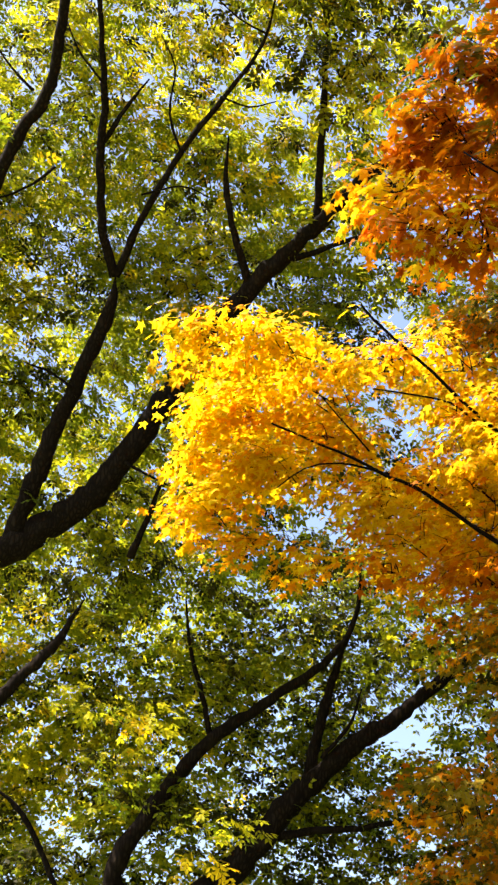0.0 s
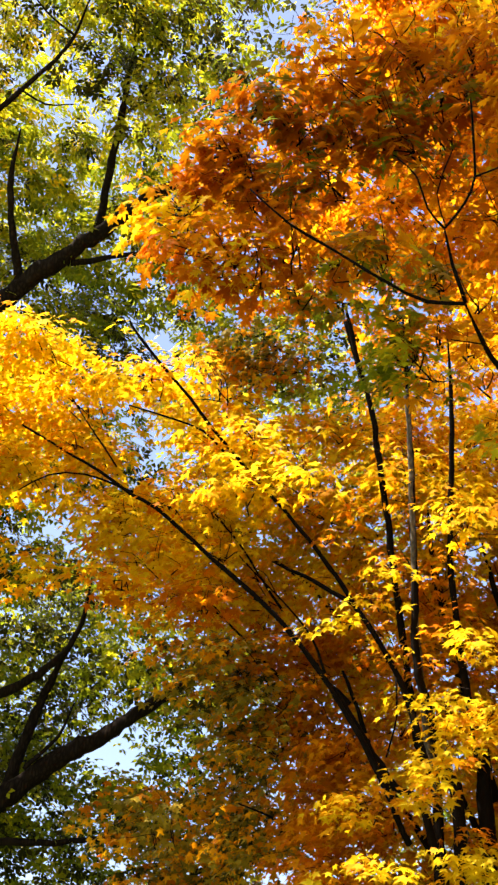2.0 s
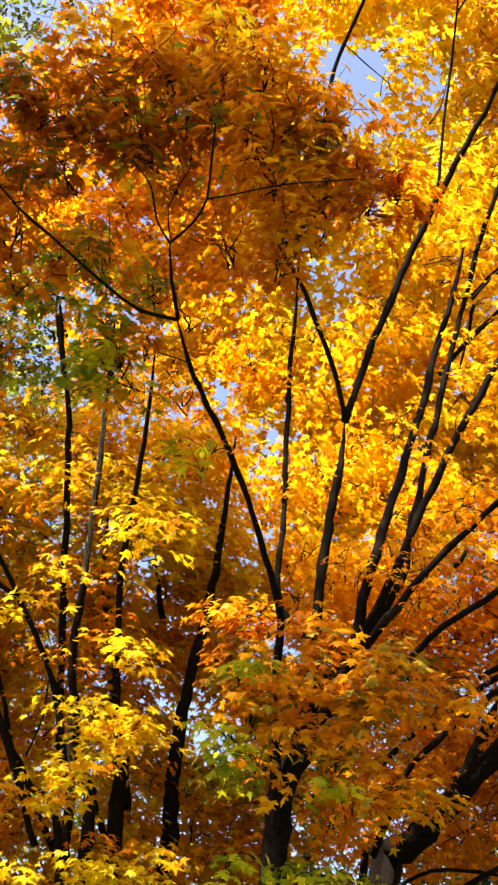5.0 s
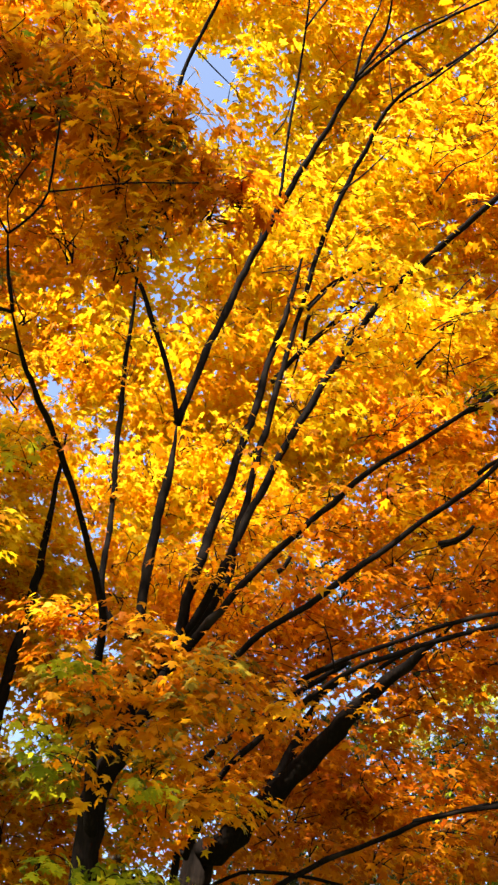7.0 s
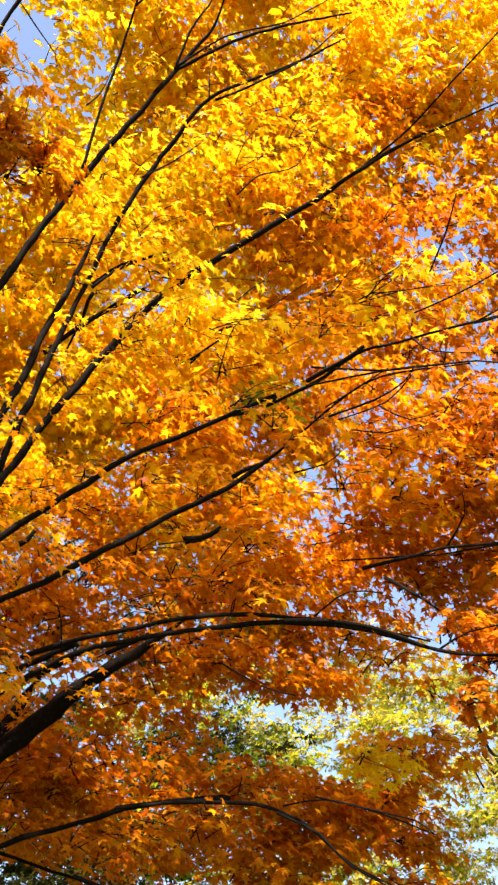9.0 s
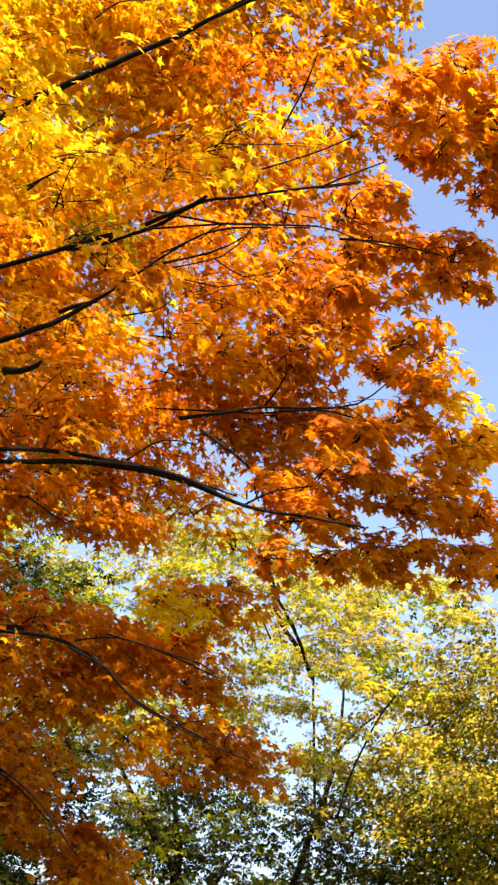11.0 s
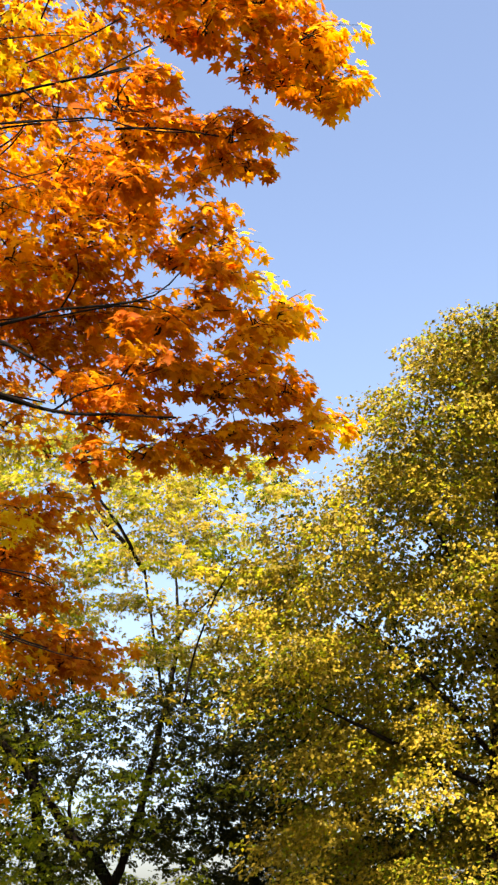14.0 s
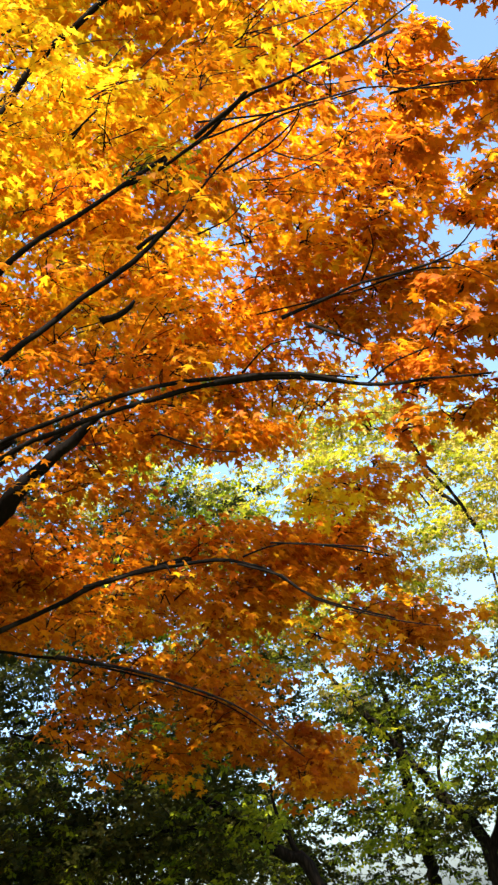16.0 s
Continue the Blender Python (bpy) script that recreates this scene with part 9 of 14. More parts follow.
# Sprays before the fork; their dull tone carries the shade there
spray(great_maple, "maple", (4.55, 7.64, 5.21), (0.34, 0.16), FO, 0.072, 150, clump=0.18, loose=3)
spray(great_maple, "maple", (4.82, 7.33, 4.99), (0.38, 0.18), FO, 0.072, 190, clump=0.18, loose=3)
spray(great_maple, "maple", (5.20, 7.29, 5.33), (0.36, 0.16), FO, 0.072, 170, clump=0.18, loose=3)
spray(great_maple, "maple", (5.41, 7.05, 4.97), (0.36, 0.18), FO, 0.072, 170, clump=0.18, loose=3)
spray(great_maple, "maple", (5.11, 7.48, 5.60), (0.34, 0.15), FO, 0.072, 150, clump=0.18, loose=3)
spray(great_maple, "maple", (4.68, 7.72, 4.86), (0.32, 0.15), FO, 0.072, 130, clump=0.18, loose=3)
spray(great_maple, "maple", (5.76, 7.01, 5.30), (0.36, 0.16), FO, 0.072, 160, clump=0.18, loose=3)
spray(great_maple, "maple", (5.23, 7.16, 4.71), (0.30, 0.14), FO, 0.072, 120, clump=0.18, loose=3)
spray(great_maple, "maple", (4.88, 7.54, 4.68), (0.22, 0.10), FO, 0.072, 60, clump=0.18, loose=3)
spray(great_maple, "maple", (6.02, 6.92, 5.07), (0.30, 0.14), FO, 0.072, 120, clump=0.18, loose=3)

# Leaning maple whose boughs arch out low
leaning_maple = tree("maple_tree", (7.18, 9.22, -0.35), "leaning maple with long arching boughs and orange leaves", "maples")
limb(leaning_maple, "trunk", BARK_SHADED, (6.99, 9.22, -0.45, 0.211), (7.35, 9.51, 4.22, 0.148), (7.40, 9.20, 4.58, 0.139), (7.57, 8.74, 4.99, 0.113), (7.67, 8.37, 5.25, 0.098), (7.80, 7.89, 5.63, 0.087), (7.81, 7.60, 5.79, 0.070), (7.95, 7.08, 6.08, 0.043), (7.93, 6.55, 6.28, 0.007), sides=14)
limb(leaning_maple, "limb", BARK_SHADED, (7.40, 9.19, 4.59, 0.068), (7.66, 9.02, 4.97, 0.059), (7.87, 8.84, 5.41, 0.060), (8.03, 8.66, 5.86, 0.050), (8.07, 8.45, 6.17, 0.007))
limb(leaning_maple, "limb", BARK_SHADED, (6.99, 9.22, -0.45, 0.091), (6.90, 9.12, -0.45, 0.079), (6.91, 9.23, 4.11, 0.040), (6.94, 9.11, 4.43, 0.037), (6.94, 8.80, 4.87, 0.033), (6.95, 8.52, 5.15, 0.033), (7.11, 8.05, 5.48, 0.029), (7.38, 7.44, 5.82, 0.025), (7.07, 7.68, 5.57, 0.024), (7.24, 7.02, 5.79, 0.023), (7.62, 6.08, 5.93, 0.023), (7.89, 5.27, 5.92, 0.022), (8.06, 4.60, 5.75, 0.019), (8.22, 4.18, 5.58, 0.017), (8.30, 3.53, 5.43, 0.012), (8.21, 3.17, 5.28, 0.007))
limb(leaning_maple, "limb", BARK_SHADED, (6.98, 9.14, 5.22, 0.027), (7.04, 8.84, 5.41, 0.029), (7.25, 8.36, 5.70, 0.029), (7.51, 7.56, 6.04, 0.028), (7.08, 7.75, 5.79, 0.024), (7.28, 7.09, 5.93, 0.022), (7.58, 6.06, 6.03, 0.020), (7.87, 5.26, 5.95, 0.015), (8.04, 4.81, 5.86, 0.010), (8.16, 4.24, 5.65, 0.007))
limb(leaning_maple, "limb", BARK_SHADED, (7.62, 8.63, 4.20, 0.030), (7.77, 8.27, 4.37, 0.027), (8.00, 7.79, 4.53, 0.025), (8.13, 7.23, 4.65, 0.024), (8.33, 6.76, 4.73, 0.022), (8.46, 6.37, 4.73, 0.020), (7.71, 6.98, 4.52, 0.018), (8.03, 5.97, 4.53, 0.016), (8.17, 5.39, 4.33, 0.013), (8.34, 5.05, 4.02, 0.010), (8.47, 4.44, 3.72, 0.006))
limb(leaning_maple, "branch", BARK_SHADED, (8.15, 5.59, 4.49, 0.008), (8.22, 5.23, 4.51, 0.007), (8.38, 4.79, 4.39, 0.007), (8.49, 4.41, 4.22, 0.005))
limb(leaning_maple, "limb", BARK_SHADED, (7.35, 9.51, 4.22, 0.020), (7.64, 8.89, 4.40, 0.017), (8.52, 8.29, 4.27, 0.016), (9.07, 7.92, 4.12, 0.012), (9.74, 7.22, 3.72, 0.008), (10.08, 6.84, 3.34, 0.005))
limb(leaning_maple, "branch", BARK_SHADED, (7.74, 4.86, 6.34, 0.007), (7.91, 4.05, 6.27, 0.008), (7.91, 3.46, 6.21, 0.008), (7.88, 3.05, 6.04, 0.007), (7.91, 2.82, 5.88, 0.005))
limb(leaning_maple, "branch", BARK_SHADED, (7.81, 4.45, 6.08, 0.007), (7.91, 4.32, 6.04, 0.007), (8.02, 4.05, 5.80, 0.006))
limb(leaning_maple, "branch", BARK_SHADED, (7.57, 7.21, 5.89, 0.021), (7.76, 6.87, 6.10, 0.021))
# Separate trunk farther back, kept under this maple; sunlight is in its colour
limb(leaning_maple, "stem", BARK_PALE_LIT, (8.25, 12.26, -0.69, 0.141), (8.25, 12.22, 4.71, 0.098), (8.28, 12.07, 5.17, 0.086), (8.29, 11.95, 5.54, 0.077), (8.23, 11.74, 6.22, 0.064), (8.15, 11.45, 7.04, 0.008))
limb(leaning_maple, "branch", BARK_SHADED, (6.88, 4.77, 5.42, 0.020), (7.13, 4.23, 5.37, 0.017), (7.36, 3.76, 5.17, 0.014), (7.48, 3.33, 5.09, 0.011), (7.58, 2.89, 5.01, 0.008), sides=6)
limb(leaning_maple, "branch", BARK_SHADED, (7.14, 4.07, 5.73, 0.014), (7.12, 3.84, 5.55, 0.011), (7.09, 3.62, 5.35, 0.008), sides=6)
limb(leaning_maple, "branch", BARK_SHADED, (7.52, 3.84, 5.25, 0.008), (7.41, 3.53, 5.29, 0.006), (7.33, 3.21, 5.25, 0.004), sides=6)
limb(leaning_maple, "branch", BARK_SHADED, (6.98, 4.58, 5.46, 0.008), (6.89, 4.24, 5.54, 0.006), (6.86, 3.94, 5.45, 0.004), sides=6)
limb(leaning_maple, "branch", BARK_SHADED, (6.49, 6.20, 3.61, 0.016), (6.71, 5.86, 3.49, 0.013), (6.99, 5.42, 3.27, 0.010), (7.16, 5.08, 3.05, 0.007), (7.35, 4.73, 2.66, 0.004), sides=6)
limb(leaning_maple, "branch", BARK_SHADED, (7.39, 4.80, 4.25, 0.009), (7.47, 4.46, 4.16, 0.007), (7.56, 4.09, 4.05, 0.006), (7.53, 3.91, 3.93, 0.004), sides=6)
limb(leaning_maple, "branch", BARK_SHADED, (7.27, 5.04, 4.13, 0.012), (7.39, 4.74, 3.98, 0.010), (7.47, 4.53, 3.76, 0.008), (7.66, 4.10, 3.54, 0.006), (7.77, 3.73, 3.40, 0.004), sides=6)
limb(leaning_maple, "branch", BARK_SHADED, (6.71, 5.23, 5.11, 0.008), (6.80, 4.89, 4.90, 0.006), (6.80, 4.60, 4.78, 0.004), sides=6)
# Yellower sprays along the bough's edge: its sunlit rim put into leaf tone
spray(leaning_maple, "maple", (8.72, 2.36, 6.12), (0.16, 0.10), YG, 0.070, 70, clump=0.13)
spray(leaning_maple, "maple", (8.42, 2.42, 6.42), (0.16, 0.10), YG, 0.070, 70, clump=0.13)
spray(leaning_maple, "maple", (8.20, 2.57, 6.72), (0.15, 0.09), YG, 0.070, 60, clump=0.13)
spray(leaning_maple, "maple", (9.04, 2.08, 5.34), (0.14, 0.08), YG, 0.070, 60, clump=0.13)
spray(leaning_maple, "maple", (8.60, 2.18, 6.22), (0.14, 0.08), GO, 0.070, 60, clump=0.13)
spray(leaning_maple, "maple", (8.03, 2.64, 6.95), (0.14, 0.08), GO, 0.070, 50, clump=0.13)
spray(leaning_maple, "maple", (6.59, 1.52, 7.53), (0.20, 0.12), GO, 0.070, 70, clump=0.13)
spray(leaning_maple, "maple", (6.82, 1.34, 7.32), (0.18, 0.11), GO, 0.070, 60, clump=0.13)
spray(leaning_maple, "maple", (7.11, 1.30, 7.12), (0.14, 0.08), GO, 0.070, 50, clump=0.13)
spray(leaning_maple, "maple", (8.68, 2.59, 5.83), (0.15, 0.09), GO, 0.070, 60, clump=0.13)
spray(leaning_maple, "maple_far", (7.86, 8.31, 8.24), (0.51, 0.21), GO, 0.080, 184, clump=0.21)
spray(leaning_maple, "maple_far", (7.73, 9.08, 8.31), (0.66, 0.27), GO, 0.080, 217, clump=0.21)
spray(leaning_maple, "maple_far", (8.11, 8.49, 8.16), (0.59, 0.24), GO, 0.080, 161, clump=0.21)
spray(leaning_maple, "maple_far", (8.16, 7.86, 7.96), (0.53, 0.22), GO, 0.080, 161, clump=0.21)
spray(leaning_maple, "maple_far", (8.57, 7.50, 8.28), (0.57, 0.23), GO, 0.080, 232, clump=0.21)
spray(leaning_maple, "maple_far", (9.05, 6.78, 8.22), (0.60, 0.24), GO, 0.080, 253, clump=0.21)
spray(leaning_maple, "maple_far", (7.16, 8.46, 7.22), (0.56, 0.24), GO, 0.080, 125, clump=0.21)
spray(leaning_maple, "maple_far", (7.28, 8.35, 7.33), (0.49, 0.21), GO, 0.080, 97, clump=0.21)
spray(leaning_maple, "maple_far", (8.28, 8.26, 8.01), (0.64, 0.27), GO, 0.080, 179, clump=0.21)
spray(leaning_maple, "maple_far", (8.69, 7.64, 7.61), (0.56, 0.24), GO, 0.080, 125, clump=0.21)
spray(leaning_maple, "maple_far", (9.22, 7.32, 7.82), (0.52, 0.22), GO, 0.080, 107, clump=0.21)
spray(leaning_maple, "maple_far", (8.92, 6.43, 7.50), (0.60, 0.26), GO, 0.080, 204, clump=0.21)
spray(leaning_maple, "maple_far", (9.71, 6.16, 7.56), (0.45, 0.20), OX, 0.080, 169, clump=0.21)
spray(leaning_maple, "maple_far", (8.29, 9.28, 7.14), (0.55, 0.26), OR, 0.080, 123, clump=0.21)
spray(leaning_maple, "maple_far", (8.38, 8.61, 7.05), (0.65, 0.30), OR, 0.080, 175, clump=0.21)
spray(leaning_maple, "maple_far", (8.26, 7.86, 7.17), (0.43, 0.19), OR, 0.080, 84, clump=0.21)
spray(leaning_maple, "maple_far", (8.95, 7.60, 7.21), (0.54, 0.24), OR, 0.080, 117, clump=0.21)
spray(leaning_maple, "maple_far", (8.98, 6.85, 7.08), (0.45, 0.20), OR, 0.080, 83, clump=0.21)
spray(leaning_maple, "maple_far", (9.96, 6.65, 7.61), (0.64, 0.28), RR, 0.080, 323, clump=0.21)
spray(leaning_maple, "maple_far", (9.72, 5.91, 7.52), (0.62, 0.27), RX, 0.080, 444, clump=0.21)
spray(leaning_maple, "maple_far", (7.85, 9.04, 6.49), (0.59, 0.28), OR, 0.080, 144, clump=0.21)
spray(leaning_maple, "maple_far", (8.34, 8.87, 6.85), (0.58, 0.27), OR, 0.080, 136, clump=0.21)
spray(leaning_maple, "maple_far", (8.67, 8.48, 6.84), (0.60, 0.28), OR, 0.080, 150, clump=0.21)
spray(leaning_maple, "maple_far", (9.09, 7.68, 6.75), (0.64, 0.30), OR, 0.080, 164, clump=0.21)
spray(leaning_maple, "maple_far", (9.41, 7.37, 6.75), (0.57, 0.27), OR, 0.080, 130, clump=0.21)
spray(leaning_maple, "maple_far", (10.31, 7.16, 7.26), (0.62, 0.29), RR, 0.080, 357, clump=0.21)
spray(leaning_maple, "maple_far", (10.33, 6.74, 7.12), (0.45, 0.21), OR, 0.080, 308, clump=0.21)
spray(leaning_maple, "maple_far", (10.24, 6.05, 7.16), (0.59, 0.27), RX, 0.080, 259, clump=0.21)
spray(leaning_maple, "maple_far", (8.01, 9.15, 6.41), (0.47, 0.22), OR, 0.080, 88, clump=0.21)
spray(leaning_maple, "maple_far", (9.26, 8.26, 6.72), (0.60, 0.28), OR, 0.080, 146, clump=0.21)
spray(leaning_maple, "maple_far", (8.95, 7.22, 6.47), (0.59, 0.28), OR, 0.080, 140, clump=0.21)
spray(leaning_maple, "maple_far", (10.32, 6.05, 6.81), (0.46, 0.21), OX, 0.080, 71, clump=0.21)
spray(leaning_maple, "maple_far", (10.58, 5.85, 6.75), (0.60, 0.28), OX, 0.080, 122, clump=0.21)
spray(leaning_maple, "maple_far", (7.68, 6.77, 7.67), (0.47, 0.18), GO, 0.080, 175, clump=0.21)
spray(leaning_maple, "maple_far", (7.97, 6.40, 7.60), (0.40, 0.15), GO, 0.080, 105, clump=0.21)
spray(leaning_maple, "maple_far", (8.24, 5.83, 7.54), (0.52, 0.20), GO, 0.080, 342, clump=0.21)
spray(leaning_maple, "maple_far", (8.03, 6.73, 7.27), (0.39, 0.16), GO, 0.080, 73, clump=0.21)
spray(leaning_maple, "maple_far", (8.32, 5.98, 7.09), (0.50, 0.21), GO, 0.080, 150, clump=0.21)
spray(leaning_maple, "maple_far", (8.31, 5.84, 7.11), (0.42, 0.17), GO, 0.080, 132, clump=0.21)
spray(leaning_maple, "maple_far", (8.31, 4.85, 6.93), (0.44, 0.18), RX, 0.080, 409, clump=0.21)
spray(leaning_maple, "maple_far", (8.94, 4.71, 7.34), (0.44, 0.17), RX, 0.080, 459, clump=0.21)
spray(leaning_maple, "maple_far", (8.64, 3.94, 7.15), (0.36, 0.14), RX, 0.080, 325, clump=0.21)
spray(leaning_maple, "maple_far", (8.02, 6.68, 6.79), (0.48, 0.21), OR, 0.080, 98, clump=0.21)
spray(leaning_maple, "maple_far", (8.44, 6.32, 6.85), (0.48, 0.20), OR, 0.080, 94, clump=0.21)
spray(leaning_maple, "maple_far", (8.83, 6.07, 6.95), (0.36, 0.16), RX, 0.080, 78, clump=0.21)
spray(leaning_maple, "maple_far", (8.93, 5.67, 7.28), (0.38, 0.16), RX, 0.080, 139, clump=0.21)
spray(leaning_maple, "maple_far", (9.14, 4.87, 6.95), (0.43, 0.18), RX, 0.080, 330, clump=0.21)
spray(leaning_maple, "maple_far", (8.82, 3.99, 6.73), (0.43, 0.18), RX, 0.080, 325, clump=0.21)
spray(leaning_maple, "maple_far", (9.68, 4.07, 7.19), (0.48, 0.20), RX, 0.080, 300, clump=0.21)
spray(leaning_maple, "maple_far", (8.33, 5.99, 6.50), (0.38, 0.17), OR, 0.080, 64, clump=0.21)
spray(leaning_maple, "maple_far", (9.00, 4.57, 6.69), (0.42, 0.18), RX, 0.080, 363, clump=0.21)
spray(leaning_maple, "maple_far", (9.63, 4.45, 6.72), (0.36, 0.16), RX, 0.080, 258, clump=0.21)
spray(leaning_maple, "maple_far", (9.21, 3.54, 6.42), (0.40, 0.17), RX, 0.080, 179, clump=0.21)
spray(leaning_maple, "maple", (7.62, 3.01, 6.80), (0.21, 0.17), RX, 0.070, 113, clump=0.10, loose=5)
spray(leaning_maple, "maple_far", (8.26, 3.30, 7.27), (0.21, 0.15), RX, 0.080, 36, clump=0.10)
spray(leaning_maple, "maple", (7.52, 2.59, 6.49), (0.15, 0.14), RX, 0.070, 63, clump=0.10, loose=5)
spray(leaning_maple, "maple_far", (8.51, 2.97, 7.16), (0.15, 0.14), RX, 0.080, 67, clump=0.10)
spray(leaning_maple, "maple", (7.80, 2.81, 6.43), (0.22, 0.13), RX, 0.070, 97, clump=0.10, loose=5)
spray(leaning_maple, "maple_far", (8.71, 3.18, 7.02), (0.22, 0.12), RX, 0.080, 84, clump=0.10)
spray(leaning_maple, "maple", (7.93, 2.52, 6.34), (0.15, 0.18), OX, 0.070, 79, clump=0.10, loose=5)
spray(leaning_maple, "maple_far", (8.67, 2.80, 6.81), (0.15, 0.17), OX, 0.080, 79, clump=0.10)
spray(leaning_maple, "maple", (8.07, 2.71, 6.14), (0.22, 0.15), OX, 0.070, 106, clump=0.10, loose=5)
spray(leaning_maple, "maple_far", (8.46, 2.88, 6.38), (0.21, 0.13), OX, 0.080, 68, clump=0.10)
spray(leaning_maple, "maple", (7.98, 2.24, 5.85), (0.19, 0.12), GO, 0.070, 76, clump=0.10, loose=5)
spray(leaning_maple, "maple_far", (8.82, 2.52, 6.32), (0.19, 0.11), GO, 0.080, 54, clump=0.10)
spray(leaning_maple, "maple", (8.09, 2.12, 5.92), (0.12, 0.11), GO, 0.070, 40, clump=0.10, loose=5)
spray(leaning_maple, "maple_far", (9.06, 2.41, 6.46), (0.12, 0.10), GO, 0.080, 22, clump=0.10)
spray(leaning_maple, "maple", (7.90, 2.45, 5.66), (0.19, 0.12), RX, 0.070, 75, clump=0.10, loose=5)
spray(leaning_maple, "maple_far", (8.98, 2.83, 6.24), (0.20, 0.11), RX, 0.080, 68, clump=0.10)
spray(leaning_maple, "maple", (8.34, 2.35, 5.74), (0.17, 0.13), GO, 0.070, 68, clump=0.10, loose=5)
spray(leaning_maple, "maple_far", (8.97, 2.57, 6.08), (0.16, 0.12), GO, 0.080, 53, clump=0.10)
spray(leaning_maple, "maple", (8.51, 2.48, 5.49), (0.20, 0.16), RX, 0.070, 97, clump=0.10, loose=5)
spray(leaning_maple, "maple_far", (8.93, 2.64, 5.70), (0.19, 0.14), RX, 0.080, 55, clump=0.10)
spray(leaning_maple, "maple", (8.57, 2.22, 5.50), (0.16, 0.13), RX, 0.070, 59, clump=0.10, loose=5)
spray(leaning_maple, "maple_far", (9.21, 2.42, 5.81), (0.15, 0.11), RX, 0.080, 53, clump=0.10)
spray(leaning_maple, "maple", (8.56, 2.32, 5.13), (0.17, 0.14), RX, 0.070, 72, clump=0.10, loose=5)
spray(leaning_maple, "maple_far", (9.34, 2.57, 5.48), (0.16, 0.13), RX, 0.080, 68, clump=0.10)
spray(leaning_maple, "maple", (8.73, 2.09, 5.24), (0.14, 0.11), GO, 0.070, 48, clump=0.10, loose=5)
spray(leaning_maple, "maple_far", (9.46, 2.30, 5.57), (0.14, 0.10), OX, 0.080, 53, clump=0.10)
spray(leaning_maple, "maple", (8.45, 2.08, 4.94), (0.09, 0.09), RX, 0.070, 24, clump=0.10, loose=5)
spray(leaning_maple, "maple_far", (9.25, 2.32, 5.28), (0.09, 0.08), RX, 0.080, 29, clump=0.10)
spray(leaning_maple, "maple", (8.23, 2.67, 5.45), (0.22, 0.13), OX, 0.070, 94, clump=0.10, loose=5)
spray(leaning_maple, "maple_far", (9.17, 3.02, 5.92), (0.22, 0.12), OX, 0.080, 61, clump=0.10)
spray(leaning_maple, "maple", (8.51, 2.72, 5.21), (0.21, 0.14), RX, 0.070, 93, clump=0.10, loose=5)
spray(leaning_maple, "maple_far", (9.20, 2.98, 5.53), (0.21, 0.12), RX, 0.080, 63, clump=0.10)
spray(leaning_maple, "maple", (8.62, 2.42, 4.98), (0.11, 0.08), RX, 0.070, 27, clump=0.10, loose=5)
spray(leaning_maple, "maple_far", (9.71, 2.76, 5.43), (0.11, 0.07), RX, 0.080, 30, clump=0.10)
spray(leaning_maple, "maple", (8.45, 3.05, 5.18), (0.27, 0.14), RX, 0.070, 129, clump=0.10, loose=5)
spray(leaning_maple, "maple_far", (9.08, 3.32, 5.47), (0.26, 0.13), RX, 0.080, 46, clump=0.10)
spray(leaning_maple, "maple", (8.20, 3.33, 5.08), (0.26, 0.11), RX, 0.070, 106, clump=0.10, loose=5)
spray(leaning_maple, "maple_far", (8.75, 3.59, 5.33), (0.25, 0.10), RX, 0.080, 25, clump=0.10)
spray(leaning_maple, "maple", (7.80, 3.13, 5.55), (0.39, 0.12), RX, 0.070, 203, clump=0.10, loose=5)
spray(leaning_maple, "maple_far", (8.94, 3.64, 6.16), (0.40, 0.11), RX, 0.080, 93, clump=0.10)
spray(leaning_maple, "maple", (7.89, 3.68, 5.54), (0.35, 0.15), RX, 0.070, 193, clump=0.10, loose=5)
spray(leaning_maple, "maple_far", (8.58, 4.04, 5.91), (0.35, 0.13), RX, 0.080, 107, clump=0.10)
spray(leaning_maple, "maple", (7.92, 3.43, 5.25), (0.35, 0.09), RX, 0.070, 148, clump=0.10, loose=5)
spray(leaning_maple, "maple_far", (8.90, 3.89, 5.73), (0.35, 0.08), RX, 0.080, 87, clump=0.10)
spray(leaning_maple, "maple", (8.07, 2.91, 5.57), (0.26, 0.14), RX, 0.070, 122, clump=0.10, loose=5)
spray(leaning_maple, "maple_far", (9.01, 3.28, 6.05), (0.26, 0.13), RX, 0.080, 43, clump=0.10)
spray(leaning_maple, "maple", (7.83, 3.64, 4.97), (0.26, 0.08), RX, 0.070, 85, clump=0.10, loose=5)
spray(leaning_maple, "maple_far", (8.78, 4.12, 5.41), (0.26, 0.07), RX, 0.080, 19, clump=0.10)
spray(leaning_maple, "maple", (8.49, 2.91, 5.00), (0.18, 0.09), RX, 0.070, 52, clump=0.10, loose=5)
spray(leaning_maple, "maple_far", (9.34, 3.24, 5.37), (0.18, 0.08), RX, 0.080, 17, clump=0.10)
spray(leaning_maple, "maple", (7.67, 2.84, 5.82), (0.25, 0.13), RX, 0.070, 117, clump=0.10, loose=5)
spray(leaning_maple, "maple_far", (8.58, 3.22, 6.35), (0.26, 0.12), RX, 0.080, 34, clump=0.10)
spray(leaning_maple, "maple", (7.98, 3.28, 6.02), (0.31, 0.12), RX, 0.070, 151, clump=0.10, loose=5)
spray(leaning_maple, "maple_far", (8.58, 3.57, 6.38), (0.30, 0.10), RX, 0.080, 34, clump=0.10)
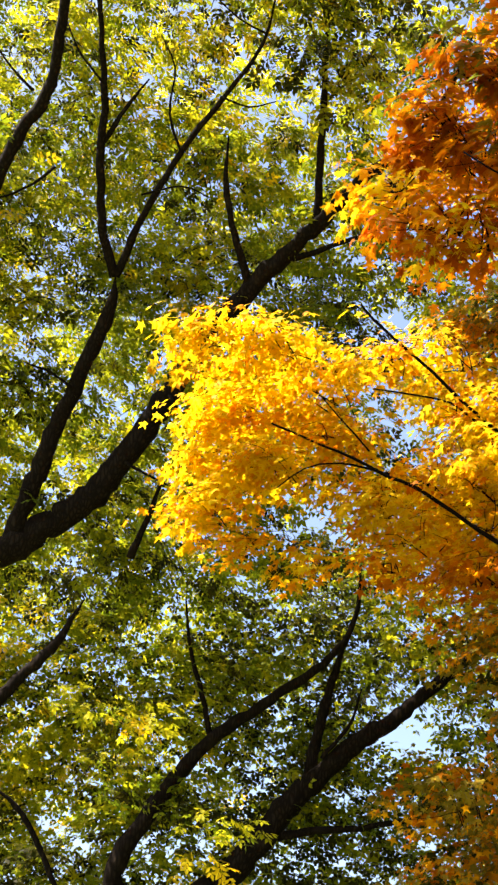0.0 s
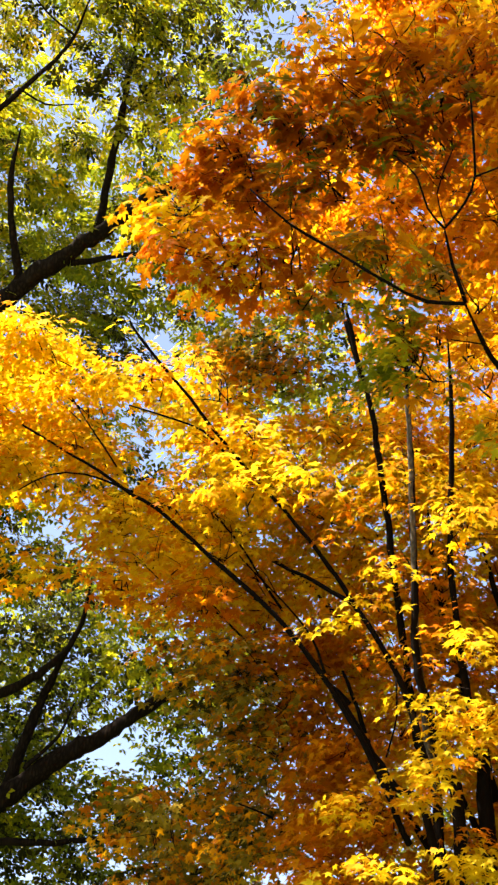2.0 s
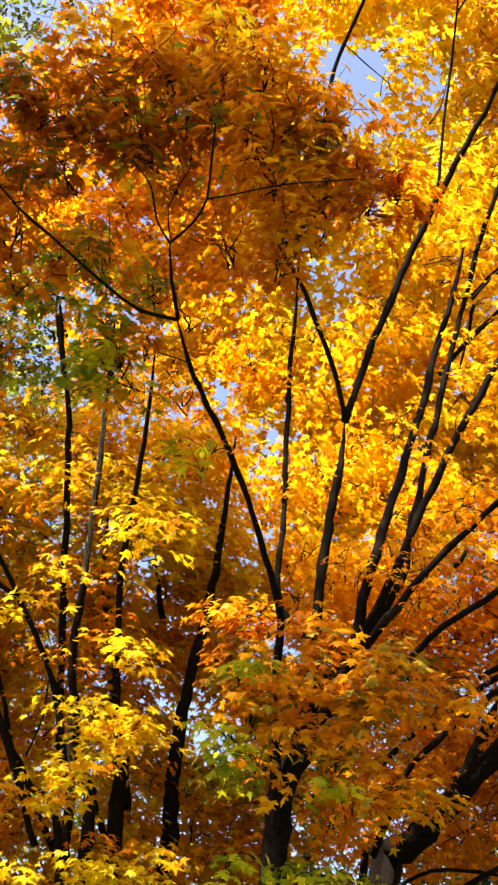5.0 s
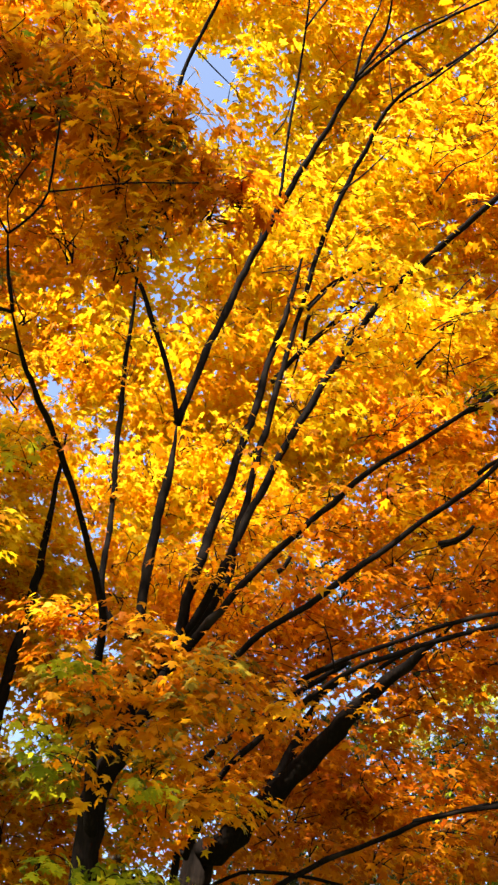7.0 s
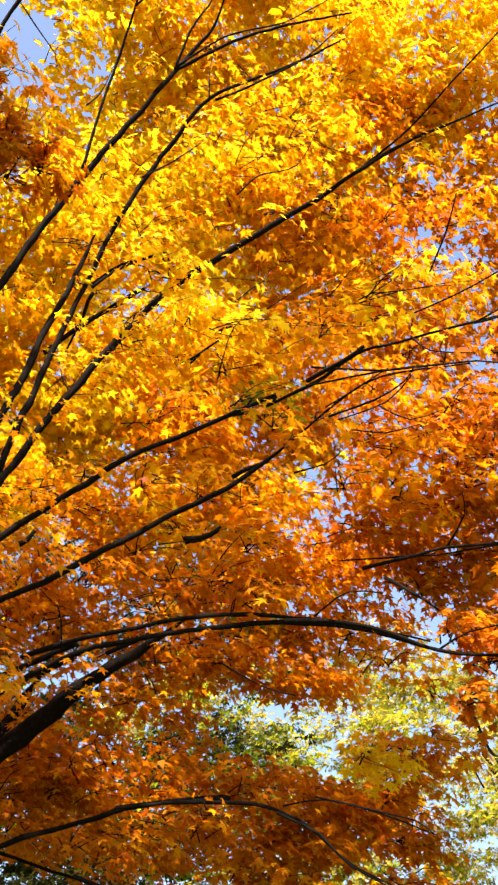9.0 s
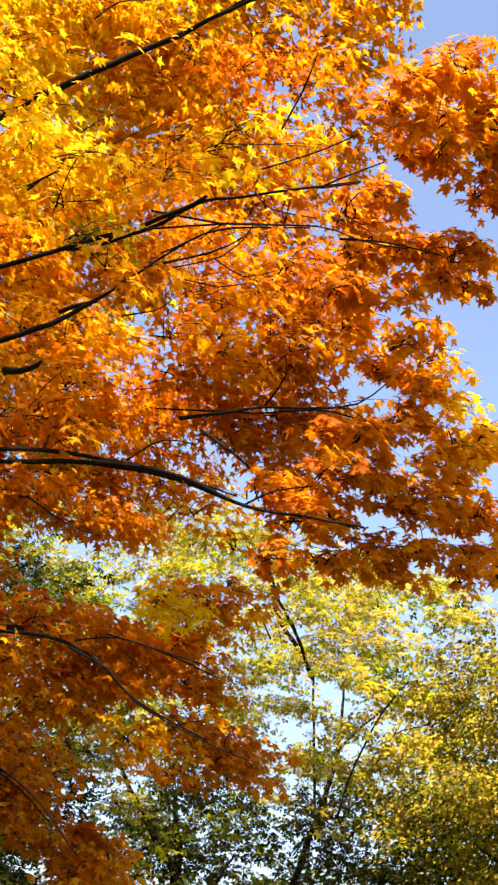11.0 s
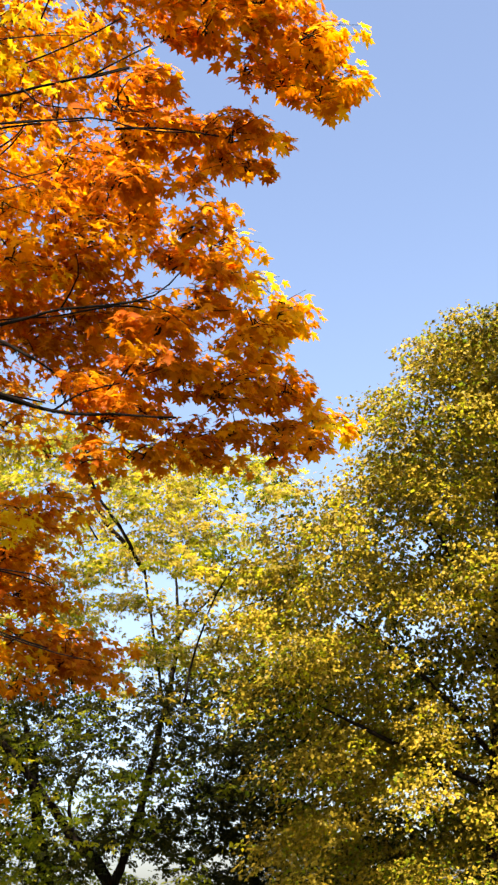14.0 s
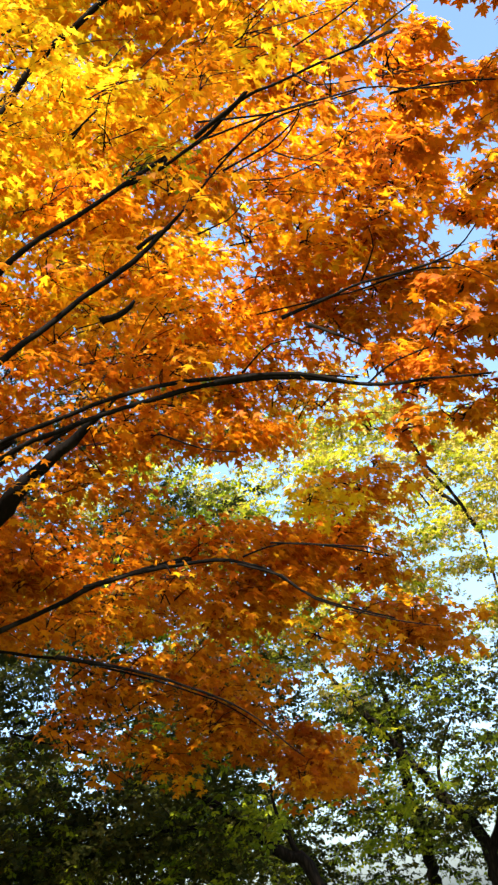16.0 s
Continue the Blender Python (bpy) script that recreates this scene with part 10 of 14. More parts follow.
spray(leaning_maple, "maple_far", (9.95, 5.53, 5.53), (0.31, 0.22), OX, 0.080, 134, clump=0.21)
spray(leaning_maple, "maple_far", (9.91, 5.38, 5.06), (0.33, 0.27), RX, 0.080, 235, clump=0.21)
spray(leaning_maple, "maple_far", (9.94, 5.14, 5.39), (0.25, 0.19), RX, 0.080, 147, clump=0.21)
spray(leaning_maple, "maple_far", (9.96, 5.29, 4.68), (0.27, 0.16), RX, 0.080, 187, clump=0.21)
spray(leaning_maple, "maple_far", (10.52, 5.65, 4.40), (0.34, 0.22), RX, 0.080, 134, clump=0.21)
spray(leaning_maple, "maple_far", (10.62, 5.37, 4.20), (0.31, 0.19), RX, 0.080, 107, clump=0.21)
spray(leaning_maple, "maple_far", (10.84, 5.26, 3.98), (0.23, 0.13), RX, 0.080, 92, clump=0.21)
spray(leaning_maple, "maple_far", (10.41, 5.58, 3.94), (0.28, 0.16), RX, 0.080, 76, clump=0.21)
spray(leaning_maple, "maple_far", (8.32, 9.03, 5.59), (0.52, 0.25), RX, 0.080, 192, clump=0.21)
spray(leaning_maple, "maple_far", (8.39, 8.43, 5.43), (0.53, 0.26), RX, 0.080, 203, clump=0.21)
spray(leaning_maple, "maple_far", (8.27, 7.53, 5.16), (0.49, 0.24), RX, 0.080, 169, clump=0.21)
spray(leaning_maple, "maple_far", (9.01, 7.47, 5.40), (0.40, 0.20), RX, 0.080, 115, clump=0.21)
spray(leaning_maple, "maple_far", (9.43, 7.30, 5.14), (0.53, 0.27), RX, 0.080, 203, clump=0.21)
spray(leaning_maple, "maple_far", (9.28, 6.49, 5.12), (0.56, 0.28), RX, 0.080, 433, clump=0.21)
spray(leaning_maple, "maple_far", (10.07, 6.38, 5.18), (0.43, 0.22), RX, 0.080, 512, clump=0.21)
spray(leaning_maple, "maple_far", (10.65, 6.22, 5.26), (0.45, 0.22), RX, 0.080, 400, clump=0.21)
spray(leaning_maple, "maple_far", (7.22, 8.81, 5.00), (0.50, 0.25), GO, 0.080, 176, clump=0.21)
spray(leaning_maple, "maple_far", (7.38, 8.63, 4.96), (0.39, 0.20), GO, 0.080, 106, clump=0.21)
spray(leaning_maple, "maple_far", (8.63, 8.85, 5.21), (0.60, 0.30), RX, 0.080, 262, clump=0.21)
spray(leaning_maple, "maple_far", (8.82, 8.38, 5.21), (0.48, 0.24), GO, 0.080, 165, clump=0.21)
spray(leaning_maple, "maple_far", (8.72, 7.92, 5.06), (0.41, 0.20), RX, 0.080, 115, clump=0.21)
spray(leaning_maple, "maple_far", (9.03, 7.44, 5.13), (0.41, 0.20), RX, 0.080, 120, clump=0.21)
spray(leaning_maple, "maple_far", (8.99, 6.72, 4.65), (0.40, 0.20), RX, 0.080, 192, clump=0.21)
spray(leaning_maple, "maple_far", (9.79, 6.35, 4.74), (0.52, 0.26), RX, 0.080, 558, clump=0.21)
spray(leaning_maple, "maple_far", (10.69, 6.30, 5.11), (0.46, 0.23), RX, 0.080, 419, clump=0.21)
spray(leaning_maple, "maple_far", (8.28, 9.02, 4.89), (0.50, 0.25), RX, 0.080, 180, clump=0.21)
spray(leaning_maple, "maple_far", (8.62, 8.76, 4.77), (0.50, 0.25), RX, 0.080, 181, clump=0.21)
spray(leaning_maple, "maple_far", (8.42, 7.82, 4.51), (0.40, 0.20), RX, 0.080, 115, clump=0.21)
spray(leaning_maple, "maple_far", (9.40, 8.04, 4.92), (0.44, 0.22), RX, 0.080, 135, clump=0.21)
spray(leaning_maple, "maple_far", (9.64, 6.70, 4.52), (0.53, 0.27), RX, 0.080, 630, clump=0.21)
spray(leaning_maple, "maple_far", (10.07, 5.85, 4.15), (0.47, 0.24), GO, 0.080, 248, clump=0.21)
spray(leaning_maple, "maple_far", (10.96, 5.89, 4.47), (0.52, 0.27), RX, 0.080, 280, clump=0.21)
spray(leaning_maple, "maple_far", (10.50, 5.06, 4.13), (0.41, 0.21), RX, 0.080, 270, clump=0.21)
spray(leaning_maple, "maple_far", (10.19, 8.14, 4.41), (0.53, 0.29), RX, 0.080, 199, clump=0.21)
spray(leaning_maple, "maple_far", (9.82, 8.82, 4.44), (0.47, 0.26), RX, 0.080, 156, clump=0.21)
spray(leaning_maple, "maple_far", (9.98, 8.32, 4.24), (0.48, 0.26), RX, 0.080, 160, clump=0.21)
spray(leaning_maple, "maple_far", (10.21, 7.65, 4.34), (0.42, 0.23), RX, 0.080, 198, clump=0.21)
spray(leaning_maple, "maple_far", (11.19, 8.09, 4.38), (0.54, 0.30), RX, 0.080, 339, clump=0.21)
spray(leaning_maple, "maple_far", (10.14, 9.24, 4.15), (0.47, 0.26), RX, 0.080, 160, clump=0.21)
spray(leaning_maple, "maple_far", (10.55, 8.90, 4.18), (0.44, 0.24), RX, 0.080, 136, clump=0.21)
spray(leaning_maple, "maple_far", (10.37, 8.38, 4.02), (0.49, 0.27), RX, 0.080, 169, clump=0.21)
spray(leaning_maple, "maple_far", (10.75, 8.15, 3.89), (0.51, 0.28), RX, 0.080, 302, clump=0.21)
spray(leaning_maple, "maple_far", (10.62, 7.68, 3.90), (0.44, 0.24), RX, 0.080, 216, clump=0.21)
spray(leaning_maple, "maple_far", (9.54, 8.56, 3.67), (0.54, 0.30), RX, 0.080, 207, clump=0.21)
spray(leaning_maple, "maple_far", (10.24, 8.56, 3.59), (0.40, 0.22), RX, 0.080, 113, clump=0.21)
spray(leaning_maple, "maple_far", (10.65, 8.49, 3.55), (0.45, 0.25), RX, 0.080, 142, clump=0.21)
spray(leaning_maple, "maple_far", (10.59, 7.61, 3.66), (0.42, 0.23), RX, 0.080, 195, clump=0.21)
spray(leaning_maple, "maple_far", (11.37, 7.90, 3.60), (0.53, 0.29), RX, 0.080, 318, clump=0.21)
spray(leaning_maple, "maple_far", (11.77, 7.40, 3.47), (0.46, 0.25), RX, 0.080, 630, clump=0.21)
spray(leaning_maple, "maple_far", (10.55, 8.74, 3.40), (0.51, 0.28), RX, 0.080, 181, clump=0.21)
spray(leaning_maple, "maple_far", (11.71, 7.50, 3.19), (0.44, 0.24), RX, 0.080, 486, clump=0.21)
spray(leaning_maple, "maple_far", (11.06, 6.90, 3.04), (0.41, 0.23), RX, 0.080, 504, clump=0.21)
spray(leaning_maple, "maple_far", (9.89, 6.37, 6.37), (0.41, 0.25), O, 0.080, 432, clump=0.21)
spray(leaning_maple, "maple_far", (9.50, 6.88, 6.45), (0.53, 0.18), OR, 0.080, 236, clump=0.21)
spray(leaning_maple, "maple_far", (9.21, 7.81, 6.30), (0.66, 0.40), OR, 0.080, 290, clump=0.21)
spray(leaning_maple, "maple_far", (8.79, 8.40, 6.08), (0.54, 0.42), OR, 0.080, 237, clump=0.21)
spray(leaning_maple, "maple_far", (8.67, 8.68, 5.34), (0.53, 0.41), RX, 0.080, 417, clump=0.21)
spray(leaning_maple, "maple_far", (9.09, 5.22, 5.16), (0.31, 0.17), Y, 0.080, 187, clump=0.21)
spray(leaning_maple, "maple_far", (9.44, 4.73, 5.36), (0.21, 0.12), OX, 0.080, 83, clump=0.21)
spray(leaning_maple, "maple_far", (9.24, 10.79, 6.61), (0.72, 0.47), RX, 0.080, 385, clump=0.21)
spray(leaning_maple, "maple_far", (9.72, 10.39, 6.51), (0.65, 0.42), RX, 0.080, 311, clump=0.21)
spray(leaning_maple, "maple_far", (10.83, 9.69, 6.96), (0.64, 0.41), OR, 0.080, 165, clump=0.21)
spray(leaning_maple, "maple_back", (9.40, 12.10, 6.59), (0.68, 0.44), RX, 0.080, 342, clump=0.21)
spray(leaning_maple, "maple_back", (10.11, 11.31, 6.62), (0.79, 0.51), RX, 0.080, 462, clump=0.21)
spray(leaning_maple, "maple_far", (9.76, 10.22, 6.12), (0.67, 0.44), RX, 0.080, 334, clump=0.21)
spray(leaning_maple, "maple_far", (11.29, 9.32, 6.58), (0.69, 0.44), RX, 0.080, 349, clump=0.21)
spray(leaning_maple, "maple_far", (8.64, 11.55, 5.85), (0.73, 0.48), RX, 0.080, 401, clump=0.21)
spray(leaning_maple, "maple_far", (9.01, 11.02, 5.92), (0.55, 0.36), RX, 0.080, 221, clump=0.21)
spray(leaning_maple, "maple_far", (9.41, 10.37, 5.88), (0.56, 0.37), RX, 0.080, 234, clump=0.21)
spray(leaning_maple, "maple_back", (11.00, 10.86, 5.76), (0.68, 0.45), RX, 0.080, 342, clump=0.21)
spray(leaning_maple, "maple_far", (8.88, 11.11, 5.24), (0.60, 0.40), RX, 0.080, 270, clump=0.21)
spray(leaning_maple, "maple_back", (9.92, 11.55, 5.58), (0.69, 0.45), RX, 0.080, 349, clump=0.21)
spray(leaning_maple, "maple_far", (10.26, 10.28, 5.49), (0.74, 0.48), RX, 0.080, 405, clump=0.21)
spray(leaning_maple, "maple_back", (11.34, 10.20, 5.44), (0.65, 0.43), RX, 0.080, 311, clump=0.21)
spray(leaning_maple, "maple_far", (10.95, 9.10, 5.30), (0.49, 0.32), RX, 0.080, 180, clump=0.21)
spray(leaning_maple, "maple_back", (11.90, 9.32, 5.51), (0.72, 0.47), RX, 0.080, 383, clump=0.21)

# Leafy shoots along the maples' limbs
def shoots(root, points, gap, seed):
    rng = np.random.RandomState(seed)
    for p, q in zip(points[1:], points[2:]):
        p, q = np.array(p), np.array(q)
        for k in range(int(np.linalg.norm((q - p)[:3]) / gap + rng.rand())):
            c = p + (q - p) * rng.rand()
            if c[2] < 4.5 or c[3] > 0.09:
                continue
            c = c[:3] + rng.randn(3) * np.array([0.16, 0.16, 0.10])
            # Redder towards the bottom: own hue plus crown shade put into the tone
            tones = RX if c[2] < 5.5 else OX if c[2] < 7 else GO if c[2] < 9 else YG
            spray(root, "maple_far", tuple(c), (0.17, 0.09), tones, 0.074, int(rng.uniform(12, 26)), clump=0.15)


for i, (root, name, points) in enumerate(list(STEMS)):
    if root in (great_maple, golden_maple, leaning_maple) and name in ("limb", "trunk", "stem") and len(points) > 3:
        shoots(root, points, 0.75, 70 + i)


# Airy tree behind the maples
locust_tree = tree("locust_tree", (21.94, 10.43, -1.07), "airy tree with thin pale yellow-green foliage")
limb(locust_tree, "trunk", BARK_ASH, (21.94, 10.43, -1.17, 0.184), (21.97, 10.37, 2.27, 0.126), (21.64, 10.91, 3.36, 0.093), (21.19, 11.54, 4.49, 0.076), (20.61, 12.22, 5.68, 0.059), (20.15, 12.62, 6.63, 0.017))
limb(locust_tree, "limb", BARK_ASH, (21.97, 10.37, 2.27, 0.093), (22.14, 9.80, 3.64, 0.076), (22.17, 9.24, 5.27, 0.059), (22.08, 8.76, 6.73, 0.046), (21.76, 8.54, 8.23, 0.017))
limb(locust_tree, "limb", BARK_ASH, (21.54, 9.12, 8.20, 0.054), (21.30, 9.33, 8.66, 0.050), (20.96, 9.66, 9.19, 0.046), (20.69, 9.77, 9.80, 0.037), (20.46, 9.78, 10.33, 0.017))
limb(locust_tree, "branch", BARK_ASH, (21.64, 10.91, 3.36, 0.037), (21.57, 10.92, 4.09, 0.033), (21.66, 10.51, 4.89, 0.021))
limb(locust_tree, "branch", BARK_ASH, (22.28, 8.96, 6.80, 0.030), (22.35, 8.41, 7.39, 0.025), (22.48, 7.37, 8.24, 0.017))
limb(locust_tree, "limb", BARK_ASH, (22.22, 9.14, 5.26, 0.030), (21.54, 9.12, 8.20, 0.022))
limb(locust_tree, "limb", BARK_ASH, (22.66, 12.00, -1.26, 0.173), (22.66, 12.00, 2.23, 0.124), (22.49, 12.14, 3.76, 0.115), (22.34, 12.12, 5.09, 0.080), (22.06, 12.24, 6.23, 0.018))
limb(locust_tree, "limb", BARK_ASH, (17.73, 7.51, 7.01, 0.034), (17.43, 7.72, 7.65, 0.029), (17.12, 7.96, 8.20, 0.024), (16.95, 8.03, 8.54, 0.019), sides=6)
limb(locust_tree, "limb", BARK_ASH, (18.40, 6.61, 5.82, 0.012), (18.39, 6.33, 6.26, 0.010), (18.52, 5.80, 6.44, 0.007), sides=6)
limb(locust_tree, "limb", BARK_ASH, (18.35, 7.22, 4.94, 0.022), (18.29, 6.95, 5.72, 0.017), (18.25, 6.48, 6.60, 0.013), (18.25, 6.10, 7.04, 0.009), sides=6)
limb(locust_tree, "limb", BARK_ASH, (17.29, 8.10, 7.55, 0.015), (17.03, 8.30, 8.01, 0.011), (16.75, 8.68, 8.24, 0.006), sides=6)
spray(locust_tree, "ash_far", (21.42, 11.71, 12.24), (1.07, 0.78), PL, 0.170, 215, clump=0.34)
spray(locust_tree, "ash_far", (20.93, 14.65, 11.96), (0.78, 0.50), PL, 0.135, 376, clump=0.26)
spray(locust_tree, "ash_far", (22.51, 12.43, 11.71), (1.09, 0.80), PL, 0.170, 224, clump=0.34)
spray(locust_tree, "ash_far", (22.55, 11.19, 11.62), (0.81, 0.52), PL, 0.135, 404, clump=0.26)
spray(locust_tree, "ash_far", (23.13, 10.35, 11.91), (1.05, 0.77), PL, 0.170, 210, clump=0.34)
spray(locust_tree, "ash_far", (23.40, 8.73, 11.14), (0.66, 0.42), PL, 0.135, 264, clump=0.26)
spray(locust_tree, "ash_far", (22.17, 7.17, 10.04), (0.93, 0.68), AG, 0.170, 272, clump=0.34)
spray(locust_tree, "ash_far", (20.21, 14.74, 10.64), (0.69, 0.44), PL, 0.135, 289, clump=0.26)
spray(locust_tree, "ash_far", (21.77, 14.05, 11.17), (0.70, 0.44), PL, 0.135, 295, clump=0.26)
spray(locust_tree, "ash_far", (21.58, 12.13, 11.03), (0.83, 0.53), PL, 0.135, 417, clump=0.26)
spray(locust_tree, "ash_far", (21.48, 10.13, 10.03), (0.82, 0.61), PL, 0.170, 128, clump=0.34)
spray(locust_tree, "ash_far", (22.52, 9.60, 10.28), (0.71, 0.45), PL, 0.135, 304, clump=0.26)
spray(locust_tree, "ash_far", (23.61, 8.82, 10.29), (0.59, 0.38), PL, 0.135, 214, clump=0.26)
spray(locust_tree, "ash_far", (19.45, 13.32, 9.77), (0.74, 0.55), AG, 0.170, 104, clump=0.34)
spray(locust_tree, "ash_far", (20.99, 14.05, 10.04), (0.68, 0.44), PL, 0.135, 285, clump=0.26)
spray(locust_tree, "ash_far", (22.60, 13.20, 10.10), (0.66, 0.42), PL, 0.135, 267, clump=0.26)
spray(locust_tree, "ash_far", (22.94, 9.58, 9.20), (0.62, 0.40), PL, 0.135, 236, clump=0.26)
spray(locust_tree, "ash_far", (23.93, 8.23, 9.02), (1.07, 0.79), AG, 0.170, 357, clump=0.34)
spray(locust_tree, "ash_far", (21.04, 15.35, 9.22), (0.62, 0.40), PL, 0.135, 239, clump=0.26)
spray(locust_tree, "ash_far", (20.95, 12.80, 8.92), (1.03, 0.76), AG, 0.170, 201, clump=0.34)
spray(locust_tree, "ash_far", (22.99, 12.59, 9.88), (0.71, 0.46), PL, 0.135, 309, clump=0.26)
spray(locust_tree, "ash_far", (25.55, 8.25, 8.04), (0.64, 0.41), PL, 0.135, 249, clump=0.26)
spray(locust_tree, "ash_far", (22.31, 14.34, 8.85), (0.60, 0.39), PL, 0.135, 221, clump=0.26)
spray(locust_tree, "ash_far", (22.28, 13.18, 8.05), (0.75, 0.48), PL, 0.135, 343, clump=0.26)
spray(locust_tree, "ash_far", (23.68, 11.90, 8.08), (0.90, 0.57), PL, 0.135, 488, clump=0.26)
spray(locust_tree, "ash_far", (20.34, 13.57, 6.89), (1.03, 0.76), AD, 0.170, 293, clump=0.34)
spray(locust_tree, "ash_far", (22.29, 12.81, 7.21), (0.86, 0.55), PL, 0.135, 451, clump=0.26)
# Low sprays in the near-black tone, which carries their shade
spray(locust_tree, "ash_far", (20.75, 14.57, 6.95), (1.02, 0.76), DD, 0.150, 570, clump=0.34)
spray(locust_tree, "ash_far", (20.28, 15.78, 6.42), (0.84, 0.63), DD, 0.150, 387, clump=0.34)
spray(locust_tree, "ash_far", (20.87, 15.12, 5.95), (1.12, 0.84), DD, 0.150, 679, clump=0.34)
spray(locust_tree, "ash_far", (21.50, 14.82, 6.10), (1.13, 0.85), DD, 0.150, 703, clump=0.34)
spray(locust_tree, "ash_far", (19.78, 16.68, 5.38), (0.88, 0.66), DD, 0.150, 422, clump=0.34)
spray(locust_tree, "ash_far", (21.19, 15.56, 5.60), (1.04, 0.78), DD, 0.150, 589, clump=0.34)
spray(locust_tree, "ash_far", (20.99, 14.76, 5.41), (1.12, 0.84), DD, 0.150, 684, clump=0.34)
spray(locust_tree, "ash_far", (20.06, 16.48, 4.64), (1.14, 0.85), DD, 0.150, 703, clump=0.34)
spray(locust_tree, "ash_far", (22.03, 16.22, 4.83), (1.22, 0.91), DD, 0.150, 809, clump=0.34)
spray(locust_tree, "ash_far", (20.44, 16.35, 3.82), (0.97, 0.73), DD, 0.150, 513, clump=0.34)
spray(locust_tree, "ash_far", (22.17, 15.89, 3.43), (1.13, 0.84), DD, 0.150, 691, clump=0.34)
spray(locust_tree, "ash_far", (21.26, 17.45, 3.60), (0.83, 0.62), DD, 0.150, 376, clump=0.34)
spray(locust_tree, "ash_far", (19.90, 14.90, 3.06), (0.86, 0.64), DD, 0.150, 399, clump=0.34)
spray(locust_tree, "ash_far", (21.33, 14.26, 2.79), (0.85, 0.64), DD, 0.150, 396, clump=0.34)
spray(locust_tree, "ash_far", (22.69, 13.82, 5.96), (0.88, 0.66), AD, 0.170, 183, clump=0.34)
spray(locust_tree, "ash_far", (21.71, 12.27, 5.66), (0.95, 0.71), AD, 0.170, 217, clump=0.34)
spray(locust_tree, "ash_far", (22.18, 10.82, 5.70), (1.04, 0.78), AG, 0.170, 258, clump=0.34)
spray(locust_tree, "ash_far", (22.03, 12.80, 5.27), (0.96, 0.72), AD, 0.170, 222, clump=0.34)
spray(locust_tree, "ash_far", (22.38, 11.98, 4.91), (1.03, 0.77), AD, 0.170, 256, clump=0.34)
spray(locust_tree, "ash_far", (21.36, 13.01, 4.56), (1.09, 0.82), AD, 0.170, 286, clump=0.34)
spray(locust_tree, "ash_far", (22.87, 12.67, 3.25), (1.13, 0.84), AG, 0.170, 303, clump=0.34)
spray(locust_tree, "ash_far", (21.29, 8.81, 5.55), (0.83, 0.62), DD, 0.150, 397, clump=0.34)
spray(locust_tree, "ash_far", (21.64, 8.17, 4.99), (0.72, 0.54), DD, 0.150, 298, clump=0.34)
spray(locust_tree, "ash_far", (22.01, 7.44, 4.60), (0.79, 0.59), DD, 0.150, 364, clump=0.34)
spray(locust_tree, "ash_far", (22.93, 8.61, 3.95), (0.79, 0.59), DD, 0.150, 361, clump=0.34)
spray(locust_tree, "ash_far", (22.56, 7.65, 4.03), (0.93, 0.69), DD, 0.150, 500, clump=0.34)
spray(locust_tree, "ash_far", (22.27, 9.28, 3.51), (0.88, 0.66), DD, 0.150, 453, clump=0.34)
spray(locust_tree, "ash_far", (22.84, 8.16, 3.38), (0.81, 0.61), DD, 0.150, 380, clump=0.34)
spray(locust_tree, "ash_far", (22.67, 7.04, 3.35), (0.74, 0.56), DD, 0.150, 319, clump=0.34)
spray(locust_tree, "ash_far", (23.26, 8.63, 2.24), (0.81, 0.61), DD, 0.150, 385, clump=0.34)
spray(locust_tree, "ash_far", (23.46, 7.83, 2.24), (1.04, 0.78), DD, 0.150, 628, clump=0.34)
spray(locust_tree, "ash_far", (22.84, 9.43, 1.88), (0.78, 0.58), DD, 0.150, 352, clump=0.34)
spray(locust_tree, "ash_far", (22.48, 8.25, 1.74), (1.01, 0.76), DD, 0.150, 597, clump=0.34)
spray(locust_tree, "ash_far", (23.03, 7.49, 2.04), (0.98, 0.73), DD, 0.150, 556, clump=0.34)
spray(locust_tree, "ash_far", (19.08, 15.73, 11.46), (0.81, 0.53), PL, 0.135, 449, clump=0.26)
spray(locust_tree, "ash_far", (21.89, 12.75, 11.30), (1.16, 0.88), PL, 0.170, 286, clump=0.34)
spray(locust_tree, "ash_far", (19.04, 17.05, 10.87), (0.84, 0.55), PL, 0.135, 479, clump=0.26)
spray(locust_tree, "ash_far", (17.99, 14.57, 10.35), (0.65, 0.42), PL, 0.135, 285, clump=0.26)
spray(locust_tree, "ash_far", (21.61, 14.89, 10.45), (0.70, 0.46), PL, 0.135, 336, clump=0.26)
spray(locust_tree, "ash_far", (17.82, 14.82, 9.29), (1.07, 0.81), AD, 0.170, 405, clump=0.34)
spray(locust_tree, "ash_far", (21.64, 16.02, 9.95), (0.92, 0.61), PL, 0.135, 580, clump=0.26)
spray(locust_tree, "ash_far", (21.97, 15.26, 9.52), (0.78, 0.51), PL, 0.135, 412, clump=0.26)
spray(locust_tree, "ash_far", (18.43, 17.97, 8.65), (0.88, 0.67), AD, 0.170, 277, clump=0.34)
spray(locust_tree, "ash_far", (19.54, 17.63, 8.75), (0.86, 0.57), PL, 0.135, 509, clump=0.26)
spray(locust_tree, "ash_far", (18.49, 15.16, 8.40), (0.71, 0.47), PL, 0.135, 342, clump=0.26)
spray(locust_tree, "ash_far", (21.97, 16.08, 9.26), (0.86, 0.57), PL, 0.135, 505, clump=0.26)
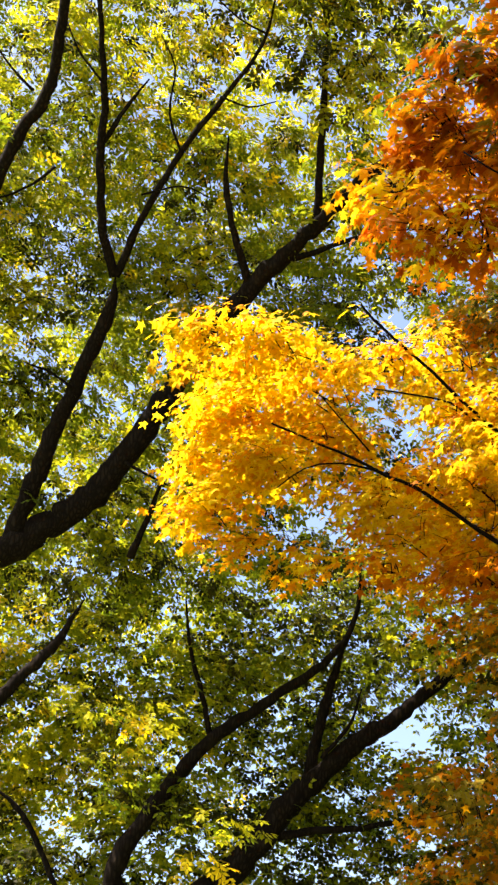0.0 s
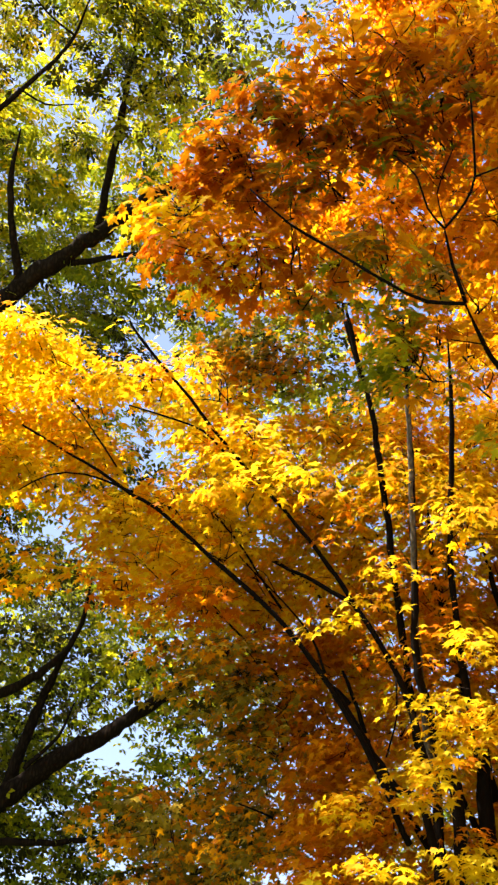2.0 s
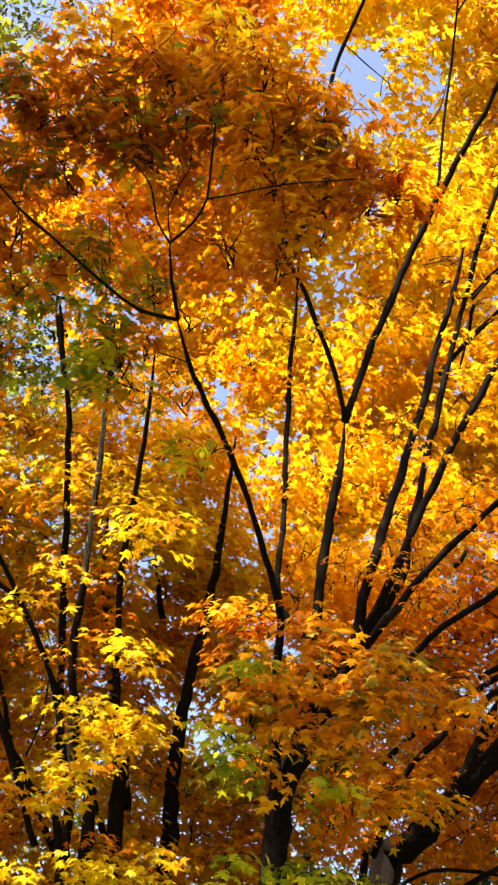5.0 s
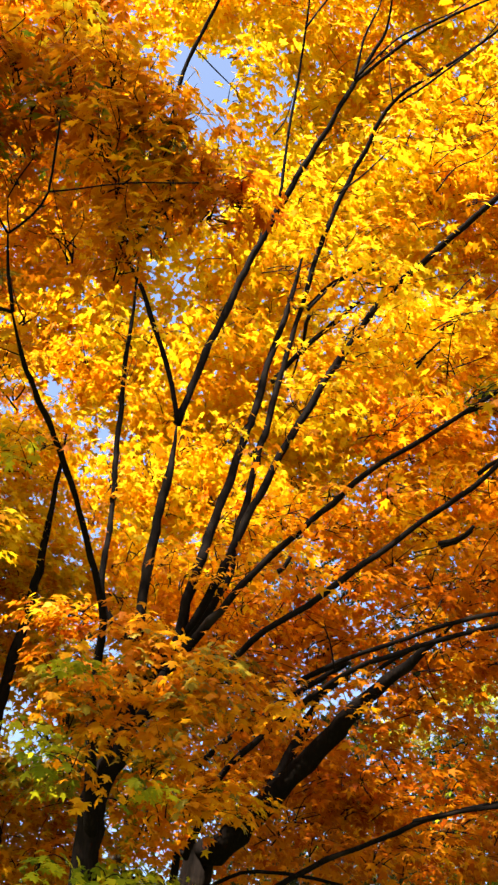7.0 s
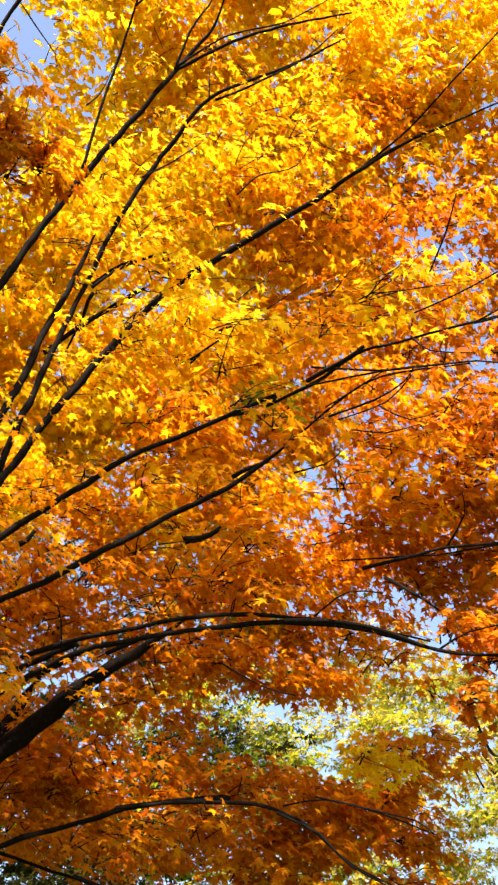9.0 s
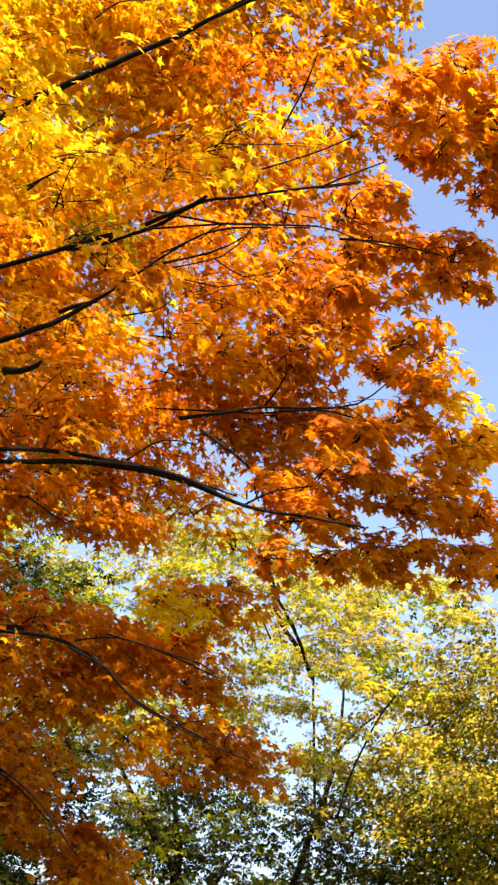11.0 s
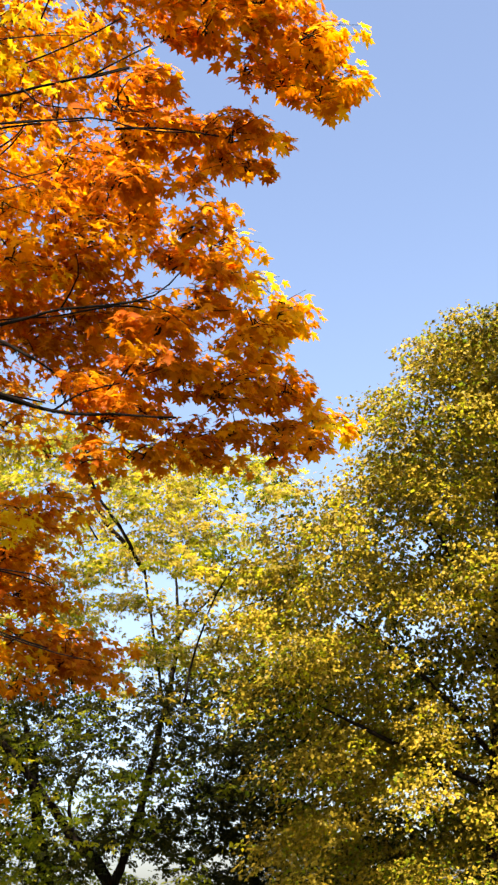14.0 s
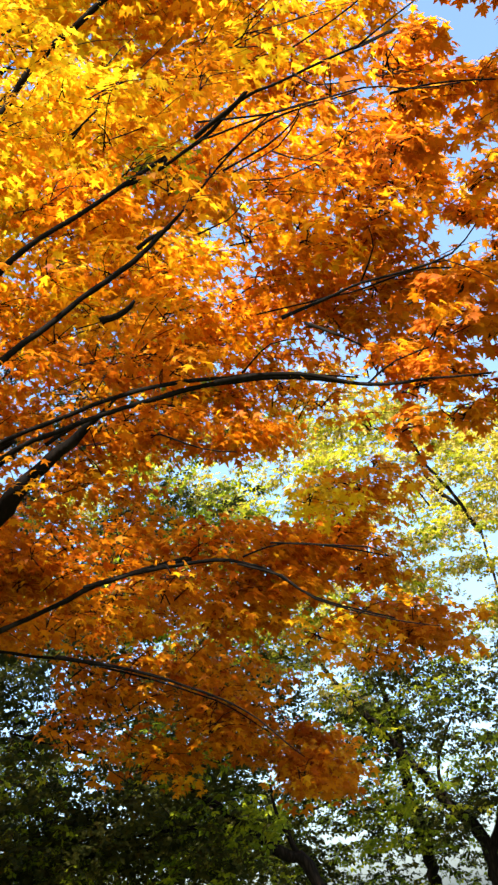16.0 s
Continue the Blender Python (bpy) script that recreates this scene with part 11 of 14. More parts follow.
spray(locust_tree, "ash_far", (21.43, 13.64, 8.25), (0.71, 0.48), PL, 0.135, 352, clump=0.26)
spray(locust_tree, "ash_far", (18.60, 15.15, 7.76), (1.08, 0.82), AG, 0.170, 364, clump=0.34)
spray(locust_tree, "ash_far", (20.25, 15.36, 7.39), (0.64, 0.42), PL, 0.135, 278, clump=0.26)
spray(locust_tree, "ash_far", (19.94, 13.40, 7.35), (0.71, 0.47), PL, 0.135, 342, clump=0.26)
spray(locust_tree, "ash_far", (21.04, 13.39, 7.14), (0.71, 0.48), PL, 0.135, 348, clump=0.26)
spray(locust_tree, "ash_far", (20.20, 12.27, 11.03), (0.60, 0.37), PL, 0.135, 183, clump=0.26)
spray(locust_tree, "ash_far", (20.36, 11.67, 10.24), (0.57, 0.35), PL, 0.135, 165, clump=0.26)
spray(locust_tree, "ash_far", (19.97, 10.27, 10.44), (0.75, 0.53), PL, 0.170, 88, clump=0.34)
spray(locust_tree, "ash_far", (21.20, 9.86, 10.41), (0.56, 0.35), PL, 0.135, 162, clump=0.26)
spray(locust_tree, "ash_far", (21.15, 8.80, 10.49), (0.91, 0.65), PL, 0.170, 129, clump=0.34)
spray(locust_tree, "ash_far", (22.02, 12.90, 10.19), (0.68, 0.42), PL, 0.135, 232, clump=0.26)
spray(locust_tree, "ash_far", (20.43, 11.12, 10.05), (0.59, 0.36), PL, 0.135, 174, clump=0.26)
spray(locust_tree, "ash_far", (20.09, 9.49, 9.70), (0.55, 0.34), PL, 0.135, 157, clump=0.26)
spray(locust_tree, "ash_far", (21.42, 9.38, 10.26), (0.65, 0.40), PL, 0.135, 208, clump=0.26)
spray(locust_tree, "ash_far", (22.81, 8.62, 10.28), (0.62, 0.38), PL, 0.135, 194, clump=0.26)
spray(locust_tree, "ash_far", (21.40, 11.84, 9.05), (0.56, 0.35), PL, 0.135, 160, clump=0.26)
spray(locust_tree, "ash_far", (22.38, 11.15, 9.91), (0.79, 0.49), PL, 0.135, 320, clump=0.26)
spray(locust_tree, "ash_far", (21.76, 10.29, 9.13), (0.53, 0.33), PL, 0.135, 145, clump=0.26)
spray(locust_tree, "ash_far", (22.83, 9.12, 9.58), (0.76, 0.47), PL, 0.135, 292, clump=0.26)
spray(locust_tree, "ash_far", (24.06, 7.18, 10.30), (0.76, 0.47), PL, 0.135, 292, clump=0.26)
spray(locust_tree, "ash_far", (20.36, 11.91, 8.03), (0.89, 0.63), PL, 0.170, 123, clump=0.34)
spray(locust_tree, "ash_far", (22.35, 11.90, 8.47), (0.65, 0.40), PL, 0.135, 212, clump=0.26)
spray(locust_tree, "ash_far", (22.77, 11.05, 8.72), (0.59, 0.36), PL, 0.135, 174, clump=0.26)
spray(locust_tree, "ash_far", (23.38, 8.61, 8.96), (0.93, 0.66), AG, 0.170, 226, clump=0.34)
spray(locust_tree, "ash_far", (20.18, 11.39, 7.60), (0.87, 0.63), PL, 0.170, 118, clump=0.34)
spray(locust_tree, "ash_far", (22.96, 11.29, 7.76), (0.59, 0.37), PL, 0.135, 177, clump=0.26)
spray(locust_tree, "ash_far", (21.36, 9.74, 7.72), (0.62, 0.38), PL, 0.135, 193, clump=0.26)
spray(locust_tree, "ash_far", (22.42, 7.61, 8.00), (0.50, 0.32), PL, 0.135, 128, clump=0.26)
spray(locust_tree, "ash_far", (23.73, 6.68, 8.33), (0.57, 0.36), PL, 0.135, 165, clump=0.26)
spray(locust_tree, "ash_far", (21.70, 12.30, 6.74), (0.54, 0.34), PL, 0.135, 145, clump=0.26)
spray(locust_tree, "ash_far", (20.54, 11.05, 6.73), (0.56, 0.35), PL, 0.135, 162, clump=0.26)
spray(locust_tree, "ash_far", (21.63, 10.46, 6.67), (0.60, 0.38), PL, 0.135, 183, clump=0.26)
spray(locust_tree, "ash_far", (21.74, 9.09, 6.79), (0.68, 0.42), PL, 0.135, 232, clump=0.26)
spray(locust_tree, "ash_far", (22.27, 8.11, 6.66), (0.62, 0.38), PL, 0.135, 192, clump=0.26)
spray(locust_tree, "ash_far", (22.59, 9.87, 6.62), (0.60, 0.38), PL, 0.135, 184, clump=0.26)
spray(locust_tree, "ash_far", (23.39, 8.63, 6.60), (0.61, 0.38), PL, 0.135, 189, clump=0.26)
spray(locust_tree, "ash_far", (24.18, 8.33, 6.53), (0.94, 0.68), AG, 0.170, 234, clump=0.34)
spray(locust_tree, "ash_far", (18.54, 11.59, 6.52), (0.53, 0.33), PL, 0.135, 79, clump=0.26)
spray(locust_tree, "ash_far", (19.20, 11.06, 6.50), (0.46, 0.28), PL, 0.135, 56, clump=0.26)
spray(locust_tree, "ash_far", (20.93, 9.76, 6.36), (0.58, 0.36), PL, 0.135, 91, clump=0.26)
spray(locust_tree, "ash_far", (18.56, 11.35, 5.85), (0.49, 0.30), PL, 0.135, 64, clump=0.26)
spray(locust_tree, "ash_far", (20.08, 11.16, 5.36), (0.77, 0.55), AD, 0.170, 74, clump=0.34)
spray(locust_tree, "ash_far", (20.57, 10.02, 5.54), (0.65, 0.46), AD, 0.170, 53, clump=0.34)
spray(locust_tree, "ash_far", (21.11, 9.33, 5.67), (0.54, 0.33), PL, 0.135, 79, clump=0.26)
spray(locust_tree, "ash_far", (21.13, 8.39, 5.54), (0.55, 0.34), PL, 0.135, 84, clump=0.26)
spray(locust_tree, "ash_far", (19.56, 11.26, 4.63), (0.67, 0.47), AG, 0.170, 55, clump=0.34)
spray(locust_tree, "ash_far", (21.19, 10.04, 4.69), (0.70, 0.50), AD, 0.170, 60, clump=0.34)
spray(locust_tree, "ash_far", (20.01, 8.50, 4.31), (0.76, 0.54), AD, 0.170, 83, clump=0.34)
spray(locust_tree, "ash_far", (20.21, 11.25, 3.96), (0.82, 0.59), AD, 0.170, 86, clump=0.34)
spray(locust_tree, "ash_far", (21.32, 9.76, 4.18), (0.68, 0.49), AD, 0.170, 58, clump=0.34)
spray(locust_tree, "ash_far", (21.00, 8.86, 3.78), (0.86, 0.61), AD, 0.170, 105, clump=0.34)
spray(locust_tree, "ash_far", (20.35, 11.81, 3.45), (0.65, 0.47), AD, 0.170, 53, clump=0.34)
spray(locust_tree, "ash_far", (19.38, 10.39, 3.40), (0.80, 0.57), AG, 0.170, 80, clump=0.34)
spray(locust_tree, "ash_far", (21.42, 9.38, 3.50), (0.89, 0.64), AD, 0.170, 115, clump=0.34)
spray(locust_tree, "ash_far", (19.98, 11.37, 2.78), (0.78, 0.56), AG, 0.170, 77, clump=0.34)
spray(locust_tree, "ash_far", (20.74, 8.30, 2.65), (0.67, 0.48), AD, 0.170, 63, clump=0.34)
spray(locust_tree, "ash_far", (21.69, 8.39, 1.68), (0.80, 0.57), AD, 0.170, 91, clump=0.34)
spray(locust_tree, "ash_far", (18.34, 9.41, 10.15), (0.47, 0.29), PL, 0.135, 87, clump=0.26)
spray(locust_tree, "ash_far", (19.83, 10.07, 10.38), (0.55, 0.34), PL, 0.135, 119, clump=0.26)
spray(locust_tree, "ash_far", (19.42, 8.25, 9.21), (0.49, 0.30), PL, 0.135, 94, clump=0.26)
spray(locust_tree, "ash_far", (20.26, 7.75, 9.62), (0.58, 0.35), PL, 0.135, 128, clump=0.26)
spray(locust_tree, "ash_far", (19.45, 10.13, 8.74), (0.58, 0.35), PL, 0.135, 128, clump=0.26)
spray(locust_tree, "ash_far", (20.65, 9.38, 9.08), (0.62, 0.38), PL, 0.135, 152, clump=0.26)
spray(locust_tree, "ash_far", (19.73, 8.38, 8.22), (0.58, 0.35), PL, 0.135, 128, clump=0.26)
spray(locust_tree, "ash_far", (19.89, 7.28, 8.83), (0.59, 0.36), PL, 0.135, 135, clump=0.26)
spray(locust_tree, "ash_far", (20.19, 9.09, 8.09), (0.65, 0.40), PL, 0.135, 162, clump=0.26)
spray(locust_tree, "ash_far", (20.43, 7.76, 8.07), (0.59, 0.36), PL, 0.135, 134, clump=0.26)
spray(locust_tree, "ash_far", (19.07, 9.47, 7.88), (0.49, 0.30), PL, 0.135, 94, clump=0.26)
spray(locust_tree, "ash_far", (20.88, 8.97, 7.69), (0.52, 0.32), PL, 0.135, 107, clump=0.26)
spray(locust_tree, "ash_far", (20.72, 7.65, 7.18), (0.62, 0.38), PL, 0.135, 152, clump=0.26)
spray(locust_tree, "ash_far", (20.43, 8.72, 6.72), (0.62, 0.38), PL, 0.135, 151, clump=0.26)
# Dark sprays behind the pale ones: the crown's inner shade as leaf colour
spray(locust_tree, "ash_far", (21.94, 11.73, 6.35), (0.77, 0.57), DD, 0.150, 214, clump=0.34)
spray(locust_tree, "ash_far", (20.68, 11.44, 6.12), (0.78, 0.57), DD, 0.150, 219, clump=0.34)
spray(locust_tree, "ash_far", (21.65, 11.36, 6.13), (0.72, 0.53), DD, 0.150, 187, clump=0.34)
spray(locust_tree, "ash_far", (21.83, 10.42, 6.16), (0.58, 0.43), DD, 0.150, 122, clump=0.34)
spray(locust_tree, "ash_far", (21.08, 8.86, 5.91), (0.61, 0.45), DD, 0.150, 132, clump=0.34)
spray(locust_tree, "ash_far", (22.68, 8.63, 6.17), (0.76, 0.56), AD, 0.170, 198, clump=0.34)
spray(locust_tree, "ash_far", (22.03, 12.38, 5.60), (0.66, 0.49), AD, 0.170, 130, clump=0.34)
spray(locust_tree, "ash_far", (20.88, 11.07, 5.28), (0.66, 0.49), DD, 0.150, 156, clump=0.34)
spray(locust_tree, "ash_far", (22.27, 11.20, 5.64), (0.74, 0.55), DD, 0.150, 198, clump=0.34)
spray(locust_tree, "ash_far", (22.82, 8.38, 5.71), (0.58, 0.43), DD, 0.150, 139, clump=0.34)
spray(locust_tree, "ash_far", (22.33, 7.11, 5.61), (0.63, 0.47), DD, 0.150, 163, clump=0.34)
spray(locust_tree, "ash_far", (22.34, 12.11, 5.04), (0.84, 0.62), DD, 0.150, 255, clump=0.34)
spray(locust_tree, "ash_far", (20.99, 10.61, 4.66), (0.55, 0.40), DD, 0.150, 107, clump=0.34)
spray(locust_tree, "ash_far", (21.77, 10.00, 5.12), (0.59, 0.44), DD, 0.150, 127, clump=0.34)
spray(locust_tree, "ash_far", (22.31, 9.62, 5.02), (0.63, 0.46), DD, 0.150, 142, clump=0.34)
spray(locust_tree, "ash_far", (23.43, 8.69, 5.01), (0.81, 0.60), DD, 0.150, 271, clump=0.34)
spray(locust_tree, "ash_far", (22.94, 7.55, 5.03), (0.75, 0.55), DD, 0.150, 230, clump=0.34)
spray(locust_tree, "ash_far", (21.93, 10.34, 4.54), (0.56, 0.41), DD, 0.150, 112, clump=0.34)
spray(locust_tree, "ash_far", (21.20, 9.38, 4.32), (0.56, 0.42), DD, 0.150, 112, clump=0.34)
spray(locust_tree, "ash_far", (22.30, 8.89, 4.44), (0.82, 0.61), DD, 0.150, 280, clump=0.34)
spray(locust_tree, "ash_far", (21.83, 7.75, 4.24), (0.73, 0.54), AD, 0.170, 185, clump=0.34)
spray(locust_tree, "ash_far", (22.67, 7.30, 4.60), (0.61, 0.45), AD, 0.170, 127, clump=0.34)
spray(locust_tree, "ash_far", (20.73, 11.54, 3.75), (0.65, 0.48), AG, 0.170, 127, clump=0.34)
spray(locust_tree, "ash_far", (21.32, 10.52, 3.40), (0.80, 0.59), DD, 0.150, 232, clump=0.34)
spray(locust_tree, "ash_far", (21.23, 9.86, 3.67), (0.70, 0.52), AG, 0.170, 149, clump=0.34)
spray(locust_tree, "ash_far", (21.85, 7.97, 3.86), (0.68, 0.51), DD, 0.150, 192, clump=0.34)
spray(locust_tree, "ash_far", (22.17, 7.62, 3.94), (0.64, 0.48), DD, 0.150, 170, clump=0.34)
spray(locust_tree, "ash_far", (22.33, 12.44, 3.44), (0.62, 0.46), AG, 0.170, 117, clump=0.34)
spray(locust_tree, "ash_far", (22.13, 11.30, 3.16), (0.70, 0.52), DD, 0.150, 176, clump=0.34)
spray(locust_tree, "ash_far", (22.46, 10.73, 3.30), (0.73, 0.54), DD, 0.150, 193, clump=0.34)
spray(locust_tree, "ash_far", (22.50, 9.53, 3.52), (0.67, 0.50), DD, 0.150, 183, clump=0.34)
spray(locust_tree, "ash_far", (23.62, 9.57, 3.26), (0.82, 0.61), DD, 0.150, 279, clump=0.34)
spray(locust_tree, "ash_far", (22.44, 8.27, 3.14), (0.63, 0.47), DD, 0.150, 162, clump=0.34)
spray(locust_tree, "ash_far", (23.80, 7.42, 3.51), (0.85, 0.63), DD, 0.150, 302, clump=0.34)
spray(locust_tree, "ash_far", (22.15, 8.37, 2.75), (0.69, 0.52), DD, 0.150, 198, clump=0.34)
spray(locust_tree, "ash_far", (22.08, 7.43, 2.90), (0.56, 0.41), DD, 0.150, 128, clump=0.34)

# Shaded tree low behind the maples; part of the shade is its near-black leaf tone
dark_ash = tree("ash_tree", (23.76, 15.45, -1.37), "shaded green ash tree behind the maples", "ash trees")
limb(dark_ash, "trunk", BARK_ASH, (23.76, 15.45, -1.47, 0.230), (23.77, 15.42, 2.51, 0.167), (23.38, 15.95, 3.18, 0.147), (22.81, 16.69, 3.78, 0.128), (22.20, 17.39, 4.49, 0.098), (21.94, 17.55, 5.38, 0.020))
limb(dark_ash, "limb", BARK_ASH, (22.67, 16.87, 3.93, 0.059), (22.36, 17.18, 4.58, 0.049), (22.25, 17.14, 5.44, 0.020))
limb(dark_ash, "limb", BARK_ASH, (23.71, 15.51, 2.64, 0.078), (23.46, 15.78, 3.64, 0.059), (23.81, 15.21, 3.91, 0.039), (24.41, 14.21, 4.07, 0.025))
spray(dark_ash, "ash_far", (21.25, 13.92, 3.83), (0.90, 0.60), AG, 0.170, 193, clump=0.30)
spray(dark_ash, "ash_far", (21.54, 13.49, 3.70), (0.90, 0.60), AD, 0.170, 193, clump=0.30)
spray(dark_ash, "ash_far", (20.95, 14.41, 3.47), (0.90, 0.60), AD, 0.170, 193, clump=0.30)
spray(dark_ash, "ash_far", (22.43, 12.09, 2.63), (0.90, 0.60), AD, 0.170, 193, clump=0.30)
spray(dark_ash, "ash_far", (22.18, 12.45, 3.48), (0.90, 0.60), AD, 0.170, 193, clump=0.30)
spray(dark_ash, "ash_far", (21.79, 13.11, 3.48), (0.90, 0.60), AD, 0.170, 193, clump=0.30)
spray(dark_ash, "ash_far", (21.13, 14.09, 3.84), (0.90, 0.60), AD, 0.170, 193, clump=0.30)
spray(dark_ash, "ash_far", (21.24, 14.07, 2.71), (0.90, 0.60), AD, 0.170, 193, clump=0.30)
spray(dark_ash, "ash_far", (22.29, 12.34, 2.65), (0.90, 0.60), AD, 0.170, 193, clump=0.30)
# Crown mass away from the trunk, added to shade the low growth behind
spray(dark_ash, "ash_far", (15.93, 13.87, 7.05), (1.20, 0.80), AD, 0.170, 351, clump=0.30)
spray(dark_ash, "ash_far", (17.46, 10.89, 7.49), (1.20, 0.80), PL, 0.170, 210, clump=0.30)
spray(dark_ash, "ash_far", (16.67, 12.14, 8.38), (1.20, 0.80), AD, 0.170, 351, clump=0.30)
spray(dark_ash, "ash_far", (15.82, 13.42, 6.92), (1.20, 0.80), AD, 0.170, 308, clump=0.30)
spray(dark_ash, "ash_far", (15.95, 10.67, 7.56), (1.20, 0.80), AG, 0.170, 210, clump=0.30)
spray(dark_ash, "ash_far", (16.50, 13.67, 7.96), (1.20, 0.80), AD, 0.170, 351, clump=0.30)
spray(dark_ash, "ash_far", (15.56, 11.48, 10.17), (1.20, 0.80), AD, 0.170, 351, clump=0.30)
spray(dark_ash, "ash_far", (15.40, 12.71, 7.96), (1.20, 0.80), AD, 0.170, 351, clump=0.30)
spray(dark_ash, "ash_far", (16.79, 12.81, 9.84), (1.20, 0.80), AD, 0.170, 351, clump=0.30)
spray(dark_ash, "ash_far", (17.06, 11.08, 6.83), (1.20, 0.80), AG, 0.170, 210, clump=0.30)
spray(dark_ash, "ash_far", (18.23, 12.26, 7.30), (1.20, 0.80), AG, 0.170, 210, clump=0.30)
spray(dark_ash, "ash_far", (22.27, 15.57, 1.16), (1.25, 0.90), AD, 0.170, 308, clump=0.32)
spray(dark_ash, "ash_far", (25.67, 9.88, 0.37), (1.25, 0.90), AD, 0.170, 351, clump=0.32)
spray(dark_ash, "ash_far", (20.56, 19.51, 0.87), (1.25, 0.90), AD, 0.170, 351, clump=0.32)
spray(dark_ash, "ash_far", (23.71, 16.66, 1.42), (1.25, 0.90), AG, 0.170, 308, clump=0.32)
spray(dark_ash, "ash_far", (26.30, 5.69, 1.86), (1.25, 0.90), AD, 0.170, 351, clump=0.32)
spray(dark_ash, "ash_far", (21.62, 17.06, 2.46), (1.25, 0.90), AD, 0.170, 308, clump=0.32)
spray(dark_ash, "ash_far", (25.52, 11.43, 1.95), (1.25, 0.90), AD, 0.170, 351, clump=0.32)
spray(dark_ash, "ash_far", (20.97, 18.60, 1.74), (1.25, 0.90), AG, 0.170, 308, clump=0.32)
spray(dark_ash, "ash_far", (21.18, 13.52, 2.45), (1.25, 0.90), AD, 0.170, 308, clump=0.32)
spray(dark_ash, "ash_far", (25.05, 12.24, 2.48), (1.25, 0.90), AD, 0.170, 308, clump=0.32)
spray(dark_ash, "ash_far", (27.45, 8.32, 1.23), (1.25, 0.90), AD, 0.170, 351, clump=0.32)
spray(dark_ash, "ash_far", (26.03, 6.28, 2.63), (1.25, 0.90), AD, 0.170, 351, clump=0.32)
spray(dark_ash, "ash_far", (24.96, 4.67, 0.55), (1.25, 0.90), AD, 0.170, 351, clump=0.32)
spray(dark_ash, "ash_far", (23.42, 16.86, 1.33), (1.25, 0.90), AD, 0.170, 308, clump=0.32)
spray(dark_ash, "ash_far", (24.59, 9.04, 1.52), (1.25, 0.90), AD, 0.170, 351, clump=0.32)
spray(dark_ash, "ash_far", (23.02, 12.94, 1.72), (1.25, 0.90), AD, 0.170, 308, clump=0.32)
spray(dark_ash, "ash_far", (26.57, 10.63, 1.97), (1.25, 0.90), AD, 0.170, 351, clump=0.32)
spray(dark_ash, "ash_far", (28.10, 4.30, 2.78), (1.25, 0.90), AD, 0.170, 351, clump=0.32)
spray(dark_ash, "ash_far", (24.33, 8.14, 2.44), (1.25, 0.90), AD, 0.170, 351, clump=0.32)
spray(dark_ash, "ash_far", (28.38, 3.66, 1.68), (1.25, 0.90), AD, 0.170, 351, clump=0.32)
spray(dark_ash, "ash_far", (24.73, 7.50, 2.36), (1.25, 0.90), AD, 0.170, 351, clump=0.32)
spray(dark_ash, "ash_far", (24.20, 9.88, 0.36), (1.25, 0.90), AD, 0.170, 351, clump=0.32)
spray(dark_ash, "ash_far", (28.37, 5.80, 0.43), (1.25, 0.90), AD, 0.170, 351, clump=0.32)
spray(dark_ash, "ash_far", (25.90, 6.25, 0.59), (1.25, 0.90), AD, 0.170, 351, clump=0.32)
spray(dark_ash, "ash_far", (23.59, 15.22, 2.47), (1.25, 0.90), AD, 0.170, 308, clump=0.32)
spray(dark_ash, "ash_far", (20.30, 18.49, 0.32), (1.25, 0.90), AD, 0.170, 308, clump=0.32)
spray(dark_ash, "ash_far", (25.21, 7.56, 2.49), (1.25, 0.90), AD, 0.170, 351, clump=0.32)
spray(dark_ash, "ash_far", (26.84, 3.17, 2.80), (1.25, 0.90), AD, 0.170, 351, clump=0.32)
spray(dark_ash, "ash_far", (21.41, 13.50, 1.76), (1.25, 0.90), AG, 0.170, 308, clump=0.32)
spray(dark_ash, "ash_far", (18.92, 17.53, 1.26), (1.25, 0.90), AD, 0.170, 351, clump=0.32)
spray(dark_ash, "ash_far", (23.95, 9.10, 0.31), (1.25, 0.90), AD, 0.170, 351, clump=0.32)
spray(dark_ash, "ash_far", (25.77, 5.02, 2.69), (1.25, 0.90), AD, 0.170, 351, clump=0.32)
spray(dark_ash, "ash_far", (26.11, 4.57, 1.40), (1.25, 0.90), AD, 0.170, 351, clump=0.32)
spray(dark_ash, "ash_far", (25.14, 11.32, 1.75), (1.25, 0.90), AD, 0.170, 351, clump=0.32)
# Mostly hidden upper crown, added to shade lower leaves; its tone is shade-dark too
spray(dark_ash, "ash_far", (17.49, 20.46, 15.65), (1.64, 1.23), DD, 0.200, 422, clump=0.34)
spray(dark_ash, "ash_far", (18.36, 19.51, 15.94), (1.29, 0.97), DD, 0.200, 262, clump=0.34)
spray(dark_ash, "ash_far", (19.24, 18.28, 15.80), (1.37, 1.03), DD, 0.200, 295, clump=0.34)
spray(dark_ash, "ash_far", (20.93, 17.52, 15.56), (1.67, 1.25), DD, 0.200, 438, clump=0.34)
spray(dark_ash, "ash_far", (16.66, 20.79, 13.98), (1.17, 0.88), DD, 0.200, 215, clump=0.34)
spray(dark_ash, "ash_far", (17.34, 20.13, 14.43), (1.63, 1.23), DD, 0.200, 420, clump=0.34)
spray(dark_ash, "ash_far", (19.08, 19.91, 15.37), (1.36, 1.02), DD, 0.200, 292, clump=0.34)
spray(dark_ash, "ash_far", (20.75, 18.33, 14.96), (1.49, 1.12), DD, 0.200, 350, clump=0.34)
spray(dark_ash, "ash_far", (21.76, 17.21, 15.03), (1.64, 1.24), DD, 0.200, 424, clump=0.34)
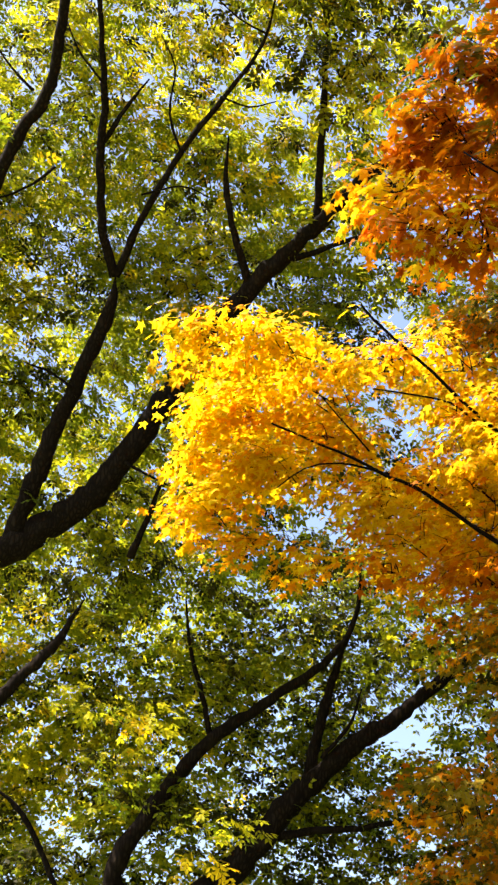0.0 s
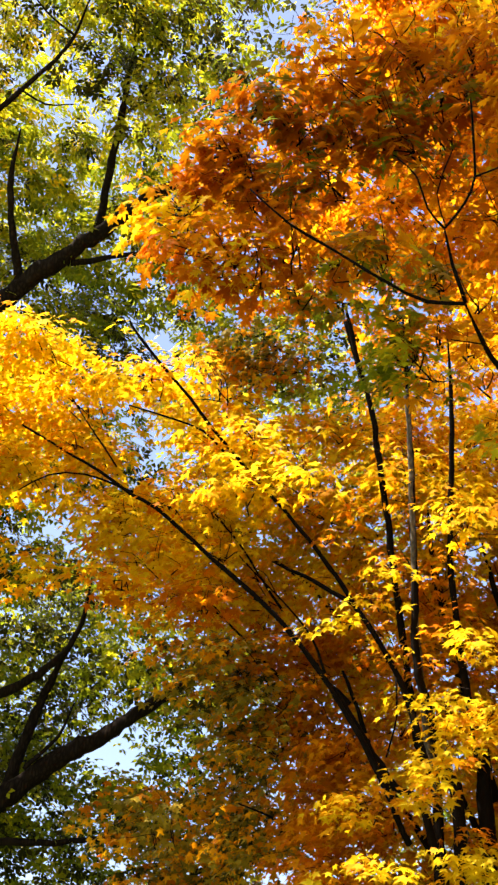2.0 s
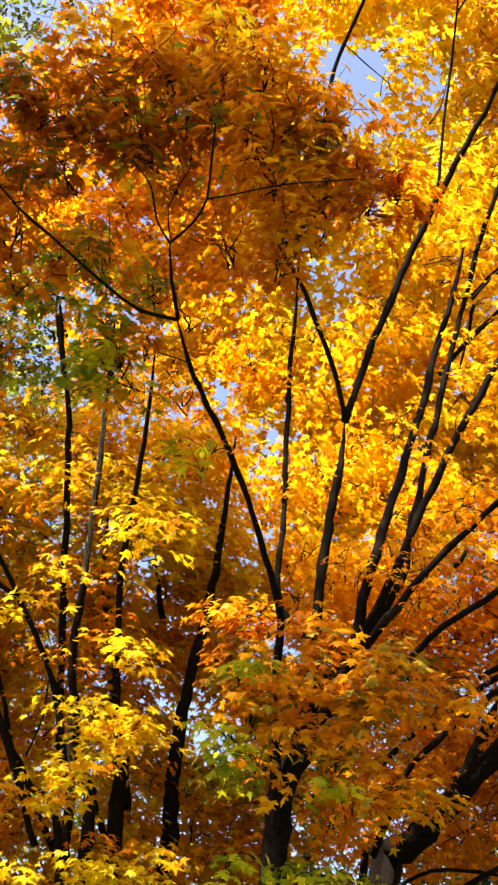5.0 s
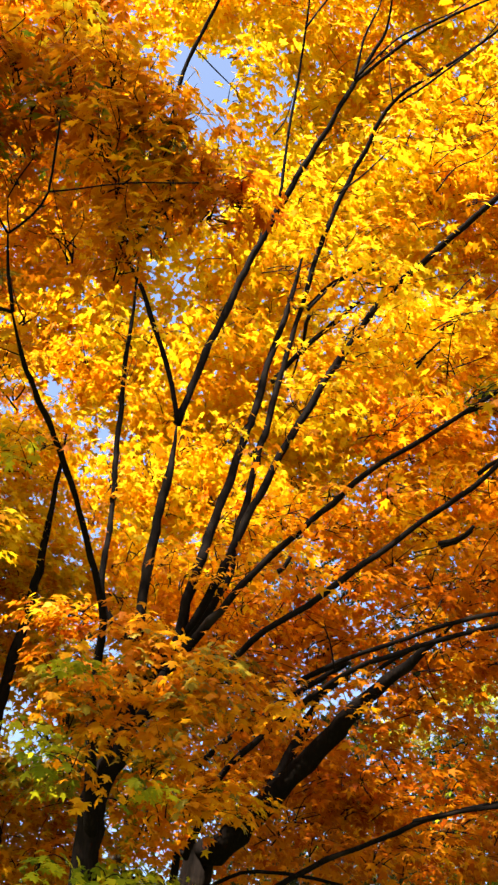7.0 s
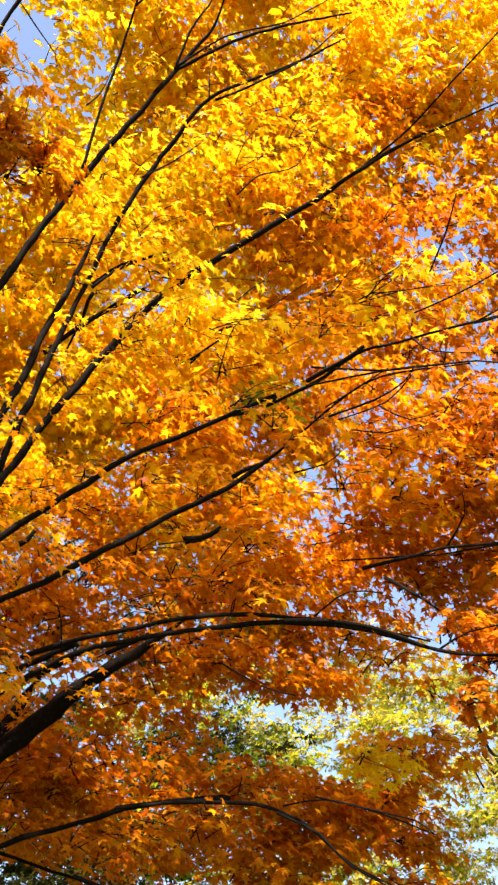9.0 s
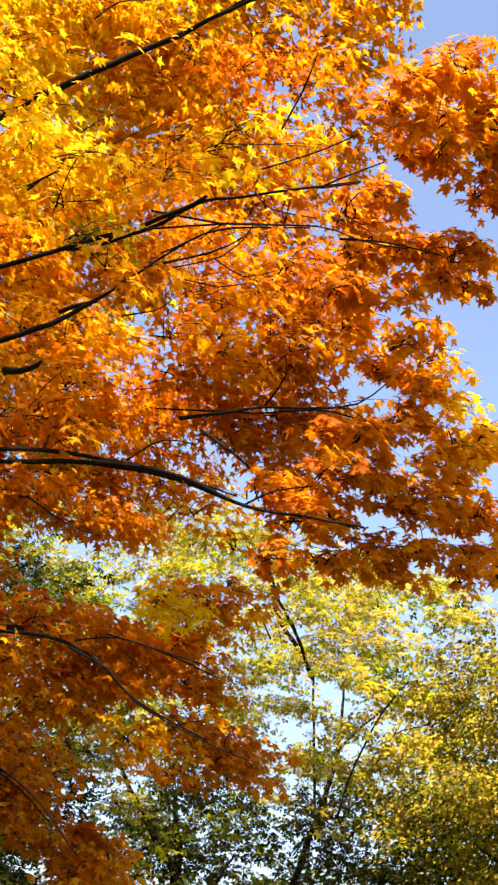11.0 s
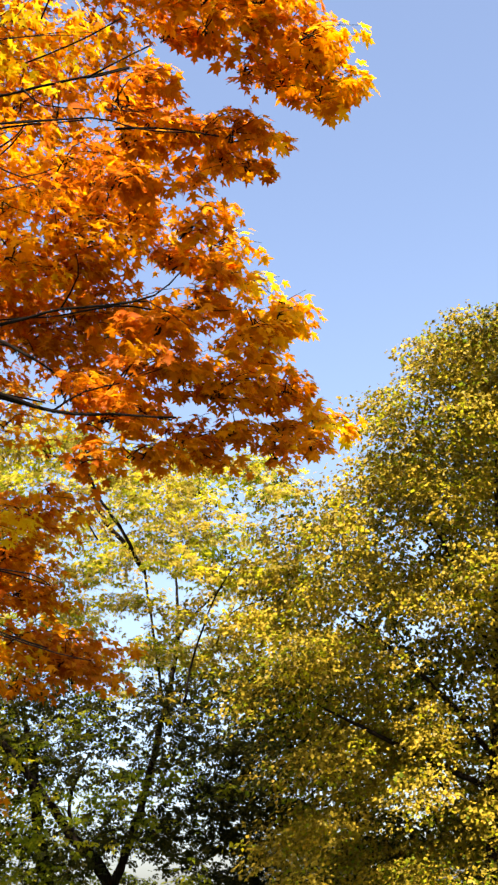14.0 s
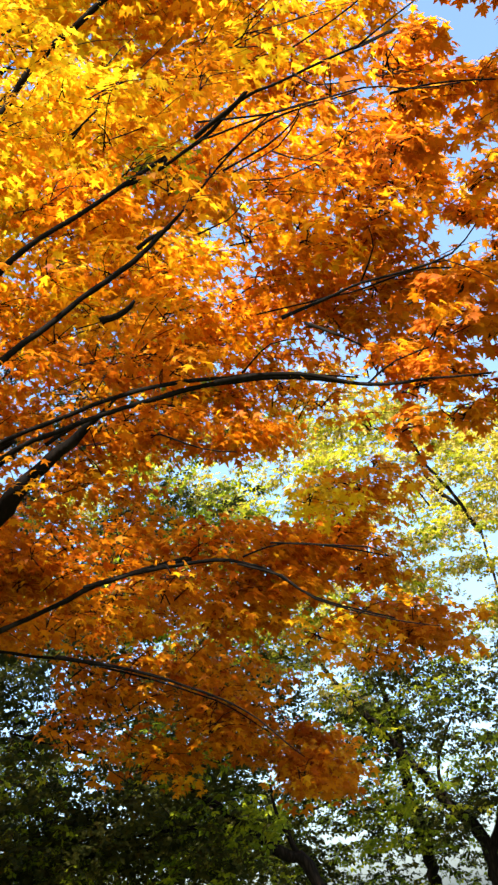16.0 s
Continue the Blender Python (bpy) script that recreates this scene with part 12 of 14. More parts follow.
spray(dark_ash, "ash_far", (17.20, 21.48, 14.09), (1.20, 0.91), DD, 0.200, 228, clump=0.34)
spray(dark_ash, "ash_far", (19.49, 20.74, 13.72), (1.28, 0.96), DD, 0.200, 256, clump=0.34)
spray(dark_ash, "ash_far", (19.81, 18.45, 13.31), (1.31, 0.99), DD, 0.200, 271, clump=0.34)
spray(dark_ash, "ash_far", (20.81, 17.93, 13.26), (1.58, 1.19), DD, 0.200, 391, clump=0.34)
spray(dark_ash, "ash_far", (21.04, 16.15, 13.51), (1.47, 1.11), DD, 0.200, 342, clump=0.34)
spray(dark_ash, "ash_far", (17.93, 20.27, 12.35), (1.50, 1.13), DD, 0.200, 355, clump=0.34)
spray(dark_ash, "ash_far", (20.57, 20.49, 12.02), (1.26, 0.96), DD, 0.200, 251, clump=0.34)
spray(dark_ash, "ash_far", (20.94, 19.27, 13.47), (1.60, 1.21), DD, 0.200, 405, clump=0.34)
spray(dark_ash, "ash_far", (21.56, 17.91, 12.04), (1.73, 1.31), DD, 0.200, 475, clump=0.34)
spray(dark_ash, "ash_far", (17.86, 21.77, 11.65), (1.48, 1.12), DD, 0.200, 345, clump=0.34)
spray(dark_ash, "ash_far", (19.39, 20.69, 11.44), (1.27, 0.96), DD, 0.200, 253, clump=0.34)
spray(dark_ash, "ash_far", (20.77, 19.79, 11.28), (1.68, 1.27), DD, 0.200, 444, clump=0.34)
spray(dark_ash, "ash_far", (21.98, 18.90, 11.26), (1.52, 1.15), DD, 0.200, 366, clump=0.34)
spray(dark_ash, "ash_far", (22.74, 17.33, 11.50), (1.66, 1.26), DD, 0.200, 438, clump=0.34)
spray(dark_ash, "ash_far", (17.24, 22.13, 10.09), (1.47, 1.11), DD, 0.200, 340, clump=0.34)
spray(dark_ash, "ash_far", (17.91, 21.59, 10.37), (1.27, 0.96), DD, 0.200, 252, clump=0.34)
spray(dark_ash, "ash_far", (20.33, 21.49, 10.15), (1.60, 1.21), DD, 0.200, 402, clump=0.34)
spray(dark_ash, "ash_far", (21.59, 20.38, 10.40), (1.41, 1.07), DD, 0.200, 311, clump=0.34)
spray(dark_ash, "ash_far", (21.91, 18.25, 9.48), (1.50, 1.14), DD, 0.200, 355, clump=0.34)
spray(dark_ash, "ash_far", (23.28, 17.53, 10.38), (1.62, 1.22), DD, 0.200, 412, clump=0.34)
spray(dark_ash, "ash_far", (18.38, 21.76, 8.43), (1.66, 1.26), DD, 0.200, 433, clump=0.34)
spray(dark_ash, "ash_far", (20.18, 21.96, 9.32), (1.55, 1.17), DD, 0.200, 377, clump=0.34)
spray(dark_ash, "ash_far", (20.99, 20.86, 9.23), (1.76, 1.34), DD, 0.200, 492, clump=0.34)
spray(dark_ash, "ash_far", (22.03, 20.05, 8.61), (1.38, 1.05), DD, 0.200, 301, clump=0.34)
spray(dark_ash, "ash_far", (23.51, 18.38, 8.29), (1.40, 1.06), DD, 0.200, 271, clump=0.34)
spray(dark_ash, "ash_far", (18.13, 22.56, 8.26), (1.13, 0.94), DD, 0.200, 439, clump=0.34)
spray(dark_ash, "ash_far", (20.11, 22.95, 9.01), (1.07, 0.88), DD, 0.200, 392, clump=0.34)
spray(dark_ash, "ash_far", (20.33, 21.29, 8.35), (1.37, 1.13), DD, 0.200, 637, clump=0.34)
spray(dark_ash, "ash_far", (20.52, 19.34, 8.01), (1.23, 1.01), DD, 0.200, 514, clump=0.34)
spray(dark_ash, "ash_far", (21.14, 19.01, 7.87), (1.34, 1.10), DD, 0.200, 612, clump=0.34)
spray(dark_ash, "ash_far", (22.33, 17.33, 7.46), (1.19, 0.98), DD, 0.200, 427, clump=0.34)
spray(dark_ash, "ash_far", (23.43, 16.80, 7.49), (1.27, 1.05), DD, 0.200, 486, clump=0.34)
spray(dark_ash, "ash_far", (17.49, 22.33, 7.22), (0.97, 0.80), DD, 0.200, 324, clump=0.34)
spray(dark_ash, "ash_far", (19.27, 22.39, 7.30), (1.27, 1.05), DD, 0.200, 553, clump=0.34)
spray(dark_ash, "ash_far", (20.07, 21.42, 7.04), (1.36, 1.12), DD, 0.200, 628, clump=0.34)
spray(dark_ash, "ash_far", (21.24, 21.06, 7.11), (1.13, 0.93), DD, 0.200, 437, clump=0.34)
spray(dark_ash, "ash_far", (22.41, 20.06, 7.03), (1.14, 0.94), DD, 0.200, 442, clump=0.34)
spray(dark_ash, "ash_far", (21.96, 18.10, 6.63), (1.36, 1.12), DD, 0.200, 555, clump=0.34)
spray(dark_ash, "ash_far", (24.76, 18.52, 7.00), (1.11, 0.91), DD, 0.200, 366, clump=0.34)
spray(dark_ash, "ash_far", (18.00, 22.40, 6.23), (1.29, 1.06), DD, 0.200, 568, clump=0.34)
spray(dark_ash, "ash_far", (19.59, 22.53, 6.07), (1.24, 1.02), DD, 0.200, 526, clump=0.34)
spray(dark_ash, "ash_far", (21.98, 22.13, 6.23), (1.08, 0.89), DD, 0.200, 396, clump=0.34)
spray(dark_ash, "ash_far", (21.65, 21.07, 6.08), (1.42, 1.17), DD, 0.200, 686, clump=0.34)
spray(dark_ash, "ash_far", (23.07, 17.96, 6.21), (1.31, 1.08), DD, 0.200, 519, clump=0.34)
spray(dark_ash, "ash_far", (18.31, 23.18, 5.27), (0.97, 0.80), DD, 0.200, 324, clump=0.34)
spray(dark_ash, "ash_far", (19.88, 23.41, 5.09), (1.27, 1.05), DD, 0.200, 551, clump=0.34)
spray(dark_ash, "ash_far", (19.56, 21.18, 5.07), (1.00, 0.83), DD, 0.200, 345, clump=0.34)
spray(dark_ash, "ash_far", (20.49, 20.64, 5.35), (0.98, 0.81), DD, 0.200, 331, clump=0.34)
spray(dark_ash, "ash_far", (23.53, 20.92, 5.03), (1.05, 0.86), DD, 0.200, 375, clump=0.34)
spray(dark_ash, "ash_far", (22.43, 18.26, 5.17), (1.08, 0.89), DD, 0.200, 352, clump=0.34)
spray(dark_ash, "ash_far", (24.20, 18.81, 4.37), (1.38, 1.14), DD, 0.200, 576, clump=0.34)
spray(dark_ash, "ash_far", (25.58, 18.22, 4.86), (1.32, 1.09), DD, 0.200, 522, clump=0.34)
spray(dark_ash, "ash_far", (18.46, 22.41, 4.39), (1.32, 1.09), DD, 0.200, 599, clump=0.34)
spray(dark_ash, "ash_far", (19.33, 22.25, 4.78), (1.33, 1.10), DD, 0.200, 605, clump=0.34)
spray(dark_ash, "ash_far", (20.04, 21.16, 4.28), (1.23, 1.02), DD, 0.200, 519, clump=0.34)
spray(dark_ash, "ash_far", (22.03, 21.15, 3.82), (0.99, 0.82), DD, 0.200, 336, clump=0.34)
spray(dark_ash, "ash_far", (24.40, 19.93, 3.93), (1.21, 0.99), DD, 0.200, 436, clump=0.34)
spray(dark_ash, "ash_far", (23.32, 17.66, 3.83), (1.35, 1.12), DD, 0.200, 550, clump=0.34)
spray(dark_ash, "ash_far", (19.06, 23.22, 3.53), (1.02, 0.84), DD, 0.200, 357, clump=0.34)
spray(dark_ash, "ash_far", (19.40, 21.24, 3.35), (1.05, 0.87), DD, 0.200, 376, clump=0.34)
spray(dark_ash, "ash_far", (21.38, 21.58, 3.93), (1.30, 1.07), DD, 0.200, 573, clump=0.34)
spray(dark_ash, "ash_far", (21.35, 20.03, 3.20), (1.09, 0.90), DD, 0.200, 406, clump=0.34)
spray(dark_ash, "ash_far", (22.01, 18.97, 3.08), (0.96, 0.79), DD, 0.200, 275, clump=0.34)
spray(dark_ash, "ash_far", (24.90, 19.21, 3.43), (1.25, 1.03), DD, 0.200, 472, clump=0.34)
spray(dark_ash, "ash_far", (23.97, 16.40, 2.74), (1.20, 0.99), DD, 0.200, 432, clump=0.34)
spray(dark_ash, "ash_far", (19.80, 24.21, 2.78), (1.00, 0.82), DD, 0.200, 340, clump=0.34)
spray(dark_ash, "ash_far", (20.38, 23.29, 2.78), (1.14, 0.94), DD, 0.200, 444, clump=0.34)
spray(dark_ash, "ash_far", (21.17, 21.91, 2.72), (1.13, 0.93), DD, 0.200, 433, clump=0.34)
spray(dark_ash, "ash_far", (22.77, 20.35, 2.06), (1.42, 1.17), DD, 0.200, 609, clump=0.34)
spray(dark_ash, "ash_far", (23.91, 17.71, 2.16), (1.35, 1.11), DD, 0.200, 550, clump=0.34)
spray(dark_ash, "ash_far", (24.99, 17.27, 1.76), (1.04, 0.86), DD, 0.200, 327, clump=0.34)
spray(dark_ash, "ash_far", (25.30, 9.42, 6.27), (0.93, 0.68), AD, 0.170, 102, clump=0.34)
spray(dark_ash, "ash_far", (23.15, 12.22, 5.53), (1.07, 0.78), AG, 0.170, 135, clump=0.34)
spray(dark_ash, "ash_far", (24.59, 10.18, 5.10), (0.87, 0.64), AG, 0.170, 89, clump=0.34)
spray(dark_ash, "ash_far", (21.54, 13.35, 4.77), (1.00, 0.73), AG, 0.170, 117, clump=0.34)
spray(dark_ash, "ash_far", (24.03, 13.62, 5.22), (0.97, 0.71), AG, 0.170, 112, clump=0.34)
spray(dark_ash, "ash_far", (24.72, 12.31, 4.36), (0.98, 0.72), AG, 0.170, 99, clump=0.34)
spray(dark_ash, "ash_far", (25.24, 11.72, 4.54), (1.02, 0.74), AG, 0.170, 121, clump=0.34)
spray(dark_ash, "ash_far", (22.11, 13.07, 4.20), (0.80, 0.59), AG, 0.170, 75, clump=0.34)
spray(dark_ash, "ash_far", (22.30, 12.09, 3.76), (0.92, 0.67), AD, 0.170, 86, clump=0.34)
spray(dark_ash, "ash_far", (23.99, 11.61, 3.71), (1.05, 0.77), AD, 0.170, 113, clump=0.34)
spray(dark_ash, "ash_far", (25.43, 11.94, 2.85), (0.95, 0.70), AD, 0.170, 92, clump=0.34)
spray(dark_ash, "ash_far", (22.40, 12.89, 1.60), (0.92, 0.67), AD, 0.170, 86, clump=0.34)
spray(dark_ash, "ash_far", (24.27, 10.55, 1.58), (0.82, 0.60), AD, 0.170, 79, clump=0.34)
spray(dark_ash, "ash_far", (5.41, 18.23, 15.77), (1.07, 0.90), AG, 0.170, 217, clump=0.34)
spray(dark_ash, "ash_far", (4.76, 16.49, 14.13), (0.75, 0.63), AG, 0.170, 106, clump=0.34)
spray(dark_ash, "ash_far", (5.58, 18.50, 14.13), (1.04, 0.87), AG, 0.170, 206, clump=0.34)
spray(dark_ash, "ash_far", (6.20, 17.00, 14.16), (0.98, 0.82), AG, 0.170, 180, clump=0.34)
spray(dark_ash, "ash_far", (6.12, 17.52, 13.26), (0.90, 0.75), AG, 0.170, 155, clump=0.34)
spray(dark_ash, "ash_far", (6.12, 19.12, 13.15), (0.74, 0.62), AG, 0.170, 103, clump=0.34)
spray(dark_ash, "ash_far", (6.03, 17.22, 12.40), (0.70, 0.59), AG, 0.170, 93, clump=0.34)
spray(dark_ash, "ash_far", (7.43, 19.70, 12.94), (0.76, 0.63), AG, 0.170, 109, clump=0.34)
spray(dark_ash, "ash_far", (6.75, 19.53, 11.16), (0.73, 0.61), AG, 0.170, 101, clump=0.34)
spray(dark_ash, "ash_far", (7.81, 19.81, 12.18), (0.99, 0.82), AG, 0.170, 183, clump=0.34)
spray(dark_ash, "ash_far", (7.60, 20.65, 11.18), (0.93, 0.77), AG, 0.170, 163, clump=0.34)
spray(dark_ash, "ash_far", (6.77, 19.07, 9.49), (0.82, 0.68), AG, 0.170, 125, clump=0.34)
spray(dark_ash, "ash_far", (8.45, 20.08, 10.49), (0.87, 0.72), AG, 0.170, 143, clump=0.34)
spray(dark_ash, "ash_far", (7.95, 20.91, 9.23), (1.06, 0.87), AG, 0.170, 210, clump=0.34)
spray(dark_ash, "ash_far", (7.67, 18.18, 7.86), (0.68, 0.56), AG, 0.170, 87, clump=0.34)
spray(dark_ash, "ash_far", (8.58, 20.48, 7.70), (1.07, 0.89), AG, 0.170, 218, clump=0.34)
spray(dark_ash, "ash_far", (7.62, 19.16, 6.56), (0.74, 0.61), AG, 0.170, 103, clump=0.34)
spray(dark_ash, "ash_far", (8.53, 19.02, 6.87), (0.69, 0.57), AG, 0.170, 90, clump=0.34)
spray(dark_ash, "ash_far", (7.95, 19.06, 6.05), (0.95, 0.78), AG, 0.170, 170, clump=0.34)
spray(dark_ash, "ash_far", (7.97, 19.67, 5.35), (1.01, 0.83), AG, 0.170, 194, clump=0.34)
spray(dark_ash, "ash_far", (8.77, 20.05, 5.48), (0.78, 0.64), AG, 0.170, 113, clump=0.34)
spray(dark_ash, "ash_far", (9.60, 17.65, 10.32), (1.01, 0.84), DD, 0.200, 105, clump=0.34)
spray(dark_ash, "ash_far", (9.07, 15.35, 9.70), (0.89, 0.74), AD, 0.170, 135, clump=0.34)
spray(dark_ash, "ash_far", (9.52, 14.74, 9.08), (0.74, 0.61), DD, 0.200, 55, clump=0.34)
spray(dark_ash, "ash_far", (10.71, 15.21, 9.22), (0.92, 0.76), AD, 0.170, 143, clump=0.34)
spray(dark_ash, "ash_far", (14.03, 17.04, 10.65), (0.83, 0.69), DD, 0.200, 70, clump=0.34)
spray(dark_ash, "ash_far", (12.81, 18.15, 9.63), (0.91, 0.75), DD, 0.200, 83, clump=0.34)
spray(dark_ash, "ash_far", (13.11, 15.79, 9.23), (0.94, 0.77), DD, 0.200, 88, clump=0.34)
spray(dark_ash, "ash_far", (13.94, 15.63, 9.57), (0.73, 0.60), DD, 0.200, 54, clump=0.34)
spray(dark_ash, "ash_far", (13.19, 13.61, 8.61), (0.93, 0.77), AD, 0.170, 148, clump=0.34)
spray(dark_ash, "ash_far", (9.25, 18.91, 8.58), (0.89, 0.73), DD, 0.200, 79, clump=0.34)
spray(dark_ash, "ash_far", (12.04, 18.71, 8.76), (0.77, 0.64), DD, 0.200, 60, clump=0.34)
spray(dark_ash, "ash_far", (13.57, 18.46, 9.40), (1.07, 0.88), DD, 0.200, 115, clump=0.34)
spray(dark_ash, "ash_far", (11.77, 14.51, 7.89), (0.83, 0.68), AD, 0.170, 116, clump=0.34)
spray(dark_ash, "ash_far", (14.69, 16.00, 8.94), (1.04, 0.86), DD, 0.200, 109, clump=0.34)
spray(dark_ash, "ash_far", (8.12, 16.53, 6.81), (0.61, 0.50), AD, 0.170, 63, clump=0.34)
spray(dark_ash, "ash_far", (12.76, 18.08, 8.04), (1.07, 0.88), DD, 0.200, 117, clump=0.34)
spray(dark_ash, "ash_far", (12.54, 15.32, 7.14), (0.84, 0.70), DD, 0.200, 72, clump=0.34)
spray(dark_ash, "ash_far", (14.46, 16.37, 8.13), (0.83, 0.69), DD, 0.200, 70, clump=0.34)
spray(dark_ash, "ash_far", (7.89, 16.85, 6.21), (0.61, 0.50), DD, 0.200, 37, clump=0.34)
spray(dark_ash, "ash_far", (9.63, 18.10, 7.01), (0.86, 0.71), DD, 0.200, 75, clump=0.34)
spray(dark_ash, "ash_far", (9.40, 15.89, 6.01), (0.79, 0.65), AD, 0.170, 105, clump=0.34)
spray(dark_ash, "ash_far", (12.41, 19.28, 6.98), (1.01, 0.83), AD, 0.170, 172, clump=0.34)
spray(dark_ash, "ash_far", (13.41, 17.58, 7.15), (0.75, 0.62), DD, 0.200, 57, clump=0.34)
spray(dark_ash, "ash_far", (13.78, 14.81, 7.02), (0.92, 0.76), AD, 0.170, 144, clump=0.34)
spray(dark_ash, "ash_far", (9.96, 19.92, 5.87), (1.00, 0.82), DD, 0.200, 100, clump=0.34)
spray(dark_ash, "ash_far", (11.01, 19.62, 5.69), (0.76, 0.63), DD, 0.200, 58, clump=0.34)
spray(dark_ash, "ash_far", (12.06, 18.57, 5.88), (0.73, 0.60), DD, 0.200, 53, clump=0.34)
spray(dark_ash, "ash_far", (12.95, 19.06, 6.53), (0.76, 0.62), DD, 0.200, 58, clump=0.34)
spray(dark_ash, "ash_far", (14.06, 16.20, 5.82), (0.72, 0.60), AD, 0.170, 89, clump=0.34)
spray(dark_ash, "ash_far", (14.20, 14.63, 5.96), (0.78, 0.64), DD, 0.200, 61, clump=0.34)
spray(dark_ash, "ash_far", (2.59, 16.90, 14.90), (0.60, 0.48), AD, 0.170, 66, clump=0.34)
spray(dark_ash, "ash_far", (2.76, 17.11, 13.84), (0.61, 0.49), AG, 0.170, 67, clump=0.34)
spray(dark_ash, "ash_far", (3.16, 15.30, 13.19), (0.78, 0.62), AD, 0.170, 110, clump=0.34)
spray(dark_ash, "ash_far", (3.11, 15.89, 12.95), (0.75, 0.60), AD, 0.170, 102, clump=0.34)
spray(dark_ash, "ash_far", (3.73, 15.83, 12.69), (0.74, 0.59), AD, 0.170, 99, clump=0.34)
spray(dark_ash, "ash_far", (3.53, 16.85, 12.75), (0.59, 0.48), AD, 0.170, 64, clump=0.34)
spray(dark_ash, "ash_far", (4.33, 16.24, 12.50), (0.63, 0.50), AD, 0.170, 71, clump=0.34)
spray(dark_ash, "ash_far", (4.83, 15.59, 12.29), (0.54, 0.43), AD, 0.170, 54, clump=0.34)
spray(dark_ash, "ash_far", (5.91, 17.05, 13.01), (0.78, 0.63), AD, 0.170, 112, clump=0.34)
spray(dark_ash, "ash_far", (1.25, 11.90, 16.51), (0.65, 0.55), AD, 0.170, 86, clump=0.34)
spray(dark_ash, "ash_far", (2.09, 11.72, 16.53), (0.87, 0.74), AG, 0.170, 155, clump=0.34)
spray(dark_ash, "ash_far", (2.83, 12.53, 18.52), (0.70, 0.61), AG, 0.170, 102, clump=0.34)
spray(dark_ash, "ash_far", (2.02, 12.02, 16.18), (0.80, 0.69), AG, 0.170, 133, clump=0.34)
spray(dark_ash, "ash_far", (2.67, 11.72, 16.52), (0.89, 0.76), AD, 0.170, 164, clump=0.34)
spray(dark_ash, "ash_far", (1.84, 13.06, 16.36), (0.72, 0.61), AG, 0.170, 106, clump=0.34)
spray(dark_ash, "ash_far", (3.16, 13.05, 17.06), (0.87, 0.74), AG, 0.170, 157, clump=0.34)
spray(dark_ash, "ash_far", (2.40, 13.64, 16.73), (0.78, 0.66), AD, 0.170, 125, clump=0.34)

# Small ash in the shade of the maples; shade is also put into its leaf tones
shade_ash = tree("ash_tree", (13.63, 8.37, -0.67), "small shaded ash with a dark leaning stem and green leaves toned dark for shade", "ash trees")
limb(shade_ash, "trunk", BARK_ASH, (13.63, 8.37, -0.77, 0.110), (13.43, 8.69, 2.00, 0.085), (13.19, 9.02, 2.42, 0.075), (12.96, 9.32, 2.73, 0.065), (12.66, 9.66, 3.14, 0.050), (12.43, 9.90, 3.47, 0.020))
limb(shade_ash, "limb", BARK_ASH, (13.39, 8.74, 2.06, 0.045), (13.27, 8.89, 2.48, 0.037), (13.16, 9.00, 2.90, 0.028), (13.12, 9.01, 3.25, 0.020), sides=6)
limb(shade_ash, "limb", BARK_ASH, (12.96, 9.32, 2.73, 0.040), (12.58, 9.81, 2.85, 0.032), (12.08, 10.41, 2.85, 0.023), (11.52, 11.01, 3.01, 0.015), sides=6)
limb(shade_ash, "limb", BARK_ASH, (12.66, 9.66, 3.14, 0.030), (12.19, 10.31, 3.66, 0.024), (11.68, 10.97, 3.97, 0.018), (11.18, 11.56, 4.27, 0.012), sides=6)
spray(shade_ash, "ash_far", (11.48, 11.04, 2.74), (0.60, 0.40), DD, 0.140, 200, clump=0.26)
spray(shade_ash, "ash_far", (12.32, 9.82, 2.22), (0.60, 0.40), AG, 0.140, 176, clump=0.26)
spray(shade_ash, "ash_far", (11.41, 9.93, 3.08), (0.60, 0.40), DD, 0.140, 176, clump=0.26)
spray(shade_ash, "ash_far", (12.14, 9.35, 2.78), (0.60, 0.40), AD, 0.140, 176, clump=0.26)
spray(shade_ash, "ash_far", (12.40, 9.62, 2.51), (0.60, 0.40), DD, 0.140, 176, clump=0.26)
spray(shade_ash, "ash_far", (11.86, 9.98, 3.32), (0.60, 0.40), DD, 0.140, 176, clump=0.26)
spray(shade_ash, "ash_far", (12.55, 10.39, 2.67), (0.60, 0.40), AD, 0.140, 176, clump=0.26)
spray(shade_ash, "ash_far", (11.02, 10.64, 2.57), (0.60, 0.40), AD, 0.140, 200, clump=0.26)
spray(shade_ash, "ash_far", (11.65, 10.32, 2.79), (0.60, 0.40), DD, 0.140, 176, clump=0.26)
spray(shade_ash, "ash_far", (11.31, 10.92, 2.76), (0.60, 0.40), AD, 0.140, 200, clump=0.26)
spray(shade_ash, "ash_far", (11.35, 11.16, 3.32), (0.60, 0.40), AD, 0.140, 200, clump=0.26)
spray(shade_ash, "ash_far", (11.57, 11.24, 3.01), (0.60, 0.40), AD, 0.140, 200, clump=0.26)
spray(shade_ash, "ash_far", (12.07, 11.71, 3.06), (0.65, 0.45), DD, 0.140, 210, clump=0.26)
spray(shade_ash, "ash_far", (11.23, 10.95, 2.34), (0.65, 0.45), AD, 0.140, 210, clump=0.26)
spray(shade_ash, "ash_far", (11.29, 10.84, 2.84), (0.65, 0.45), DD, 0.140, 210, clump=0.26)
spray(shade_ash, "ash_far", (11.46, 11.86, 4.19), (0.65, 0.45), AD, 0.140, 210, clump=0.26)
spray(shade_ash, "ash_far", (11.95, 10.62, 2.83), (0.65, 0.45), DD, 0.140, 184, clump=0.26)
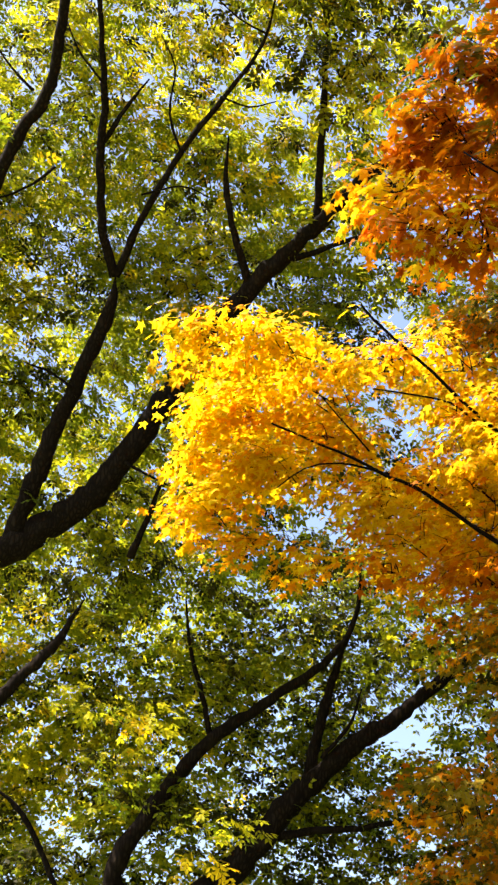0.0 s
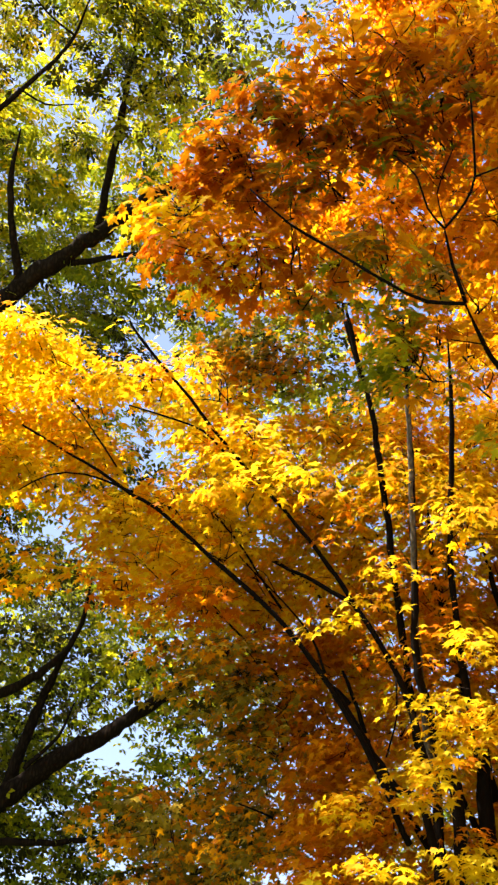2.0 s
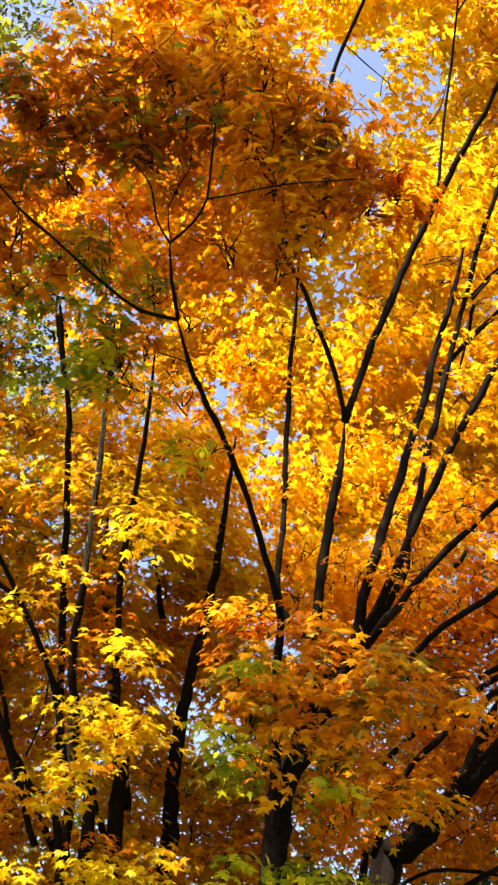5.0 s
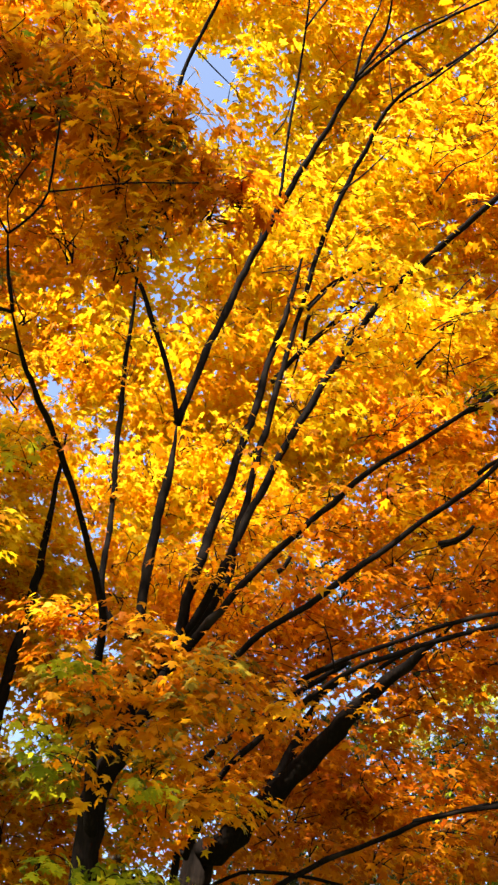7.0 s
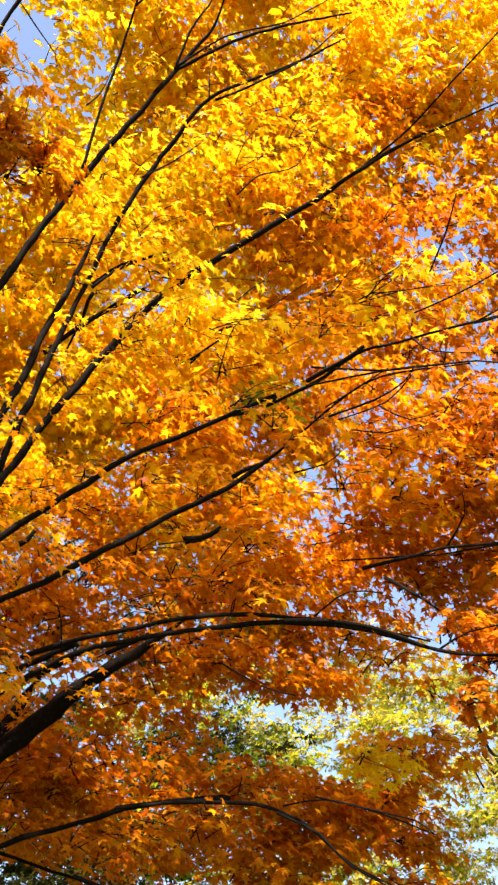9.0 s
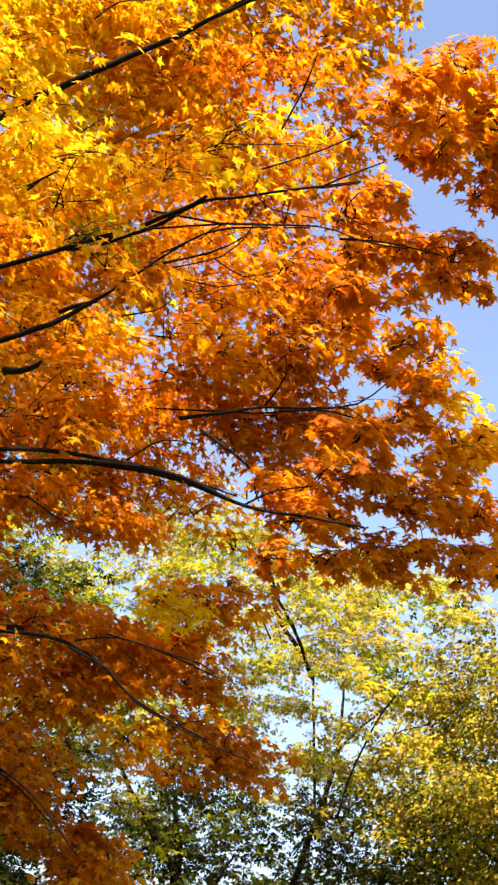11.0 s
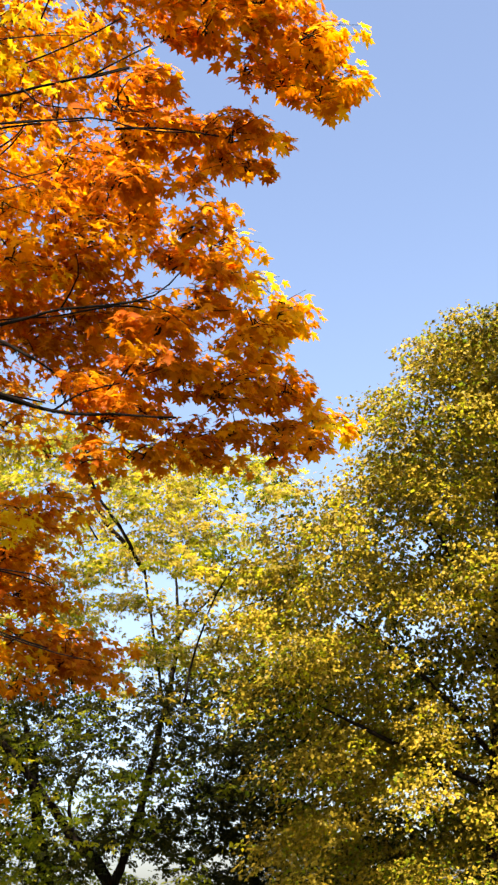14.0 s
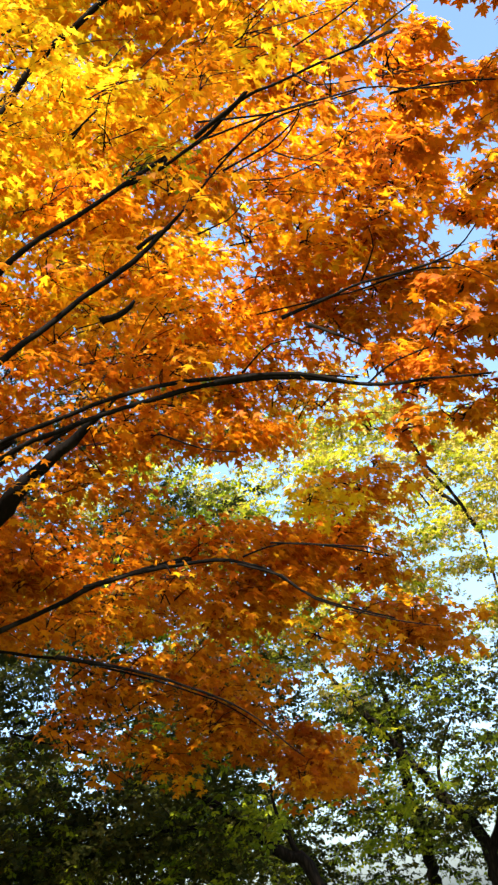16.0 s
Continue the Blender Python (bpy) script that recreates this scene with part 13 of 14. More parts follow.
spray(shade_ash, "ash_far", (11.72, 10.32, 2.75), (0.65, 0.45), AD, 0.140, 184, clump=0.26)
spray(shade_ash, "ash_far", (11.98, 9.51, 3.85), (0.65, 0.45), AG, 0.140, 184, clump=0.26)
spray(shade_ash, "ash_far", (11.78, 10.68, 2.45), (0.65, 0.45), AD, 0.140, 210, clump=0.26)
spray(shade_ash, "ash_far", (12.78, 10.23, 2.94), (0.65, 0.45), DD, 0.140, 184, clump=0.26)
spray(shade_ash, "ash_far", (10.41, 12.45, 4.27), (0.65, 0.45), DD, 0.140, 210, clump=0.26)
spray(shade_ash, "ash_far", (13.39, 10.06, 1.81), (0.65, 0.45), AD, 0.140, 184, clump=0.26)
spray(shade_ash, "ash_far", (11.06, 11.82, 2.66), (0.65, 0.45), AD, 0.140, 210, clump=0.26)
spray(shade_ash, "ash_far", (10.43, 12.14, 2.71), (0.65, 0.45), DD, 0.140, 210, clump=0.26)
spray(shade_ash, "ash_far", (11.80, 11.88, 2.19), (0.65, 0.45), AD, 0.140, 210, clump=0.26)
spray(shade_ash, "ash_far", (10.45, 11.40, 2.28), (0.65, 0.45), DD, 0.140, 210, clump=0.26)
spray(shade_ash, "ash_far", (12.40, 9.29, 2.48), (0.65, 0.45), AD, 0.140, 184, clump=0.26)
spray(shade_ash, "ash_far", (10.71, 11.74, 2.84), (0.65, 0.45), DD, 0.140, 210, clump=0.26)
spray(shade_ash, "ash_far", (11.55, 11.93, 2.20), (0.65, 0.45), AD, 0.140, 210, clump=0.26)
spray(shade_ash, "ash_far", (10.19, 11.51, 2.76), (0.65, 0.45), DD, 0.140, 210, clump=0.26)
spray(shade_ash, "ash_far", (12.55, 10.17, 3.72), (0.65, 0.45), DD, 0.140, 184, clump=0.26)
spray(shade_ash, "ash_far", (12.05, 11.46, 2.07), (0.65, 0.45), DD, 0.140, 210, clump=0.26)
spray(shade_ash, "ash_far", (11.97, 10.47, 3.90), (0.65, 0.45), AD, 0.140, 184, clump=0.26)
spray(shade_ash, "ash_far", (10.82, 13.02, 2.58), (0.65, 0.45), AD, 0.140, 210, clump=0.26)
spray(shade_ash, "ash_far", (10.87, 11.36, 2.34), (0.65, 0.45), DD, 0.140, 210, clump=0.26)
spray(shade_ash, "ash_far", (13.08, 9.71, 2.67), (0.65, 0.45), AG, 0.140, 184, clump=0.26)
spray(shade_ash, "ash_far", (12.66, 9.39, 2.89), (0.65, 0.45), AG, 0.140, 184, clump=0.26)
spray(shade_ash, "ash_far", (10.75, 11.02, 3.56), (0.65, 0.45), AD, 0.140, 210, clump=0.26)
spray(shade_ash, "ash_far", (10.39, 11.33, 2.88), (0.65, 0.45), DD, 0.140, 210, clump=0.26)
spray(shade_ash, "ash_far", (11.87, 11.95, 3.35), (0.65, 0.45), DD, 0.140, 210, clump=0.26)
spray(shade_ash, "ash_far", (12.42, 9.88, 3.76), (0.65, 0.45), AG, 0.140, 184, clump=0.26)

# Dense linden at the edge of the open sky
linden_tree = tree("linden_tree", (20.64, 3.37, -0.89), "dense cone-shaped linden with small olive-yellow leaves")
limb(linden_tree, "trunk", BARK_ASH, (20.64, 3.37, -0.99, 0.230), (20.70, 3.02, 2.24, 0.145), (20.55, 2.59, 4.56, 0.116), (20.05, 2.06, 7.24, 0.072), (19.36, 1.65, 9.37, 0.014))
limb(linden_tree, "limb", BARK_ASH, (20.64, 2.76, 3.68, 0.050), (19.66, 3.51, 4.96, 0.035), (18.67, 4.51, 6.05, 0.017))
limb(linden_tree, "limb", BARK_ASH, (20.50, 2.49, 5.00, 0.043), (19.41, 2.76, 6.68, 0.028), (18.73, 3.19, 7.78, 0.014))
limb(linden_tree, "limb", BARK_ASH, (20.52, 2.90, 3.24, 0.050), (19.36, 4.25, 4.09, 0.035), (18.64, 5.12, 4.67, 0.017))
limb(linden_tree, "limb", BARK_ASH, (20.26, 2.23, 6.34, 0.032), (19.57, 1.68, 7.55, 0.021), (18.90, 1.38, 8.75, 0.014))
spray(linden_tree, "rhomb", (17.18, 1.83, 9.97), (0.25, 0.21), OL, 0.066, 221, clump=0.24)
spray(linden_tree, "rhomb", (17.34, 1.61, 9.68), (0.40, 0.34), OL, 0.066, 546, clump=0.24)
spray(linden_tree, "rhomb", (17.32, 2.15, 9.60), (0.42, 0.36), OL, 0.066, 598, clump=0.24)
spray(linden_tree, "rhomb", (17.38, 2.57, 9.34), (0.36, 0.31), OL, 0.066, 442, clump=0.24)
spray(linden_tree, "rhomb", (17.48, 3.01, 8.95), (0.36, 0.31), OL, 0.066, 442, clump=0.24)
spray(linden_tree, "rhomb", (17.56, 3.35, 8.60), (0.32, 0.27), OL, 0.066, 364, clump=0.24)
spray(linden_tree, "rhomb", (17.33, 1.37, 9.74), (0.35, 0.30), OL, 0.066, 416, clump=0.24)
spray(linden_tree, "rhomb", (17.49, 1.89, 9.30), (0.50, 0.42), OL, 0.066, 728, clump=0.24)
spray(linden_tree, "rhomb", (17.62, 2.42, 8.85), (0.55, 0.47), OL, 0.066, 832, clump=0.24)
spray(linden_tree, "rhomb", (17.68, 2.98, 8.46), (0.50, 0.42), OL, 0.066, 728, clump=0.24)
spray(linden_tree, "rhomb", (17.78, 1.93, 8.57), (0.50, 0.42), OL, 0.066, 728, clump=0.24)
spray(linden_tree, "rhomb", (17.65, 1.45, 9.03), (0.50, 0.42), OL, 0.066, 728, clump=0.24)
spray(linden_tree, "rhomb", (16.89, 1.23, 9.63), (0.46, 0.38), OD, 0.066, 637, clump=0.24)
spray(linden_tree, "rhomb", (18.33, 2.36, 9.88), (0.67, 0.55), OL, 0.066, 1344, clump=0.24)
spray(linden_tree, "rhomb", (18.89, 1.97, 9.88), (0.55, 0.45), OL, 0.066, 917, clump=0.24)
spray(linden_tree, "rhomb", (18.54, 1.11, 9.90), (0.68, 0.56), OD, 0.066, 1388, clump=0.24)
spray(linden_tree, "rhomb", (17.76, 1.84, 9.04), (0.55, 0.45), OL, 0.066, 898, clump=0.24)
spray(linden_tree, "rhomb", (17.39, 1.14, 8.80), (0.58, 0.48), OL, 0.066, 1025, clump=0.24)
spray(linden_tree, "rhomb", (18.32, 0.77, 9.00), (0.69, 0.56), OL, 0.066, 1424, clump=0.24)
spray(linden_tree, "rhomb", (19.02, 3.46, 9.50), (0.60, 0.49), OL, 0.066, 1084, clump=0.24)
spray(linden_tree, "rhomb", (19.69, 2.46, 9.26), (0.60, 0.50), OD, 0.066, 1103, clump=0.24)
spray(linden_tree, "rhomb", (17.11, 1.75, 8.26), (0.51, 0.42), OL, 0.066, 786, clump=0.24)
spray(linden_tree, "rhomb", (19.79, 1.40, 9.00), (0.70, 0.57), OL, 0.066, 1465, clump=0.24)
spray(linden_tree, "rhomb", (18.27, 0.48, 8.48), (0.53, 0.44), OL, 0.066, 861, clump=0.24)
spray(linden_tree, "rhomb", (18.06, 3.60, 8.07), (0.69, 0.57), OL, 0.066, 1441, clump=0.24)
spray(linden_tree, "rhomb", (17.86, 2.79, 8.16), (0.55, 0.45), OL, 0.066, 907, clump=0.24)
spray(linden_tree, "rhomb", (18.08, 2.04, 8.15), (0.65, 0.53), OL, 0.066, 1283, clump=0.24)
spray(linden_tree, "rhomb", (18.06, 1.25, 7.71), (0.52, 0.43), OL, 0.066, 830, clump=0.24)
spray(linden_tree, "rhomb", (19.99, 0.82, 8.37), (0.59, 0.48), OL, 0.066, 1056, clump=0.24)
spray(linden_tree, "rhomb", (18.13, 0.25, 7.64), (0.68, 0.56), OL, 0.066, 1414, clump=0.24)
spray(linden_tree, "rhomb", (18.38, 3.93, 7.85), (0.65, 0.53), OL, 0.066, 1272, clump=0.24)
spray(linden_tree, "rhomb", (20.62, 3.59, 8.80), (0.68, 0.56), OL, 0.066, 1394, clump=0.24)
spray(linden_tree, "rhomb", (17.82, 2.42, 7.45), (0.58, 0.48), OL, 0.066, 1025, clump=0.24)
spray(linden_tree, "rhomb", (20.12, 2.19, 8.37), (0.58, 0.48), OL, 0.066, 1025, clump=0.24)
spray(linden_tree, "rhomb", (20.76, 1.48, 8.29), (0.79, 0.64), OL, 0.066, 1868, clump=0.24)
spray(linden_tree, "rhomb", (18.59, 0.04, 7.51), (0.53, 0.43), OL, 0.066, 837, clump=0.24)
spray(linden_tree, "rhomb", (17.81, 4.84, 7.27), (0.49, 0.40), OD, 0.066, 721, clump=0.24)
spray(linden_tree, "rhomb", (17.15, 4.17, 6.94), (0.64, 0.52), OL, 0.066, 1236, clump=0.24)
spray(linden_tree, "rhomb", (19.14, 3.98, 7.24), (0.54, 0.44), OL, 0.066, 867, clump=0.24)
spray(linden_tree, "rhomb", (18.44, 3.24, 7.39), (0.64, 0.53), OL, 0.066, 1250, clump=0.24)
spray(linden_tree, "rhomb", (20.93, 2.50, 7.89), (0.72, 0.59), OL, 0.066, 1583, clump=0.24)
spray(linden_tree, "rhomb", (19.06, 1.75, 6.96), (0.70, 0.58), OL, 0.066, 1498, clump=0.24)
spray(linden_tree, "rhomb", (19.92, 0.85, 7.11), (0.53, 0.44), OD, 0.066, 864, clump=0.24)
spray(linden_tree, "rhomb", (18.97, 0.31, 6.86), (0.54, 0.44), OL, 0.066, 887, clump=0.24)
spray(linden_tree, "rhomb", (18.63, 5.66, 6.94), (0.68, 0.56), OL, 0.066, 1394, clump=0.24)
spray(linden_tree, "rhomb", (19.97, 5.54, 7.11), (0.54, 0.44), OD, 0.066, 890, clump=0.24)
spray(linden_tree, "rhomb", (18.82, 4.17, 6.66), (0.57, 0.47), OL, 0.066, 978, clump=0.24)
spray(linden_tree, "rhomb", (21.05, 3.88, 7.07), (0.59, 0.49), OL, 0.066, 1069, clump=0.24)
spray(linden_tree, "rhomb", (21.27, 2.98, 7.07), (0.74, 0.60), OL, 0.066, 1644, clump=0.24)
spray(linden_tree, "rhomb", (17.75, 2.00, 6.31), (0.63, 0.52), OL, 0.066, 1211, clump=0.24)
spray(linden_tree, "rhomb", (21.37, 1.22, 7.37), (0.74, 0.61), OL, 0.066, 1675, clump=0.24)
spray(linden_tree, "rhomb", (19.42, 0.79, 6.53), (0.65, 0.53), OL, 0.066, 1266, clump=0.24)
spray(linden_tree, "rhomb", (17.63, 5.79, 5.98), (0.49, 0.41), OL, 0.066, 738, clump=0.24)
spray(linden_tree, "rhomb", (20.55, 5.87, 6.79), (0.73, 0.60), OL, 0.066, 1614, clump=0.24)
spray(linden_tree, "rhomb", (17.78, 4.53, 6.23), (0.59, 0.48), OL, 0.066, 1042, clump=0.24)
spray(linden_tree, "rhomb", (18.77, 3.72, 6.12), (0.49, 0.40), OL, 0.066, 715, clump=0.24)
spray(linden_tree, "rhomb", (20.34, 3.47, 6.45), (0.59, 0.48), OL, 0.066, 1053, clump=0.24)
spray(linden_tree, "rhomb", (18.21, 2.42, 5.91), (0.62, 0.51), OL, 0.066, 1151, clump=0.24)
spray(linden_tree, "rhomb", (20.27, 1.93, 6.31), (0.57, 0.47), OL, 0.066, 989, clump=0.24)
spray(linden_tree, "rhomb", (19.11, 0.85, 5.89), (0.52, 0.43), OL, 0.066, 822, clump=0.24)
spray(linden_tree, "rhomb", (20.12, 0.43, 6.08), (0.63, 0.51), OD, 0.066, 1185, clump=0.24)
spray(linden_tree, "rhomb", (17.35, 5.07, 5.21), (0.52, 0.43), OL, 0.066, 816, clump=0.24)
spray(linden_tree, "rhomb", (17.53, 4.77, 5.19), (0.55, 0.45), OL, 0.066, 907, clump=0.24)
spray(linden_tree, "rhomb", (19.80, 4.87, 5.79), (0.74, 0.60), OL, 0.066, 1644, clump=0.24)
spray(linden_tree, "rhomb", (19.88, 2.96, 5.74), (0.68, 0.56), OL, 0.066, 1391, clump=0.24)
spray(linden_tree, "rhomb", (20.37, 2.28, 5.87), (0.54, 0.44), OL, 0.066, 867, clump=0.24)
spray(linden_tree, "rhomb", (19.50, 1.60, 5.18), (0.50, 0.41), OD, 0.066, 743, clump=0.24)
spray(linden_tree, "rhomb", (18.86, 0.91, 5.33), (0.64, 0.52), OL, 0.066, 1233, clump=0.24)
spray(linden_tree, "rhomb", (18.67, 6.09, 5.30), (0.67, 0.54), OL, 0.066, 1340, clump=0.24)
spray(linden_tree, "rhomb", (18.31, 5.24, 4.99), (0.60, 0.49), OD, 0.066, 1081, clump=0.24)
spray(linden_tree, "rhomb", (20.12, 5.05, 5.42), (0.68, 0.56), OL, 0.066, 1414, clump=0.24)
spray(linden_tree, "rhomb", (18.92, 4.12, 5.26), (0.70, 0.57), OL, 0.066, 1489, clump=0.24)
spray(linden_tree, "rhomb", (20.33, 2.72, 5.20), (0.66, 0.54), OL, 0.066, 1313, clump=0.24)
spray(linden_tree, "rhomb", (18.69, 1.91, 4.71), (0.52, 0.43), OL, 0.066, 816, clump=0.24)
spray(linden_tree, "rhomb", (21.86, 1.45, 5.49), (0.58, 0.48), OL, 0.066, 1025, clump=0.24)
spray(linden_tree, "rhomb", (20.75, 0.50, 5.16), (0.52, 0.43), OL, 0.066, 820, clump=0.24)
spray(linden_tree, "rhomb", (18.11, 5.89, 4.68), (0.66, 0.54), OD, 0.066, 1337, clump=0.24)
spray(linden_tree, "rhomb", (19.80, 5.45, 4.72), (0.58, 0.47), OL, 0.066, 1012, clump=0.24)
spray(linden_tree, "rhomb", (20.52, 4.73, 4.95), (0.52, 0.43), OL, 0.066, 822, clump=0.24)
spray(linden_tree, "rhomb", (19.49, 3.82, 4.58), (0.57, 0.47), OL, 0.066, 991, clump=0.24)
spray(linden_tree, "rhomb", (21.08, 3.53, 4.89), (0.57, 0.46), OD, 0.066, 968, clump=0.24)
spray(linden_tree, "rhomb", (19.18, 2.25, 4.34), (0.58, 0.48), OL, 0.066, 1033, clump=0.24)
spray(linden_tree, "rhomb", (18.31, 1.34, 4.17), (0.46, 0.38), OL, 0.066, 647, clump=0.24)
spray(linden_tree, "rhomb", (21.08, 1.25, 4.63), (0.55, 0.45), OL, 0.066, 904, clump=0.24)
spray(linden_tree, "rhomb", (20.94, 6.16, 4.29), (0.75, 0.62), OD, 0.066, 1726, clump=0.24)
spray(linden_tree, "rhomb", (21.10, 5.18, 4.44), (0.65, 0.53), OL, 0.066, 1287, clump=0.24)
spray(linden_tree, "rhomb", (20.17, 4.50, 4.24), (0.61, 0.50), OL, 0.066, 1118, clump=0.24)
spray(linden_tree, "rhomb", (19.37, 3.52, 4.05), (0.69, 0.56), OL, 0.066, 1431, clump=0.24)
spray(linden_tree, "rhomb", (20.04, 2.03, 4.22), (0.61, 0.50), OD, 0.066, 1144, clump=0.24)
spray(linden_tree, "rhomb", (21.85, 1.33, 4.36), (0.66, 0.54), OL, 0.066, 1313, clump=0.24)
spray(linden_tree, "rhomb", (20.24, 0.82, 4.07), (0.58, 0.48), OL, 0.066, 1019, clump=0.24)
spray(linden_tree, "rhomb", (18.27, 5.66, 3.73), (0.62, 0.50), OD, 0.066, 1144, clump=0.24)
spray(linden_tree, "rhomb", (18.19, 4.86, 3.81), (0.56, 0.46), OL, 0.066, 965, clump=0.24)
spray(linden_tree, "rhomb", (19.63, 4.69, 3.62), (0.56, 0.46), OL, 0.066, 941, clump=0.24)
spray(linden_tree, "rhomb", (20.05, 4.08, 3.92), (0.64, 0.52), OL, 0.066, 1236, clump=0.24)
spray(linden_tree, "rhomb", (21.16, 2.93, 3.51), (0.78, 0.64), OL, 0.066, 1827, clump=0.24)
spray(linden_tree, "rhomb", (18.81, 1.96, 3.55), (0.65, 0.53), OL, 0.066, 1279, clump=0.24)
spray(linden_tree, "rhomb", (20.12, 1.20, 3.37), (0.63, 0.52), OL, 0.066, 1211, clump=0.24)
spray(linden_tree, "rhomb", (18.41, 5.25, 2.92), (0.56, 0.46), OL, 0.066, 963, clump=0.24)
spray(linden_tree, "rhomb", (19.43, 4.92, 3.19), (0.71, 0.58), OL, 0.066, 1536, clump=0.24)
spray(linden_tree, "rhomb", (18.10, 3.54, 3.13), (0.52, 0.42), OL, 0.066, 803, clump=0.24)
spray(linden_tree, "rhomb", (20.61, 3.01, 3.14), (0.55, 0.45), OL, 0.066, 900, clump=0.24)
spray(linden_tree, "rhomb", (19.00, 2.36, 2.68), (0.69, 0.57), OL, 0.066, 1458, clump=0.24)
spray(linden_tree, "rhomb", (19.98, 1.46, 3.00), (0.58, 0.47), OL, 0.066, 1012, clump=0.24)
spray(linden_tree, "rhomb", (19.64, 0.66, 2.78), (0.49, 0.40), OL, 0.066, 715, clump=0.24)
spray(linden_tree, "rhomb", (18.97, 6.05, 2.68), (0.59, 0.48), OL, 0.066, 1053, clump=0.24)
spray(linden_tree, "rhomb", (20.92, 5.87, 2.69), (0.75, 0.61), OL, 0.066, 1701, clump=0.24)
spray(linden_tree, "rhomb", (20.49, 4.85, 2.49), (0.68, 0.56), OD, 0.066, 1402, clump=0.24)
spray(linden_tree, "rhomb", (21.12, 3.57, 2.59), (0.77, 0.63), OL, 0.066, 1803, clump=0.24)
spray(linden_tree, "rhomb", (20.91, 2.65, 2.62), (0.64, 0.52), OL, 0.066, 1238, clump=0.24)
spray(linden_tree, "rhomb", (18.86, 1.96, 2.35), (0.52, 0.43), OL, 0.066, 830, clump=0.24)
spray(linden_tree, "rhomb", (21.86, 0.96, 2.43), (0.57, 0.47), OL, 0.066, 978, clump=0.24)
spray(linden_tree, "rhomb", (17.82, 5.56, 2.05), (0.56, 0.46), OL, 0.066, 951, clump=0.24)
spray(linden_tree, "rhomb", (19.66, 5.06, 2.26), (0.55, 0.45), OL, 0.066, 928, clump=0.24)
spray(linden_tree, "rhomb", (20.54, 4.34, 2.19), (0.67, 0.55), OL, 0.066, 1346, clump=0.24)
spray(linden_tree, "rhomb", (19.80, 3.74, 1.77), (0.61, 0.50), OD, 0.066, 1134, clump=0.24)
spray(linden_tree, "rhomb", (21.96, 3.32, 2.05), (0.60, 0.49), OD, 0.066, 1084, clump=0.24)
spray(linden_tree, "rhomb", (19.74, 2.16, 2.21), (0.57, 0.46), OL, 0.066, 972, clump=0.24)
spray(linden_tree, "rhomb", (18.85, 1.40, 1.84), (0.57, 0.47), OL, 0.066, 989, clump=0.24)
spray(linden_tree, "rhomb", (18.91, 0.93, 2.09), (0.67, 0.55), OL, 0.066, 1361, clump=0.24)
spray(linden_tree, "rhomb", (20.45, 5.45, 1.71), (0.71, 0.58), OD, 0.066, 1526, clump=0.24)
spray(linden_tree, "rhomb", (20.19, 5.00, 1.46), (0.51, 0.42), OL, 0.066, 799, clump=0.24)
spray(linden_tree, "rhomb", (19.27, 4.18, 1.82), (0.67, 0.55), OL, 0.066, 1367, clump=0.24)
spray(linden_tree, "rhomb", (18.18, 2.98, 1.54), (0.48, 0.39), OD, 0.066, 685, clump=0.24)
spray(linden_tree, "rhomb", (18.87, 2.67, 1.70), (0.68, 0.56), OD, 0.066, 1402, clump=0.24)
spray(linden_tree, "rhomb", (22.11, 2.25, 1.40), (0.72, 0.59), OL, 0.066, 1560, clump=0.24)
spray(linden_tree, "rhomb", (18.70, 1.20, 1.60), (0.47, 0.38), OL, 0.066, 668, clump=0.24)
# Near-black backing that stands for the shaded gaps between the olive leaves
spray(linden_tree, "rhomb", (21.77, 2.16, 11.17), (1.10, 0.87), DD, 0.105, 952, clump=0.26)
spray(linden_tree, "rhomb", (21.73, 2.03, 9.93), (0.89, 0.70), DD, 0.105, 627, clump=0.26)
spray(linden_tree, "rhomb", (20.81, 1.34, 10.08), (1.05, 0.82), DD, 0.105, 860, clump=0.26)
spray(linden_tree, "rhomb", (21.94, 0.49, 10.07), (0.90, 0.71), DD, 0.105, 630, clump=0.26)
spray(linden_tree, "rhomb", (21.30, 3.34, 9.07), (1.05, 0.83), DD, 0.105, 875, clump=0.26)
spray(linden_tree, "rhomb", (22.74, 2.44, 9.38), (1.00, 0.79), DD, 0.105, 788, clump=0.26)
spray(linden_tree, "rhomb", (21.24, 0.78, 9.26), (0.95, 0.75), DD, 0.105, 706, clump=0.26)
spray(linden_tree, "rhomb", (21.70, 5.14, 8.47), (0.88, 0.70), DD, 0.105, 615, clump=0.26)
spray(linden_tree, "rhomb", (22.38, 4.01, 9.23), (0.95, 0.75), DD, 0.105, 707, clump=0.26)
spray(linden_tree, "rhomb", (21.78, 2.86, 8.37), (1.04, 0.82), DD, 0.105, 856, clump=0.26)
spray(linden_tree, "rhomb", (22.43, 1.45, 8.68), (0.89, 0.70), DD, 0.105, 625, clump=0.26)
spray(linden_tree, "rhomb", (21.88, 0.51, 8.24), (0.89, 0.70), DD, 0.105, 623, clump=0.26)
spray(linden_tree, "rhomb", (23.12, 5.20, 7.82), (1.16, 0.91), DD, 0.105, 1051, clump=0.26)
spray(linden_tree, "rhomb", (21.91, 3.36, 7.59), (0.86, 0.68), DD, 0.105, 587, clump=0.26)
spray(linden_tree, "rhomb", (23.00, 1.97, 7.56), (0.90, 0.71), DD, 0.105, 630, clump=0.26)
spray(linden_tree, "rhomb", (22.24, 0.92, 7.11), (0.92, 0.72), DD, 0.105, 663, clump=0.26)
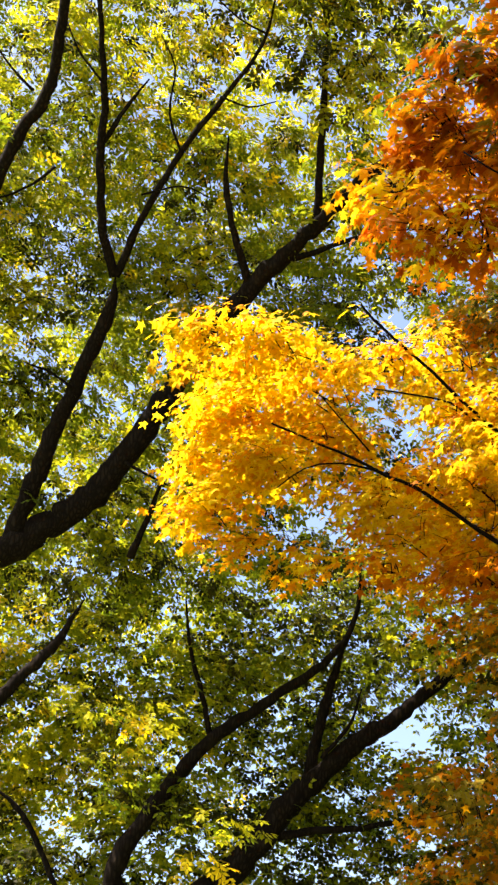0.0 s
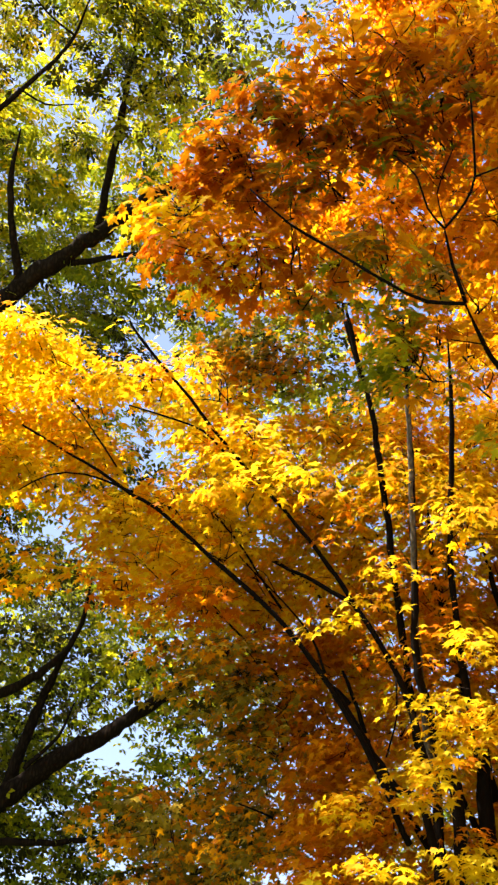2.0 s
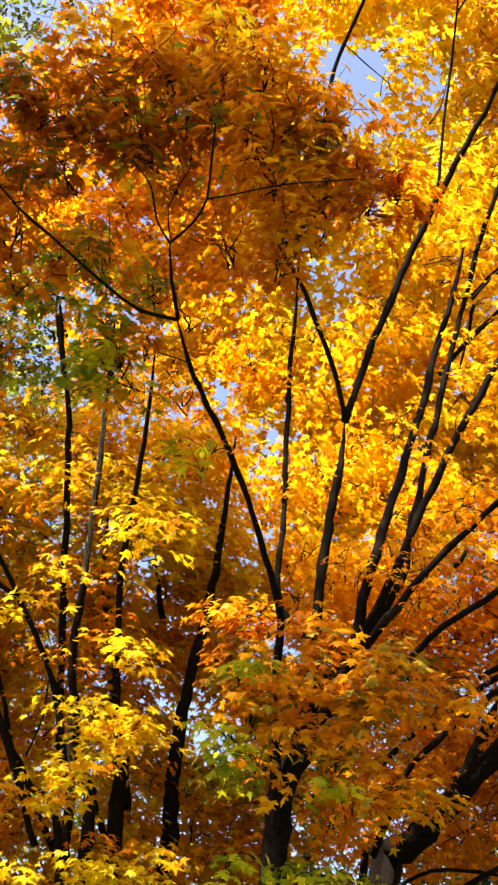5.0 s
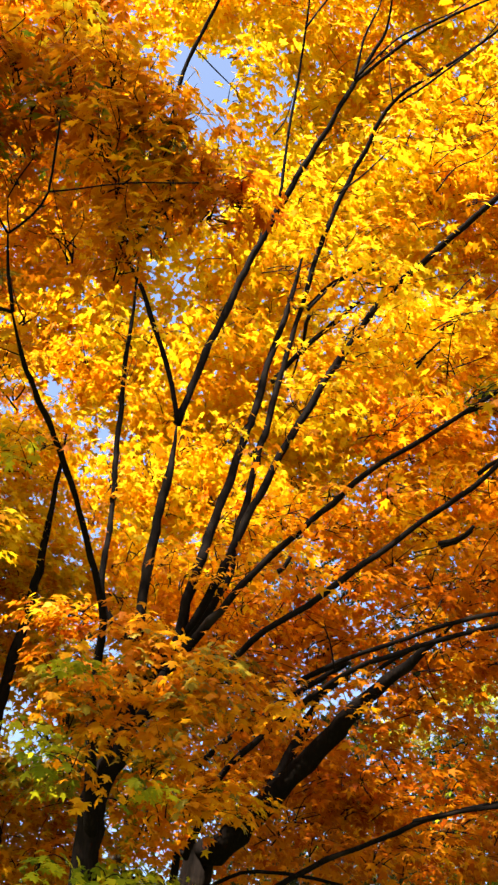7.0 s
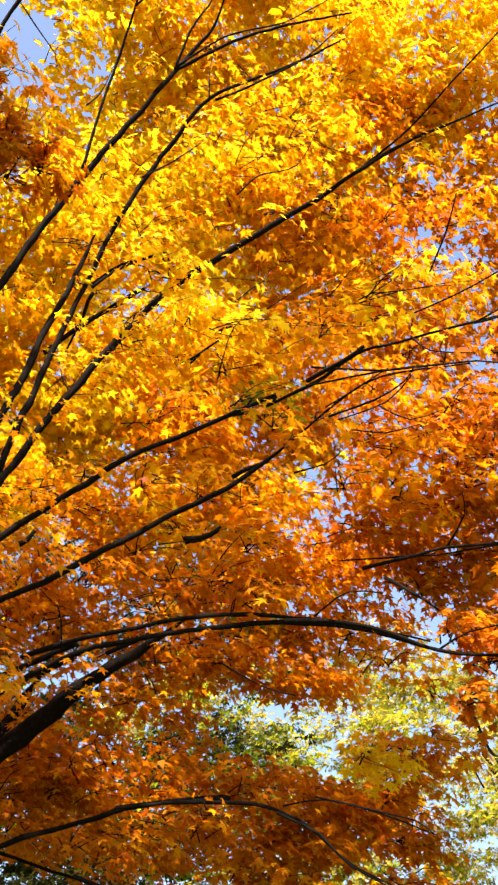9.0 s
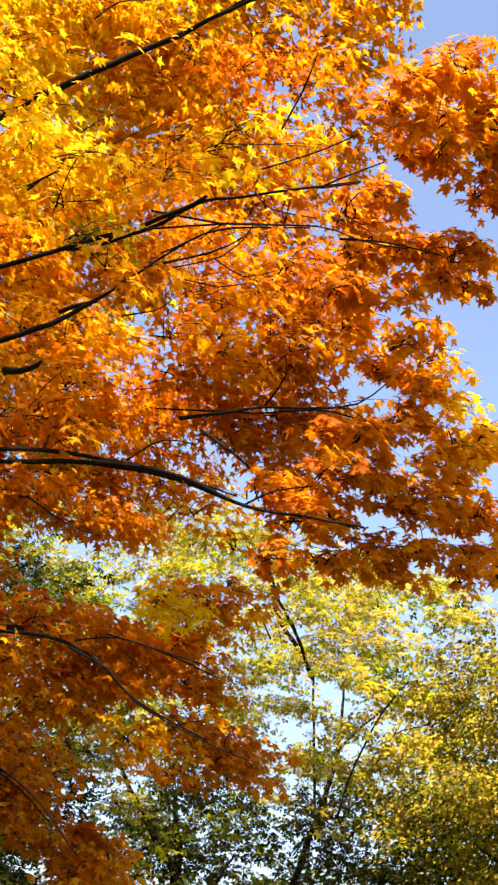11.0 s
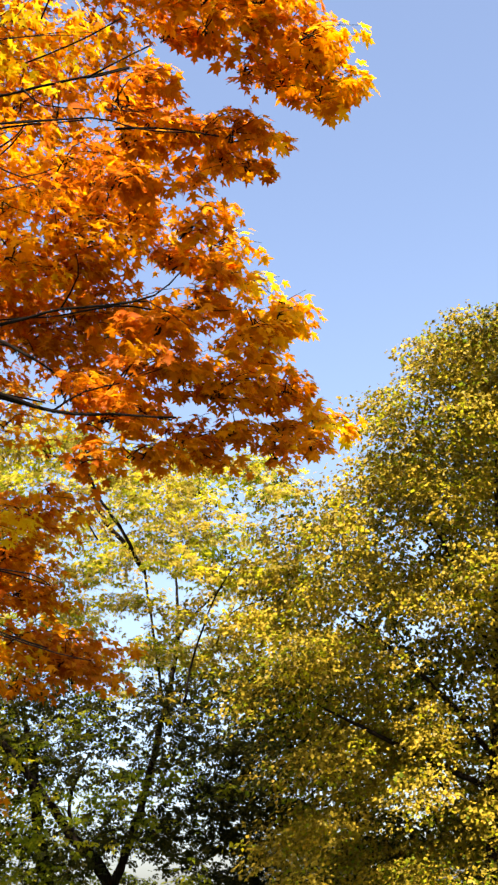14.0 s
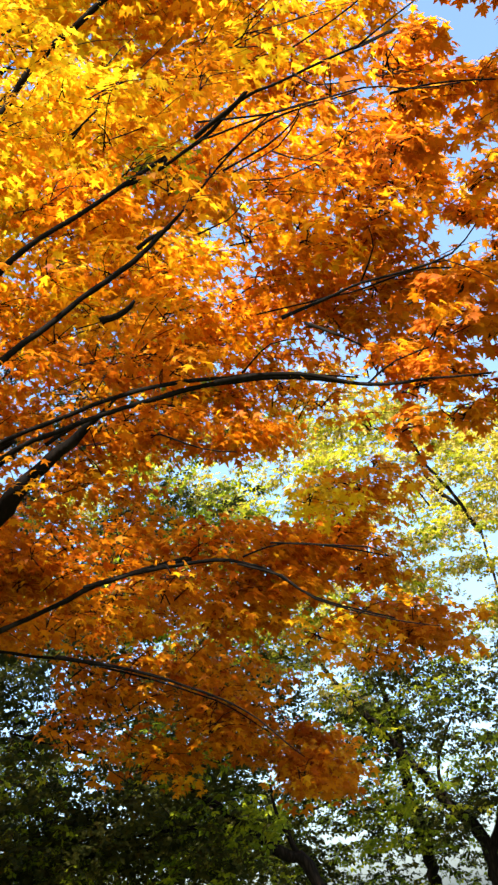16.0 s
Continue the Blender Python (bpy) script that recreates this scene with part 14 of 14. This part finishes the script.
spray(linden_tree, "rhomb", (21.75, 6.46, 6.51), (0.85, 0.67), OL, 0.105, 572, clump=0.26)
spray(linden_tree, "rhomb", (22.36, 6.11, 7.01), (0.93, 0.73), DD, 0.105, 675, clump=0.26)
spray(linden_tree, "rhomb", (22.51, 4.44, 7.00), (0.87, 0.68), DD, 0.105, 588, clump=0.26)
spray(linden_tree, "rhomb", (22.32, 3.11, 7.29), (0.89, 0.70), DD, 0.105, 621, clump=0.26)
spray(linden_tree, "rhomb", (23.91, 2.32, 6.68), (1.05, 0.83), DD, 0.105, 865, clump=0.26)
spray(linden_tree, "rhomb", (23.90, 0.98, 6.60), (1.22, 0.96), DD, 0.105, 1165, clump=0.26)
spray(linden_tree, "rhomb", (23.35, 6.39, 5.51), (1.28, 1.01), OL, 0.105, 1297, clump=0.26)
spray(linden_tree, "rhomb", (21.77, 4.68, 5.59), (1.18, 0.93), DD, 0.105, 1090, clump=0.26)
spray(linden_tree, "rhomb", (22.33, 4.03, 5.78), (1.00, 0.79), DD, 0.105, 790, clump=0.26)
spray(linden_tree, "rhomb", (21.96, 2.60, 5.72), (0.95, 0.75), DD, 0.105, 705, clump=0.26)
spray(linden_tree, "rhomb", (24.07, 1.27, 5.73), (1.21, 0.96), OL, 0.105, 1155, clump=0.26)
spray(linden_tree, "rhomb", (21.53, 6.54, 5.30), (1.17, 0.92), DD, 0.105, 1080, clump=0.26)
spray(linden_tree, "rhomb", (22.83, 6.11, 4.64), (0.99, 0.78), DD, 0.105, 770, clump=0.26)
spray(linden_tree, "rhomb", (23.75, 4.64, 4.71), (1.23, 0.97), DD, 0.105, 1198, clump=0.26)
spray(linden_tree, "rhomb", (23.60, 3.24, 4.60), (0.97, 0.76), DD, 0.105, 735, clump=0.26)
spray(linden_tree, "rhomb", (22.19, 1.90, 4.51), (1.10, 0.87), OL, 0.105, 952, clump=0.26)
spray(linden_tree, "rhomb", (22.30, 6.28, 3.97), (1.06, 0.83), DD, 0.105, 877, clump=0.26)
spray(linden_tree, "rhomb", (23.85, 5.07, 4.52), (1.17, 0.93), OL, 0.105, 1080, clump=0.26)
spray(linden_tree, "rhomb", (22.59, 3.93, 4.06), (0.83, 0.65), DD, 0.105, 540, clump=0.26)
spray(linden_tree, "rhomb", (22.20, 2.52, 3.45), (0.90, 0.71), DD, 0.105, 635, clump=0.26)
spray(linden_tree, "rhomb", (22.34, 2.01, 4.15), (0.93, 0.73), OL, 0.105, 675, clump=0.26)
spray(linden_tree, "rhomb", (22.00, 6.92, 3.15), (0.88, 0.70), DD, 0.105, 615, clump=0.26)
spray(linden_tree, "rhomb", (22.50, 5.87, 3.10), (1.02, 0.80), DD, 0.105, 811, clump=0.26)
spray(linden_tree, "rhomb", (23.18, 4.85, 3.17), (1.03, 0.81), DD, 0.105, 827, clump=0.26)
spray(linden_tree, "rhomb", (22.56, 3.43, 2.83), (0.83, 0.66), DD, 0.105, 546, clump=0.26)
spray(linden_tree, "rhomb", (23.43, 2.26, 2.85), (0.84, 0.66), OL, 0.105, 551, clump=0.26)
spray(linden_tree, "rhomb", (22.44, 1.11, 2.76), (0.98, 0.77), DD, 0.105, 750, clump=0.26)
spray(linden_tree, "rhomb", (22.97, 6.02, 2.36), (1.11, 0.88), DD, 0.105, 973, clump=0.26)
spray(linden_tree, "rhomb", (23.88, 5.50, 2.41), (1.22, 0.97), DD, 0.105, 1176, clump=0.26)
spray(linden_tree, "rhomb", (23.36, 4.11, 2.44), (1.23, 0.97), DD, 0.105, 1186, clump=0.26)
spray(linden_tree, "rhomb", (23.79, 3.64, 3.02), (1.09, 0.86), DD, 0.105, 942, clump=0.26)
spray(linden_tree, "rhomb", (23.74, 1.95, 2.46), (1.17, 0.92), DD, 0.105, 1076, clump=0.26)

# ---- small sprays: bough backs, shaded leaves before the limbs, pale clumps ----
spray(golden_maple, "maple_far", (-0.63, 12.13, 9.70), (0.42, 0.26), Y, 0.080, 230, clump=0.21)
spray(golden_maple, "maple_far", (-0.00, 12.29, 9.48), (0.42, 0.26), Y, 0.080, 230, clump=0.21)
spray(golden_maple, "maple_far", (0.64, 12.10, 9.74), (0.42, 0.26), Y, 0.080, 230, clump=0.21)
spray(golden_maple, "maple_far", (-0.43, 12.59, 8.98), (0.42, 0.26), Y, 0.080, 230, clump=0.21)
spray(golden_maple, "maple_far", (0.18, 12.60, 8.97), (0.42, 0.26), Y, 0.080, 230, clump=0.21)
spray(golden_maple, "maple_far", (0.78, 12.53, 9.06), (0.42, 0.26), Y, 0.080, 230, clump=0.21)
spray(golden_maple, "maple_far", (-0.11, 12.91, 8.42), (0.42, 0.26), Y, 0.080, 230, clump=0.21)
spray(golden_maple, "maple_far", (-0.58, 12.89, 8.44), (0.42, 0.26), Y, 0.080, 230, clump=0.21)
spray(golden_maple, "maple_far", (1.40, 12.14, 9.60), (0.42, 0.26), Y, 0.080, 230, clump=0.21)
spray(golden_maple, "maple_far", (2.08, 12.15, 9.43), (0.42, 0.26), Y, 0.080, 230, clump=0.21)
spray(golden_maple, "maple_far", (2.64, 12.29, 9.02), (0.42, 0.26), Y, 0.080, 230, clump=0.21)
spray(golden_maple, "maple_far", (3.18, 12.31, 8.78), (0.42, 0.26), Y, 0.080, 230, clump=0.21)
spray(golden_maple, "maple_far", (1.51, 12.84, 8.38), (0.42, 0.26), Y, 0.080, 230, clump=0.21)
spray(golden_maple, "maple_far", (2.20, 12.92, 8.03), (0.42, 0.26), Y, 0.080, 230, clump=0.21)
spray(golden_maple, "maple_far", (2.57, 12.67, 8.39), (0.42, 0.26), Y, 0.080, 230, clump=0.21)
spray(golden_maple, "maple_far", (2.98, 12.77, 8.02), (0.42, 0.26), Y, 0.080, 230, clump=0.21)
spray(great_maple, "maple", (4.26, 7.37, 4.53), (0.26, 0.12), LM, 0.072, 50, clump=0.17)
spray(great_maple, "maple", (4.49, 7.30, 4.36), (0.26, 0.12), LG, 0.072, 50, clump=0.17)
spray(great_maple, "maple", (4.90, 7.10, 4.16), (0.26, 0.12), LG, 0.072, 50, clump=0.17)
spray(great_maple, "maple", (4.23, 7.19, 4.98), (0.26, 0.12), LG, 0.072, 50, clump=0.17)
spray(great_maple, "maple", (4.47, 7.54, 3.65), (0.26, 0.12), LM, 0.072, 50, clump=0.17)
spray(great_maple, "maple", (4.90, 7.27, 3.61), (0.26, 0.12), LM, 0.072, 50, clump=0.17)
spray(great_maple, "maple", (5.19, 6.97, 4.91), (0.34, 0.15), FO, 0.072, 130, clump=0.18)
spray(great_maple, "maple", (5.30, 6.78, 5.11), (0.34, 0.15), FO, 0.072, 130, clump=0.18)
spray(great_maple, "maple", (5.18, 7.15, 4.53), (0.34, 0.15), FO, 0.072, 130, clump=0.18)
spray(great_maple, "maple", (5.39, 7.09, 4.27), (0.34, 0.15), FO, 0.072, 130, clump=0.18)
spray(great_maple, "maple", (1.54, 5.83, 7.73), (0.30, 0.12), RG, 0.082, 62, clump=0.19)
spray(great_maple, "maple", (1.86, 5.72, 7.75), (0.30, 0.12), RG, 0.082, 62, clump=0.19)
spray(great_maple, "maple", (2.18, 5.59, 7.76), (0.30, 0.12), RG, 0.082, 62, clump=0.19)
spray(great_maple, "maple", (2.40, 5.31, 7.93), (0.30, 0.12), RG, 0.082, 62, clump=0.19)
spray(great_maple, "maple", (2.55, 5.06, 8.07), (0.30, 0.12), RX, 0.082, 62, clump=0.19)
spray(great_maple, "maple", (2.79, 5.20, 7.86), (0.30, 0.12), RG, 0.082, 62, clump=0.19)
spray(great_maple, "maple", (3.09, 5.16, 7.75), (0.30, 0.12), O, 0.082, 30, clump=0.19)
spray(great_maple, "maple", (3.41, 5.01, 7.70), (0.30, 0.12), O, 0.082, 30, clump=0.19)
spray(great_maple, "maple", (3.66, 4.89, 7.65), (0.30, 0.12), O, 0.082, 30, clump=0.19)
spray(great_maple, "maple", (2.19, 5.21, 8.08), (0.30, 0.12), RX, 0.082, 62, clump=0.19)
spray(great_maple, "maple", (1.91, 5.46, 7.96), (0.30, 0.12), RX, 0.082, 62, clump=0.19)
spray(great_maple, "maple", (2.00, 6.27, 7.14), (0.30, 0.12), OM, 0.082, 62, clump=0.19)
spray(great_maple, "maple", (2.23, 6.13, 7.21), (0.30, 0.12), RG, 0.082, 62, clump=0.19)
spray(great_maple, "maple", (3.48, 5.28, 7.43), (0.30, 0.12), OM, 0.082, 62, clump=0.19)
spray(great_maple, "maple", (2.51, 6.52, 6.61), (0.30, 0.12), LM, 0.082, 62, clump=0.19)
spray(great_maple, "maple", (2.69, 6.51, 6.53), (0.30, 0.12), LG, 0.082, 62, clump=0.19)
spray(great_maple, "maple", (2.28, 5.60, 7.72), (0.30, 0.12), RR, 0.082, 62, clump=0.19)
spray(great_maple, "maple", (3.72, 4.78, 7.71), (0.30, 0.12), O, 0.082, 30, clump=0.19)
spray(locust_tree, "ash_far", (17.36, 8.23, 9.35), (0.44, 0.26), PL, 0.125, 190, clump=0.22)
spray(locust_tree, "ash_far", (18.05, 7.82, 8.99), (0.44, 0.26), PL, 0.125, 190, clump=0.22)
spray(locust_tree, "ash_far", (18.37, 7.15, 8.80), (0.44, 0.26), PL, 0.125, 190, clump=0.22)
spray(locust_tree, "ash_far", (17.95, 6.33, 8.66), (0.44, 0.26), PL, 0.125, 190, clump=0.22)
spray(locust_tree, "ash_far", (18.44, 5.68, 8.74), (0.44, 0.26), PL, 0.125, 190, clump=0.22)
spray(locust_tree, "ash_far", (18.00, 4.94, 8.12), (0.44, 0.26), PL, 0.125, 190, clump=0.22)
spray(locust_tree, "ash_far", (17.41, 7.40, 7.99), (0.44, 0.26), PL, 0.125, 190, clump=0.22)
spray(locust_tree, "ash_far", (18.18, 6.91, 7.97), (0.44, 0.26), PL, 0.125, 190, clump=0.22)
spray(locust_tree, "ash_far", (17.95, 6.18, 7.64), (0.44, 0.26), PL, 0.125, 190, clump=0.22)
spray(locust_tree, "ash_far", (19.15, 5.83, 7.86), (0.44, 0.26), PL, 0.125, 190, clump=0.22)
spray(locust_tree, "ash_far", (17.66, 7.03, 7.29), (0.44, 0.26), PL, 0.125, 190, clump=0.22)
spray(locust_tree, "ash_far", (17.33, 7.79, 7.20), (0.44, 0.26), PL, 0.125, 190, clump=0.22)
spray(locust_tree, "ash_far", (17.87, 6.60, 6.95), (0.44, 0.26), PL, 0.125, 190, clump=0.22)
spray(locust_tree, "ash_far", (19.13, 6.42, 7.08), (0.44, 0.26), PL, 0.125, 190, clump=0.22)
spray(locust_tree, "ash_far", (18.42, 5.44, 6.90), (0.44, 0.26), PL, 0.125, 190, clump=0.22)
spray(locust_tree, "ash_far", (18.65, 7.89, 6.81), (0.44, 0.26), PL, 0.125, 190, clump=0.22)
spray(locust_tree, "ash_far", (19.05, 7.43, 6.59), (0.44, 0.26), PL, 0.125, 190, clump=0.22)
spray(locust_tree, "ash_far", (18.99, 6.57, 6.20), (0.44, 0.26), PL, 0.125, 190, clump=0.22)
spray(locust_tree, "ash_far", (19.26, 7.22, 5.89), (0.44, 0.26), PL, 0.125, 190, clump=0.22)
spray(locust_tree, "ash_far", (19.03, 7.81, 6.07), (0.44, 0.26), PL, 0.125, 190, clump=0.22)
spray(locust_tree, "ash_far", (18.62, 5.86, 6.18), (0.44, 0.26), PL, 0.125, 190, clump=0.22)
spray(locust_tree, "ash_far", (15.58, 9.52, 9.39), (0.44, 0.26), PL, 0.125, 190, clump=0.22)
spray(locust_tree, "ash_far", (15.25, 10.02, 9.03), (0.44, 0.26), PL, 0.125, 190, clump=0.22)
spray(locust_tree, "ash_far", (16.50, 9.47, 9.26), (0.44, 0.26), PL, 0.125, 190, clump=0.22)
spray(locust_tree, "ash_far", (17.07, 10.84, 5.61), (0.44, 0.26), PL, 0.125, 190, clump=0.22)
spray(locust_tree, "ash_far", (16.99, 10.11, 5.01), (0.44, 0.26), PL, 0.125, 190, clump=0.22)
spray(locust_tree, "ash_far", (17.56, 8.90, 6.63), (0.44, 0.26), PL, 0.125, 190, clump=0.22)
spray(locust_tree, "ash_far", (17.56, 8.54, 7.22), (0.44, 0.26), PL, 0.125, 190, clump=0.22)
spray(ash_tree, "ash", (-1.57, 13.26, 5.80), (0.40, 0.26), AL, 0.150, 80, clump=0.24)
spray(ash_tree, "ash", (-1.05, 13.39, 5.56), (0.40, 0.26), AL, 0.150, 80, clump=0.24)
spray(ash_tree, "ash", (-1.36, 13.49, 5.07), (0.40, 0.26), AG, 0.150, 80, clump=0.24)
spray(ash_tree, "ash", (-0.15, 13.69, 4.53), (0.40, 0.26), AL, 0.150, 80, clump=0.24)
spray(dark_ash, "ash_far", (3.14, 13.81, 11.88), (0.60, 0.36), AG, 0.150, 150, clump=0.28)
spray(dark_ash, "ash_far", (3.53, 13.53, 12.12), (0.60, 0.36), AG, 0.150, 150, clump=0.28)
spray(dark_ash, "ash_far", (4.03, 13.66, 11.77), (0.60, 0.36), AG, 0.150, 150, clump=0.28)
spray(dark_ash, "ash_far", (4.46, 13.80, 11.40), (0.60, 0.36), AG, 0.150, 150, clump=0.28)
spray(dark_ash, "ash_far", (3.77, 14.04, 11.34), (0.60, 0.36), AG, 0.150, 150, clump=0.28)
spray(dark_ash, "ash_far", (3.35, 14.08, 11.44), (0.60, 0.36), AG, 0.150, 150, clump=0.28)
spray(dark_ash, "ash_far", (4.06, 13.34, 12.17), (0.60, 0.36), AG, 0.150, 150, clump=0.28)
